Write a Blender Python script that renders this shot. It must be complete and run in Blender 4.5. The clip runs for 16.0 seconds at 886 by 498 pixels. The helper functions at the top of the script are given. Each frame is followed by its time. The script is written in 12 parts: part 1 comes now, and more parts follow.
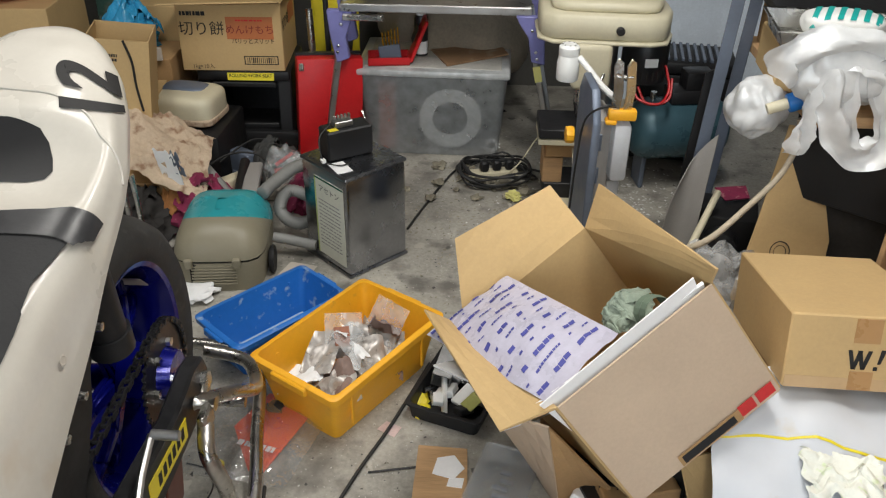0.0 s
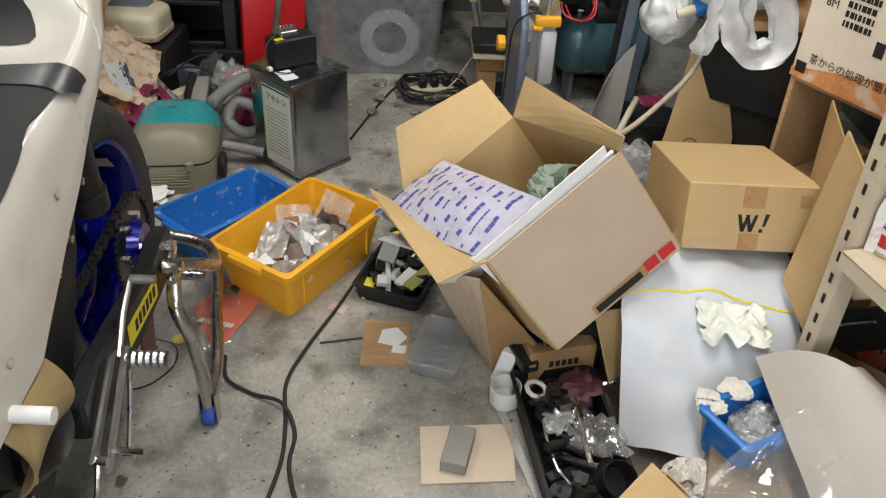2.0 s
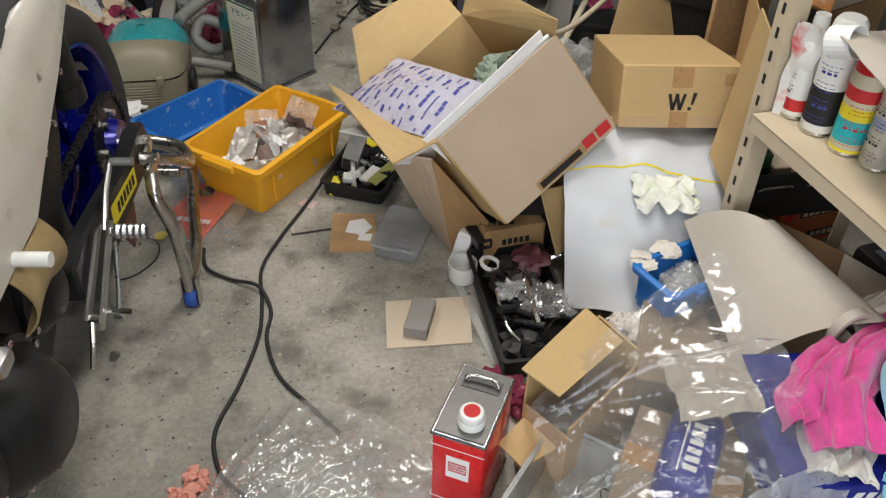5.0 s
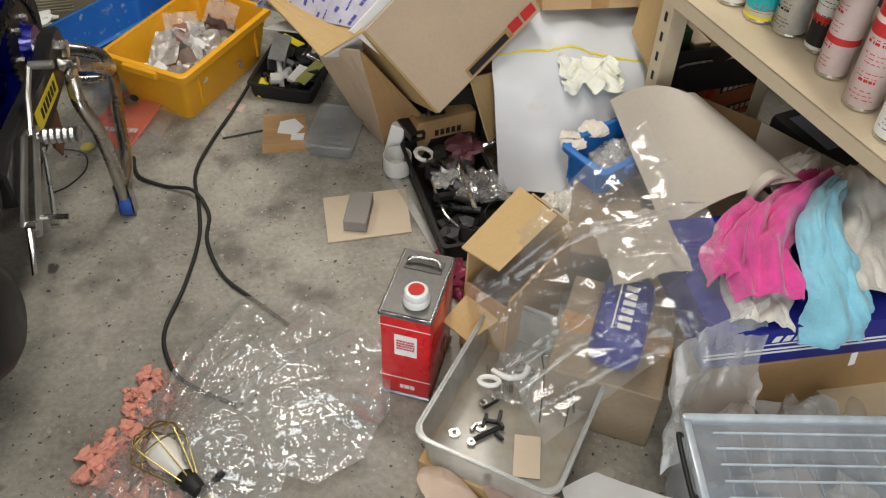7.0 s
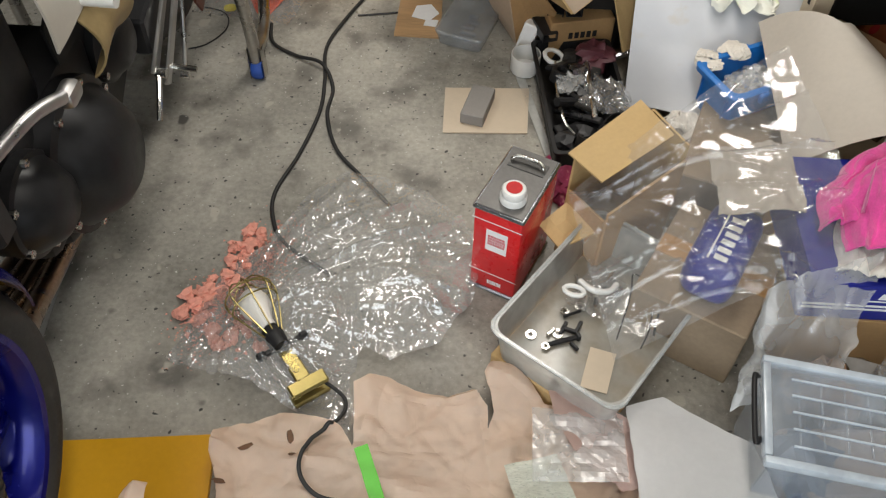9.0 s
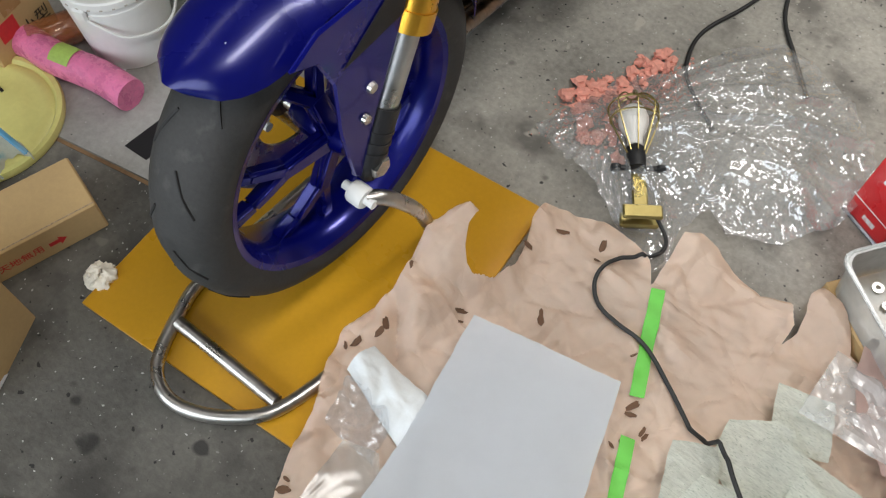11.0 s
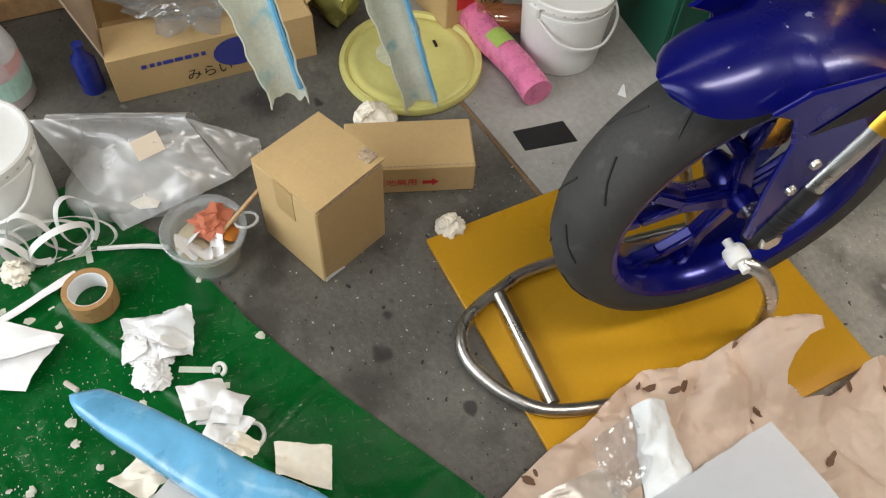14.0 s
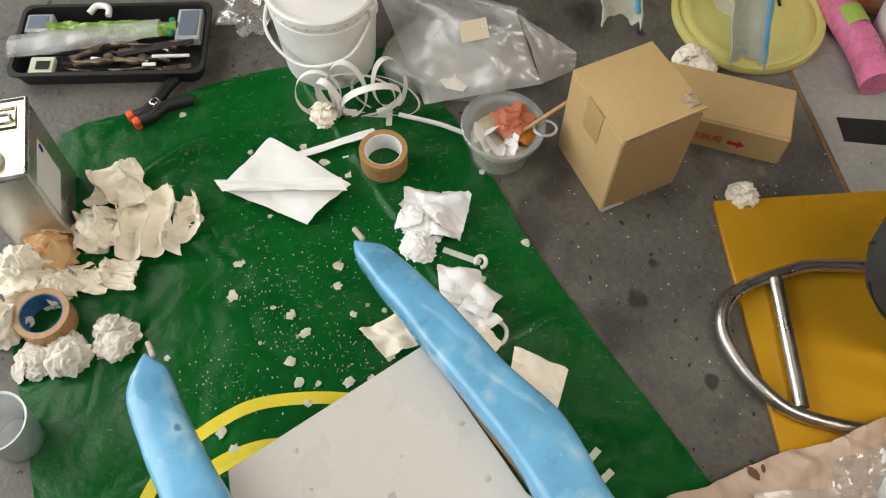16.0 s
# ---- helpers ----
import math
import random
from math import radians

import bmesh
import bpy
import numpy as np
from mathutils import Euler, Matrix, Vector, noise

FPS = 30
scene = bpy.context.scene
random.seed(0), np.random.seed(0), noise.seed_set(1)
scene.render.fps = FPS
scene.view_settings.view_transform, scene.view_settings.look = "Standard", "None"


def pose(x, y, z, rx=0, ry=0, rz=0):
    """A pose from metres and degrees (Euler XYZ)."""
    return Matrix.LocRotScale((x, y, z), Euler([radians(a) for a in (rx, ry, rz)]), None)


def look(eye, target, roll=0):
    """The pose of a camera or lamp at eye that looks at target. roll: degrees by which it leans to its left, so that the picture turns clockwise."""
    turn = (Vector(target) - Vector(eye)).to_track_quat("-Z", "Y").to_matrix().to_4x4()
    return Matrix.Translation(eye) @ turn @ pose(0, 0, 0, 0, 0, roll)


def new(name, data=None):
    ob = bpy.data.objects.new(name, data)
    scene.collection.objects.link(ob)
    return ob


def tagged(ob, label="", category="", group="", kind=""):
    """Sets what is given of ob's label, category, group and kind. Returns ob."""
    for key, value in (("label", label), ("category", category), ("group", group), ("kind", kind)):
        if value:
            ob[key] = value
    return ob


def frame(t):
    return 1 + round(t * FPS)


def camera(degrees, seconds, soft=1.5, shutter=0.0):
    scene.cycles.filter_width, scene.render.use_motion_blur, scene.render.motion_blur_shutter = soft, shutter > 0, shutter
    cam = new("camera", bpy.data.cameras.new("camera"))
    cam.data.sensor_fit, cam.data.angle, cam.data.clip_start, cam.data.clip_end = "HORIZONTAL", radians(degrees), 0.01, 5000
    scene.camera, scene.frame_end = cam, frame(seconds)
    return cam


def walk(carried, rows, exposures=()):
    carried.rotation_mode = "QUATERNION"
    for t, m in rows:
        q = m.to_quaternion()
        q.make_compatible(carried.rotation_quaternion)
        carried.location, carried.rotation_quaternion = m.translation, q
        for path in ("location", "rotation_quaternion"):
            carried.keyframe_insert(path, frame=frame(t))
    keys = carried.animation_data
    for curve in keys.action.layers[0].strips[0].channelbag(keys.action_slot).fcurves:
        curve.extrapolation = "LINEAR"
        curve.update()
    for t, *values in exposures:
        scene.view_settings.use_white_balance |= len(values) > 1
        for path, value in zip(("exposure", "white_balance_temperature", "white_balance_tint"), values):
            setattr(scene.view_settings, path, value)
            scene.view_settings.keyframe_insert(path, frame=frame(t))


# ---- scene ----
cam = camera(55.3, 16.0, 1.2)
METRES, EYE, TILT, LEAN, TURN = 8.0, 1.5, 0.0, 0.0, 0.0
PATH = [
    (0, (0.123, 0.007, 1.492), (0.056, 1.704, 0.436), 0.8),
    (0.5, (0.09, -0.105, 1.476), (0.063, 1.575, 0.39), 1.1),
    (1, (0.086, -0.188, 1.464), (0.104, 1.475, 0.352), 1.7),
    (1.5, (0.093, -0.223, 1.471), (0.149, 1.427, 0.34), 2.3),
    (2, (0.128, -0.251, 1.466), (0.205, 1.385, 0.319), 2.9),
    (2.5, (0.179, -0.321, 1.467), (0.26, 1.304, 0.305), 3.3),
    (3, (0.209, -0.4, 1.481), (0.267, 1.216, 0.304), 3.2),
    (5.3, (0.172, -0.506, 1.46), (0.298, 1.035, 0.192), 1.4),
    (5.5, (0.157, -0.532, 1.464), (0.321, 1.001, 0.189), 2.4),
    (6, (0.164, -0.543, 1.463), (0.386, 0.947, 0.148), 2.5),
    (6.5, (0.174, -0.54, 1.448), (0.428, 0.905, 0.089), 2.4),
    (7, (0.17, -0.538, 1.444), (0.43, 0.86, 0.037), 2.2),
    (7.5, (0.174, -0.548, 1.44), (0.414, 0.81, -0.007), 2.1),
    (8, (0.17, -0.564, 1.444), (0.361, 0.762, -0.041), 1.9),
    (8.2, (0.181, -0.559, 1.428), (0.339, 0.761, -0.066), 1.5),
    (10.3, (0.27, -0.586, 1.429), (-0.187, 0.354, -0.276), 1.8),
    (10.5, (0.247, -0.609, 1.42), (-0.261, 0.276, -0.3), 1.6),
    (11, (0.195, -0.672, 1.412), (-0.415, 0.074, -0.341), 0.7),
    (11.5, (0.154, -0.757, 1.395), (-0.535, -0.152, -0.383), -0.7),
    (12, (0.108, -0.814, 1.377), (-0.624, -0.376, -0.432), -2.0),
    (12.5, (0.139, -0.84, 1.387), (-0.659, -0.459, -0.407), -1.6),
    (13, (0.176, -0.826, 1.393), (-0.696, -0.344, -0.342), 2.7),
    (13.5, (0.189, -0.849, 1.407), (-0.763, -0.38, -0.288), 3.4),
    (14, (0.173, -0.928, 1.408), (-0.855, -0.492, -0.251), 3.8),
    (14.5, (0.157, -1.026, 1.413), (-0.915, -0.626, -0.227), 4.9),
    (15, (0.131, -1.132, 1.399), (-0.948, -0.835, -0.259), 5.2),
    (15.5, (0.133, -1.154, 1.381), (-0.881, -0.996, -0.335), 4.7),
    (16, (0.156, -1.083, 1.387), (-0.806, -1.105, -0.367), 0.9),
]
walk(cam, [(t, look(eye, target, roll)) for t, eye, target, roll in PATH], [(0, 0.03, 6250, 10), (3, -0.03, 6250, 10), (5.5, -0.15, 6400, 10), (8, -0.24, 6650, 10), (10.5, -0.1, 6100, 10), (12, 0.0, 6450, 12), (14, 0.06, 6550, 11), (15.5, -0.1, 6850, 11), (16, -0.2, 7000, 11)])

# ---- light ----
world = bpy.data.worlds.new("sky")
scene.world = world
world.use_nodes = True
wn = world.node_tree.nodes
sky = wn.new("ShaderNodeTexSky")
sky.sky_type, sky.sun_disc = "NISHITA", False
sky.sun_elevation, sky.sun_rotation = radians(50), radians(200)
world.node_tree.links.new(sky.outputs[0], wn["Background"].inputs[0])
wn["Background"].inputs[1].default_value = 0.12


def area(name, place, target, sx, sy, watts, colour):
    d = bpy.data.lights.new(name, "AREA")
    d.shape, d.size, d.size_y, d.energy, d.color = "RECTANGLE", sx, sy, watts, colour
    ob = new(name, d)
    ob.matrix_world = look(place, target)
    return ob


area("doorway_daylight", (-0.5, -3.05, 1.5), (-0.4, 0.5, 0.5), 3.4, 2.2, 96, (0.93, 0.97, 0.96))
for lx, ly, watts in ((0.32, -0.40, 27), (0.45, 1.65, 35), (-0.9, 1.6, 18), (-1.3, -0.6, 3)):
    area("ceiling_tube", (lx, ly, 2.5), (lx, ly, 0), 0.25, 1.2, watts, (1.0, 0.95, 0.86))


# ---- shaping ----
def place(bm, m):
    bmesh.ops.transform(bm, matrix=m, verts=bm.verts)
    return bm


def join(*bms):
    out = bms[0]
    for b in bms[1:]:
        me = bpy.data.meshes.new("t")
        b.to_mesh(me)
        out.from_mesh(me)
        bpy.data.meshes.remove(me)
        b.free()
    return out


def box(sx, sy, sz, bevel=0.0, at=(0, 0, 0), seg=1):
    """A box that stands on z = at.z."""
    bm = bmesh.new()
    bmesh.ops.create_cube(bm, size=1)
    place(bm, Matrix.Translation((at[0], at[1], at[2] + sz / 2)) @ Matrix.Diagonal((sx, sy, sz, 1)))
    if bevel:
        bmesh.ops.bevel(bm, geom=bm.edges[:], offset=bevel, segments=seg, affect="EDGES", profile=0.5)
    return bm


def lathe(profile, seg=28, cap=True):
    """Turns (radius, height) pairs round z."""
    bm = bmesh.new()
    rings = []
    for r, z in profile:
        rings.append([bm.verts.new((r * math.cos(2 * math.pi * i / seg), r * math.sin(2 * math.pi * i / seg), z)) for i in range(seg)])
    for a, b in zip(rings, rings[1:]):
        for i in range(seg):
            bm.faces.new((a[i], a[(i + 1) % seg], b[(i + 1) % seg], b[i]))
    if cap:
        if profile[0][0] > 1e-4:
            bm.faces.new(rings[0][::-1])
        if profile[-1][0] > 1e-4:
            bm.faces.new(rings[-1])
    return bm


def rod(a, b, r, seg=10, r2=None):
    return tube([a, b], r, seg, ends=(r, r if r2 is None else r2))


def smooth_path(points, n=6, closed=False):
    """Catmull-Rom through the points."""
    p = [Vector(q) for q in points]
    if len(p) < 3:
        return p
    out, m = [], len(p)
    for i in range(m if closed else m - 1):
        g = lambda k: p[k % m] if closed else p[max(0, min(m - 1, k))]
        a, b, c, d = g(i - 1), g(i), g(i + 1), g(i + 2)
        for k in range(n):
            t = k / n
            out.append(0.5 * ((2 * b) + (c - a) * t + (2 * a - 5 * b + 4 * c - d) * t * t + (3 * b - a - 3 * c + d) * t ** 3))
    if not closed:
        out.append(p[-1])
    return out


def tube(points, r, seg=8, closed=False, ends=None, cap=True):
    bm = bmesh.new()
    p = [Vector(q) for q in points]
    n, rings = len(p), []
    up = None
    for i in range(n):
        d = (p[(i + 1) % n] - p[i - 1]) if closed else (p[min(n - 1, i + 1)] - p[max(0, i - 1)])
        d.normalize()
        if up is None:
            up = d.orthogonal()
        up = (up - d * up.dot(d)).normalized()
        side = d.cross(up)
        rr = r if ends is None else ends[0] + (ends[1] - ends[0]) * i / (n - 1)
        rings.append([bm.verts.new(p[i] + rr * (math.cos(2 * math.pi * k / seg) * up + math.sin(2 * math.pi * k / seg) * side)) for k in range(seg)])
    for i in range(n if closed else n - 1):
        a, b = rings[i], rings[(i + 1) % n]
        for k in range(seg):
            bm.faces.new((a[k], a[(k + 1) % seg], b[(k + 1) % seg], b[k]))
    if cap and not closed:
        bm.faces.new(rings[0][::-1])
        bm.faces.new(rings[-1])
    bmesh.ops.recalc_face_normals(bm, faces=bm.faces)
    return bm


def prism(outline, depth, bevel=0.0, at=0.0):
    """A flat outline in x, y raised to depth."""
    bm = bmesh.new()
    lo = [bm.verts.new((x, y, at)) for x, y in outline]
    hi = [bm.verts.new((x, y, at + depth)) for x, y in outline]
    n = len(lo)
    bm.faces.new(lo[::-1])
    bm.faces.new(hi)
    for i in range(n):
        bm.faces.new((lo[i], lo[(i + 1) % n], hi[(i + 1) % n], hi[i]))
    bmesh.ops.recalc_face_normals(bm, faces=bm.faces)
    if bevel:
        bmesh.ops.bevel(bm, geom=bm.edges[:], offset=bevel, segments=1, affect="EDGES")
    return bm


def sheet(fn, nx, ny, thick=0.0, keep=None):
    """A bent sheet: fn(u, v) gives a place; keep(u, v) leaves cells out."""
    bm = bmesh.new()
    g = [[bm.verts.new(fn(i / nx, j / ny)) for i in range(nx + 1)] for j in range(ny + 1)]
    for j in range(ny):
        for i in range(nx):
            if keep is None or keep((i + 0.5) / nx, (j + 0.5) / ny):
                bm.faces.new((g[j][i], g[j][i + 1], g[j + 1][i + 1], g[j + 1][i]))
    bmesh.ops.delete(bm, geom=[v for v in bm.verts if not v.link_faces], context="VERTS")
    if thick:
        bmesh.ops.solidify(bm, geom=bm.faces[:], thickness=thick)
    return bm


def nz(x, y, z=0.0, s=1.0):
    return noise.noise(Vector((x * s, y * s, z)))


def crumple(r, flat=0.6, seed=0, sub=3, rough=0.45, freq=1.6):
    """A crushed lump of paper or cloth, resting on z = 0."""
    bm = bmesh.new()
    bmesh.ops.create_icosphere(bm, subdivisions=sub, radius=1)
    for v in bm.verts:
        d = v.co.normalized()
        k = 1 + rough * abs(noise.noise(d * freq + Vector((seed * 7.3, seed, 0)))) * 2 - rough * 0.6 + 0.35 * rough * noise.noise(d * freq * 3.1 + Vector((0, seed * 3.7, 5)))
        v.co = Vector((d.x * k * r, d.y * k * r, d.z * k * r * flat))
    lo = min(v.co.z for v in bm.verts)
    for v in bm.verts:
        v.co.z = max(v.co.z - lo - 0.18 * r * flat, 0.001)
    return bm


def wad(r, seed, flat=0.5, layers=4, n=26):
    """A soft wad of thin paper: a puckered lump with loose folded sheets over it, resting on z = 0."""
    rnd = random.Random(seed)
    lump = bmesh.new()
    bmesh.ops.create_icosphere(lump, subdivisions=4, radius=1)
    off = Vector((seed * 1.7 % 31, seed * 3.1 % 17, seed % 7))
    for v in lump.verts:
        d = v.co.normalized()
        q = d * 1.5 + off
        warp = noise.noise_vector(q) * 0.7
        rid = (1 - abs(noise.noise(q * 1.3 + warp))) ** 2
        fine = (1 - abs(noise.noise(q * 3.2 + warp * 2))) ** 3
        k = 0.52 + 0.36 * rid + 0.16 * fine + 0.18 * noise.noise(q * 0.8)
        v.co = Vector((d.x * k * r, d.y * k * r, max(0.0006, (0.35 + d.z * k) * r * flat * 0.95)))
    bms = [lump]
    for k in range(max(2, layers - 2)):
        a, w, h = rnd.uniform(0, 6.3), r * rnd.uniform(0.9, 1.35), r * rnd.uniform(0.7, 1.1)
        ox, oy = rnd.uniform(-0.6, 0.6) * r, rnd.uniform(-0.6, 0.6) * r
        s, f1 = rnd.uniform(0, 50), rnd.uniform(4, 7)
        def fn(u, v):
            x, y = (u - 0.5) * w * (1 - 0.22 * (2 * v - 1) ** 2), (v - 0.5) * h * (1 - 0.22 * (2 * u - 1) ** 2)
            x += r * 0.16 * nz(u * 2 + s, v * 2, 1)
            y += r * 0.16 * nz(u * 2, v * 2 + s, 4)
            px, py = ox + x * math.cos(a) - y * math.sin(a), oy + x * math.sin(a) + y * math.cos(a)
            dome = max(0, 1 - (math.hypot(px, py) / (1.15 * r)) ** 2)
            z = r * flat * (0.12 + 1.15 * dome ** 0.8 + 0.10 * math.sin(f1 * u + 3 * nz(v * 2, s, 2)) * (0.4 + v) + 0.22 * crease(u, v, 3.2, s) + 0.07 * crease(u, v, 9, s))
            return (px, py, max(0.0008, z))
        bms.append(sheet(fn, n, n))
    return join(*bms)


def crease(x, y, k, seed):
    """Sharp folded facets, 0 to about 1."""
    return abs(nz(x * k + 0.6 * nz(y * k, x * k, seed), y * k, seed)) * 1.6


def part(name, bm, material, parent=None, label="", smooth=0.0, m=None):
    """Links a bmesh as one mesh object, under a thing or on its own."""
    me = bpy.data.meshes.new(name)
    if m is not None:
        place(bm, m)
    bm.to_mesh(me)
    bm.free()
    me.materials.append(material)
    if smooth:
        me.shade_smooth()
        me.set_sharp_from_angle(angle=radians(smooth))
    ob = new(name, me)
    ob.parent = parent
    if label:
        tagged(ob, label)
    return ob


def thing(name, label, category, x=0, y=0, z=0, rz=0, rx=0, ry=0, group="", kind=""):
    e = new(name)
    e.empty_display_size = 0.05
    e.matrix_basis = pose(x, y, z, rx, ry, rz)
    return tagged(e, label, category, group, kind)


def lettering(name, text, size, material, parent, m, label="", sx=1.0):
    """Flat letters in the xy plane, centred, as a mesh under a part or thing."""
    c = bpy.data.curves.new("t", "FONT")
    c.body, c.size, c.align_x, c.align_y, c.extrude = text, size, "CENTER", "CENTER", 0.0002
    o = bpy.data.objects.new("t", c)
    me = bpy.data.meshes.new_from_object(o)
    bpy.data.objects.remove(o)
    me.name = name
    me.transform(m @ Matrix.Diagonal((sx, 1, 1, 1)))
    me.materials.clear()
    me.materials.append(material)
    ob = new(name, me)
    ob.parent = parent
    if label:
        tagged(ob, label)
    return ob


def bars(rows, w, h, seed=0, gap=0.35):
    """Rows of small bars that stand for writing too small to read, centred in w by h."""
    rnd = random.Random(seed)
    out = bmesh.new()
    for i in range(rows):
        y = h / 2 - (i + 0.5) * h / rows
        x = -w / 2
        while x < w / 2 - w * 0.04:
            l = min(rnd.uniform(0.06, 0.16) * w, w / 2 - x)
            out = join(out, box(l, h / rows * (1 - gap), 0.0005, at=(x + l / 2, y, 0)))
            x += l + w * rnd.uniform(0.015, 0.05)
        
    return out


# ---- materials ----
def surface(name, colour, rough=0.6, metal=0.0, vary=0.25, stain=None, stain_at=0.55, scale=6.0, grain=90.0, bump=0.15, trans=0.0, ior=1.45, alpha=1.0, coat=0.0, stretch=(1, 1, 1), per_object=0.0, sheen=0.0, rvary=0.12, flecks=()):
    """A procedural surface: a base colour with broad blotches, fine grain, stains, uneven gloss and relief."""
    m = bpy.data.materials.new(name)
    m.use_nodes = True
    n, l = m.node_tree.nodes, m.node_tree.links
    b = n["Principled BSDF"]
    co = n.new("ShaderNodeTexCoord")
    mp = n.new("ShaderNodeMapping")
    mp.inputs["Scale"].default_value = stretch
    l.new(co.outputs["Object"], mp.inputs[0])
    big, fine = n.new("ShaderNodeTexNoise"), n.new("ShaderNodeTexNoise")
    for t, s, d in ((big, scale, 5), (fine, grain, 3)):
        t.inputs["Scale"].default_value, t.inputs["Detail"].default_value = s, d
        t.inputs["Roughness"].default_value = 0.62
        l.new(mp.outputs[0], t.inputs["Vector"])
    mixn = n.new("ShaderNodeMath")
    mixn.operation = "MULTIPLY_ADD"
    l.new(fine.outputs["Fac"], mixn.inputs[0])
    mixn.inputs[1].default_value = 0.45
    l.new(big.outputs["Fac"], mixn.inputs[2])
    ramp = n.new("ShaderNodeMapRange")
    ramp.inputs["From Min"].default_value, ramp.inputs["From Max"].default_value = 0.45, 1.0
    ramp.inputs["To Min"].default_value, ramp.inputs["To Max"].default_value = 1 - vary, 1 + vary
    l.new(mixn.outputs[0], ramp.inputs["Value"])
    hsv = n.new("ShaderNodeHueSaturation")
    hsv.inputs["Color"].default_value = (*colour, 1)
    l.new(ramp.outputs[0], hsv.inputs["Value"])
    last = hsv.outputs[0]
    if per_object:
        info = n.new("ShaderNodeObjectInfo")
        r2 = n.new("ShaderNodeMapRange")
        r2.inputs["To Min"].default_value, r2.inputs["To Max"].default_value = 1 - per_object, 1 + per_object
        l.new(info.outputs["Random"], r2.inputs["Value"])
        h2 = n.new("ShaderNodeHueSaturation")
        l.new(last, h2.inputs["Color"])
        l.new(r2.outputs[0], h2.inputs["Value"])
        last = h2.outputs[0]
    if stain:
        st = n.new("ShaderNodeTexNoise")
        st.inputs["Scale"].default_value, st.inputs["Detail"].default_value = scale * 2.3, 7
        l.new(mp.outputs[0], st.inputs["Vector"])
        sr = n.new("ShaderNodeMapRange")
        sr.inputs["From Min"].default_value, sr.inputs["From Max"].default_value = stain_at, stain_at + 0.14
        l.new(st.outputs["Fac"], sr.inputs["Value"])
        mx = n.new("ShaderNodeMix")
        mx.data_type = "RGBA"
        l.new(sr.outputs[0], mx.inputs["Factor"])
        l.new(last, mx.inputs["A"])
        mx.inputs["B"].default_value = (*stain, 1)
        last = mx.outputs["Result"]
    for colour2, fscale, fat in flecks:
        fn_ = n.new("ShaderNodeTexNoise")
        fn_.inputs["Scale"].default_value, fn_.inputs["Detail"].default_value = fscale, 2
        l.new(mp.outputs[0], fn_.inputs["Vector"])
        fr_ = n.new("ShaderNodeMapRange")
        fr_.inputs["From Min"].default_value, fr_.inputs["From Max"].default_value = fat, fat + 0.03
        l.new(fn_.outputs["Fac"], fr_.inputs["Value"])
        fm_ = n.new("ShaderNodeMix")
        fm_.data_type = "RGBA"
        l.new(fr_.outputs[0], fm_.inputs["Factor"])
        l.new(last, fm_.inputs["A"])
        fm_.inputs["B"].default_value = (*colour2, 1)
        last = fm_.outputs["Result"]
    l.new(last, b.inputs["Base Color"])
    rr = n.new("ShaderNodeMapRange")
    rr.inputs["From Min"].default_value, rr.inputs["From Max"].default_value = 0.3, 0.7
    rr.inputs["To Min"].default_value, rr.inputs["To Max"].default_value = max(0.02, rough - rvary), min(1, rough + rvary)
    l.new(big.outputs["Fac"], rr.inputs["Value"])
    l.new(rr.outputs[0], b.inputs["Roughness"])
    if bump:
        bp = n.new("ShaderNodeBump")
        bp.inputs["Strength"].default_value, bp.inputs["Distance"].default_value = bump, 0.004
        l.new(mixn.outputs[0], bp.inputs["Height"])
        l.new(bp.outputs[0], b.inputs["Normal"])
    b.inputs["Metallic"].default_value, b.inputs["IOR"].default_value = metal, ior
    b.inputs["Transmission Weight"].default_value, b.inputs["Alpha"].default_value = trans, alpha
    b.inputs["Coat Weight"].default_value, b.inputs["Sheen Weight"].default_value = coat, sheen
    return m


CONCRETE = surface("concrete", (0.240, 0.228, 0.200), 0.5, vary=0.5, stain=(0.115, 0.108, 0.096), stain_at=0.53, scale=3.1, grain=75, bump=1.0, flecks=(((0.42, 0.41, 0.38), 120, 0.69), ((0.04, 0.038, 0.036), 60, 0.685), ((0.32, 0.30, 0.26), 13, 0.68), ((0.07, 0.066, 0.06), 9, 0.70)))
PLASTER = surface("plaster", (0.085, 0.081, 0.074), 0.85, vary=0.2, stain=(0.14, 0.13, 0.115), stain_at=0.62, scale=1.5, bump=0.3)
CARDBOARD = surface("cardboard", (0.51, 0.352, 0.165), 0.78, vary=0.10, stain=(0.44, 0.29, 0.13), stain_at=0.68, scale=5, grain=120, bump=0.08)
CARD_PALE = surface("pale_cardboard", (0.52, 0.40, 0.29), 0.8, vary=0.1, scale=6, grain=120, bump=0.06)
CARD_DARK = surface("brown_cardboard", (0.40, 0.245, 0.11), 0.85, vary=0.15, scale=7, grain=120, bump=0.08)
CARD_EDGE = surface("corrugated_edge", (0.40, 0.30, 0.20), 0.9, vary=0.4, scale=150, grain=300, bump=0.4)
PACK_TAPE = surface("packing_tape", (0.40, 0.23, 0.10), 0.28, vary=0.08, scale=12, bump=0.05)
CLEAR_TAPE = surface("clear_tape", (0.52, 0.36, 0.20), 0.15, vary=0.06, scale=12, bump=0.05)
WHITE_PLASTIC = surface("white_plastic", (0.78, 0.78, 0.76), 0.38, vary=0.05, scale=5, bump=0.03)
YELLOW_BIN = surface("yellow_plastic", (0.86, 0.42, 0.02), 0.42, vary=0.08, stain=(0.55, 0.30, 0.05), stain_at=0.66, scale=9, bump=0.06)
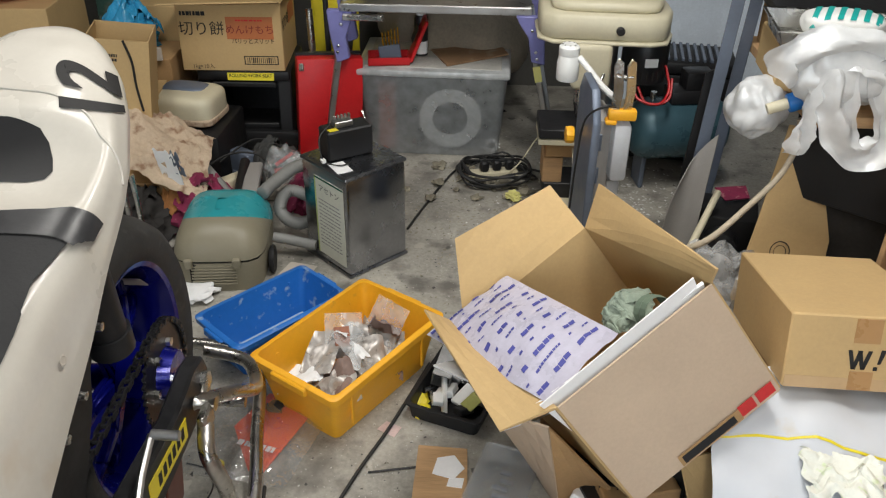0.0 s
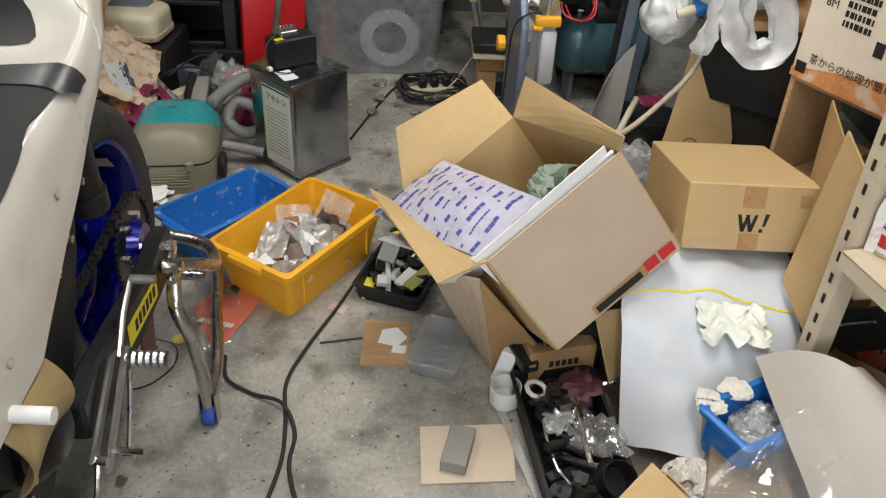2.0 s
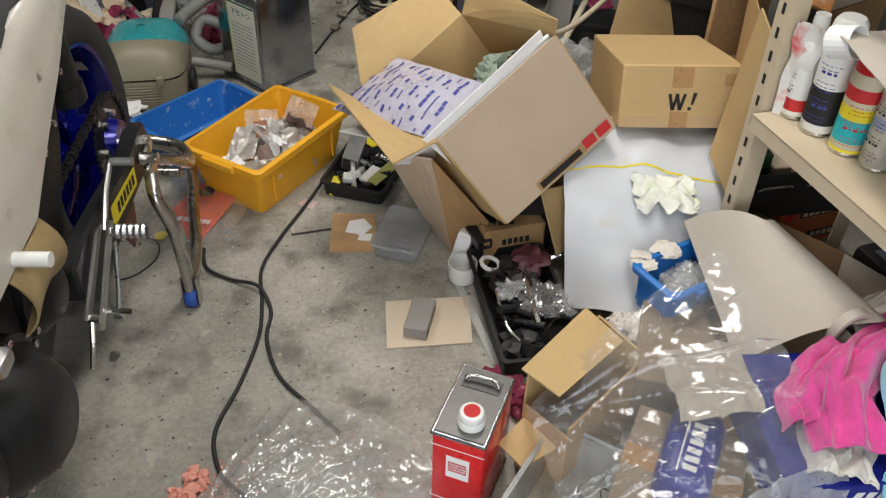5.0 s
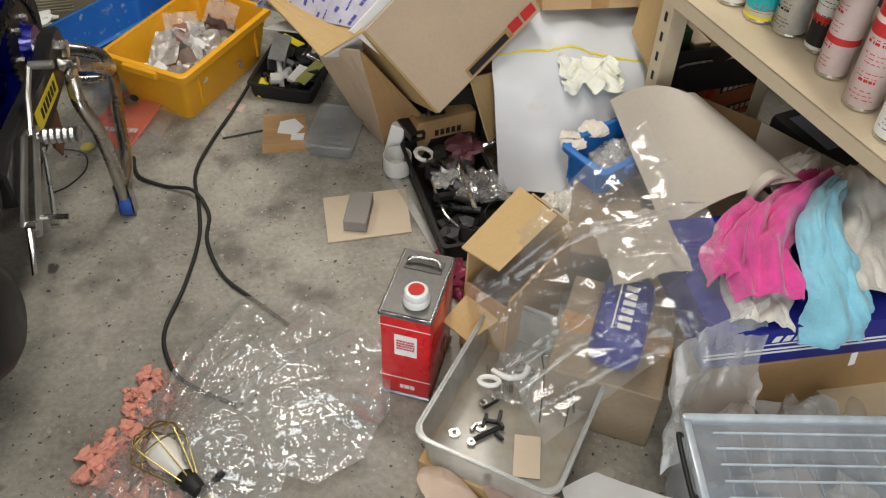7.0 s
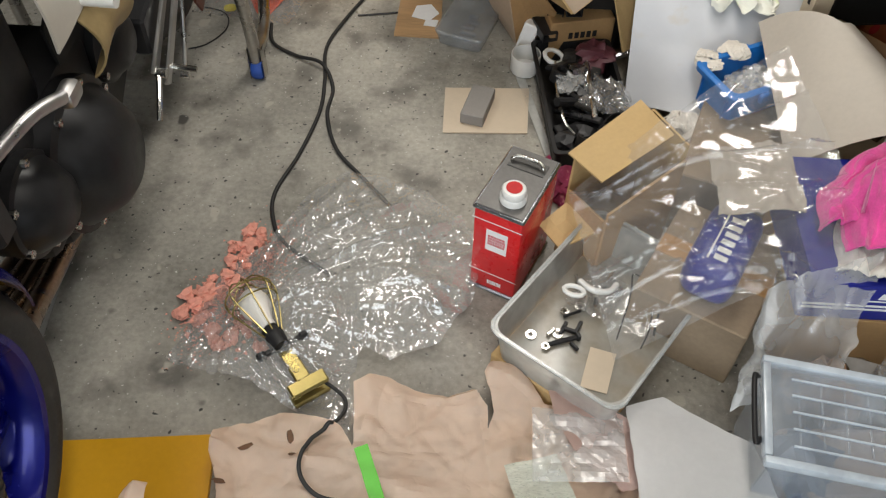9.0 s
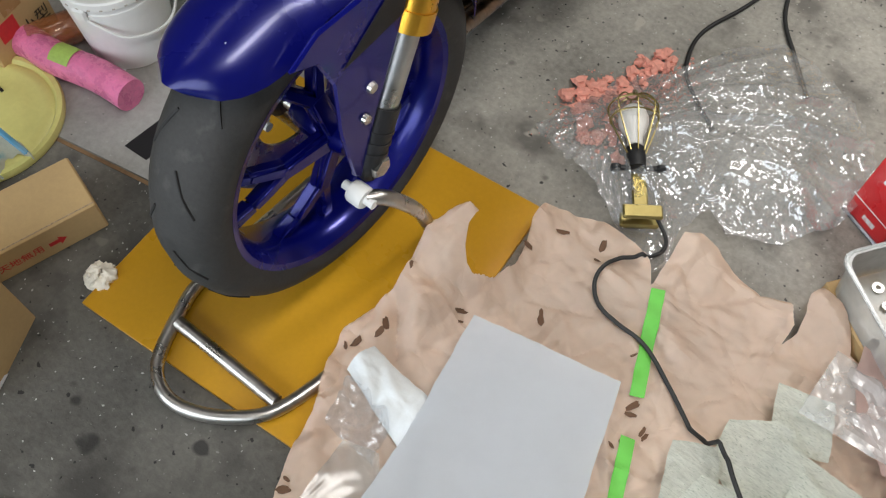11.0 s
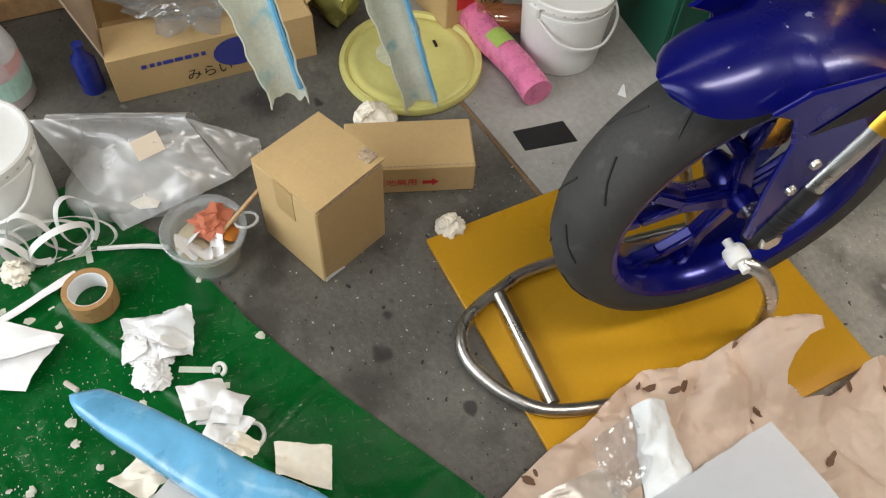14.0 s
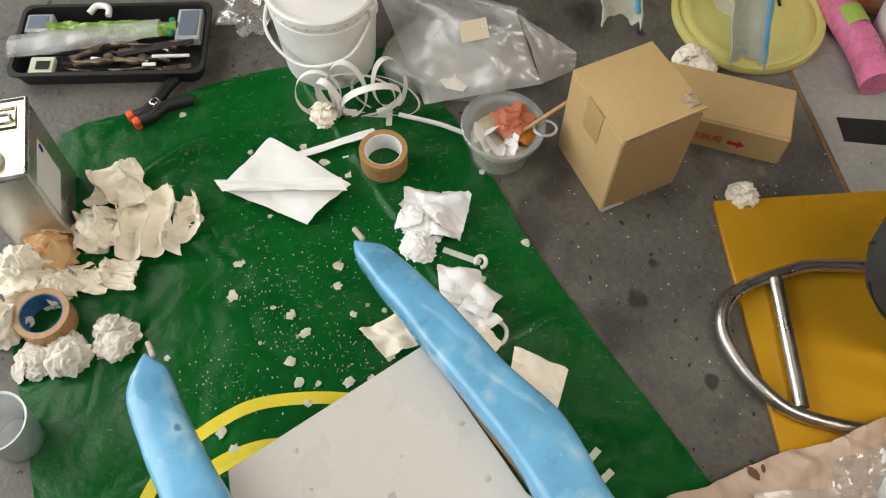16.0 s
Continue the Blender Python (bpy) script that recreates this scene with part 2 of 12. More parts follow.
BLUE_BIN = surface("blue_plastic", (0.02, 0.15, 0.52), 0.45, vary=0.1, stain=(0.35, 0.45, 0.55), stain_at=0.60, scale=14, bump=0.06)
BLUE_CLEAN = surface("clean_blue_plastic", (0.015, 0.16, 0.52), 0.4, vary=0.06, scale=9, bump=0.04)
TIN = surface("tinplate", (0.36, 0.37, 0.40), 0.27, metal=1.0, vary=0.2, scale=5, grain=60, bump=0.08)
STEEL = surface("steel", (0.62, 0.61, 0.58), 0.25, metal=1.0, vary=0.12, scale=14, bump=0.04)
TITAN = surface("heat_stained_pipe", (0.36, 0.27, 0.21), 0.28, metal=1.0, vary=0.5, stain=(0.15, 0.16, 0.24), stain_at=0.55, scale=7, bump=0.05)
BLACK_PLASTIC = surface("black_plastic", (0.011, 0.011, 0.012), 0.52, vary=0.3, scale=10, bump=0.08)
BLACK_METAL = surface("black_metal", (0.022, 0.022, 0.024), 0.42, metal=0.3, vary=0.4, scale=9, grain=60, bump=0.1)
WORN_STEEL = surface("worn_steel_tube", (0.52, 0.50, 0.47), 0.3, metal=1.0, vary=0.2, stain=(0.26, 0.20, 0.15), stain_at=0.66, scale=14, bump=0.06)
RUBBER = surface("tyre_rubber", (0.036, 0.035, 0.034), 0.72, vary=0.35, stain=(0.065, 0.062, 0.058), stain_at=0.6, scale=14, grain=140, bump=0.25)
BLUE_PAINT = surface("deep_blue_paint", (0.003, 0.005, 0.18), 0.24, metal=0.4, vary=0.12, scale=6, bump=0.0, coat=0.25, rvary=0.05)
GOLD = surface("gold_anodised", (0.80, 0.44, 0.05), 0.28, metal=0.9, vary=0.08, scale=10, bump=0.02)
# shade painted into the concrete: darker towards the open door, paler far from it
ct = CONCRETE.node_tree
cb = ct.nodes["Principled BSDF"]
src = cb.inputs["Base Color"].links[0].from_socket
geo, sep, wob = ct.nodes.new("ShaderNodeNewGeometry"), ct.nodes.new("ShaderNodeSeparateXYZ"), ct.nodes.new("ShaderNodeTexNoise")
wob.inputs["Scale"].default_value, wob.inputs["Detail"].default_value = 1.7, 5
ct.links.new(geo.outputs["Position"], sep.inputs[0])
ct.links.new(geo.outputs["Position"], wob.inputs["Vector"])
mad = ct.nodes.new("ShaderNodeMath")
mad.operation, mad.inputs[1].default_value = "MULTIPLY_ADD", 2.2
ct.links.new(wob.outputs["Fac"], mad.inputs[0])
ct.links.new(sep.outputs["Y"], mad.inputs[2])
floor_shade = ct.nodes.new("ShaderNodeMapRange")
floor_shade.inputs["From Min"].default_value, floor_shade.inputs["From Max"].default_value = 0.5, 1.7
floor_shade.inputs["To Min"].default_value, floor_shade.inputs["To Max"].default_value = 0.46, 1.38
ct.links.new(mad.outputs[0], floor_shade.inputs["Value"])
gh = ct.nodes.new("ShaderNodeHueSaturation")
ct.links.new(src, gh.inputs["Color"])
ct.links.new(floor_shade.outputs[0], gh.inputs["Value"])
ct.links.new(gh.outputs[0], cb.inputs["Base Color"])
FAIRING = surface("white_gelcoat", (0.54, 0.51, 0.455), 0.33, vary=0.06, stain=(0.50, 0.44, 0.36), stain_at=0.68, scale=4, bump=0.05, coat=0.25)
GOLD_PLY = surface("yellow_coated_plywood", (0.52, 0.27, 0.012), 0.32, vary=0.1, stain=(0.38, 0.2, 0.02), stain_at=0.64, scale=3, bump=0.05)
GREEN_SHEET = surface("green_tarpaulin", (0.002, 0.165, 0.026), 0.19, vary=0.22, scale=7, grain=240, bump=0.22)
# dust and painted window sheen in smears, scratched specks; thickest where the sanding was done
gt = GREEN_SHEET.node_tree
gb = gt.nodes["Principled BSDF"]


def smear(scale, detail, lo, hi, stretch, colour, amount, rough=0.62):
    src = gb.inputs["Base Color"].links[0].from_socket
    geo, mp_ = gt.nodes.new("ShaderNodeNewGeometry"), gt.nodes.new("ShaderNodeMapping")
    mp_.inputs["Scale"].default_value, mp_.inputs["Rotation"].default_value = stretch, (0, 0, 0.55)
    no, pa, mr, mr2 = gt.nodes.new("ShaderNodeTexNoise"), gt.nodes.new("ShaderNodeTexNoise"), gt.nodes.new("ShaderNodeMapRange"), gt.nodes.new("ShaderNodeMapRange")
    no.inputs["Scale"].default_value, no.inputs["Detail"].default_value, no.inputs["Roughness"].default_value = scale, detail, rough
    pa.inputs["Scale"].default_value, pa.inputs["Detail"].default_value = 5.5, 6
    gt.links.new(geo.outputs["Position"], mp_.inputs[0])
    gt.links.new(mp_.outputs[0], no.inputs["Vector"])
    gt.links.new(geo.outputs["Position"], pa.inputs["Vector"])
    mr.inputs["From Min"].default_value, mr.inputs["From Max"].default_value = lo, hi
    gt.links.new(no.outputs["Fac"], mr.inputs["Value"])
    mr2.inputs["From Min"].default_value, mr2.inputs["From Max"].default_value = 0.42, 0.62
    mr2.inputs["To Max"].default_value = amount
    gt.links.new(pa.outputs["Fac"], mr2.inputs["Value"])
    mul, mx = gt.nodes.new("ShaderNodeMath"), gt.nodes.new("ShaderNodeMix")
    mul.operation, mx.data_type = "MULTIPLY", "RGBA"
    gt.links.new(mr.outputs[0], mul.inputs[0])
    gt.links.new(mr2.outputs[0], mul.inputs[1])
    gt.links.new(mul.outputs[0], mx.inputs["Factor"])
    gt.links.new(src, mx.inputs["A"])
    mx.inputs["B"].default_value = (*colour, 1)
    gt.links.new(mx.outputs["Result"], gb.inputs["Base Color"])


def crinkle(mat, scale, detail, strength, dist):
    """Fine pressed wrinkles over a sheet."""
    tree = mat.node_tree
    bsdf = tree.nodes["Principled BSDF"]
    geo, no, ab, bp, sb = (tree.nodes.new("ShaderNode" + k) for k in ("NewGeometry", "TexNoise", "Math", "Bump", "Math"))
    no.inputs["Scale"].default_value, no.inputs["Detail"].default_value, no.inputs["Distortion"].default_value = scale, detail, 0.6
    sb.operation, ab.operation = "SUBTRACT", "ABSOLUTE"
    sb.inputs[1].default_value = 0.5
    tree.links.new(geo.outputs["Position"], no.inputs["Vector"])
    tree.links.new(no.outputs["Fac"], sb.inputs[0])
    tree.links.new(sb.outputs[0], ab.inputs[0])
    tree.links.new(ab.outputs[0], bp.inputs["Height"])
    bp.inputs["Strength"].default_value, bp.inputs["Distance"].default_value = strength, dist
    tree.links.new(bsdf.inputs["Normal"].links[0].from_socket, bp.inputs["Normal"])
    tree.links.new(bp.outputs[0], bsdf.inputs["Normal"])


crinkle(GREEN_SHEET, 6, 2, 0.45, 0.02)
crinkle(GREEN_SHEET, 26, 2, 0.22, 0.006)
# broad pale smear: dust, plus the window's haze painted into the green
smear(7, 9, 0.50, 0.80, (1, 1, 1), (0.13, 0.30, 0.16), 0.6)
smear(170, 4, 0.62, 0.70, (1, 0.28, 1), (0.36, 0.47, 0.33), 0.6)
smear(170, 4, 0.63, 0.71, (0.3, 1, 1), (0.34, 0.45, 0.31), 0.5)
MASK_PAPER = surface("masking_paper", (0.87, 0.71, 0.58), 0.56, vary=0.08, scale=3, grain=24, bump=0.22)
crinkle(MASK_PAPER, 7, 1, 0.45, 0.03)
crinkle(MASK_PAPER, 22, 2, 0.28, 0.010)
WHITE_PAPER = surface("white_paper", (0.82, 0.82, 0.82), 0.7, vary=0.05, scale=6, bump=0.08)
GREY_PAPER = surface("grey_paper", (0.48, 0.435, 0.38), 0.72, vary=0.08, scale=5, bump=0.1)
TISSUE = surface("tissue_paper", (0.90, 0.84, 0.72), 0.9, vary=0.1, stain=(0.62, 0.48, 0.30), stain_at=0.66, scale=12, bump=0.35)
RED_TIN = surface("red_lacquered_tin", (0.62, 0.015, 0.02), 0.3, vary=0.08, scale=8, bump=0.04, coat=0.3)
RED_PAINT = surface("red_paint", (0.50, 0.012, 0.015), 0.38, vary=0.15, scale=8, bump=0.06)
BEIGE_METAL = surface("beige_painted_steel", (0.55, 0.46, 0.33), 0.45, vary=0.08, stain=(0.38, 0.3, 0.2), stain_at=0.68, scale=8, bump=0.05)
INK = surface("black_ink", (0.015, 0.014, 0.014), 0.7, bump=0)
RED_INK = surface("red_ink", (0.55, 0.03, 0.03), 0.7, bump=0)
BLUE_INK = surface("blue_ink", (0.04, 0.05, 0.26), 0.6, bump=0)
BLUE_FOAM = surface("blue_insulation_foam", (0.13, 0.39, 0.63), 0.30, vary=0.28, stain=(0.30, 0.54, 0.70), stain_at=0.56, scale=7, grain=22, bump=0.2, coat=0.6, flecks=(((0.07, 0.22, 0.38), 16, 0.72), ((0.42, 0.52, 0.58), 60, 0.74)))
NAVY_BOX = surface("navy_box", (0.012, 0.018, 0.22), 0.35, vary=0.1, scale=6, bump=0.03)
YELLOW_LID = surface("pale_yellow_plastic", (0.66, 0.62, 0.22), 0.4, vary=0.1, scale=7, bump=0.05)
WOOD = surface("raw_wood", (0.45, 0.28, 0.14), 0.7, vary=0.25, scale=5, grain=30, bump=0.12, stretch=(1, 12, 12))
PALE_BOARD = surface("pale_board", (0.62, 0.52, 0.40), 0.75, vary=0.06, scale=8, bump=0.05)
GREY_BLOCK = surface("grey_sanding_block", (0.28, 0.265, 0.25), 0.85, vary=0.1, grain=200, bump=0.3)
CABLE = surface("black_cable", (0.022, 0.022, 0.022), 0.55, vary=0.2, bump=0.05)
GREEN_CRATE = surface("green_plastic", (0.008, 0.085, 0.05), 0.5, vary=0.15, scale=7, bump=0.06)
PINK_CLOTH = surface("pink_towel", (0.64, 0.06, 0.29), 0.95, vary=0.28, scale=20, grain=300, bump=0.6, sheen=0.4)
CYAN_CLOTH = surface("pale_blue_towel", (0.22, 0.52, 0.66), 0.95, vary=0.18, scale=20, grain=300, bump=0.6, sheen=0.4)
WHITE_CLOTH = surface("white_cloth", (0.70, 0.66, 0.60), 0.95, vary=0.15, scale=18, grain=200, bump=0.5, sheen=0.3)
MAROON_CLOTH = surface("maroon_cloth", (0.20, 0.02, 0.06), 0.95, vary=0.4, stain=(0.5, 0.25, 0.25), stain_at=0.6, scale=22, grain=200, bump=0.6)
VAC_BEIGE = surface("olive_beige_plastic", (0.25, 0.225, 0.16), 0.42, vary=0.08, scale=7, bump=0.05)
VAC_TEAL = surface("teal_plastic", (0.03, 0.30, 0.34), 0.3, vary=0.08, scale=7, bump=0.03)
HOSE = surface("grey_hose", (0.22, 0.22, 0.21), 0.5, vary=0.12, scale=12, bump=0.05)
CREAM = surface("cream_painted_metal", (0.60, 0.55, 0.40), 0.4, vary=0.08, scale=6, bump=0.05)
LAVENDER = surface("lavender_painted_steel", (0.20, 0.20, 0.46), 0.45, vary=0.1, scale=8, bump=0.05)
BLUEGREY = surface("blue_grey_steel", (0.16, 0.19, 0.25), 0.4, metal=0.3, vary=0.12, scale=8, bump=0.05)
TANK_BLUE = surface("blue_green_tank", (0.05, 0.11, 0.14), 0.32, metal=0.2, vary=0.15, scale=7, bump=0.05)
DIRTY_CAMO = surface("printed_cloth", (0.50, 0.39, 0.28), 0.95, vary=0.2, stain=(0.24, 0.14, 0.085), stain_at=0.54, scale=10, grain=150, bump=0.5)
YELLOW = surface("yellow_label", (0.75, 0.62, 0.03), 0.4, vary=0.05, bump=0.02)
ORANGE_RED = surface("orange_red_plastic", (0.80, 0.10, 0.03), 0.4, vary=0.08, bump=0.03)
GREEN_TAPE = surface("green_masking_tape", (0.16, 0.55, 0.08), 0.6, vary=0.08, bump=0.1)
PINK_POWDER = surface("pink_filler_crumbs", (0.80, 0.36, 0.28), 0.95, vary=0.15, scale=40, bump=0.4, per_object=0.1)
DARK = surface("near_black", (0.02, 0.018, 0.016), 0.85, vary=0.5, bump=0.3)
ALU = surface("aluminium", (0.52, 0.52, 0.52), 0.36, metal=1.0, vary=0.1, scale=16, bump=0.05)
WHITE_INK = surface("white_ink", (0.75, 0.75, 0.75), 0.6, vary=0.05, bump=0)


def film(name, tint=(0.9, 0.92, 0.94), rough=0.12, solid=0.2, bump=0.0, scale=20, gloss=0.05, ridged=False):
    """Thin clear or milky plastic: mostly see-through, with gloss and some milkiness."""
    m = bpy.data.materials.new(name)
    m.use_nodes = True
    n, l = m.node_tree.nodes, m.node_tree.links
    out = n["Material Output"]
    b = n["Principled BSDF"]
    b.inputs["Base Color"].default_value = (*tint, 1)
    b.inputs["Roughness"].default_value = rough
    b.inputs["Specular IOR Level"].default_value = 0.5
    tr, gl = n.new("ShaderNodeBsdfTransparent"), n.new("ShaderNodeBsdfGlossy")
    tr.inputs[0].default_value = (0.97, 0.975, 0.98, 1)
    gl.inputs["Roughness"].default_value = rough
    co, no = n.new("ShaderNodeTexCoord"), n.new("ShaderNodeTexNoise")
    no.inputs["Scale"].default_value, no.inputs["Detail"].default_value = scale, 4
    l.new(co.outputs["Object"], no.inputs["Vector"])
    mr = n.new("ShaderNodeMapRange")
    mr.inputs["From Min"].default_value, mr.inputs["From Max"].default_value = 0.35, 0.7
    mr.inputs["To Min"].default_value, mr.inputs["To Max"].default_value = solid * 0.75, min(1, solid * 1.25)
    l.new(no.outputs["Fac"], mr.inputs["Value"])
    mix = n.new("ShaderNodeMixShader")
    l.new(mr.outputs[0], mix.inputs[0])
    l.new(tr.outputs[0], mix.inputs[1])
    l.new(b.outputs[0], mix.inputs[2])
    fr = n.new("ShaderNodeLayerWeight")
    fr.inputs[0].default_value = 0.5
    pw = n.new("ShaderNodeMath")
    pw.operation, pw.inputs[1].default_value = "POWER", 3.0
    l.new(fr.outputs["Facing"], pw.inputs[0])
    gf = n.new("ShaderNodeMapRange")
    gf.inputs["To Min"].default_value, gf.inputs["To Max"].default_value = gloss, gloss + 0.45
    l.new(pw.outputs[0], gf.inputs["Value"])
    mix2 = n.new("ShaderNodeMixShader")
    l.new(gf.outputs[0], mix2.inputs[0])
    l.new(mix.outputs[0], mix2.inputs[1])
    l.new(gl.outputs[0], mix2.inputs[2])
    if bump:
        bp = n.new("ShaderNodeBump")
        bp.inputs["Strength"].default_value, bp.inputs["Distance"].default_value = bump, 0.006
        l.new(no.outputs["Fac"], bp.inputs["Height"])
        for s in (b, gl, fr):
            l.new(bp.outputs[0], s.inputs["Normal"])
        if ridged:
            rg_ = n.new("ShaderNodeTexNoise")
            rg_.noise_type = "RIDGED_MULTIFRACTAL"
            rg_.inputs["Scale"].default_value, rg_.inputs["Detail"].default_value, rg_.inputs["Distortion"].default_value = scale, 3, 0.8
            l.new(co.outputs["Object"], rg_.inputs["Vector"])
            l.new(rg_.outputs["Fac"], bp.inputs["Height"])
    l.new(mix2.outputs[0], out.inputs["Surface"])
    return m


CLEAR_FILM = film("clear_film", rough=0.11, solid=0.11, bump=0.7, scale=42, gloss=0.17, ridged=True)
MILKY = film("milky_plastic", (0.80, 0.83, 0.84), 0.3, solid=0.5, bump=0.1)
CLEAR_TUB = film("clear_tub_plastic", (0.66, 0.70, 0.70), 0.22, solid=0.24, bump=0.1)
BAG_FILM = film("thin_bag_film", (0.85, 0.86, 0.86), 0.2, solid=0.32, bump=0.8, scale=22)
SMOKE_TUB = film("smoky_tub_plastic", (0.30, 0.32, 0.33), 0.3, solid=0.55, bump=0.1)
WHITE_BAG = film("white_bag_film", (0.86, 0.87, 0.88), 0.35, solid=0.97, bump=0.35, scale=18)


# ---- structure ----
def slab(name, sx, sy, sz, at, material, label, bevel=0.0):
    return tagged(part(name, box(sx, sy, sz, bevel, at), material), label, kind="structure")


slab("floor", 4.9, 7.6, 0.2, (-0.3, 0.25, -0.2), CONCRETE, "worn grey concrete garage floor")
slab("wall_north", 4.9, 0.12, 2.6, (-0.3, 4.0, 0), PLASTER, "dingy garage wall behind the clutter")
slab("wall_west", 0.12, 7.5, 2.6, (-2.55, 0.25, 0), PLASTER, "dingy garage side wall")
slab("wall_east", 0.12, 7.5, 2.6, (1.95, 0.25, 0), PLASTER, "dingy garage side wall behind the shelf")
slab("ceiling", 4.9, 7.6, 0.1, (-0.3, 0.25, 2.6), PLASTER, "plain garage ceiling")
slab("wall_south_lintel", 4.9, 0.12, 0.2, (-0.3, -3.3, 2.4), PLASTER, "lintel over the open garage door")
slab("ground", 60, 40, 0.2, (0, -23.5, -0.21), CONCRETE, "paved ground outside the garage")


# ---- cartons ----
def carton(name, label, sx, sy, sz, x, y, z, rz, rx=0, ry=0, material=CARDBOARD, tape=PACK_TAPE, lid=True, category="cardboard box", wall=0.005):
    t = thing(name, label, category, x, y, z, rz, rx, ry)
    part("body", box(sx, sy, sz, 0.003), material, t)
    if lid:
        part("tape", box(sx * 1.002, 0.05, 0.001, at=(0, 0, sz)), tape, t, "strip of packing tape")
        part("tape", box(0.0012, 0.05, sz * 0.35, at=(sx / 2 + 0.0006, 0, sz * 0.65)), tape, t, "strip of packing tape")
        part("flap_seam", box(sx * 0.99, 0.0025, 0.0012, at=(0, 0.0, sz + 0.0002)), CARD_EDGE, t)
    return t


def moulded_tray(sx, sy, h, r=0.02, wall=0.003, draft=0.006, lip=0.006):
    """A one-piece tray with rounded corners, drafted walls and a turned lip."""
    bm = bmesh.new()
    def ring(a, b, z):
        o = []
        for cx, cy, a0 in ((a - r, b - r, 0), (-a + r, b - r, 90), (-a + r, -b + r, 180), (a - r, -b + r, 270)):
            for k in range(6):
                an = radians(a0 + 18 * k)
                o.append(bm.verts.new((cx + r * math.cos(an), cy + r * math.sin(an), z)))
        return o
    a, b = sx / 2, sy / 2
    rings = [ring(a - draft - 0.003, b - draft - 0.003, 0), ring(a - draft, b - draft, 0.003), ring(a, b, h - 0.006), ring(a + lip, b + lip, h - 0.005), ring(a + lip, b + lip, h - 0.001), ring(a + lip - 0.001, b + lip - 0.001, h), ring(a - wall, b - wall, h), ring(a - wall - draft, b - wall - draft, wall)]
    for p, q in zip(rings, rings[1:]):
        for i in range(24):
            bm.faces.new((p[i], p[(i + 1) % 24], q[(i + 1) % 24], q[i]))
    bm.faces.new(rings[0][::-1])
    bm.faces.new(rings[-1])
    return bm


def quad(p, thick=0.004, n=1, bend=0.0):
    """A board or flap through four corners, in order."""
    a, b, c, d = (Vector(q) for q in p)
    nrm = (b - a).cross(d - a).normalized()
    def fn(u, v):
        return a.lerp(b, u).lerp(d.lerp(c, u), v) + nrm * bend * math.sin(math.pi * u) * math.sin(math.pi * v)
    return sheet(fn, n, n, thick)


def stack_bin(name, label, sx, sy, h, x, y, rz, material, taper=0.03, z=0.0, wall=0.006):
    """A stacking bin with a rolled rim, sunken sides and grips."""
    t = thing(name, label, "plastic bin", x, y, z, rz)
    bm = bmesh.new()
    def ring(inset, zz):
        a, b = sx / 2 - inset, sy / 2 - inset
        r = 0.018
        out = []
        for cx, cy, a0 in ((a - r, b - r, 0), (-a + r, b - r, 90), (-a + r, -b + r, 180), (a - r, -b + r, 270)):
            for k in range(4):
                an = radians(a0 + 30 * k)
                out.append(bm.verts.new((cx + r * math.cos(an), cy + r * math.sin(an), zz)))
        return out
    prof = [(taper, 0.0), (taper * 0.5, h * 0.5), (0.004, h * 0.86), (-0.008, h * 0.87), (-0.009, h - 0.003), (-0.006, h), (0.006, h), (0.008, h * 0.88), (taper * 0.6 + wall, h * 0.5), (taper + wall, 0.006)]
    rings = [ring(i, zz) for i, zz in prof]
    for a, b in zip(rings, rings[1:]):
        for i in range(16):
            bm.faces.new((a[i], a[(i + 1) % 16], b[(i + 1) % 16], b[i]))
    bm.faces.new(rings[0][::-1])
    bm.faces.new(rings[-1])
    part("shell", bm, material, t, smooth=40)
    for s in (-1, 1):
        part("grip", join(box(0.012, sy * 0.42, 0.022, 0.003, at=(s * (sx / 2 + 0.012), 0, h - 0.026))), material, t)
        for k in (-0.33, 0.33):
            part("rib", box(sx * 0.02, 0.006, h * 0.6, 0.001, at=(k * sx, s * (sy / 2 - taper * 0.35), h * 0.2)), material, t)
    return t


stack_bin("yellow_bin", "orange-yellow plastic stacking bin holding paper scraps", 0.418, 0.272, 0.168, -0.179, 1.712, 56.6, YELLOW_BIN)
bb = stack_bin("blue_bin", "empty blue plastic bin with dried white splashes", 0.352, 0.196, 0.132, -0.418, 1.878, 48, BLUE_BIN)
part("dried_residue", box(0.27, 0.115, 0.001, at=(0, 0, 0.0065)), surface("dried_residue", (0.34, 0.42, 0.50), 0.6, vary=0.3, stain=(0.06, 0.18, 0.45), stain_at=0.58, scale=12), bb, "dried grey-white residue")

sb = carton("shipping_box", "sealed brown shipping carton with a black mark", 0.295, 0.38, 0.155, 0.895, 1.49, 0.345, -2, -14, lid=False)
part("tape", box(0.05, 0.001, 0.05, at=(0, -0.1905, 0.1)), PACK_TAPE, sb, "strip of packing tape")
part("tape", box(0.045, 0.001, 0.04, at=(0.0, -0.1905, 0.0)), PACK_TAPE, sb, "strip of packing tape")
part("tape", box(0.287, 0.001, 0.025, at=(0, -0.1903, 0.0)), CLEAR_TAPE, sb, "strip of clear tape")
part("tape", box(0.05, 0.38, 0.001, at=(0, 0, 0.1481)), CLEAR_TAPE, sb, "strip of clear tape")
for q, (w, yy) in enumerate(((0.07, 0.03), (0.085, -0.06))):
    part("white_label", box(w, 0.025, 0.0008, at=(-0.01 + 0.03 * q, yy, 0.1492)), WHITE_PAPER, sb, "white paper label strip")
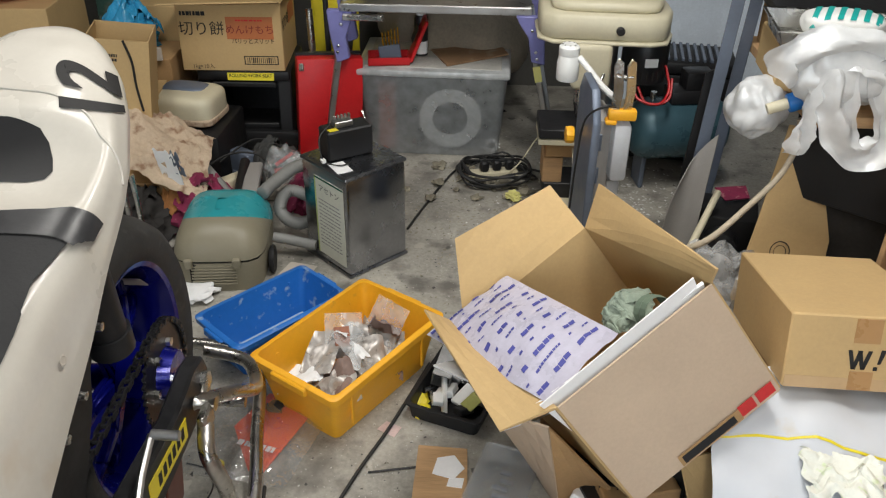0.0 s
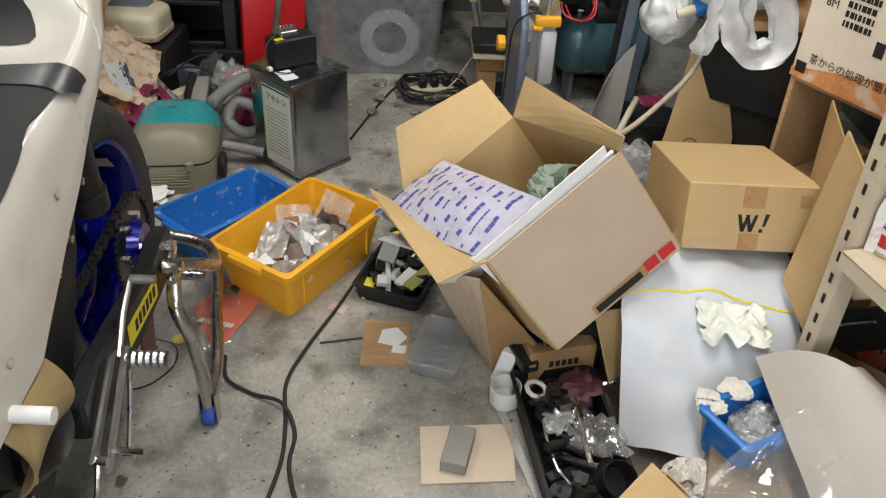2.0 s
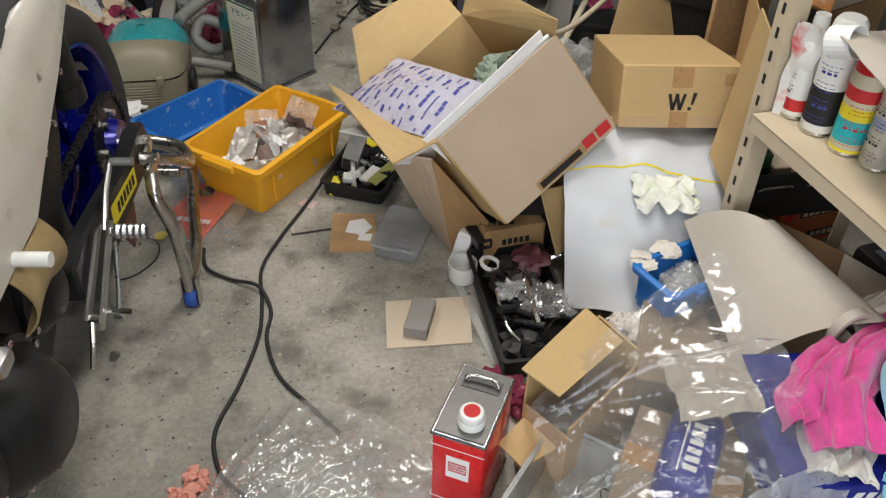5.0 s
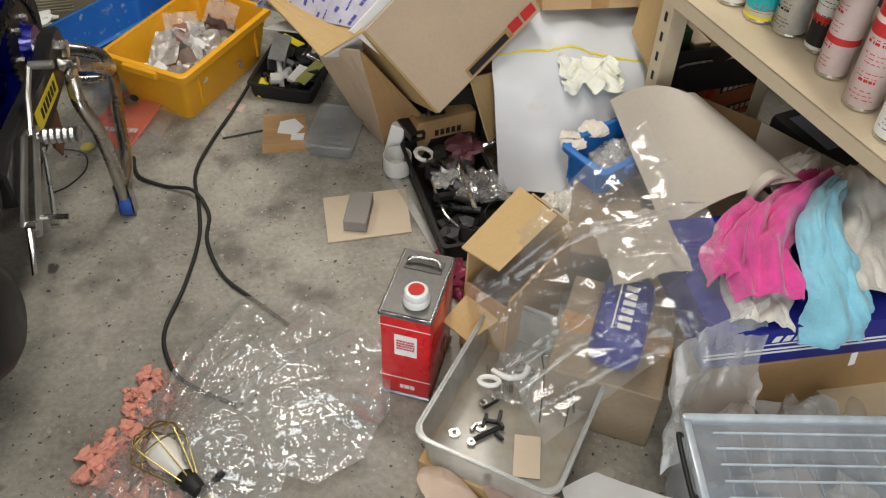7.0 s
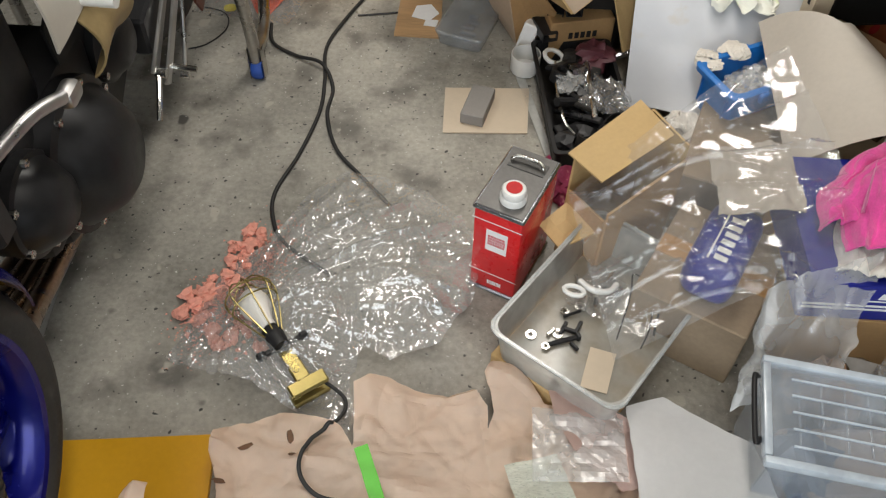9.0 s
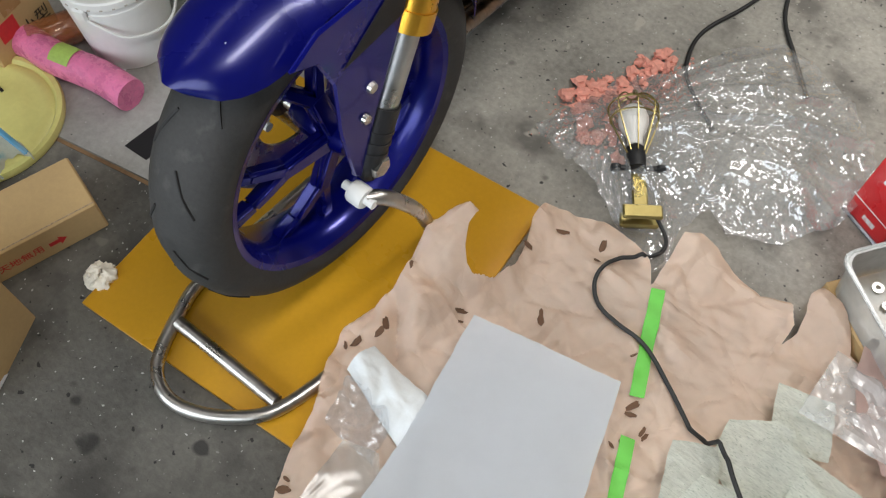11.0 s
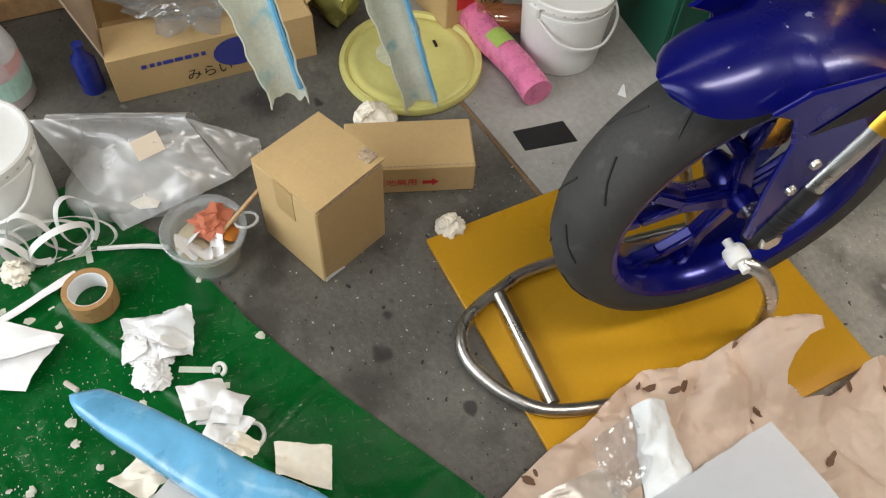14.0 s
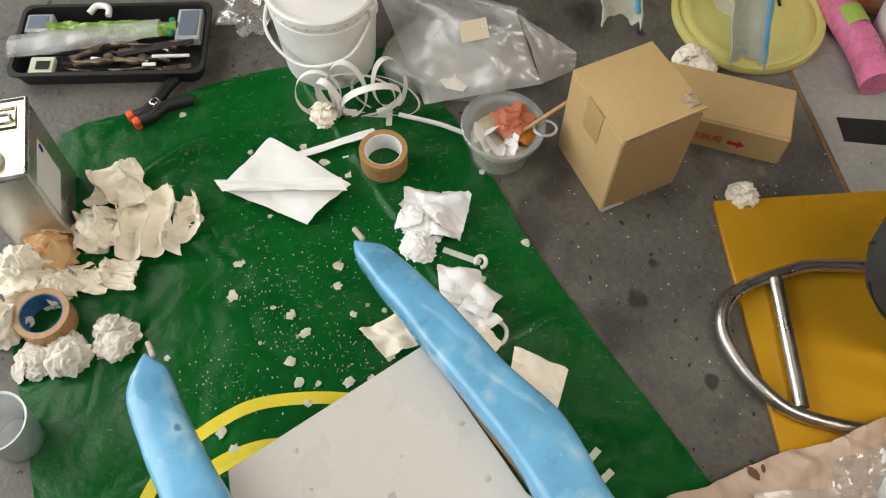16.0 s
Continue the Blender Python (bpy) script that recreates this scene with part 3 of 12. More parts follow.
for x0, x1 in ((-0.028, -0.018), (-0.01, 0.0), (-0.008, -0.018), (0.01, 0.0)):
    part("printed_mark", quad(((x0 - 0.004, -0.1915, 0.085), (x0 + 0.004, -0.1915, 0.085), (x1 + 0.004, -0.1915, 0.045), (x1 - 0.004, -0.1915, 0.045)), 0.0006), INK, sb, "black printed logo stroke")
part("printed_mark", quad(((0.03, -0.1915, 0.088), (0.04, -0.1915, 0.088), (0.032, -0.1915, 0.058), (0.026, -0.1915, 0.058)), 0.0006), INK, sb, "black printed logo stroke")
part("printed_mark", box(0.008, 0.0006, 0.008, at=(0.024, -0.1912, 0.044)), INK, sb)
part("care_mark", box(0.025, 0.0006, 0.03, at=(0.115, -0.1908, 0.105)), CARD_DARK, sb, "small printed care marks")

pb = carton("parcel_box", "small closed cardboard box on the concrete floor", 0.165, 0.175, 0.222, -0.812, -0.768, 0, -63, tape=surface("worn_tape", (0.44, 0.30, 0.135), 0.4, vary=0.15, scale=12))
part("lifted_flap", quad(((-0.082, -0.086, 0.2265), (0.082, -0.086, 0.2265), (0.084, 0.090, 0.233), (-0.084, 0.088, 0.2345)), 0.003, 6, 0.005), CARDBOARD, pb, "lifted top flap with a worn edge")
part("flap_gap", box(0.150, 0.0012, 0.005, at=(0.0, 0.0882, 0.2225)), CARD_EDGE, pb, "dark gap under the flap")
part("torn_tape", quad(((0.030, 0.0884, 0.002), (0.081, 0.0884, 0.003), (0.079, 0.0884, 0.017), (0.036, 0.0884, 0.010)), 0.0006, 3), WHITE_PAPER, pb, "torn pale tape along the foot")
part("tape_patch", box(0.052, 0.056, 0.0008, 0.0003, (-0.012, 0.0, 0.2305)), bpy.data.materials["worn_tape"], pb, "square tape patch", m=pose(0, 0, 0.0015, 2.2, 0, 4))
part("corner_dent", crumple(0.018, 0.3, 12, 2, 0.5), CARD_EDGE, pb, "crushed dark corner", 0, pose(-0.066, 0.062, 0.2325))
fb = carton("flat_box", "long low cardboard box with a red arrow", 0.13, 0.265, 0.08, -0.918, -0.557, 0, -14.8, lid=False)
part("arrow", prism([(-0.016, -0.005), (0.004, -0.005), (0.004, -0.012), (0.018, 0), (0.004, 0.012), (0.004, 0.005), (-0.016, 0.005)], 0.0006), RED_INK, fb, "red printed arrow", m=pose(0.0655, 0.04, 0.034, 90, 0, 90))
lettering("lettering", "天地無用", 0.022, RED_INK, fb, pose(0.0655, -0.03, 0.034, 90, 0, 90))
part("flap_seam", box(0.0018, 0.262, 0.001, at=(0.06, 0, 0.0801)), CARD_EDGE, fb)

# open carton, leaning over on the pile
NL, NR, FR = Vector((0.285, 1.145, 0.462)), Vector((0.548, 1.268, 0.655)), Vector((0.375, 1.655, 0.535))
FL = NL + FR - NR
NRM = (NR - NL).cross(FR - NR).normalized()
DEP = NRM * 0.295
oc = thing("open_carton", "large open cardboard box leaning over the pile with parts inside", "cardboard box", 0.45, 1.4, 0.1)
OM = oc.matrix_basis.inverted()
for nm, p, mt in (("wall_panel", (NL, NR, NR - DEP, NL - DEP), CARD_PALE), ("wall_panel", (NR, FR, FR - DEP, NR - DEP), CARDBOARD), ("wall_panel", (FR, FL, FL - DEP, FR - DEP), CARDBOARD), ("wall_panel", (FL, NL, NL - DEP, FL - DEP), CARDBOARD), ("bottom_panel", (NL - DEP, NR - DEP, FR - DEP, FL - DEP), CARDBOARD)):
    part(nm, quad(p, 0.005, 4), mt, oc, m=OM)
flaps = [(NL, FL, (0.030, 1.455, 0.440), (0.185, 1.135, 0.408)), (FL, FR, (0.298, 1.742, 0.595), (0.085, 1.64, 0.505)), (FR, NR, (0.545, 1.245, 0.70), (0.40, 1.69, 0.63))]
for p in flaps:
    part("flap", quad(p, 0.005, 4, 0.006), CARDBOARD, oc, m=OM)
E1 = NR - NL
def face(u, v, lift=0.007):
    """A spot on the big side panel: u along the rim, v down."""
    return NL + E1 * u - DEP * v + (NL - FL).normalized() * lift
ex, ez = E1.normalized(), -NRM
def patch(nm, u0, u1, v0, v1, mt, lift=0.006, label=""):
    c = [face(u, v, lift) for u, v in ((u0, v0), (u1, v0), (u1, v1), (u0, v1))]
    part(nm, quad(c, 0.001), mt, oc, label, m=OM)
patch("hand_slot", 0.34, 0.70, 0.90, 0.96, INK, 0.012, "dark hand slot")
patch("slot_edge", 0.32, 0.74, 0.885, 0.975, CARD_DARK, 0.010)
patch("printed_symbol", 0.86, 0.97, 0.87, 0.96, RED_INK, 0.010, "red printed symbol")
patch("printed_symbol", 0.74, 0.84, 0.87, 0.96, RED_INK, 0.010, "red printed symbol")
rot = Matrix((ex, -ez, ex.cross(-ez))).transposed().to_4x4()

# things inside the open carton
inner = NL.lerp(FR, 0.5) - DEP * 0.35
def inbox(u, v, h):
    return NL + (NR - NL) * u + (FL - NL) * v - DEP * h
ws = thing("polystyrene_sheet", "white foam-core sheet sticking out of the box", "foam board", *inbox(0.1, 0.5, 0.1))
part("sheet", quad((inbox(-0.28, 0.10, -0.02), inbox(0.98, 0.02, -0.03), inbox(0.98, 0.22, 0.55), inbox(-0.1, 0.30, 0.30)), 0.006), WHITE_PAPER, ws, m=ws.matrix_basis.inverted())
ws = thing("white_folder", "white printed card leaning in the box", "paper", *inbox(0.1, 0.5, 0.1))
part("card", quad((inbox(-0.06, 0.03, -0.06), inbox(0.95, 0.015, -0.10), inbox(0.9, 0.08, 0.5), inbox(0.0, 0.09, 0.4)), 0.003), WHITE_PAPER, ws, m=ws.matrix_basis.inverted())
part("sheet", quad((inbox(-0.32, 0.75, -0.12), inbox(-0.10, 0.10, 0.0), inbox(0.10, 0.12, 0.1), inbox(0.0, 0.75, 0.1)), 0.004), WHITE_PAPER, ws, m=ws.matrix_basis.inverted())
PRINTED = surface("printed_film_base", (0.50, 0.48, 0.58), 0.3, vary=0.12, scale=14, bump=0.3, coat=0.2)
pf = thing("printed_wrap", "translucent wrapping film printed with blue marks", "wrapping film", *inbox(0.2, 0.5, -0.1))
def wrap(u, v):
    a = inbox(-0.22, 0.95, -0.18).lerp(inbox(0.42, 1.0, -0.10), u)
    b = inbox(-0.02, 0.04, -0.02).lerp(inbox(0.52, 0.16, 0.04), u)
    return a.lerp(b, v) + NRM * (0.025 * math.sin(u * 3.1) * math.sin(v * 3) + 0.006 * nz(u * 6, v * 6, 3))
VIOLET_INK = surface("violet_blue_ink", (0.07, 0.075, 0.30), 0.5, vary=0.15, bump=0)
wf = part("film", sheet(wrap, 18, 24, 0.0006), PRINTED, pf, smooth=60, m=pf.matrix_basis.inverted())
rnd = random.Random(12)
for i in range(13):
    u0 = 0.02 + (0.11 if i % 4 == 2 else 0.0)
    while u0 < 0.93:
        big = i % 2 == 0
        ln = (rnd.uniform(0.05, 0.09) if big else rnd.uniform(0.02, 0.05))
        v0 = (i + 0.3) / 13.5 - 0.05 * u0
        def strip(u, v):
            return wrap(min(1, u0 + ln * u + 0.012 * (1 - v)), min(1, max(0, v0 + (0.027 if big else 0.014) * v))) + NRM * 0.0018
        part("printed_mark", sheet(strip, 4, 1), VIOLET_INK, wf, m=pf.matrix_basis.inverted())
        u0 += ln + (0.010 if rnd.random() < 0.58 else 0.13)
gl = thing("work_glove", "grey-green work gloves crumpled inside the box", "glove", *inbox(0.72, 0.35, 0.15))
part("cloth", wad(0.06, 4, 0.6, 5), surface("grey_green_cloth", (0.25, 0.30, 0.24), 0.95, vary=0.3, grain=160, bump=0.5), gl, smooth=60, m=pose(0, 0, -0.02, 0, -30, 0))
part("cuff", place(lathe([(0.03, 0), (0.034, 0.01), (0.03, 0.02), (0.034, 0.03), (0.03, 0.045)], 16, cap=False), pose(0.02, -0.05, 0.03, 60, 0, 20)), surface("green_cuff", (0.12, 0.16, 0.115), 0.95), gl, "ribbed cuff")

# solvent tin with battery
t = thing("solvent_tin", "big grey square solvent tin with paper label", "metal can", -0.254, 2.37, 0, 45.5)
part("body", join(box(0.234, 0.234, 0.335, 0.014, (0, 0, 0.006), 2), box(0.24, 0.24, 0.01, 0.004, (0, 0, 0)), box(0.24, 0.24, 0.012, 0.005, (0, 0, 0.338))), TIN, t, smooth=30)
part("top_panel", box(0.215, 0.215, 0.002, 0.0, (0, 0, 0.3495)), TIN, t)
part("cap", lathe([(0.024, 0.35), (0.024, 0.358), (0.02, 0.36), (0, 0.36)], 20), WHITE_PLASTIC, t, "white screw cap with red mark", 40, pose(0.075, 0.075, 0))
part("cap_mark", lathe([(0.0, 0.3605), (0.014, 0.3605), (0.014, 0.361), (0, 0.361)], 16), RED_INK, t, "", 0, pose(0.075, 0.075, 0))
lb = part("paper_label", box(0.0012, 0.145, 0.275, at=(-0.1182, -0.028, 0.035)), surface("aged_label", (0.66, 0.66, 0.56), 0.6, vary=0.1), t, "aged printed paper label")
part("green_band", box(0.0006, 0.145, 0.006, at=(-0.1192, -0.028, 0.302)), GREEN_CRATE, lb)
part("green_band", box(0.0006, 0.006, 0.275, at=(-0.1192, 0.042, 0.035)), surface("pale_lime_print", (0.45, 0.52, 0.18), 0.6), lb)
lettering("lettering", "アセトン", 0.026, INK, lb, pose(-0.1192, -0.028, 0.272, 90, 0, -90))
part("printed_bars", bars(13, 0.11, 0.17, 3, 0.72), GREY_BLOCK, lb, m=pose(-0.1190, -0.028, 0.155, 90, 0, -90))
b = thing("battery", "small black lead battery with loose connectors", "battery", -0.275, 2.385, 0.3515, 33)
part("case", box(0.15, 0.075, 0.095, 0.005, (0, 0, 0)), BLACK_PLASTIC, b, smooth=30)
part("terminal_block", join(box(0.06, 0.035, 0.02, 0.003, (-0.01, 0.0, 0.095)), *[box(0.006, 0.01, 0.022, 0.001, (-0.03 + 0.012 * k, 0.01, 0.105)) for k in range(5)]), ALU, b, "grey terminal block")
part("sticker", box(0.03, 0.02, 0.0006, at=(-0.05, -0.02, 0.0955)), YELLOW, b, "yellow sticker")
part("wire", tube(smooth_path([(-0.05, 0.0, 0.105), (-0.095, -0.02, 0.08), (-0.10, -0.05, 0.02), (-0.06, -0.08, 0.006), (-0.02, -0.075, 0.005)], 6), 0.0022, 6), CABLE, b, "thin black wire")
part("plug", box(0.014, 0.02, 0.012, 0.002, (-0.10, -0.05, 0.012)), WHITE_PLASTIC, b, "white connector plug")
part("note", box(0.05, 0.075, 0.0006, at=(-0.06, -0.085, 0.0005)), WHITE_PAPER, b, "white paper note")

# red thinner can
t = thing("red_can", "red square thinner can with white cap and wire handle", "metal can", 0.328, 0.562, 0, -24)
part("body", join(box(0.103, 0.178, 0.236, 0.01, (0, 0, 0.006), 2)), RED_TIN, t, smooth=30)
for z in (0.0, 0.24):
    part("rim", box(0.107, 0.182, 0.009, 0.003, (0, 0, z)), TIN, t, "bare metal rim")
part("top", box(0.096, 0.17, 0.002, at=(0, 0, 0.2495)), surface("dull_tin_top", (0.15, 0.145, 0.14), 0.45, metal=0.6), t, "bare tin top")
part("handle", tube(smooth_path([(-0.032, 0.045, 0.252), (-0.032, 0.045, 0.262), (-0.02, 0.052, 0.266), (0.02, 0.052, 0.266), (0.032, 0.045, 0.262), (0.032, 0.045, 0.252)], 4), 0.0035, 8), STEEL, t, "wire handle", 50)
part("handle_well", box(0.076, 0.034, 0.0015, 0.0005, (0, 0.048, 0.2517)), surface("dark_tin", (0.10, 0.098, 0.095), 0.5, metal=0.5), t)
part("cap", lathe([(0.026, 0.2515), (0.026, 0.262), (0.023, 0.266), (0.0235, 0.268), (0.0235, 0.279), (0.021, 0.282), (0.018, 0.2825), (0, 0.281)], 28), WHITE_PLASTIC, t, "white ribbed screw cap", 40, pose(0.01, -0.045, 0))
part("cap_mark", lathe([(0, 0.2832), (0.0155, 0.2832), (0.0155, 0.2838), (0, 0.2838)], 20), RED_INK, t, "", 0, pose(0.01, -0.045, 0))
lb = part("label", box(0.045, 0.001, 0.06, at=(0.002, -0.0897, 0.135)), WHITE_PAPER, t, "small white warning label")
part("printed_bars", bars(4, 0.036, 0.03, 5), RED_INK, lb, m=pose(0.002, -0.0904, 0.167, 90))
for z in (0.06, 0.215):
    part("white_line", box(0.104, 0.0006, 0.002, at=(0, -0.0893, z)), WHITE_INK, t)
    part("white_line", box(0.0006, 0.18, 0.002, at=(-0.0519, 0, z)), WHITE_INK, t)
part("barcode", bars(1, 0.03, 0.018, 9), WHITE_INK, t, m=pose(0.005, -0.0898, 0.035, 90))



# ---- the racing motorcycle ----
from mathutils.bvhtree import BVHTree

bike = thing("motorcycle", "white and blue racing motorcycle raised on two stands", "motorcycle", -0.55, 0.53, 0)
BM = bike.matrix_basis.inverted()
XC = -0.44


def bpart(name, bm, material, label="", parent=None, smooth=0.0):
    return part(name, bm, material, parent or bike, label, smooth, BM)


def wheel(name, centre, radius, width, rim_r, label):
    axis = pose(*centre, 0, 90, 0)
    w = width / 2
    rim = lathe([(rim_r - 0.002, -w * 0.86), (rim_r + 0.008, -w * 0.90), (rim_r + 0.008, -w * 0.8), (rim_r - 0.006, -w * 0.68), (rim_r - 0.010, -w * 0.2), (rim_r - 0.010, w * 0.2), (rim_r - 0.006, w * 0.68), (rim_r + 0.008, w * 0.8), (rim_r + 0.008, w * 0.90), (rim_r - 0.002, w * 0.86), (rim_r - 0.008, w * 0.70), (rim_r - 0.015, w * 0.5), (rim_r - 0.018, w * 0.2), (rim_r - 0.018, -w * 0.2), (rim_r - 0.012, -w * 0.62), (rim_r - 0.002, -w * 0.86)], 56, cap=False)
    rim_ob = bpart(name, place(rim, axis), BLUE_PAINT, label, smooth=40)
    prof = [(rim_r, -w * 0.84), (rim_r + 0.02, -w * 0.97), (radius - 0.045, -w), (radius - 0.022, -w * 0.84), (radius - 0.007, -w * 0.5), (radius, 0)]
    prof += [(r, -z) for r, z in prof[-2::-1]]
    tyre = bpart("tyre", place(lathe(prof, 72, cap=False), axis), RUBBER, "worn black racing slick tyre", rim_ob, 50)
    for k in range(26):
        a = 2 * math.pi * k / 26
        s = 1 if k % 2 else -1
        pts = []
        for q in range(5):
            f = q / 4
            zz = s * w * (0.22 + 0.5 * f)
            rr = np.interp(abs(zz) / w, [0, 0.5, 0.84], [radius, radius - 0.007, radius - 0.022]) + 0.0003
            an = a + 0.22 * f
            pts.append((rr * math.cos(an), rr * math.sin(an), zz))
        bpart("tread_groove", place(tube(pts, 0.0022, 4), axis), INK, "", tyre)
    hub = lathe([(0.0, -w * 0.9), (0.02, -w * 0.9), (0.022, -w * 0.75), (0.027, -w * 0.6), (0.027, 0), (0.027, w * 0.42), (0.024, w * 0.62), (0.02, w * 0.9), (0.0, w * 0.9)], 24)
    bpart("hub", place(hub, axis), BLUE_PAINT, "", rim_ob, 40)
    for k in range(5):
        a = 2 * math.pi * k / 5 - 0.42
        def p(r, da, z=0.0):
            return (r * math.cos(a + da), r * math.sin(a + da), z)
        def blade(r0, d0, r1, d1, w0, w1, z0, z1, th):
            A, B = Vector(p(r0, d0, z0)), Vector(p(r1, d1, z1))
            n_ = Vector((0, 0, 1)).cross(B - A).normalized()
            q = bmesh.new()
            vs = [q.verts.new(c) for c in (A - n_ * w0, A + n_ * w0, B + n_ * w1, B - n_ * w1)]
            lo = [q.verts.new(v.co - Vector((0, 0, th))) for v in vs]
            q.faces.new(vs)
            q.faces.new(lo[::-1])
            for i in range(4):
                q.faces.new((vs[i], lo[i], lo[(i + 1) % 4], vs[(i + 1) % 4]))
            bmesh.ops.recalc_face_normals(q, faces=q.faces)
            bmesh.ops.bevel(q, geom=q.edges[:], offset=0.005, segments=3, affect="EDGES")
            return q
        sp = blade(0.018, 0.0, 0.112, 0.0, 0.017, 0.014, w * 0.58, w * 0.46, 0.026)
        for s in (-1, 1):
            sp = join(sp, blade(0.100, 0.03 * s, 0.168, 0.205 * s, 0.0125, 0.0105, w * 0.46, w * 0.34, 0.024), blade(0.162, 0.195 * s, rim_r - 0.004, 0.262 * s, 0.0105, 0.0145, w * 0.34, w * 0.16, 0.024), blade(0.024, 0.62 * s, 0.104, 0.10 * s, 0.007, 0.0075, w * 0.46, w * 0.42, 0.018))
        bpart("spoke", place(sp, axis), BLUE_PAINT, "", rim_ob, 50)
    return rim_ob


FA = (XC, -0.185, 0.378)
RA = (-0.60, 1.245, 0.40)
fw = wheel("front_wheel", FA, 0.302, 0.122, 0.222, "deep blue cast five-spoke front rim")
rw = wheel("rear_wheel", RA, 0.325, 0.195, 0.222, "deep blue cast rear rim")
bpart("brake_disc", place(lathe([(0.075, -0.0025), (0.155, -0.0025), (0.155, 0.0025), (0.075, 0.0025), (0.075, -0.0025)], 48, cap=False), pose(XC - 0.068, FA[1], FA[2], 0, 90, 0)), STEEL, "drilled steel brake disc", fw)
bpart("brake_caliper", box(0.05, 0.06, 0.11, 0.012, (XC - 0.075, FA[1] + 0.12, FA[2] - 0.02), 2), GOLD, "gold brake caliper", fw, 40)
bpart("rim_tape", place(box(0.06, 0.002, 0.05), pose(RA[0] + 0.03, RA[1] + 0.175, RA[2] + 0.10, 42, 0, 0)), GREY_PAPER, "strip of grey tape on the rim", rw)


# forks
def fork_point(x, z):
    return (x, FA[1] - 0.008 + 0.49 * (z - FA[2]), z)


for x, nm in ((-0.345, "left"), (-0.535, "right")):
    leg = bpart("fork_leg", rod(fork_point(x, 0.60), fork_point(x, 1.05), 0.0315, 24), GOLD, "gold anodised upper fork tube", smooth=40)
    bpart("collar", rod(fork_point(x, 0.585), fork_point(x, 0.612), 0.034, 24), GOLD, "", leg, 40)
    bpart("slider", rod(fork_point(x, 0.46), fork_point(x, 0.59), 0.0215, 20), ALU, "bright silver fork slider", leg, 40)
    bpart("fork_foot", join(rod(fork_point(x, 0.385), fork_point(x, 0.475), 0.025, 18), *[rod(fork_point(x, z), fork_point(x, z + 0.006), 0.0265, 18) for z in (0.40, 0.417, 0.434)], box(0.036, 0.05, 0.055, 0.008, (x, FA[1] + 0.0, FA[2] - 0.03))), BLACK_METAL, "black lower fork casting", leg, 40)
axle = bpart("axle", rod((XC - 0.13, FA[1], FA[2]), (XC + 0.105, FA[1], FA[2]), 0.013, 16), STEEL, "steel wheel axle", smooth=40)
bpart("axle_nut", place(lathe([(0.0, 0), (0.017, 0), (0.019, 0.004), (0.019, 0.018), (0.016, 0.022), (0.0, 0.022)], 6), pose(XC + 0.100, FA[1], FA[2], 0, 90, 0)), STEEL, "", axle)


# front mudguard
def fender(u, v):
    ph = radians(8 + 118 * u)
    s = 2 * v - 1
    r = 0.325 + 0.012 * u + 0.085 * max(0, u - 0.62) ** 1.5
    tipw = math.sqrt(1 - 0.97 * (max(0, u - 0.84) / 0.16) ** 2)
    half = 0.089 * (1 - 0.3 * max(0, 0.25 - u) / 0.25)
    a = s * 1.14 * tipw
    rr = r - 0.055 * (1 - math.cos(a)) - (0.02 * s * s if u > 0.75 else 0)
    return (FA[0] + half * math.sin(a) / math.sin(1.25), FA[1] + rr * math.cos(ph), FA[2] + rr * math.sin(ph))


fd = bpart("front_mudguard", sheet(fender, 44, 16, 0.003), surface("scratched_blue_paint", (0.003, 0.004, 0.115), 0.25, metal=0.2, vary=0.12, stain=(0.03, 0.035, 0.17), stain_at=0.69, scale=6, bump=0.03, coat=0.15, rvary=0.06, flecks=(((0.30, 0.31, 0.5), 52, 0.73), ((0.45, 0.46, 0.6), 110, 0.76))), "glossy deep blue front mudguard with scratches", smooth=50)
for x, s in ((-0.342, 1), (-0.538, -1)):
    sk = prism([(-0.30, 0.675), (-0.25, 0.70), (-0.08, 0.70), (-0.118, 0.60), (-0.165, 0.50), (-0.205, 0.40), (-0.215, 0.375), (-0.228, 0.39), (-0.240, 0.50), (-0.238, 0.60), (-0.258, 0.655)], 0.008, 0.003)
    place(sk, Matrix.Translation((x, 0, 0)) @ Matrix(((0, 0, s, 0), (1, 0, 0, 0), (0, 1, 0, 0), (0, 0, 0, 1))))
    side = bpart("side_plate", sk, BLUE_PAINT, "", fd, 30)
    for y, z in ((-0.178, 0.545), (-0.195, 0.495)):
        bpart("bolt", place(lathe([(0, 0), (0.009, 0), (0.0075, 0.006), (0, 0.007)], 12), pose(x + s * 0.008, y, z, 0, 90 * s, 0)), STEEL, "", side, 40)
    vent = prism([(-0.222, 0.618), (-0.115, 0.69), (-0.098, 0.665), (-0.112, 0.628)], 0.0012)
    bpart("vent", place(vent, Matrix.Translation((x + s * 0.0093, 0, 0)) @ Matrix(((0, 0, s, 0), (1, 0, 0, 0), (0, 1, 0, 0), (0, 0, 0, 1)))), BLACK_PLASTIC, "dark vent opening", side)


# engine
eng = bpart("engine", join(box(0.24, 0.34, 0.25, 0.03, (-0.56, 0.44, 0.29), 2), box(0.24, 0.26, 0.22, 0.03, (-0.57, 0.32, 0.50), 2), box(0.16, 0.2, 0.12, 0.03, (-0.56, 0.48, 0.19), 2)), BLACK_METAL, "black engine castings", smooth=30)


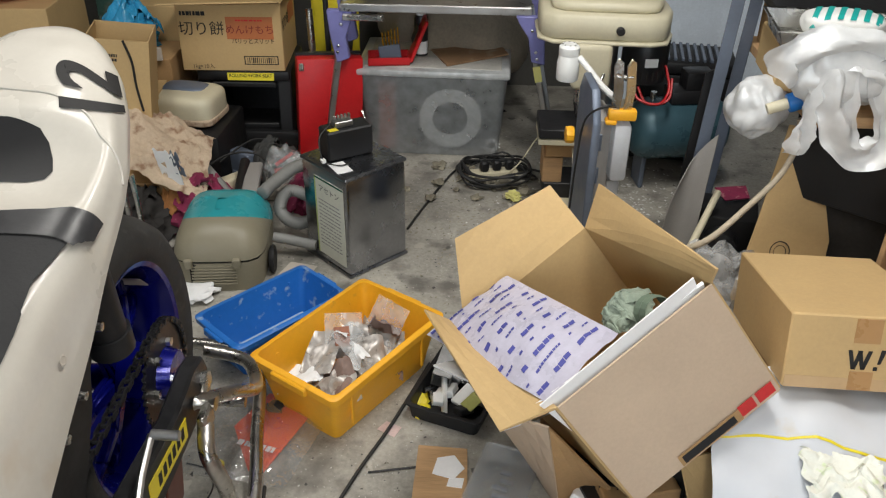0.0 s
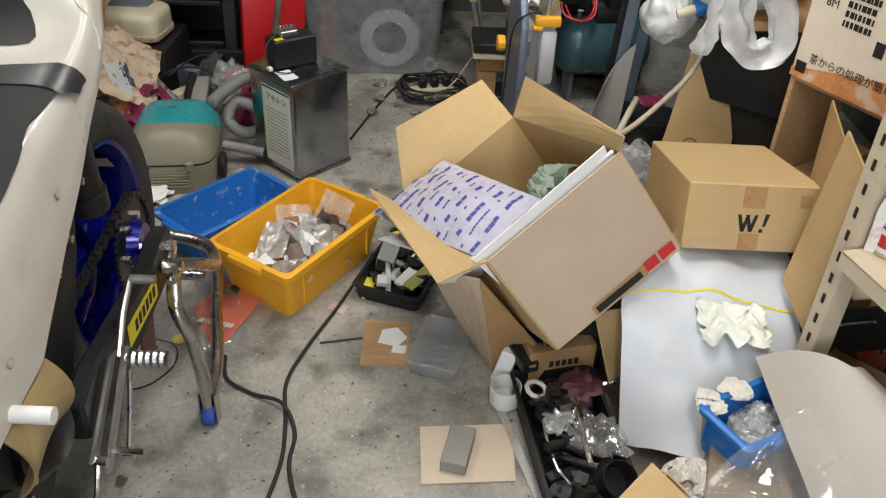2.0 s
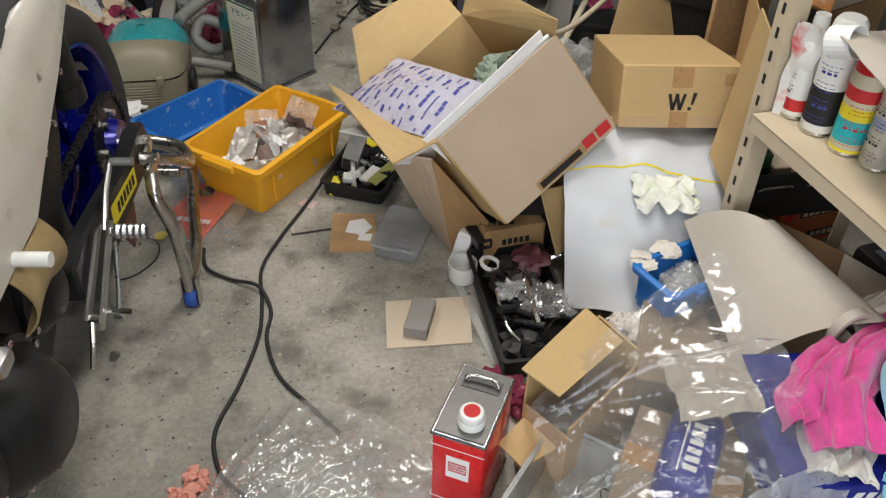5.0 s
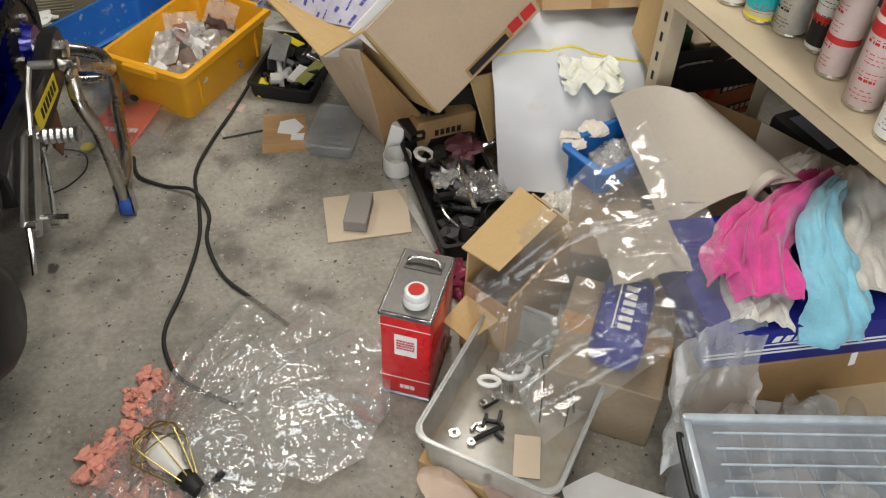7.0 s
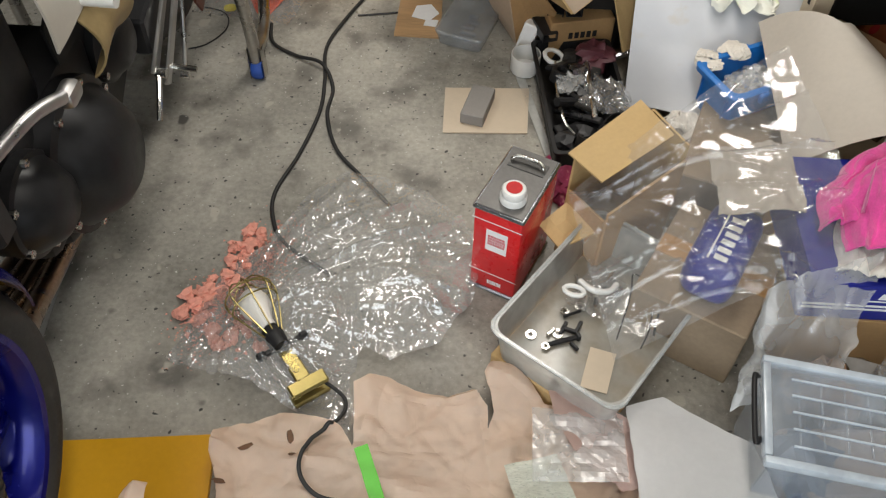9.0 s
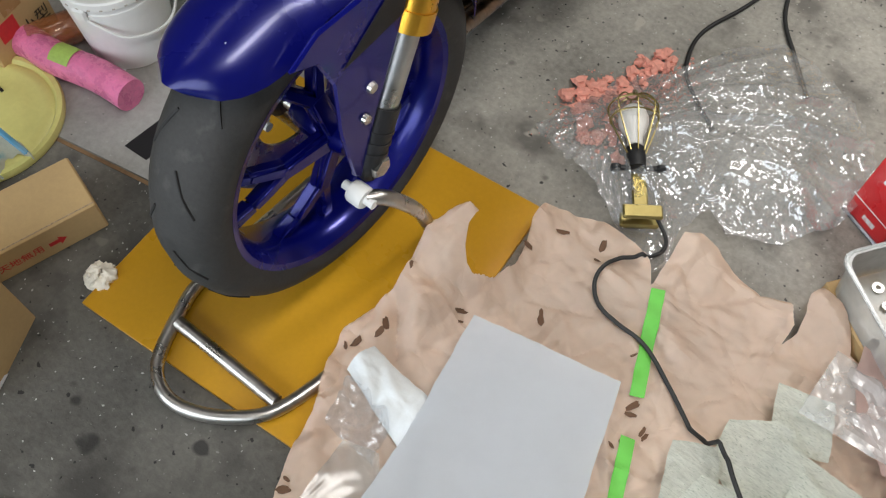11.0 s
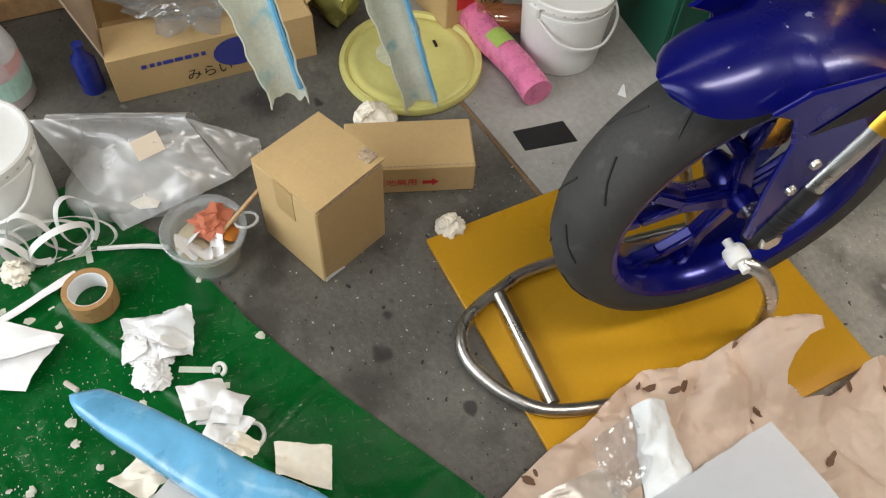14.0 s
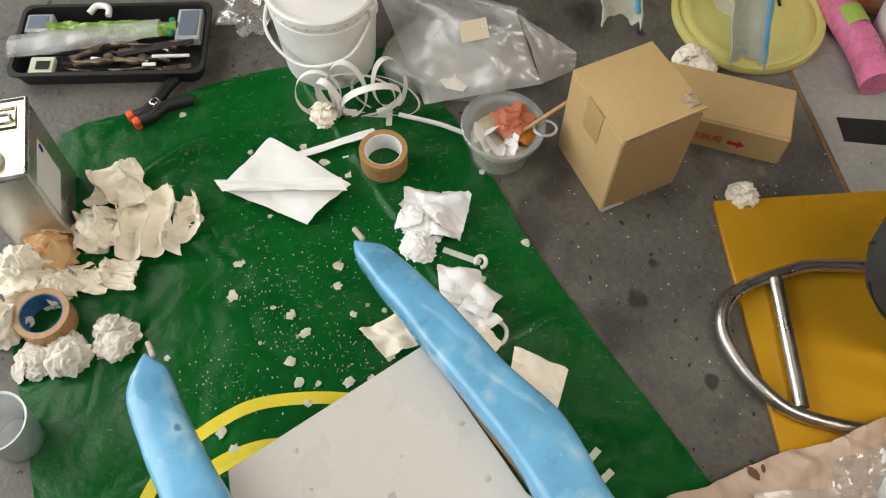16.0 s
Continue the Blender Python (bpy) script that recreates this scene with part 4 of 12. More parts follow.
def cover(y, z, r, x0, dep, mat, nm, nb, lab=""):
    prof = [(0, dep), (r * 0.45, dep), (r * 0.62, dep * 0.86), (r * 0.8, dep * 0.55), (r * 0.9, dep * 0.35), (r, dep * 0.3), (r, 0)]
    c = bpart(nm, place(lathe(prof[::-1], 36, cap=False), pose(x0, y, z, 0, 90, 0)), mat, lab, eng, 35)
    for k in range(nb):
        a = 2 * math.pi * k / nb + 0.4
        bpart("bolt", place(lathe([(0, 0), (0.008, 0), (0.008, 0.008), (0.005, 0.009), (0, 0.007)], 8), pose(x0 + dep * 0.3, y + r * 0.93 * math.cos(a), z + r * 0.93 * math.sin(a), 0, 90, 0)), STEEL, "", eng)


cover(0.43, 0.40, 0.135, -0.445, 0.105, BLACK_METAL, "clutch_cover", 8, "black carbon crankcase cover")
cover(0.27, 0.45, 0.085, -0.445, 0.07, BLACK_METAL, "alternator_cover", 6)
cover(0.66, 0.46, 0.075, -0.445, 0.05, BLACK_PLASTIC, "sprocket_cover", 4)
bpart("clutch_arm", join(tube(smooth_path([(-0.40, 0.20, 0.62), (-0.375, 0.28, 0.625), (-0.355, 0.34, 0.61)], 5), 0.011, 10), box(0.03, 0.045, 0.03, 0.01, (-0.355, 0.355, 0.588), 2)), ALU, "bare alloy lever arm", eng, 40)
bpart("frame_spar", join(tube(smooth_path([(-0.46, 0.05, 0.93), (-0.47, 0.35, 0.80), (-0.47, 0.62, 0.62), (-0.45, 0.74, 0.40)], 6), 0.035, 10), tube(smooth_path([(-0.70, 0.05, 0.93), (-0.74, 0.35, 0.82), (-0.74, 0.62, 0.66), (-0.73, 0.74, 0.40)], 6), 0.035, 10)), BLACK_METAL, "black frame spars", smooth=50)
bpart("radiator", box(0.34, 0.05, 0.32, 0.008, (-0.57, 0.16, 0.50)), BLACK_METAL, "black finned radiator")
bpart("fuel_tank", join(box(0.30, 0.42, 0.2, 0.08, (-0.58, 0.24, 0.86), 4)), FAIRING, "white fuel tank", smooth=40)
for k in range(4):
    x = -0.68 + 0.055 * k
    bpart("exhaust_pipe", tube(smooth_path([(x, 0.22, 0.52), (x, 0.14, 0.42), (x + 0.0, 0.17, 0.22), (x * 0.6 - 0.25, 0.32, 0.12), (-0.58 + 0.02 * (k - 1.5), 0.55, 0.12)], 6), 0.021, 12), TITAN, "heat-stained header pipe", smooth=50)
bpart("collector", rod((-0.58, 0.52, 0.12), (-0.62, 0.80, 0.14), 0.045, 16, 0.03), TITAN, "heat-stained exhaust collector", smooth=50)

# swing arm, chain, rear sprocket
arm_out = [(1.285, 0.405), (1.27, 0.445), (1.22, 0.455), (1.10, 0.44), (0.80, 0.475), (0.72, 0.46), (0.72, 0.38), (0.84, 0.355), (1.05, 0.345), (1.20, 0.345), (1.27, 0.365)]
TOX = Matrix(((0, 0, 1, 0), (1, 0, 0, 0), (0, 1, 0, 0), (0, 0, 0, 1)))
arm = bpart("swing_arm", place(prism(arm_out, 0.035, 0.006), Matrix.Translation((-0.425, 0, 0)) @ TOX), BLACK_METAL, "black swing arm", smooth=30)
bpart("swing_arm", place(prism(arm_out, 0.035, 0.006), Matrix.Translation((-0.80, 0, 0)) @ TOX), BLACK_METAL, "black swing arm", smooth=30)
stk = bpart("sticker", place(prism([(0.945, 0.385), (1.13, 0.365), (1.135, 0.408), (0.95, 0.43)], 0.001), Matrix.Translation((-0.3895, 0, 0)) @ TOX), YELLOW, "yellow sponsor sticker", arm)
for k in range(6):
    y = 0.985 + 0.023 * k
    bpart("mark", place(prism([(y, 0.391 - 0.1 * (y - 0.985)), (y + 0.014, 0.390 - 0.1 * (y - 0.985)), (y + 0.017, 0.413 - 0.1 * (y - 0.985)), (y + 0.003, 0.414 - 0.1 * (y - 0.985))], 0.0008), Matrix.Translation((-0.3885, 0, 0)) @ TOX), INK, "", stk)
bpart("axle", join(rod((-0.82, RA[1], RA[2]), (-0.378, RA[1], RA[2]), 0.014, 14), place(lathe([(0, 0), (0.022, 0), (0.022, 0.012), (0.012, 0.014), (0, 0.014)], 6), pose(-0.39, RA[1], RA[2], 0, 90, 0))), STEEL, "rear axle and nut", arm)


def sprocket(r, teeth):
    out = []
    for k in range(teeth * 4):
        a = 2 * math.pi * k / (teeth * 4)
        rr = r + (0.005 if k % 4 in (1, 2) else -0.003)
        out.append((rr * math.cos(a), rr * math.sin(a)))
    return prism(out, 0.006)


sx = -0.475
sp = bpart("rear_sprocket", place(sprocket(0.104, 40), pose(sx, RA[1] + 0.02, RA[2], 0, 90, 0)), BLACK_METAL, "black drilled rear sprocket")
for k in range(6):
    a = 2 * math.pi * k / 6
    bpart("bolt", place(lathe([(0, 0), (0.009, 0), (0.009, 0.01), (0, 0.01)], 6), pose(sx + 0.006, RA[1] + 0.02 + 0.062 * math.cos(a), RA[2] + 0.062 * math.sin(a), 0, 90, 0)), STEEL, "", sp)
bpart("carrier", place(lathe([(0, 0.05), (0.045, 0.05), (0.055, 0.02), (0.06, 0), (0.06, -0.05)], 24), pose(sx - 0.02, RA[1] + 0.02, RA[2], 0, 90, 0)), BLUE_PAINT, "blue hub carrier", sp, 40)
chain = bmesh.new()
loop = []
cy, cz, r1, fy, fz, r2 = RA[1] + 0.02, RA[2], 0.106, 0.70, 0.45, 0.042
for k in range(25):
    a = radians(98 - 196 * k / 24)
    loop.append((cy + r1 * math.cos(a), cz + r1 * math.sin(a)))
for k in range(30):
    f = (k + 1) / 31
    loop.append((cy + (fy - cy) * f, cz - r1 * 0.99 + (fz - r2 - cz + r1) * f - 0.012 * math.sin(math.pi * f)))
for k in range(9):
    a = radians(-98 - 164 * k / 8)
    loop.append((fy + r2 * math.cos(a), fz + r2 * math.sin(a)))
for k in range(30):
    f = (k + 1) / 31
    loop.append((fy + (cy - fy) * f, fz + r2 + (cz + r1 - fz - r2) * f))
for k, (a, b) in enumerate(zip(loop, loop[1:] + loop[:1])):
    l = math.dist(a, b)
    for dx in ((-0.008, 0.008) if k % 2 else (-0.005, 0.005)):
        chain = join(chain, place(box(0.002, l * 1.25, 0.012, 0, (0, 0, -0.006)), Matrix.Translation((sx + 0.003 + dx, (a[0] + b[0]) / 2, (a[1] + b[1]) / 2)) @ Matrix.Rotation(math.atan2(b[1] - a[1], b[0] - a[0]), 4, "X")))
    chain = join(chain, rod((sx - 0.007, *a), (sx + 0.013, *a), 0.004, 5))
bpart("chain", chain, BLACK_METAL, "oily drive chain")
bpart("shock_absorber", join(rod((-0.47, 1.09, 0.62), (-0.47, 1.06, 0.86), 0.033, 18), rod((-0.47, 1.093, 0.60), (-0.47, 1.088, 0.64), 0.038, 18)), BLACK_METAL, "dark exhaust hanger cylinder", smooth=40)
bpart("hugger", box(0.03, 0.5, 0.34, 0.01, (-0.735, 0.95, 0.45)), BLACK_PLASTIC)
bpart("inner_panel", place(prism([(0.50, 0.60), (0.62, 0.66), (0.85, 0.72), (1.05, 0.86), (0.95, 0.60), (0.80, 0.40), (0.62, 0.30), (0.52, 0.34)], 0.006), Matrix.Translation((-0.452, 0, 0)) @ TOX), BLACK_PLASTIC, "matt black inner panel")
for y, z in ((1.02, 0.70), (0.93, 0.64), (0.86, 0.62)):
    bpart("bolt", place(lathe([(0, 0), (0.009, 0), (0.007, 0.008), (0, 0.009)], 10), pose(-0.446, y, z, 0, 90, 0)), STEEL)

# rear-set footrest and gear lever
X1 = -0.372
rs = bpart("rear_set", join(place(prism([(0.83, 0.465), (0.86, 0.46), (0.70, 0.36), (0.675, 0.375)], 0.008, 0.002), Matrix.Translation((X1 - 0.012, 0, 0)) @ TOX), place(prism([(0.855, 0.47), (0.875, 0.455), (0.70, 0.33), (0.68, 0.345)], 0.007, 0.002), Matrix.Translation((X1 + 0.006, 0, 0)) @ TOX)), ALU, "machined alloy rear-set plates", smooth=30)
lev = bpart("gear_lever", join(tube([(X1, 0.85, 0.45), (X1 - 0.002, 0.91, 0.50), (X1, 0.965, 0.532)], 0.0065, 8)), ALU, "polished gear lever", rs, 40)
bpart("toe_peg", rod((X1, 0.965, 0.532), (X1 + 0.045, 0.965, 0.532), 0.0085, 12), ALU, "", rs, 40)
peg = lathe([(0.0, 0), (0.010, 0), (0.010, 0.012)] + [(0.0155 if k % 2 else 0.0132, 0.014 + 0.006 * k) for k in range(11)] + [(0.0155, 0.082), (0.010, 0.088), (0, 0.089)], 14)
bpart("footpeg", place(peg, pose(X1 + 0.005, 0.85, 0.447, 0, 90, 0)), ALU, "knurled alloy footpeg", rs)
bpart("linkage", join(tube([(X1 + 0.018, 0.84, 0.43), (X1 + 0.018, 0.80, 0.36), (X1 + 0.015, 0.765, 0.30)], 0.0045, 8), place(lathe([(0, -0.008), (0.009, -0.008), (0.009, 0.008), (0, 0.008)], 12), pose(X1 + 0.016, 0.765, 0.30, 0, 90, 0)), tube([(X1, 0.69, 0.37), (X1 + 0.004, 0.65, 0.335), (X1 + 0.004, 0.622, 0.305)], 0.006, 8), place(lathe([(0, -0.01), (0.011, -0.01), (0.011, 0.01), (0, 0.01)], 12), pose(X1 + 0.004, 0.69, 0.365, 0, 90, 0)), rod((X1 + 0.005, 0.725, 0.355), (X1 + 0.06, 0.725, 0.35), 0.006, 8)), STEEL, "steel rod-end linkage", rs, 40)
bpart("guard_flap", place(prism([(1.02, 0.36), (1.10, 0.34), (1.08, 0.27), (1.04, 0.255), (1.01, 0.30)], 0.006, 0.002), Matrix.Translation((-0.40, 0, 0)) @ TOX), surface("maroon_plastic", (0.10, 0.03, 0.02), 0.4), "dark maroon plastic flap")

# tail fairing
ST = [(0.42, (-0.385, 0.62), (-0.385, 0.70), (-0.41, 0.78), (-0.47, 0.82)),
      (0.52, (-0.378, 0.632), (-0.385, 0.72), (-0.41, 0.80), (-0.47, 0.83)),
      (0.62, (-0.371, 0.655), (-0.383, 0.74), (-0.41, 0.82), (-0.47, 0.845)),
      (0.72, (-0.380, 0.690), (-0.388, 0.76), (-0.41, 0.84), (-0.47, 0.865)),
      (0.84, (-0.388, 0.740), (-0.392, 0.79), (-0.41, 0.87), (-0.47, 0.89)),
      (0.94, (-0.385, 0.81), (-0.388, 0.85), (-0.405, 0.905), (-0.48, 0.915)),
      (1.02, (-0.384, 0.86), (-0.386, 0.89), (-0.41, 0.935), (-0.50, 0.945)),
      (1.12, (-0.392, 0.905), (-0.395, 0.93), (-0.42, 0.97), (-0.51, 0.985)),
      (1.22, (-0.42, 0.95), (-0.425, 0.975), (-0.455, 1.005), (-0.53, 1.02)),
      (1.30, (-0.455, 0.98), (-0.46, 1.00), (-0.485, 1.027), (-0.545, 1.043)),
      (1.36, (-0.497, 0.998), (-0.502, 1.018), (-0.522, 1.040), (-0.562, 1.052)),
      (1.395, (-0.535, 1.005), (-0.540, 1.022), (-0.552, 1.036), (-0.575, 1.044)),
      (1.415, (-0.575, 1.005), (-0.577, 1.015), (-0.582, 1.022), (-0.588, 1.026))]
XM = -0.595


def tail(u, v):
    y = 0.42 + 0.995 * u
    ys = [s[0] for s in ST]
    cross = []
    for k in range(1, 5):
        cross.append((np.interp(y, ys, [s[k][0] for s in ST]), np.interp(y, ys, [s[k][1] for s in ST])))
    cross += [(2 * XM - a, b) for a, b in cross[::-1]]
    q = v * 7
    pts = smooth_path([(a, y, b) for a, b in cross], 8)
    p = pts[min(len(pts) - 1, round(q * 8))]
    scoop = max(0, 1 - ((p.y - 1.06) / 0.085) ** 2) * max(0, 1 - (abs(p.x - XM) / 0.185) ** 6)
    lip = 0.010 / (1 + math.exp(-(p.y - 1.13 + 0.35 * max(0, p.x + 0.5)) * 140)) * max(0, 1 - max(0, p.y - 1.13) / 0.22)
    return p + Vector((0, 0, 0.006 * nz(p.x, p.y, p.z, 9) - 0.030 * scoop + lip))


tail_bm = sheet(tail, 84, 56, 0.004)
tree = BVHTree.FromBMesh(tail_bm)
cowl = bpart("tail_fairing", tail_bm, FAIRING, "scuffed white fibreglass tail fairing", smooth=60)


def on_tail(p, lift):
    hit = tree.ray_cast(Vector(p) + Vector((0.12, 0, 0.3)), Vector((-0.37, 0, -0.93)))
    return hit[0] + hit[1] * lift * (1 if hit[1].z > 0 else -1) if hit[0] else Vector(p)


def decal(name, outline, material, lift, label="", n=10):
    """A thin patch laid over the tail fairing: outline in x, y."""
    bm = bmesh.new()
    c = bm.faces.new([bm.verts.new((x, y, 0)) for x, y in outline])
    bmesh.ops.triangulate(bm, faces=[c])
    bmesh.ops.subdivide_edges(bm, edges=bm.edges[:], cuts=n, use_grid_fill=True)
    for v in bm.verts:
        v.co = on_tail((v.co.x, v.co.y, 0.9), lift)
    bmesh.ops.recalc_face_normals(bm, faces=bm.faces)
    return bpart(name, bm, material, label, cowl, 60)


decal("seat_pad", [(-0.41, 0.935), (-0.50, 0.94), (-0.62, 0.94), (-0.72, 0.9), (-0.72, 0.46), (-0.47, 0.46), (-0.41, 0.60), (-0.397, 0.68), (-0.400, 0.73), (-0.406, 0.779), (-0.414, 0.818), (-0.421, 0.856), (-0.414, 0.908)], surface("foam_seat", (0.020, 0.020, 0.021), 0.8, vary=0.2, bump=0.3, grain=160), 0.008, "dark grey foam seat pad")
decal("tape_strip", [(-0.393, 0.988), (-0.456, 0.968), (-0.55, 0.964), (-0.72, 0.964), (-0.72, 0.925), (-0.55, 0.925), (-0.47, 0.925), (-0.405, 0.928), (-0.391, 0.955)], surface("black_cloth_tape", (0.030, 0.030, 0.032), 0.42, vary=0.25, scale=20, bump=0.15), 0.0105, "strip of black cloth tape")
SEAM = [(-0.66, 1.19), (-0.596, 1.182), (-0.55, 1.175), (-0.49, 1.148), (-0.444, 1.112), (-0.411, 1.100), (-0.396, 1.085)]
bpart("seam_lip", tube([on_tail((q.x, q.y, 0.9), 0.001) for q in smooth_path([(x, y, 0) for x, y in SEAM], 6)], 0.0022, 8), FAIRING, "raised moulded lip", cowl, 60)
decal("recess", [(-0.72, 1.14), (-0.60, 1.136), (-0.575, 1.132), (-0.547, 1.126), (-0.525, 1.112), (-0.508, 1.092), (-0.498, 1.073), (-0.503, 1.060), (-0.528, 1.052), (-0.60, 1.048), (-0.72, 1.05)], BLACK_PLASTIC, 0.0012, "black vent opening")
c = bpy.data.curves.new("t", "FONT")
c.body, c.size, c.align_x, c.align_y, c.offset = "12", 0.155, "CENTER", "CENTER", 0.005
o = bpy.data.objects.new("t", c)
me = bpy.data.meshes.new_from_object(o)
bpy.data.objects.remove(o)
me.materials.clear()
num = bmesh.new()
num.from_mesh(me)
bmesh.ops.triangulate(num, faces=num.faces[:])
bmesh.ops.subdivide_edges(num, edges=num.edges[:], cuts=5, use_grid_fill=True)
xs = [v.co.x for v in num.verts]
ys = [v.co.y for v in num.verts]
NDIR = Vector((-0.603, 1.233, -0.492)).normalized()
N00, N10, N01, N11 = (Vector(q) for q in ((-0.419, 1.200, 0.975), (-0.462, 1.292, 0.998), (-0.497, 1.158, 0.998), (-0.549, 1.284, 1.038)))
for v in num.verts:
    tx, ty = (v.co.x - min(xs)) / (max(xs) - min(xs)), (v.co.y - min(ys)) / (max(ys) - min(ys))
    p = N00.lerp(N10, tx).lerp(N01.lerp(N11, tx), ty)
    hit = tree.ray_cast(p - NDIR * 0.12, NDIR)
    hp, hn = (hit[0], hit[1]) if hit[0] else tree.find_nearest(p)[:2]
    v.co = hp + hn * 0.0035 * (1 if hn.z > 0 or hn.x > 0.3 else -1)
bpart("race_number", num, INK, "black race number", cowl)
for y, z, x in ((0.82, 0.80, -0.389), (0.56, 0.705, -0.379)):
    bpart("screw_hole", place(lathe([(0, -0.002), (0.006, 0.0005), (0.008, 0.0)], 14), pose(x, y, z, 0, 84, 0)), GREY_PAPER, "", cowl)
bpart("undertray", sheet(lambda u, v: (-0.43 + 0.10 * math.sin(v * 2.4) - 0.03, 0.50 + 0.15 * u, 0.68 - 0.17 * v + 0.02 * math.sin(u * 3)), 10, 12, 0.004), surface("bare_fibreglass", (0.34, 0.25, 0.12), 0.5, vary=0.2), "tan bare fibreglass panel", smooth=50)
bpart("breather_stub", join(rod((-0.45, 0.53, 0.645), (-0.325, 0.525, 0.645), 0.012, 14)), WHITE_PLASTIC, "white plastic tube stub", smooth=40)


# ---- rear paddock stand ----
def steel_tube(points, r=0.0155, n=6):
    return tube(smooth_path(points, n), r, 12)


st = thing("rear_stand", "polished steel tube paddock stand with blue rollers", "paddock stand", -0.45, 1.25, 0)
SM = st.matrix_basis.inverted()
part("side_tube", steel_tube([(-0.36, 1.15, 0.375), (-0.345, 1.10, 0.35), (-0.325, 1.105, 0.26), (-0.32, 1.118, 0.12), (-0.322, 1.124, 0.05)]), WORN_STEEL, st, "", 50, SM)
part("side_tube", steel_tube([(-0.84, 1.15, 0.375), (-0.86, 1.10, 0.35), (-0.875, 1.105, 0.26), (-0.88, 1.118, 0.12), (-0.878, 1.124, 0.05)]), WORN_STEEL, st, "", 50, SM)
part("hoop", steel_tube([(-0.322, 1.135, 0.06), (-0.33, 1.26, 0.05), (-0.36, 1.42, 0.07), (-0.42, 1.66, 0.10), (-0.6, 1.72, 0.11), (-0.78, 1.66, 0.10), (-0.85, 1.42, 0.07), (-0.878, 1.135, 0.06)]), WORN_STEEL, st, "", 50, SM)
part("cross_tube", steel_tube([(-0.40, 1.20, 0.385), (-0.36, 1.33, 0.30), (-0.35, 1.44, 0.22), (-0.40, 1.54, 0.21), (-0.50, 1.56, 0.22)]), WORN_STEEL, st, "", 50, SM)
part("cross_tube", rod((-0.50, 1.37, 0.24), (-0.355, 1.37, 0.235), 0.012, 12), WORN_STEEL, st, "", 50, SM)
part("spool_hook", join(box(0.02, 0.05, 0.045, 0.006, (-0.362, 1.16, 0.36)), place(lathe([(0, -0.02), (0.014, -0.02), (0.009, -0.012), (0.009, 0.012), (0.014, 0.02), (0, 0.02)], 16), pose(-0.367, 1.185, 0.398, 0, 90, 0))), WORN_STEEL, st, "", 40, SM)
for x in (-0.32, -0.88):
    part("roller", place(lathe([(0, -0.014), (0.026, -0.014), (0.03, -0.008), (0.03, 0.008), (0.026, 0.014), (0, 0.014)], 20), pose(x, 1.127, 0.03, 0, 90, 0)), surface("blue_nylon", (0.03, 0.09, 0.40), 0.5), st, "blue nylon roller", 40, SM)
    for s in (-1, 1):
        part("fork_plate", place(box(0.003, 0.035, 0.09, 0.001), pose(x + s * 0.018, 1.127, 0.005)), WORN_STEEL, st, "", 0, SM)

# ---- front paddock stand ----
st = thing("front_stand", "steel tube front paddock stand holding the wheel up", "paddock stand", -0.44, -0.4, 0)
SM = st.matrix_basis.inverted()
part("hoop", steel_tube([(-0.322, -0.05, 0.027), (-0.275, -0.30, 0.027), (-0.295, -0.48, 0.027), (-0.35, -0.558, 0.027), (-0.44, -0.604, 0.027), (-0.515, -0.582, 0.027), (-0.562, -0.491, 0.027), (-0.584, -0.387, 0.027), (-0.575, -0.05, 0.027)], 0.0125), WORN_STEEL, st, "", 50, SM)
part("cross_bar", rod((-0.55, -0.50, 0.03), (-0.312, -0.492, 0.03), 0.013, 14), WORN_STEEL, st, "dark bar with worn blue paint", 50, SM)
for s, x in ((1, -0.33), (-1, -0.55)):
    part("arm", steel_tube([(x + s * 0.012, -0.226, 0.347), (x + s * 0.030, -0.20, 0.335), (x + s * 0.038, -0.15, 0.25), (x + s * 0.022, -0.10, 0.12), (x + s * 0.008, -0.075, 0.028)], 0.0125), WORN_STEEL, st, "", 50, SM)
    part("cradle", join(place(lathe([(0, -0.014), (0.017, -0.014), (0.019, -0.009), (0.019, 0.009), (0.017, 0.014), (0, 0.014)], 18), pose(x + s * 0.0, -0.228, 0.348, 0, 90, 0)), rod((x - 0.03, -0.228, 0.348), (x + 0.03, -0.228, 0.348), 0.008, 10)), WHITE_PLASTIC, st, "white nylon cradle roller", 40, SM)


# ---- floor pieces in the middle ----
def flat(name, outline, depth, material, label, category, z=0.0, bevel=0.0, smooth=0):
    cx, cy = sum(p[0] for p in outline) / len(outline), sum(p[1] for p in outline) / len(outline)
    bm = prism([(x - cx, y - cy) for x, y in outline], depth, bevel)
    ob = part(name, bm, material, smooth=smooth)
    ob.matrix_basis = pose(cx, cy, z)
    return tagged(ob, label, category)


flat("plywood_board", [(-0.724, -0.585), (-0.128, -0.517), (-0.20, 0.118), (-0.797, 0.05)], 0.012, GOLD_PLY, "yellow coated plywood board under the front wheel", "board", 0.001, 0.001)
flat("pale_board", [(0.160, 1.115), (0.374, 1.128), (0.369, 0.962), (0.163, 0.950)], 0.004, PALE_BOARD, "small pale hardboard sheet on the floor", "board", 0.001)
ob = tagged(part("sanding_block", box(0.058, 0.115, 0.032, 0.002), GREY_BLOCK), "grey sanding block lying on the pale board", "sanding block")
ob.matrix_basis = pose(0.245, 1.035, 0.0052, 0, 0, -14)
flat("plywood_offcut", [(0.008, 1.32), (0.134, 1.318), (0.13, 1.486), (0.012, 1.492)], 0.006, WOOD, "thin plywood offcut on the floor", "board", 0.001)
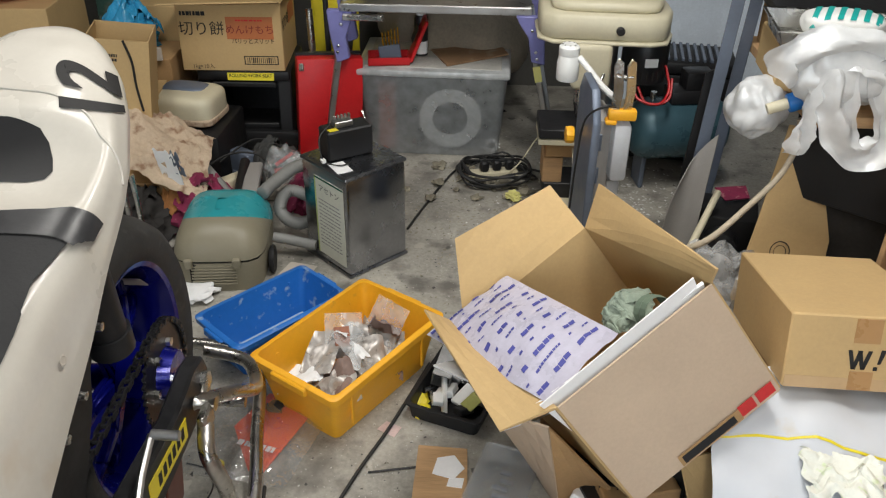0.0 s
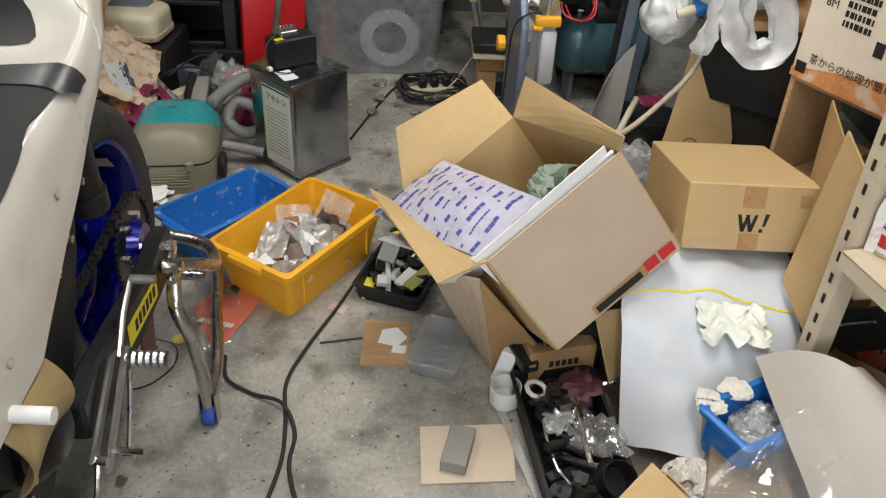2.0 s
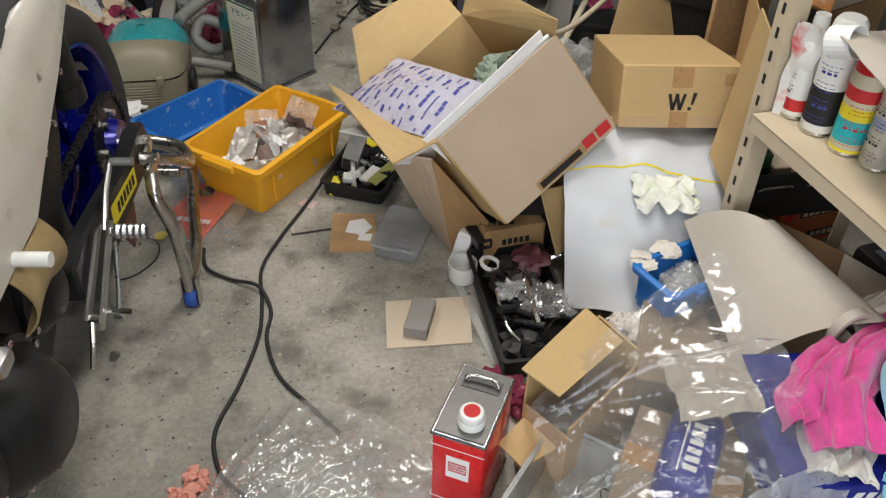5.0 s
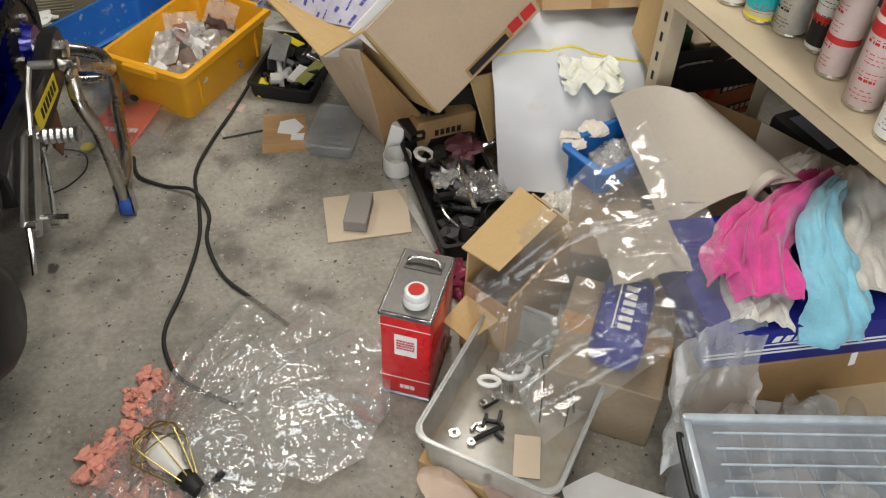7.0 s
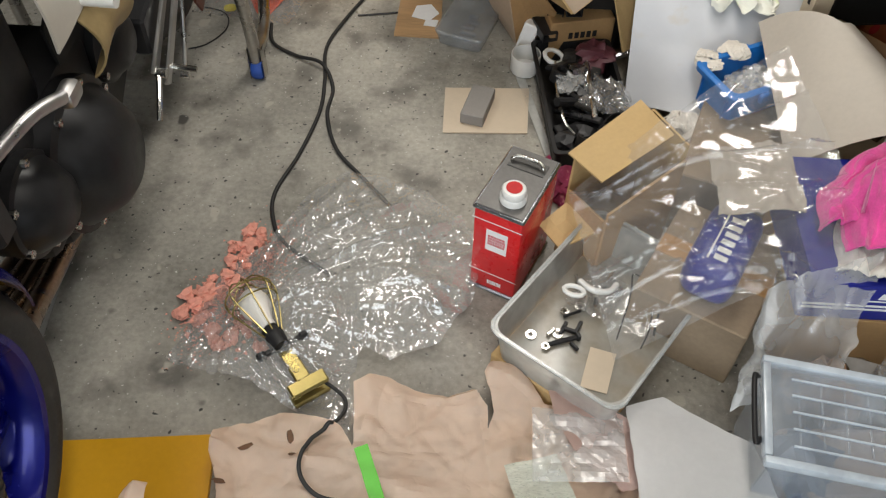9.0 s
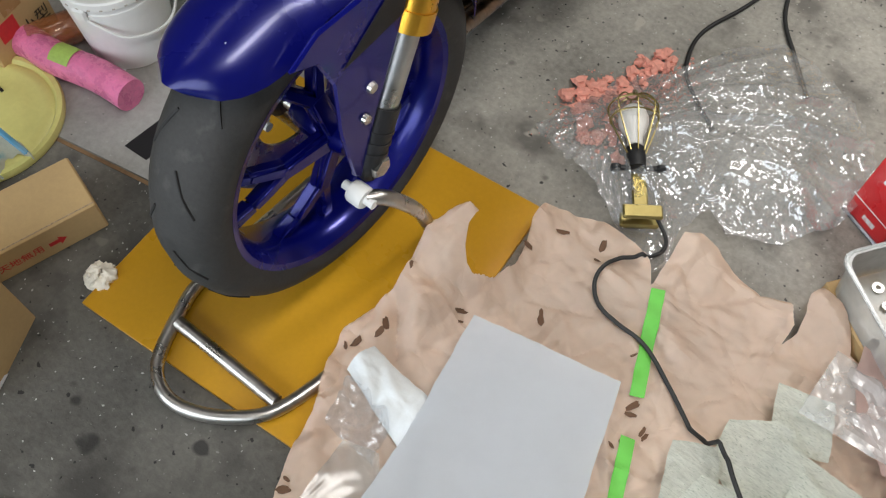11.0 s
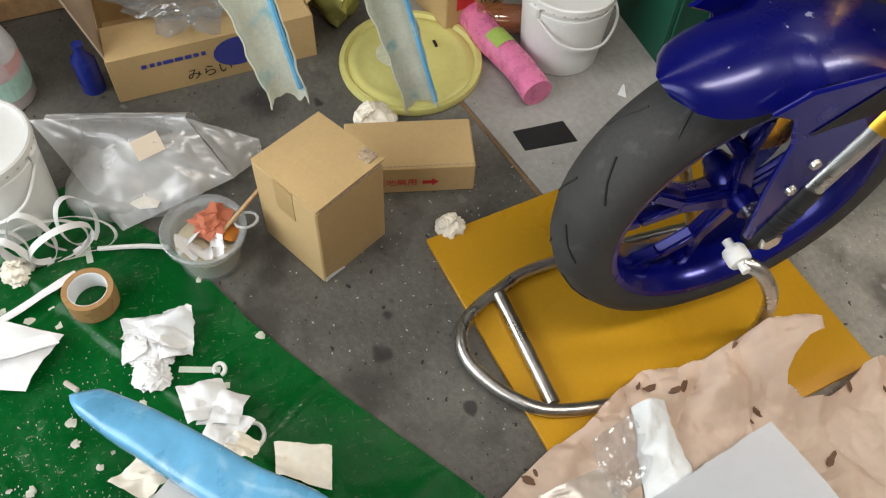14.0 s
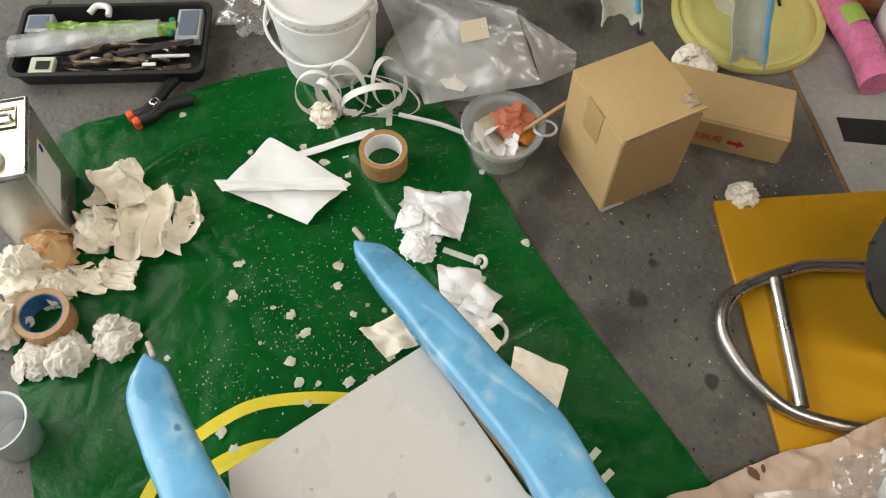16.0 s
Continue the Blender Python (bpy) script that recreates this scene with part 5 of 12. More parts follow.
flat("paper_scrap", [(0.05, 1.40), (0.10, 1.385), (0.125, 1.42), (0.10, 1.46), (0.06, 1.45)], 0.002, WHITE_PAPER, "torn white scrap lying on the plywood", "paper scrap", 0.0085)
flat("paper_scrap", [(0.085, 1.365), (0.12, 1.36), (0.125, 1.39), (0.09, 1.39)], 0.002, WHITE_PAPER, "torn white scrap lying on the plywood", "paper scrap", 0.0075)
ob = tagged(part("drill_bit", rod((-0.10, 1.40, 0.004), (0.02, 1.425, 0.004), 0.0025, 6), BLACK_METAL), "thin dark drill bit on the floor", "drill bit")
for i, (x, y) in enumerate(((0.003, 1.655), (0.015, 1.61))):
    ob = tagged(part("yellow_scrap", crumple(0.026, 0.45, 11 + i, 2, 0.6), YELLOW), "small crumpled yellow plastic scrap", "scrap")
    ob.matrix_basis = pose(x, y, 0)
flat("pink_scrap", [(-0.095, 1.545), (-0.05, 1.52), (-0.035, 1.555), (-0.075, 1.575)], 0.001, surface("pale_pink_film", (0.55, 0.42, 0.40), 0.4), "pale pink plastic scrap", "scrap", 0.001)

# clear parts case
CASE_CLEAR = film("clear_case_plastic", (0.74, 0.77, 0.79), 0.18, solid=0.17, bump=0.05, gloss=0.06)
t = thing("parts_case", "translucent plastic parts case with small parts", "storage case", 0.212, 1.365, 0, -18)
part("tray", moulded_tray(0.130, 0.185, 0.040, 0.014, 0.0015, 0.005, 0.002), CASE_CLEAR, t, "", 40)
part("lid", moulded_tray(0.136, 0.190, 0.006, 0.015, 0.0012, 0.001, 0.001), CASE_CLEAR, t, "clear snap lid", 40, pose(0, 0, 0.0405))
part("latch", box(0.006, 0.03, 0.02, 0.002, (0.071, 0.06, 0.028)), surface("blue_latch", (0.02, 0.05, 0.30), 0.4), t, "blue latch")
for i in range(5):
    part("small_part", box(0.05 - 0.006 * i, 0.012, 0.008, 0.002, (0.01 * (i % 2) - 0.005, -0.05 + 0.024 * i, 0.004)), BLUEGREY, t)

# black tray of metal fittings
t = thing("fittings_tray", "black plastic tray full of metal brackets and fittings", "tray", 0.115, 1.70, 0, -20)
part("tray", moulded_tray(0.19, 0.30, 0.052, 0.016, 0.004, 0.005, 0.006), BLACK_PLASTIC, t, smooth=30)
rnd = random.Random(5)
part("square_tube", join(box(0.05, 0.11, 0.003, 0, (0, 0, 0)), box(0.05, 0.11, 0.003, 0, (0, 0, 0.045)), box(0.003, 0.11, 0.045, 0, (-0.0235, 0, 0.002)), box(0.003, 0.11, 0.045, 0, (0.0235, 0, 0.002))), surface("grey_bracket", (0.26, 0.26, 0.26), 0.4, metal=0.6), t, "grey square tube offcut", m=pose(-0.06, 0.02, 0.035, 12, 10, 8))
for i in range(22):
    sx, sy, sz = rnd.uniform(0.015, 0.05), rnd.uniform(0.02, 0.07), rnd.uniform(0.006, 0.02)
    mt = rnd.choice([ALU, STEEL, BLACK_METAL, WHITE_PLASTIC, TIN])
    shape = box(sx, sy, sz, 0.002) if i % 3 else tube([(0, -sy, 0), (0, sy, 0)], 0.008, 8)
    part("fitting", shape, mt, t, m=pose(rnd.uniform(-0.07, 0.07), rnd.uniform(-0.12, 0.1), 0.006 + 0.0016 * i, rnd.uniform(-25, 25), rnd.uniform(-25, 25), rnd.uniform(0, 180)))
part("fitting", box(0.03, 0.09, 0.004, 0.001), YELLOW, t, "yellow strip", m=pose(-0.05, 0.11, 0.045, 0, 8, 60))
part("fitting", box(0.035, 0.10, 0.004, 0.001), surface("olive_strip", (0.3, 0.3, 0.08), 0.5), t, "olive strip", m=pose(0.06, -0.05, 0.045, 10, 8, -20))

# bag of red parts beside the yellow bin
t = thing("parts_bag", "clear zip bag holding bright red parts", "plastic bag", -0.365, 1.535, 0, -8)
t.matrix_basis = t.matrix_basis @ Matrix.Diagonal((1.15, 1.12, 1, 1))
part("red_insert", prism([(-0.09, -0.11), (0.06, -0.13), (0.075, 0.06), (0.05, 0.10), (-0.05, 0.09)], 0.006, 0.002), ORANGE_RED, t, "bright red insert", m=pose(0.0, 0, 0.004, 6, -6, -12))
part("dark_part", crumple(0.022, 0.4, 3, 2), INK, t, "dark rubber part", m=pose(0.0, 0.05, 0.015))
part("label_dot", lathe([(0, 0), (0.016, 0), (0.016, 0.001), (0, 0.001)], 16), YELLOW, t, "yellow round label", m=pose(-0.06, -0.135, 0.012))
part("printed_bars", bars(1, 0.09, 0.022, 2), WHITE_INK, t, m=pose(0.0, -0.07, 0.016, 6, -6, -12))
part("bag", sheet(lambda u, v: (-0.12 + 0.24 * u + 0.05 * (v - 0.5), -0.17 + 0.36 * v, 0.014 + 0.018 * math.sin(math.pi * u) * math.sin(math.pi * v) + 0.012 * nz(u * 5, v * 6, 8)), 22, 30), CLEAR_FILM, t, smooth=60)
part("header_strip", box(0.16, 0.03, 0.001, at=(0.02, 0.15, 0.018)), WHITE_BAG, t, "milky zip strip", m=pose(0, 0, 0, 4, 0, -8))

# paper scraps in the yellow bin
rnd = random.Random(8)
WRAP_GREY = surface("grey_wrapper", (0.50, 0.47, 0.44), 0.34, metal=0.3, vary=0.3, stain=(0.30, 0.27, 0.25), stain_at=0.55, scale=14, bump=0.3)
for i in range(22):
    w, h = rnd.uniform(0.05, 0.10), rnd.uniform(0.07, 0.13)
    mt = (WRAP_GREY, WHITE_PAPER, WRAP_GREY)[i % 3] if i % 5 else surface("brown_sandpaper", (0.24, 0.17, 0.145), 0.8)
    s0 = rnd.uniform(0, 50)
    nm = "sandpaper_sheet" if i % 5 == 0 else "paper_wrapper"
    ob = part(nm, sheet(lambda u, v: (w * (u - 0.5), h * (v - 0.5), 0.018 * math.sin(4 * u + s0) * (1 + v) * 0.6 + 0.02 * nz(u * 3, v * 3, s0) + 0.014 * crease(u, v, 4, s0)), 12, 12, 0.0008), mt, smooth=60)
    a = radians(56.6)
    lx, ly = rnd.uniform(-0.13, 0.13), rnd.uniform(-0.07, 0.06)
    ob.matrix_basis = pose(-0.185 + lx * math.cos(a) - ly * math.sin(a), 1.705 + lx * math.sin(a) + ly * math.cos(a), 0.045 + 0.0038 * i, rnd.uniform(-34, 34), rnd.uniform(-34, 34), rnd.uniform(0, 180))
    tagged(ob, "crumpled pale wrapper lying in the yellow bin" if i % 5 else "brown used sandpaper in the yellow bin", "paper", "papers in the yellow bin")
for x, y, rx, rz in ((-0.20, 1.735, 55, 20), (-0.10, 1.80, 60, -30), (-0.16, 1.70, 35, 60)):
    ob = part("zip_bag", sheet(lambda u, v: (0.10 * (u - 0.5), 0.13 * (v - 0.5), 0.012 * nz(u * 4, v * 4, x)), 10, 10), BAG_FILM, smooth=60)
    ob.matrix_basis = pose(x, y, 0.135, rx, 10, rz)
    tagged(ob, "clear zip bag standing in the yellow bin", "plastic bag")
ob = part("printed_card", box(0.04, 0.05, 0.001), surface("brown_print", (0.30, 0.12, 0.07), 0.5, vary=0.4, scale=60), m=None)
ob.matrix_basis = pose(-0.20, 1.715, 0.155, 50, 5, 20)
tagged(ob, "small brown printed card in the yellow bin", "card")

# black cable that runs through the middle of the floor
def hz(points, z):
    return [(x, y, z) for x, y in points]


c1 = [(0.02, 1.80), (-0.06, 1.56), (-0.13, 1.38), (-0.165, 1.25), (-0.15, 1.12), (-0.145, 1.0), (-0.17, 0.85), (-0.205, 0.72), (-0.19, 0.63), (-0.15, 0.57), (-0.05, 0.5)]
ob = tagged(part("power_cable", tube(smooth_path(hz(c1, 0.0065), 7), 0.0048, 8), CABLE, smooth=60), "long black power cable lying on the concrete floor", "cable")
c2 = [(-0.33, 1.34), (-0.31, 1.26), (-0.24, 1.21), (-0.165, 1.17), (-0.125, 1.09), (-0.125, 0.99), (-0.085, 0.87), (-0.01, 0.78), (0.06, 0.70)]
ob = tagged(part("power_cable", tube(smooth_path([(x, y, 0.0065 + (0.012 if 1.10 < y < 1.19 else 0)) for x, y in c2], 7), 0.0048, 8), CABLE, smooth=60), "black power cable crossing another on the floor", "cable")
ob = tagged(part("thin_wire", tube(smooth_path(hz([(-0.53, 1.22), (-0.488, 1.242), (-0.452, 1.30), (-0.452, 1.355), (-0.478, 1.39), (-0.53, 1.405)], 0.003), 6), 0.002, 6), CABLE, smooth=60), "thin black wire loop on the floor", "wire")

# clear plastic sheet bag with work lamp
bagc = (0.02, 0.46)


# pink filler crumbs
rnd = random.Random(3)
for i in range(110):
    f = rnd.random()
    x, y = -0.315 + 0.10 * f + rnd.gauss(0, 0.016), 0.36 + 0.24 * f + rnd.gauss(0, 0.024)
    if i % 4 == 0:
        x, y = rnd.gauss(-0.21, 0.03), rnd.gauss(0.33, 0.03)
    ob = part("filler_crumb", crumple(rnd.choice((0.004, 0.006, 0.008, 0.012, 0.017)), 0.6, i, 2, 0.8, 2.4), PINK_POWDER, smooth=25)
    ob.matrix_basis = pose(x, y, 0, 0, 0, rnd.uniform(0, 360))
    tagged(ob, "crumb of salmon-pink filler on the floor", "filler crumb", "pink filler crumbs")
dust = bmesh.new()
for i in range(1600):
    f = rnd.random()
    x, y = -0.30 + 0.14 * f + rnd.gauss(0, 0.03), 0.34 + 0.24 * f + rnd.gauss(0, 0.04)
    s = rnd.uniform(0.001, 0.0035)
    vs = [dust.verts.new((x + s * dx, y + s * dy, 0.0005 + dz * s)) for dx, dy, dz in ((1, 0, 0), (-0.5, 0.9, 0), (-0.5, -0.9, 0), (0, 0, 1))]
    for q in ((0, 1, 3), (1, 2, 3), (2, 0, 3)):
        dust.faces.new([vs[k] for k in q])
tagged(part("filler_dust", dust, PINK_POWDER), "fine salmon-pink filler dust", "dust", kind="stuff")

# work lamp
t = thing("work_lamp", "brass clamp work lamp with a wire bulb cage", "lamp", -0.075, 0.255, 0.012, 37)
BRASS = surface("brass_wire", (0.36, 0.29, 0.11), 0.3, metal=0.9, vary=0.15)
part("clamp", join(box(0.075, 0.03, 0.012, 0.003, (0, -0.055, 0.0)), box(0.075, 0.03, 0.010, 0.003, (0, -0.055, 0.034)), box(0.03, 0.10, 0.008, 0.003, (0, -0.01, 0.022))), BRASS, t, "gold-coloured spring clamp", 30)
part("socket", join(place(lathe([(0, 0), (0.018, 0), (0.02, 0.02), (0.02, 0.045), (0.016, 0.05), (0, 0.05)], 18), pose(-0.005, 0.045, 0.035, -90, 0, 0))), BLACK_PLASTIC, t, "black lamp socket", 40)
part("thumb_screw", join(rod((-0.05, 0.05, 0.03), (0.05, 0.05, 0.03), 0.006, 8), box(0.02, 0.014, 0.02, 0.004, (0.045, 0.05, 0.02)), box(0.02, 0.014, 0.02, 0.004, (-0.045, 0.05, 0.02))), BLACK_PLASTIC, t)
part("bulb", place(lathe([(0, 0), (0.014, 0), (0.016, 0.02), (0.029, 0.05), (0.031, 0.065), (0.026, 0.085), (0.013, 0.097), (0, 0.1)], 24), pose(-0.005, 0.095, 0.04, -90, 0, 0)), surface("frosted_bulb", (0.82, 0.80, 0.76), 0.3, vary=0.03, bump=0), t, "frosted white bulb", 60)
for k in range(8):
    a = 2 * math.pi * k / 8
    pts = [(-0.005 + r * math.cos(a), 0.075 + l, 0.046 + r * math.sin(a) * 0.85) for r, l in ((0.018, 0), (0.03, 0.03), (0.048, 0.08), (0.05, 0.11), (0.03, 0.135), (0.012, 0.14))]
    part("cage_wire", tube(smooth_path(pts, 3), 0.0016, 5), BRASS, t)
for r, l in ((0.048, 0.08), (0.05, 0.11), (0.012, 0.14)):
    part("cage_ring", tube([(-0.005 + r * math.cos(2 * math.pi * k / 18), 0.075 + l, 0.046 + 0.85 * r * math.sin(2 * math.pi * k / 18)) for k in range(18)], 0.0018, 5, closed=True), BRASS, t)


# masking paper and what lies on it
def inside(p, poly):
    x, y, c = p[0], p[1], False
    for (x1, y1), (x2, y2) in zip(poly, poly[1:] + poly[:1]):
        if (y1 > y) != (y2 > y) and x < (x2 - x1) * (y - y1) / (y2 - y1) + x1:
            c = not c
    return c


PAPER = [(-0.268, -0.072), (-0.236, -0.047), (-0.233, -0.080), (-0.220, -0.105), (-0.205, -0.118), (-0.189, -0.119), (-0.168, -0.091), (-0.155, -0.036), (-0.167, 0.012), (-0.190, 0.062), (-0.190, 0.099), (-0.156, 0.127), (-0.127, 0.142), (-0.088, 0.162), (-0.044, 0.160), (-0.009, 0.152), (0.028, 0.139), (0.054, 0.100), (0.050, 0.160), (0.045, 0.205), (0.071, 0.226), (0.107, 0.231), (0.182, 0.220), (0.264, 0.216), (0.291, 0.192), (0.294, 0.152), (0.304, 0.187), (0.282, 0.241), (0.291, 0.262), (0.329, 0.268), (0.369, 0.242), (0.395, 0.211), (0.447, 0.200), (0.62, 0.13), (0.72, -0.05), (0.66, -0.40), (0.40, -0.62), (0.0, -0.86), (-0.12, -0.81), (-0.156, -0.73), (-0.176, -0.664), (-0.210, -0.597), (-0.225, -0.558), (-0.238, -0.522), (-0.248, -0.466), (-0.270, -0.417), (-0.290, -0.375), (-0.303, -0.331), (-0.290, -0.283), (-0.280, -0.224), (-0.284, -0.168), (-0.283, -0.113)]


CREASES = []
crnd = random.Random(77)
for k in range(150):
    ca = crnd.uniform(0, math.pi)
    CREASES.append((crnd.uniform(-0.32, 0.5), crnd.uniform(-0.75, 0.27), math.cos(ca), math.sin(ca), crnd.uniform(0.03, 0.14), crnd.uniform(0.008, 0.022), crnd.choice((1, 1, -0.7)) * crnd.uniform(0.005, 0.011)))
LIFTS = [(-0.250, -0.055, 0.14, 0.13), (-0.283, -0.13, 0.085, 0.13), (-0.282, -0.21, 0.05, 0.12), (-0.30, -0.33, 0.03, 0.10), (-0.265, -0.42, 0.02, 0.08), (0.05, 0.215, 0.04, 0.10), (0.10, 0.235, 0.02, 0.10), (0.295, 0.262, 0.05, 0.09), (0.35, 0.26, 0.03, 0.09), (0.28, 0.21, 0.02, 0.06), (-0.20, 0.09, 0.012, 0.08)]


def paper_z(x, y):
    z = 0.018 + 0.010 * nz(x * 4, y * 4, 3) + 0.012 * crease(y, x, 8, 9) + 0.0055 * crease(x, y, 19, 5) + 0.0018 * crease(x, y, 40, 1)
    for cx, cy, dx, dy, ln, wd, am in CREASES:
        px, py = x - cx, y - cy
        al = abs(px * dx + py * dy)
        if al < ln:
            ac = abs(py * dx - px * dy)
            if ac < wd:
                z += am * (1 - ac / wd) * (1 - (al / ln) ** 2)
    for cx, cy, h, r in LIFTS:
        d = math.hypot(x - cx, y - cy) / r
        if d < 1:
            z += h * (1 - d) ** 1.25
    if x < -0.10 and y > -0.62:
        z += min(1, (-0.10 - x) / 0.10) * min(1, (y + 0.62) / 0.2) * (0.012 + 0.026 * crease(x, y, 12, 12) + 0.007 * crease(y, x, 29, 7))
    return max(0.014, z)


def masking(name, poly, zf, material, label, nx=110, ny=130, thick=0.0006, ragged=0.002, sharp=60):
    xs, ys = [p[0] for p in poly], [p[1] for p in poly]
    x0, x1, y0, y1 = min(xs), max(xs), min(ys), max(ys)
    bm = bmesh.new()
    g = {}
    for j in range(ny + 1):
        for i in range(nx + 1):
            x, y = x0 + (x1 - x0) * i / nx, y0 + (y1 - y0) * j / ny
            g[i, j] = (x, y)
    vs = {}
    def vert(k):
        if k not in vs:
            x, y = g[k]
            vs[k] = bm.verts.new((x, y, zf(x, y)))
        return vs[k]
    for j in range(ny):
        for i in range(nx):
            cx, cy = (g[i, j][0] + g[i + 1, j][0]) / 2, (g[i, j][1] + g[i, j + 1][1]) / 2
            if inside((cx, cy), poly):
                bm.faces.new((vert((i, j)), vert((i + 1, j)), vert((i + 1, j + 1)), vert((i, j + 1))))
    edge = [(Vector(a), Vector(b)) for a, b in zip(poly, poly[1:] + poly[:1])]
    for v in [v for v in bm.verts if v.is_boundary]:
        best = None
        for a, b in edge:
            d = b - a
            k = max(0, min(1, (v.co.xy - a).dot(d) / d.length_squared))
            q = a + d * k
            if best is None or (q - v.co.xy).length < best[0]:
                best = ((q - v.co.xy).length, q)
        q = best[1]
        v.co.x, v.co.y = q.x + ragged * nz(q.x * 40, q.y * 40, 7), q.y + ragged * nz(q.y * 40, q.x * 40, 2)
    if thick:
        bmesh.ops.solidify(bm, geom=bm.faces[:], thickness=thick)
    return part(name, bm, material, None, "", sharp)


mp = tagged(masking("masking_paper", PAPER, paper_z, MASK_PAPER, "", 230, 260, sharp=26), "crumpled pinkish-brown masking paper with torn edges", "paper")
HOLE = surface("scorch_stain", (0.13, 0.07, 0.04), 0.85, vary=0.3)
rnd = random.Random(21)
spots = [(-0.274, -0.183), (-0.249, -0.297), (-0.279, -0.351), (-0.27, -0.335), (-0.176, -0.167), (-0.165, -0.18), (-0.161, 0.011), (-0.133, 0.084), (-0.051, 0.078), (-0.062, -0.077), (-0.061, 0.114), (0.105, -0.034), (0.160, -0.125), (0.155, -0.11), (0.175, -0.178), (0.165, -0.19), (0.192, -0.136), (0.20, -0.14), (-0.205, -0.574), (-0.198, -0.59), (-0.150, -0.575), (-0.135, -0.57), (-0.25, -0.28)]
for i, (x, y) in enumerate(spots):
    rr = rnd.uniform(0.004, 0.010)
    ang = rnd.uniform(0, 3)
    bm = bmesh.new()
    ring = []
    for k in range(12):
        a = 2 * math.pi * k / 12
        q = rr * (1 + 0.5 * nz(math.cos(a) * 1.5, math.sin(a) * 1.5, i))
        px, py = q * 1.5 * math.cos(a), q * 0.6 * math.sin(a)
        px, py = x + px * math.cos(ang) - py * math.sin(ang), y + px * math.sin(ang) + py * math.cos(ang)
        ring.append(bm.verts.new((px, py, paper_z(px, py) + 0.0035)))
    bm.faces.new(ring)
    part("stain", bm, HOLE, mp)
GT = [((0.069, 0.099), (0.151, -0.094)), ((0.179, -0.161), (0.245, -0.32))]
for a, b in GT:
    A, B = Vector(a), Vector(b)
    n = (B - A).normalized()
    w = Vector((-n.y, n.x)) * 0.0125
    def tp(u, v):
        p = A.lerp(B, v) + w * (2 * u - 1)
        return (p.x, p.y, paper_z(p.x, p.y) + 0.0045)
    part("green_tape", sheet(tp, 3, 24, 0.0004), GREEN_TAPE, mp, "strip of green masking tape", 60)
SHEET_W = surface("smooth_white_sheet", (0.80, 0.83, 0.87), 0.42, vary=0.03, scale=3, grain=30, bump=0.05)
tagged(masking("paper_sheet", [(-0.147, -0.166), (0.118, -0.099), (0.19, -0.325), (0.225, -0.44), (0.08, -0.56), (-0.085, -0.54), (-0.10, -0.40)], lambda x, y: 0.070 + 0.006 * nz(x * 4, y * 4, 2) + 0.0012 * crease(x, y, 14, 4) - 0.010 * min(1, max(0, (x + 0.15) / 0.2)), SHEET_W, "", 70, 70), "plain translucent white plastic sheet lying on masking paper", "plastic sheet")
tagged(masking("clear_sheet", [(-0.175, -0.47), (-0.115, -0.45), (-0.02, -0.55), (-0.06, -0.66), (-0.16, -0.60)], lambda x, y: 0.052 + 0.010 * crease(x, y, 10, 4), film("milky_sheet_film", (0.82, 0.80, 0.74), 0.25, solid=0.22, bump=0.5, scale=22, gloss=0.1, ridged=True), "", 40, 40), "crumpled milky plastic sheet beneath the white sheet", "plastic sheet")
def clothfold(u, v):
    c = Vector((-0.245, -0.350)).lerp(Vector((-0.095, -0.372)), v)
    w = 0.030 + 0.018 * v
    x, y = c.x + 0.25 * w * (u - 0.5), c.y + 2 * w * (u - 0.5)
    return (x, y, paper_z(x, y) + 0.004 + (0.020 + 0.01 * v) * math.sin(math.pi * u) ** 0.7 + 0.003 * nz(u * 3, v * 6, 3) + 0.003 * crease(u, v, 5, 8))
gc = tagged(part("glass_cloth_fold", sheet(clothfold, 20, 30, 0.0008), surface("white_glass_cloth", (0.76, 0.79, 0.80), 0.6, vary=0.06, scale=12, grain=260, bump=0.3), smooth=60), "loose rolled fold of white glass cloth", "glass cloth")
tagged(part("clear_wrap", sheet(lambda u, v: (-0.235 + 0.10 * u + 0.02 * v, -0.385 - 0.085 * v, paper_z(-0.235 + 0.10 * u, -0.385 - 0.085 * v) + 0.004 + 0.022 * crease(u, v, 3, 6) + 0.008 * crease(u, v, 9, 2)), 26, 22), CLEAR_FILM, smooth=30), "scrap of crumpled clear wrap on the paper", "plastic wrap")
FG = surface("glass_mat", (0.84, 0.86, 0.78), 0.5, vary=0.14, scale=70, grain=200, bump=0.5, stretch=(1, 4, 1), flecks=(((0.62, 0.66, 0.58), 150, 0.62),), per_object=0.08)
fgp = [[(0.322, 0.072), (0.415, 0.10), (0.45, 0.0), (0.36, -0.04)], [(0.29, -0.04), (0.37, 0.02), (0.47, -0.06), (0.40, -0.16), (0.30, -0.13)], [(0.36, -0.02), (0.56, -0.02), (0.58, -0.22), (0.38, -0.25)], [(0.235, -0.135), (0.30, -0.10), (0.36, -0.2), (0.28, -0.26)], [(0.42, -0.05), (0.60, -0.10), (0.60, -0.34), (0.40, -0.34)], [(0.30, -0.16), (0.44, -0.13), (0.42, -0.33), (0.28, -0.30)]]
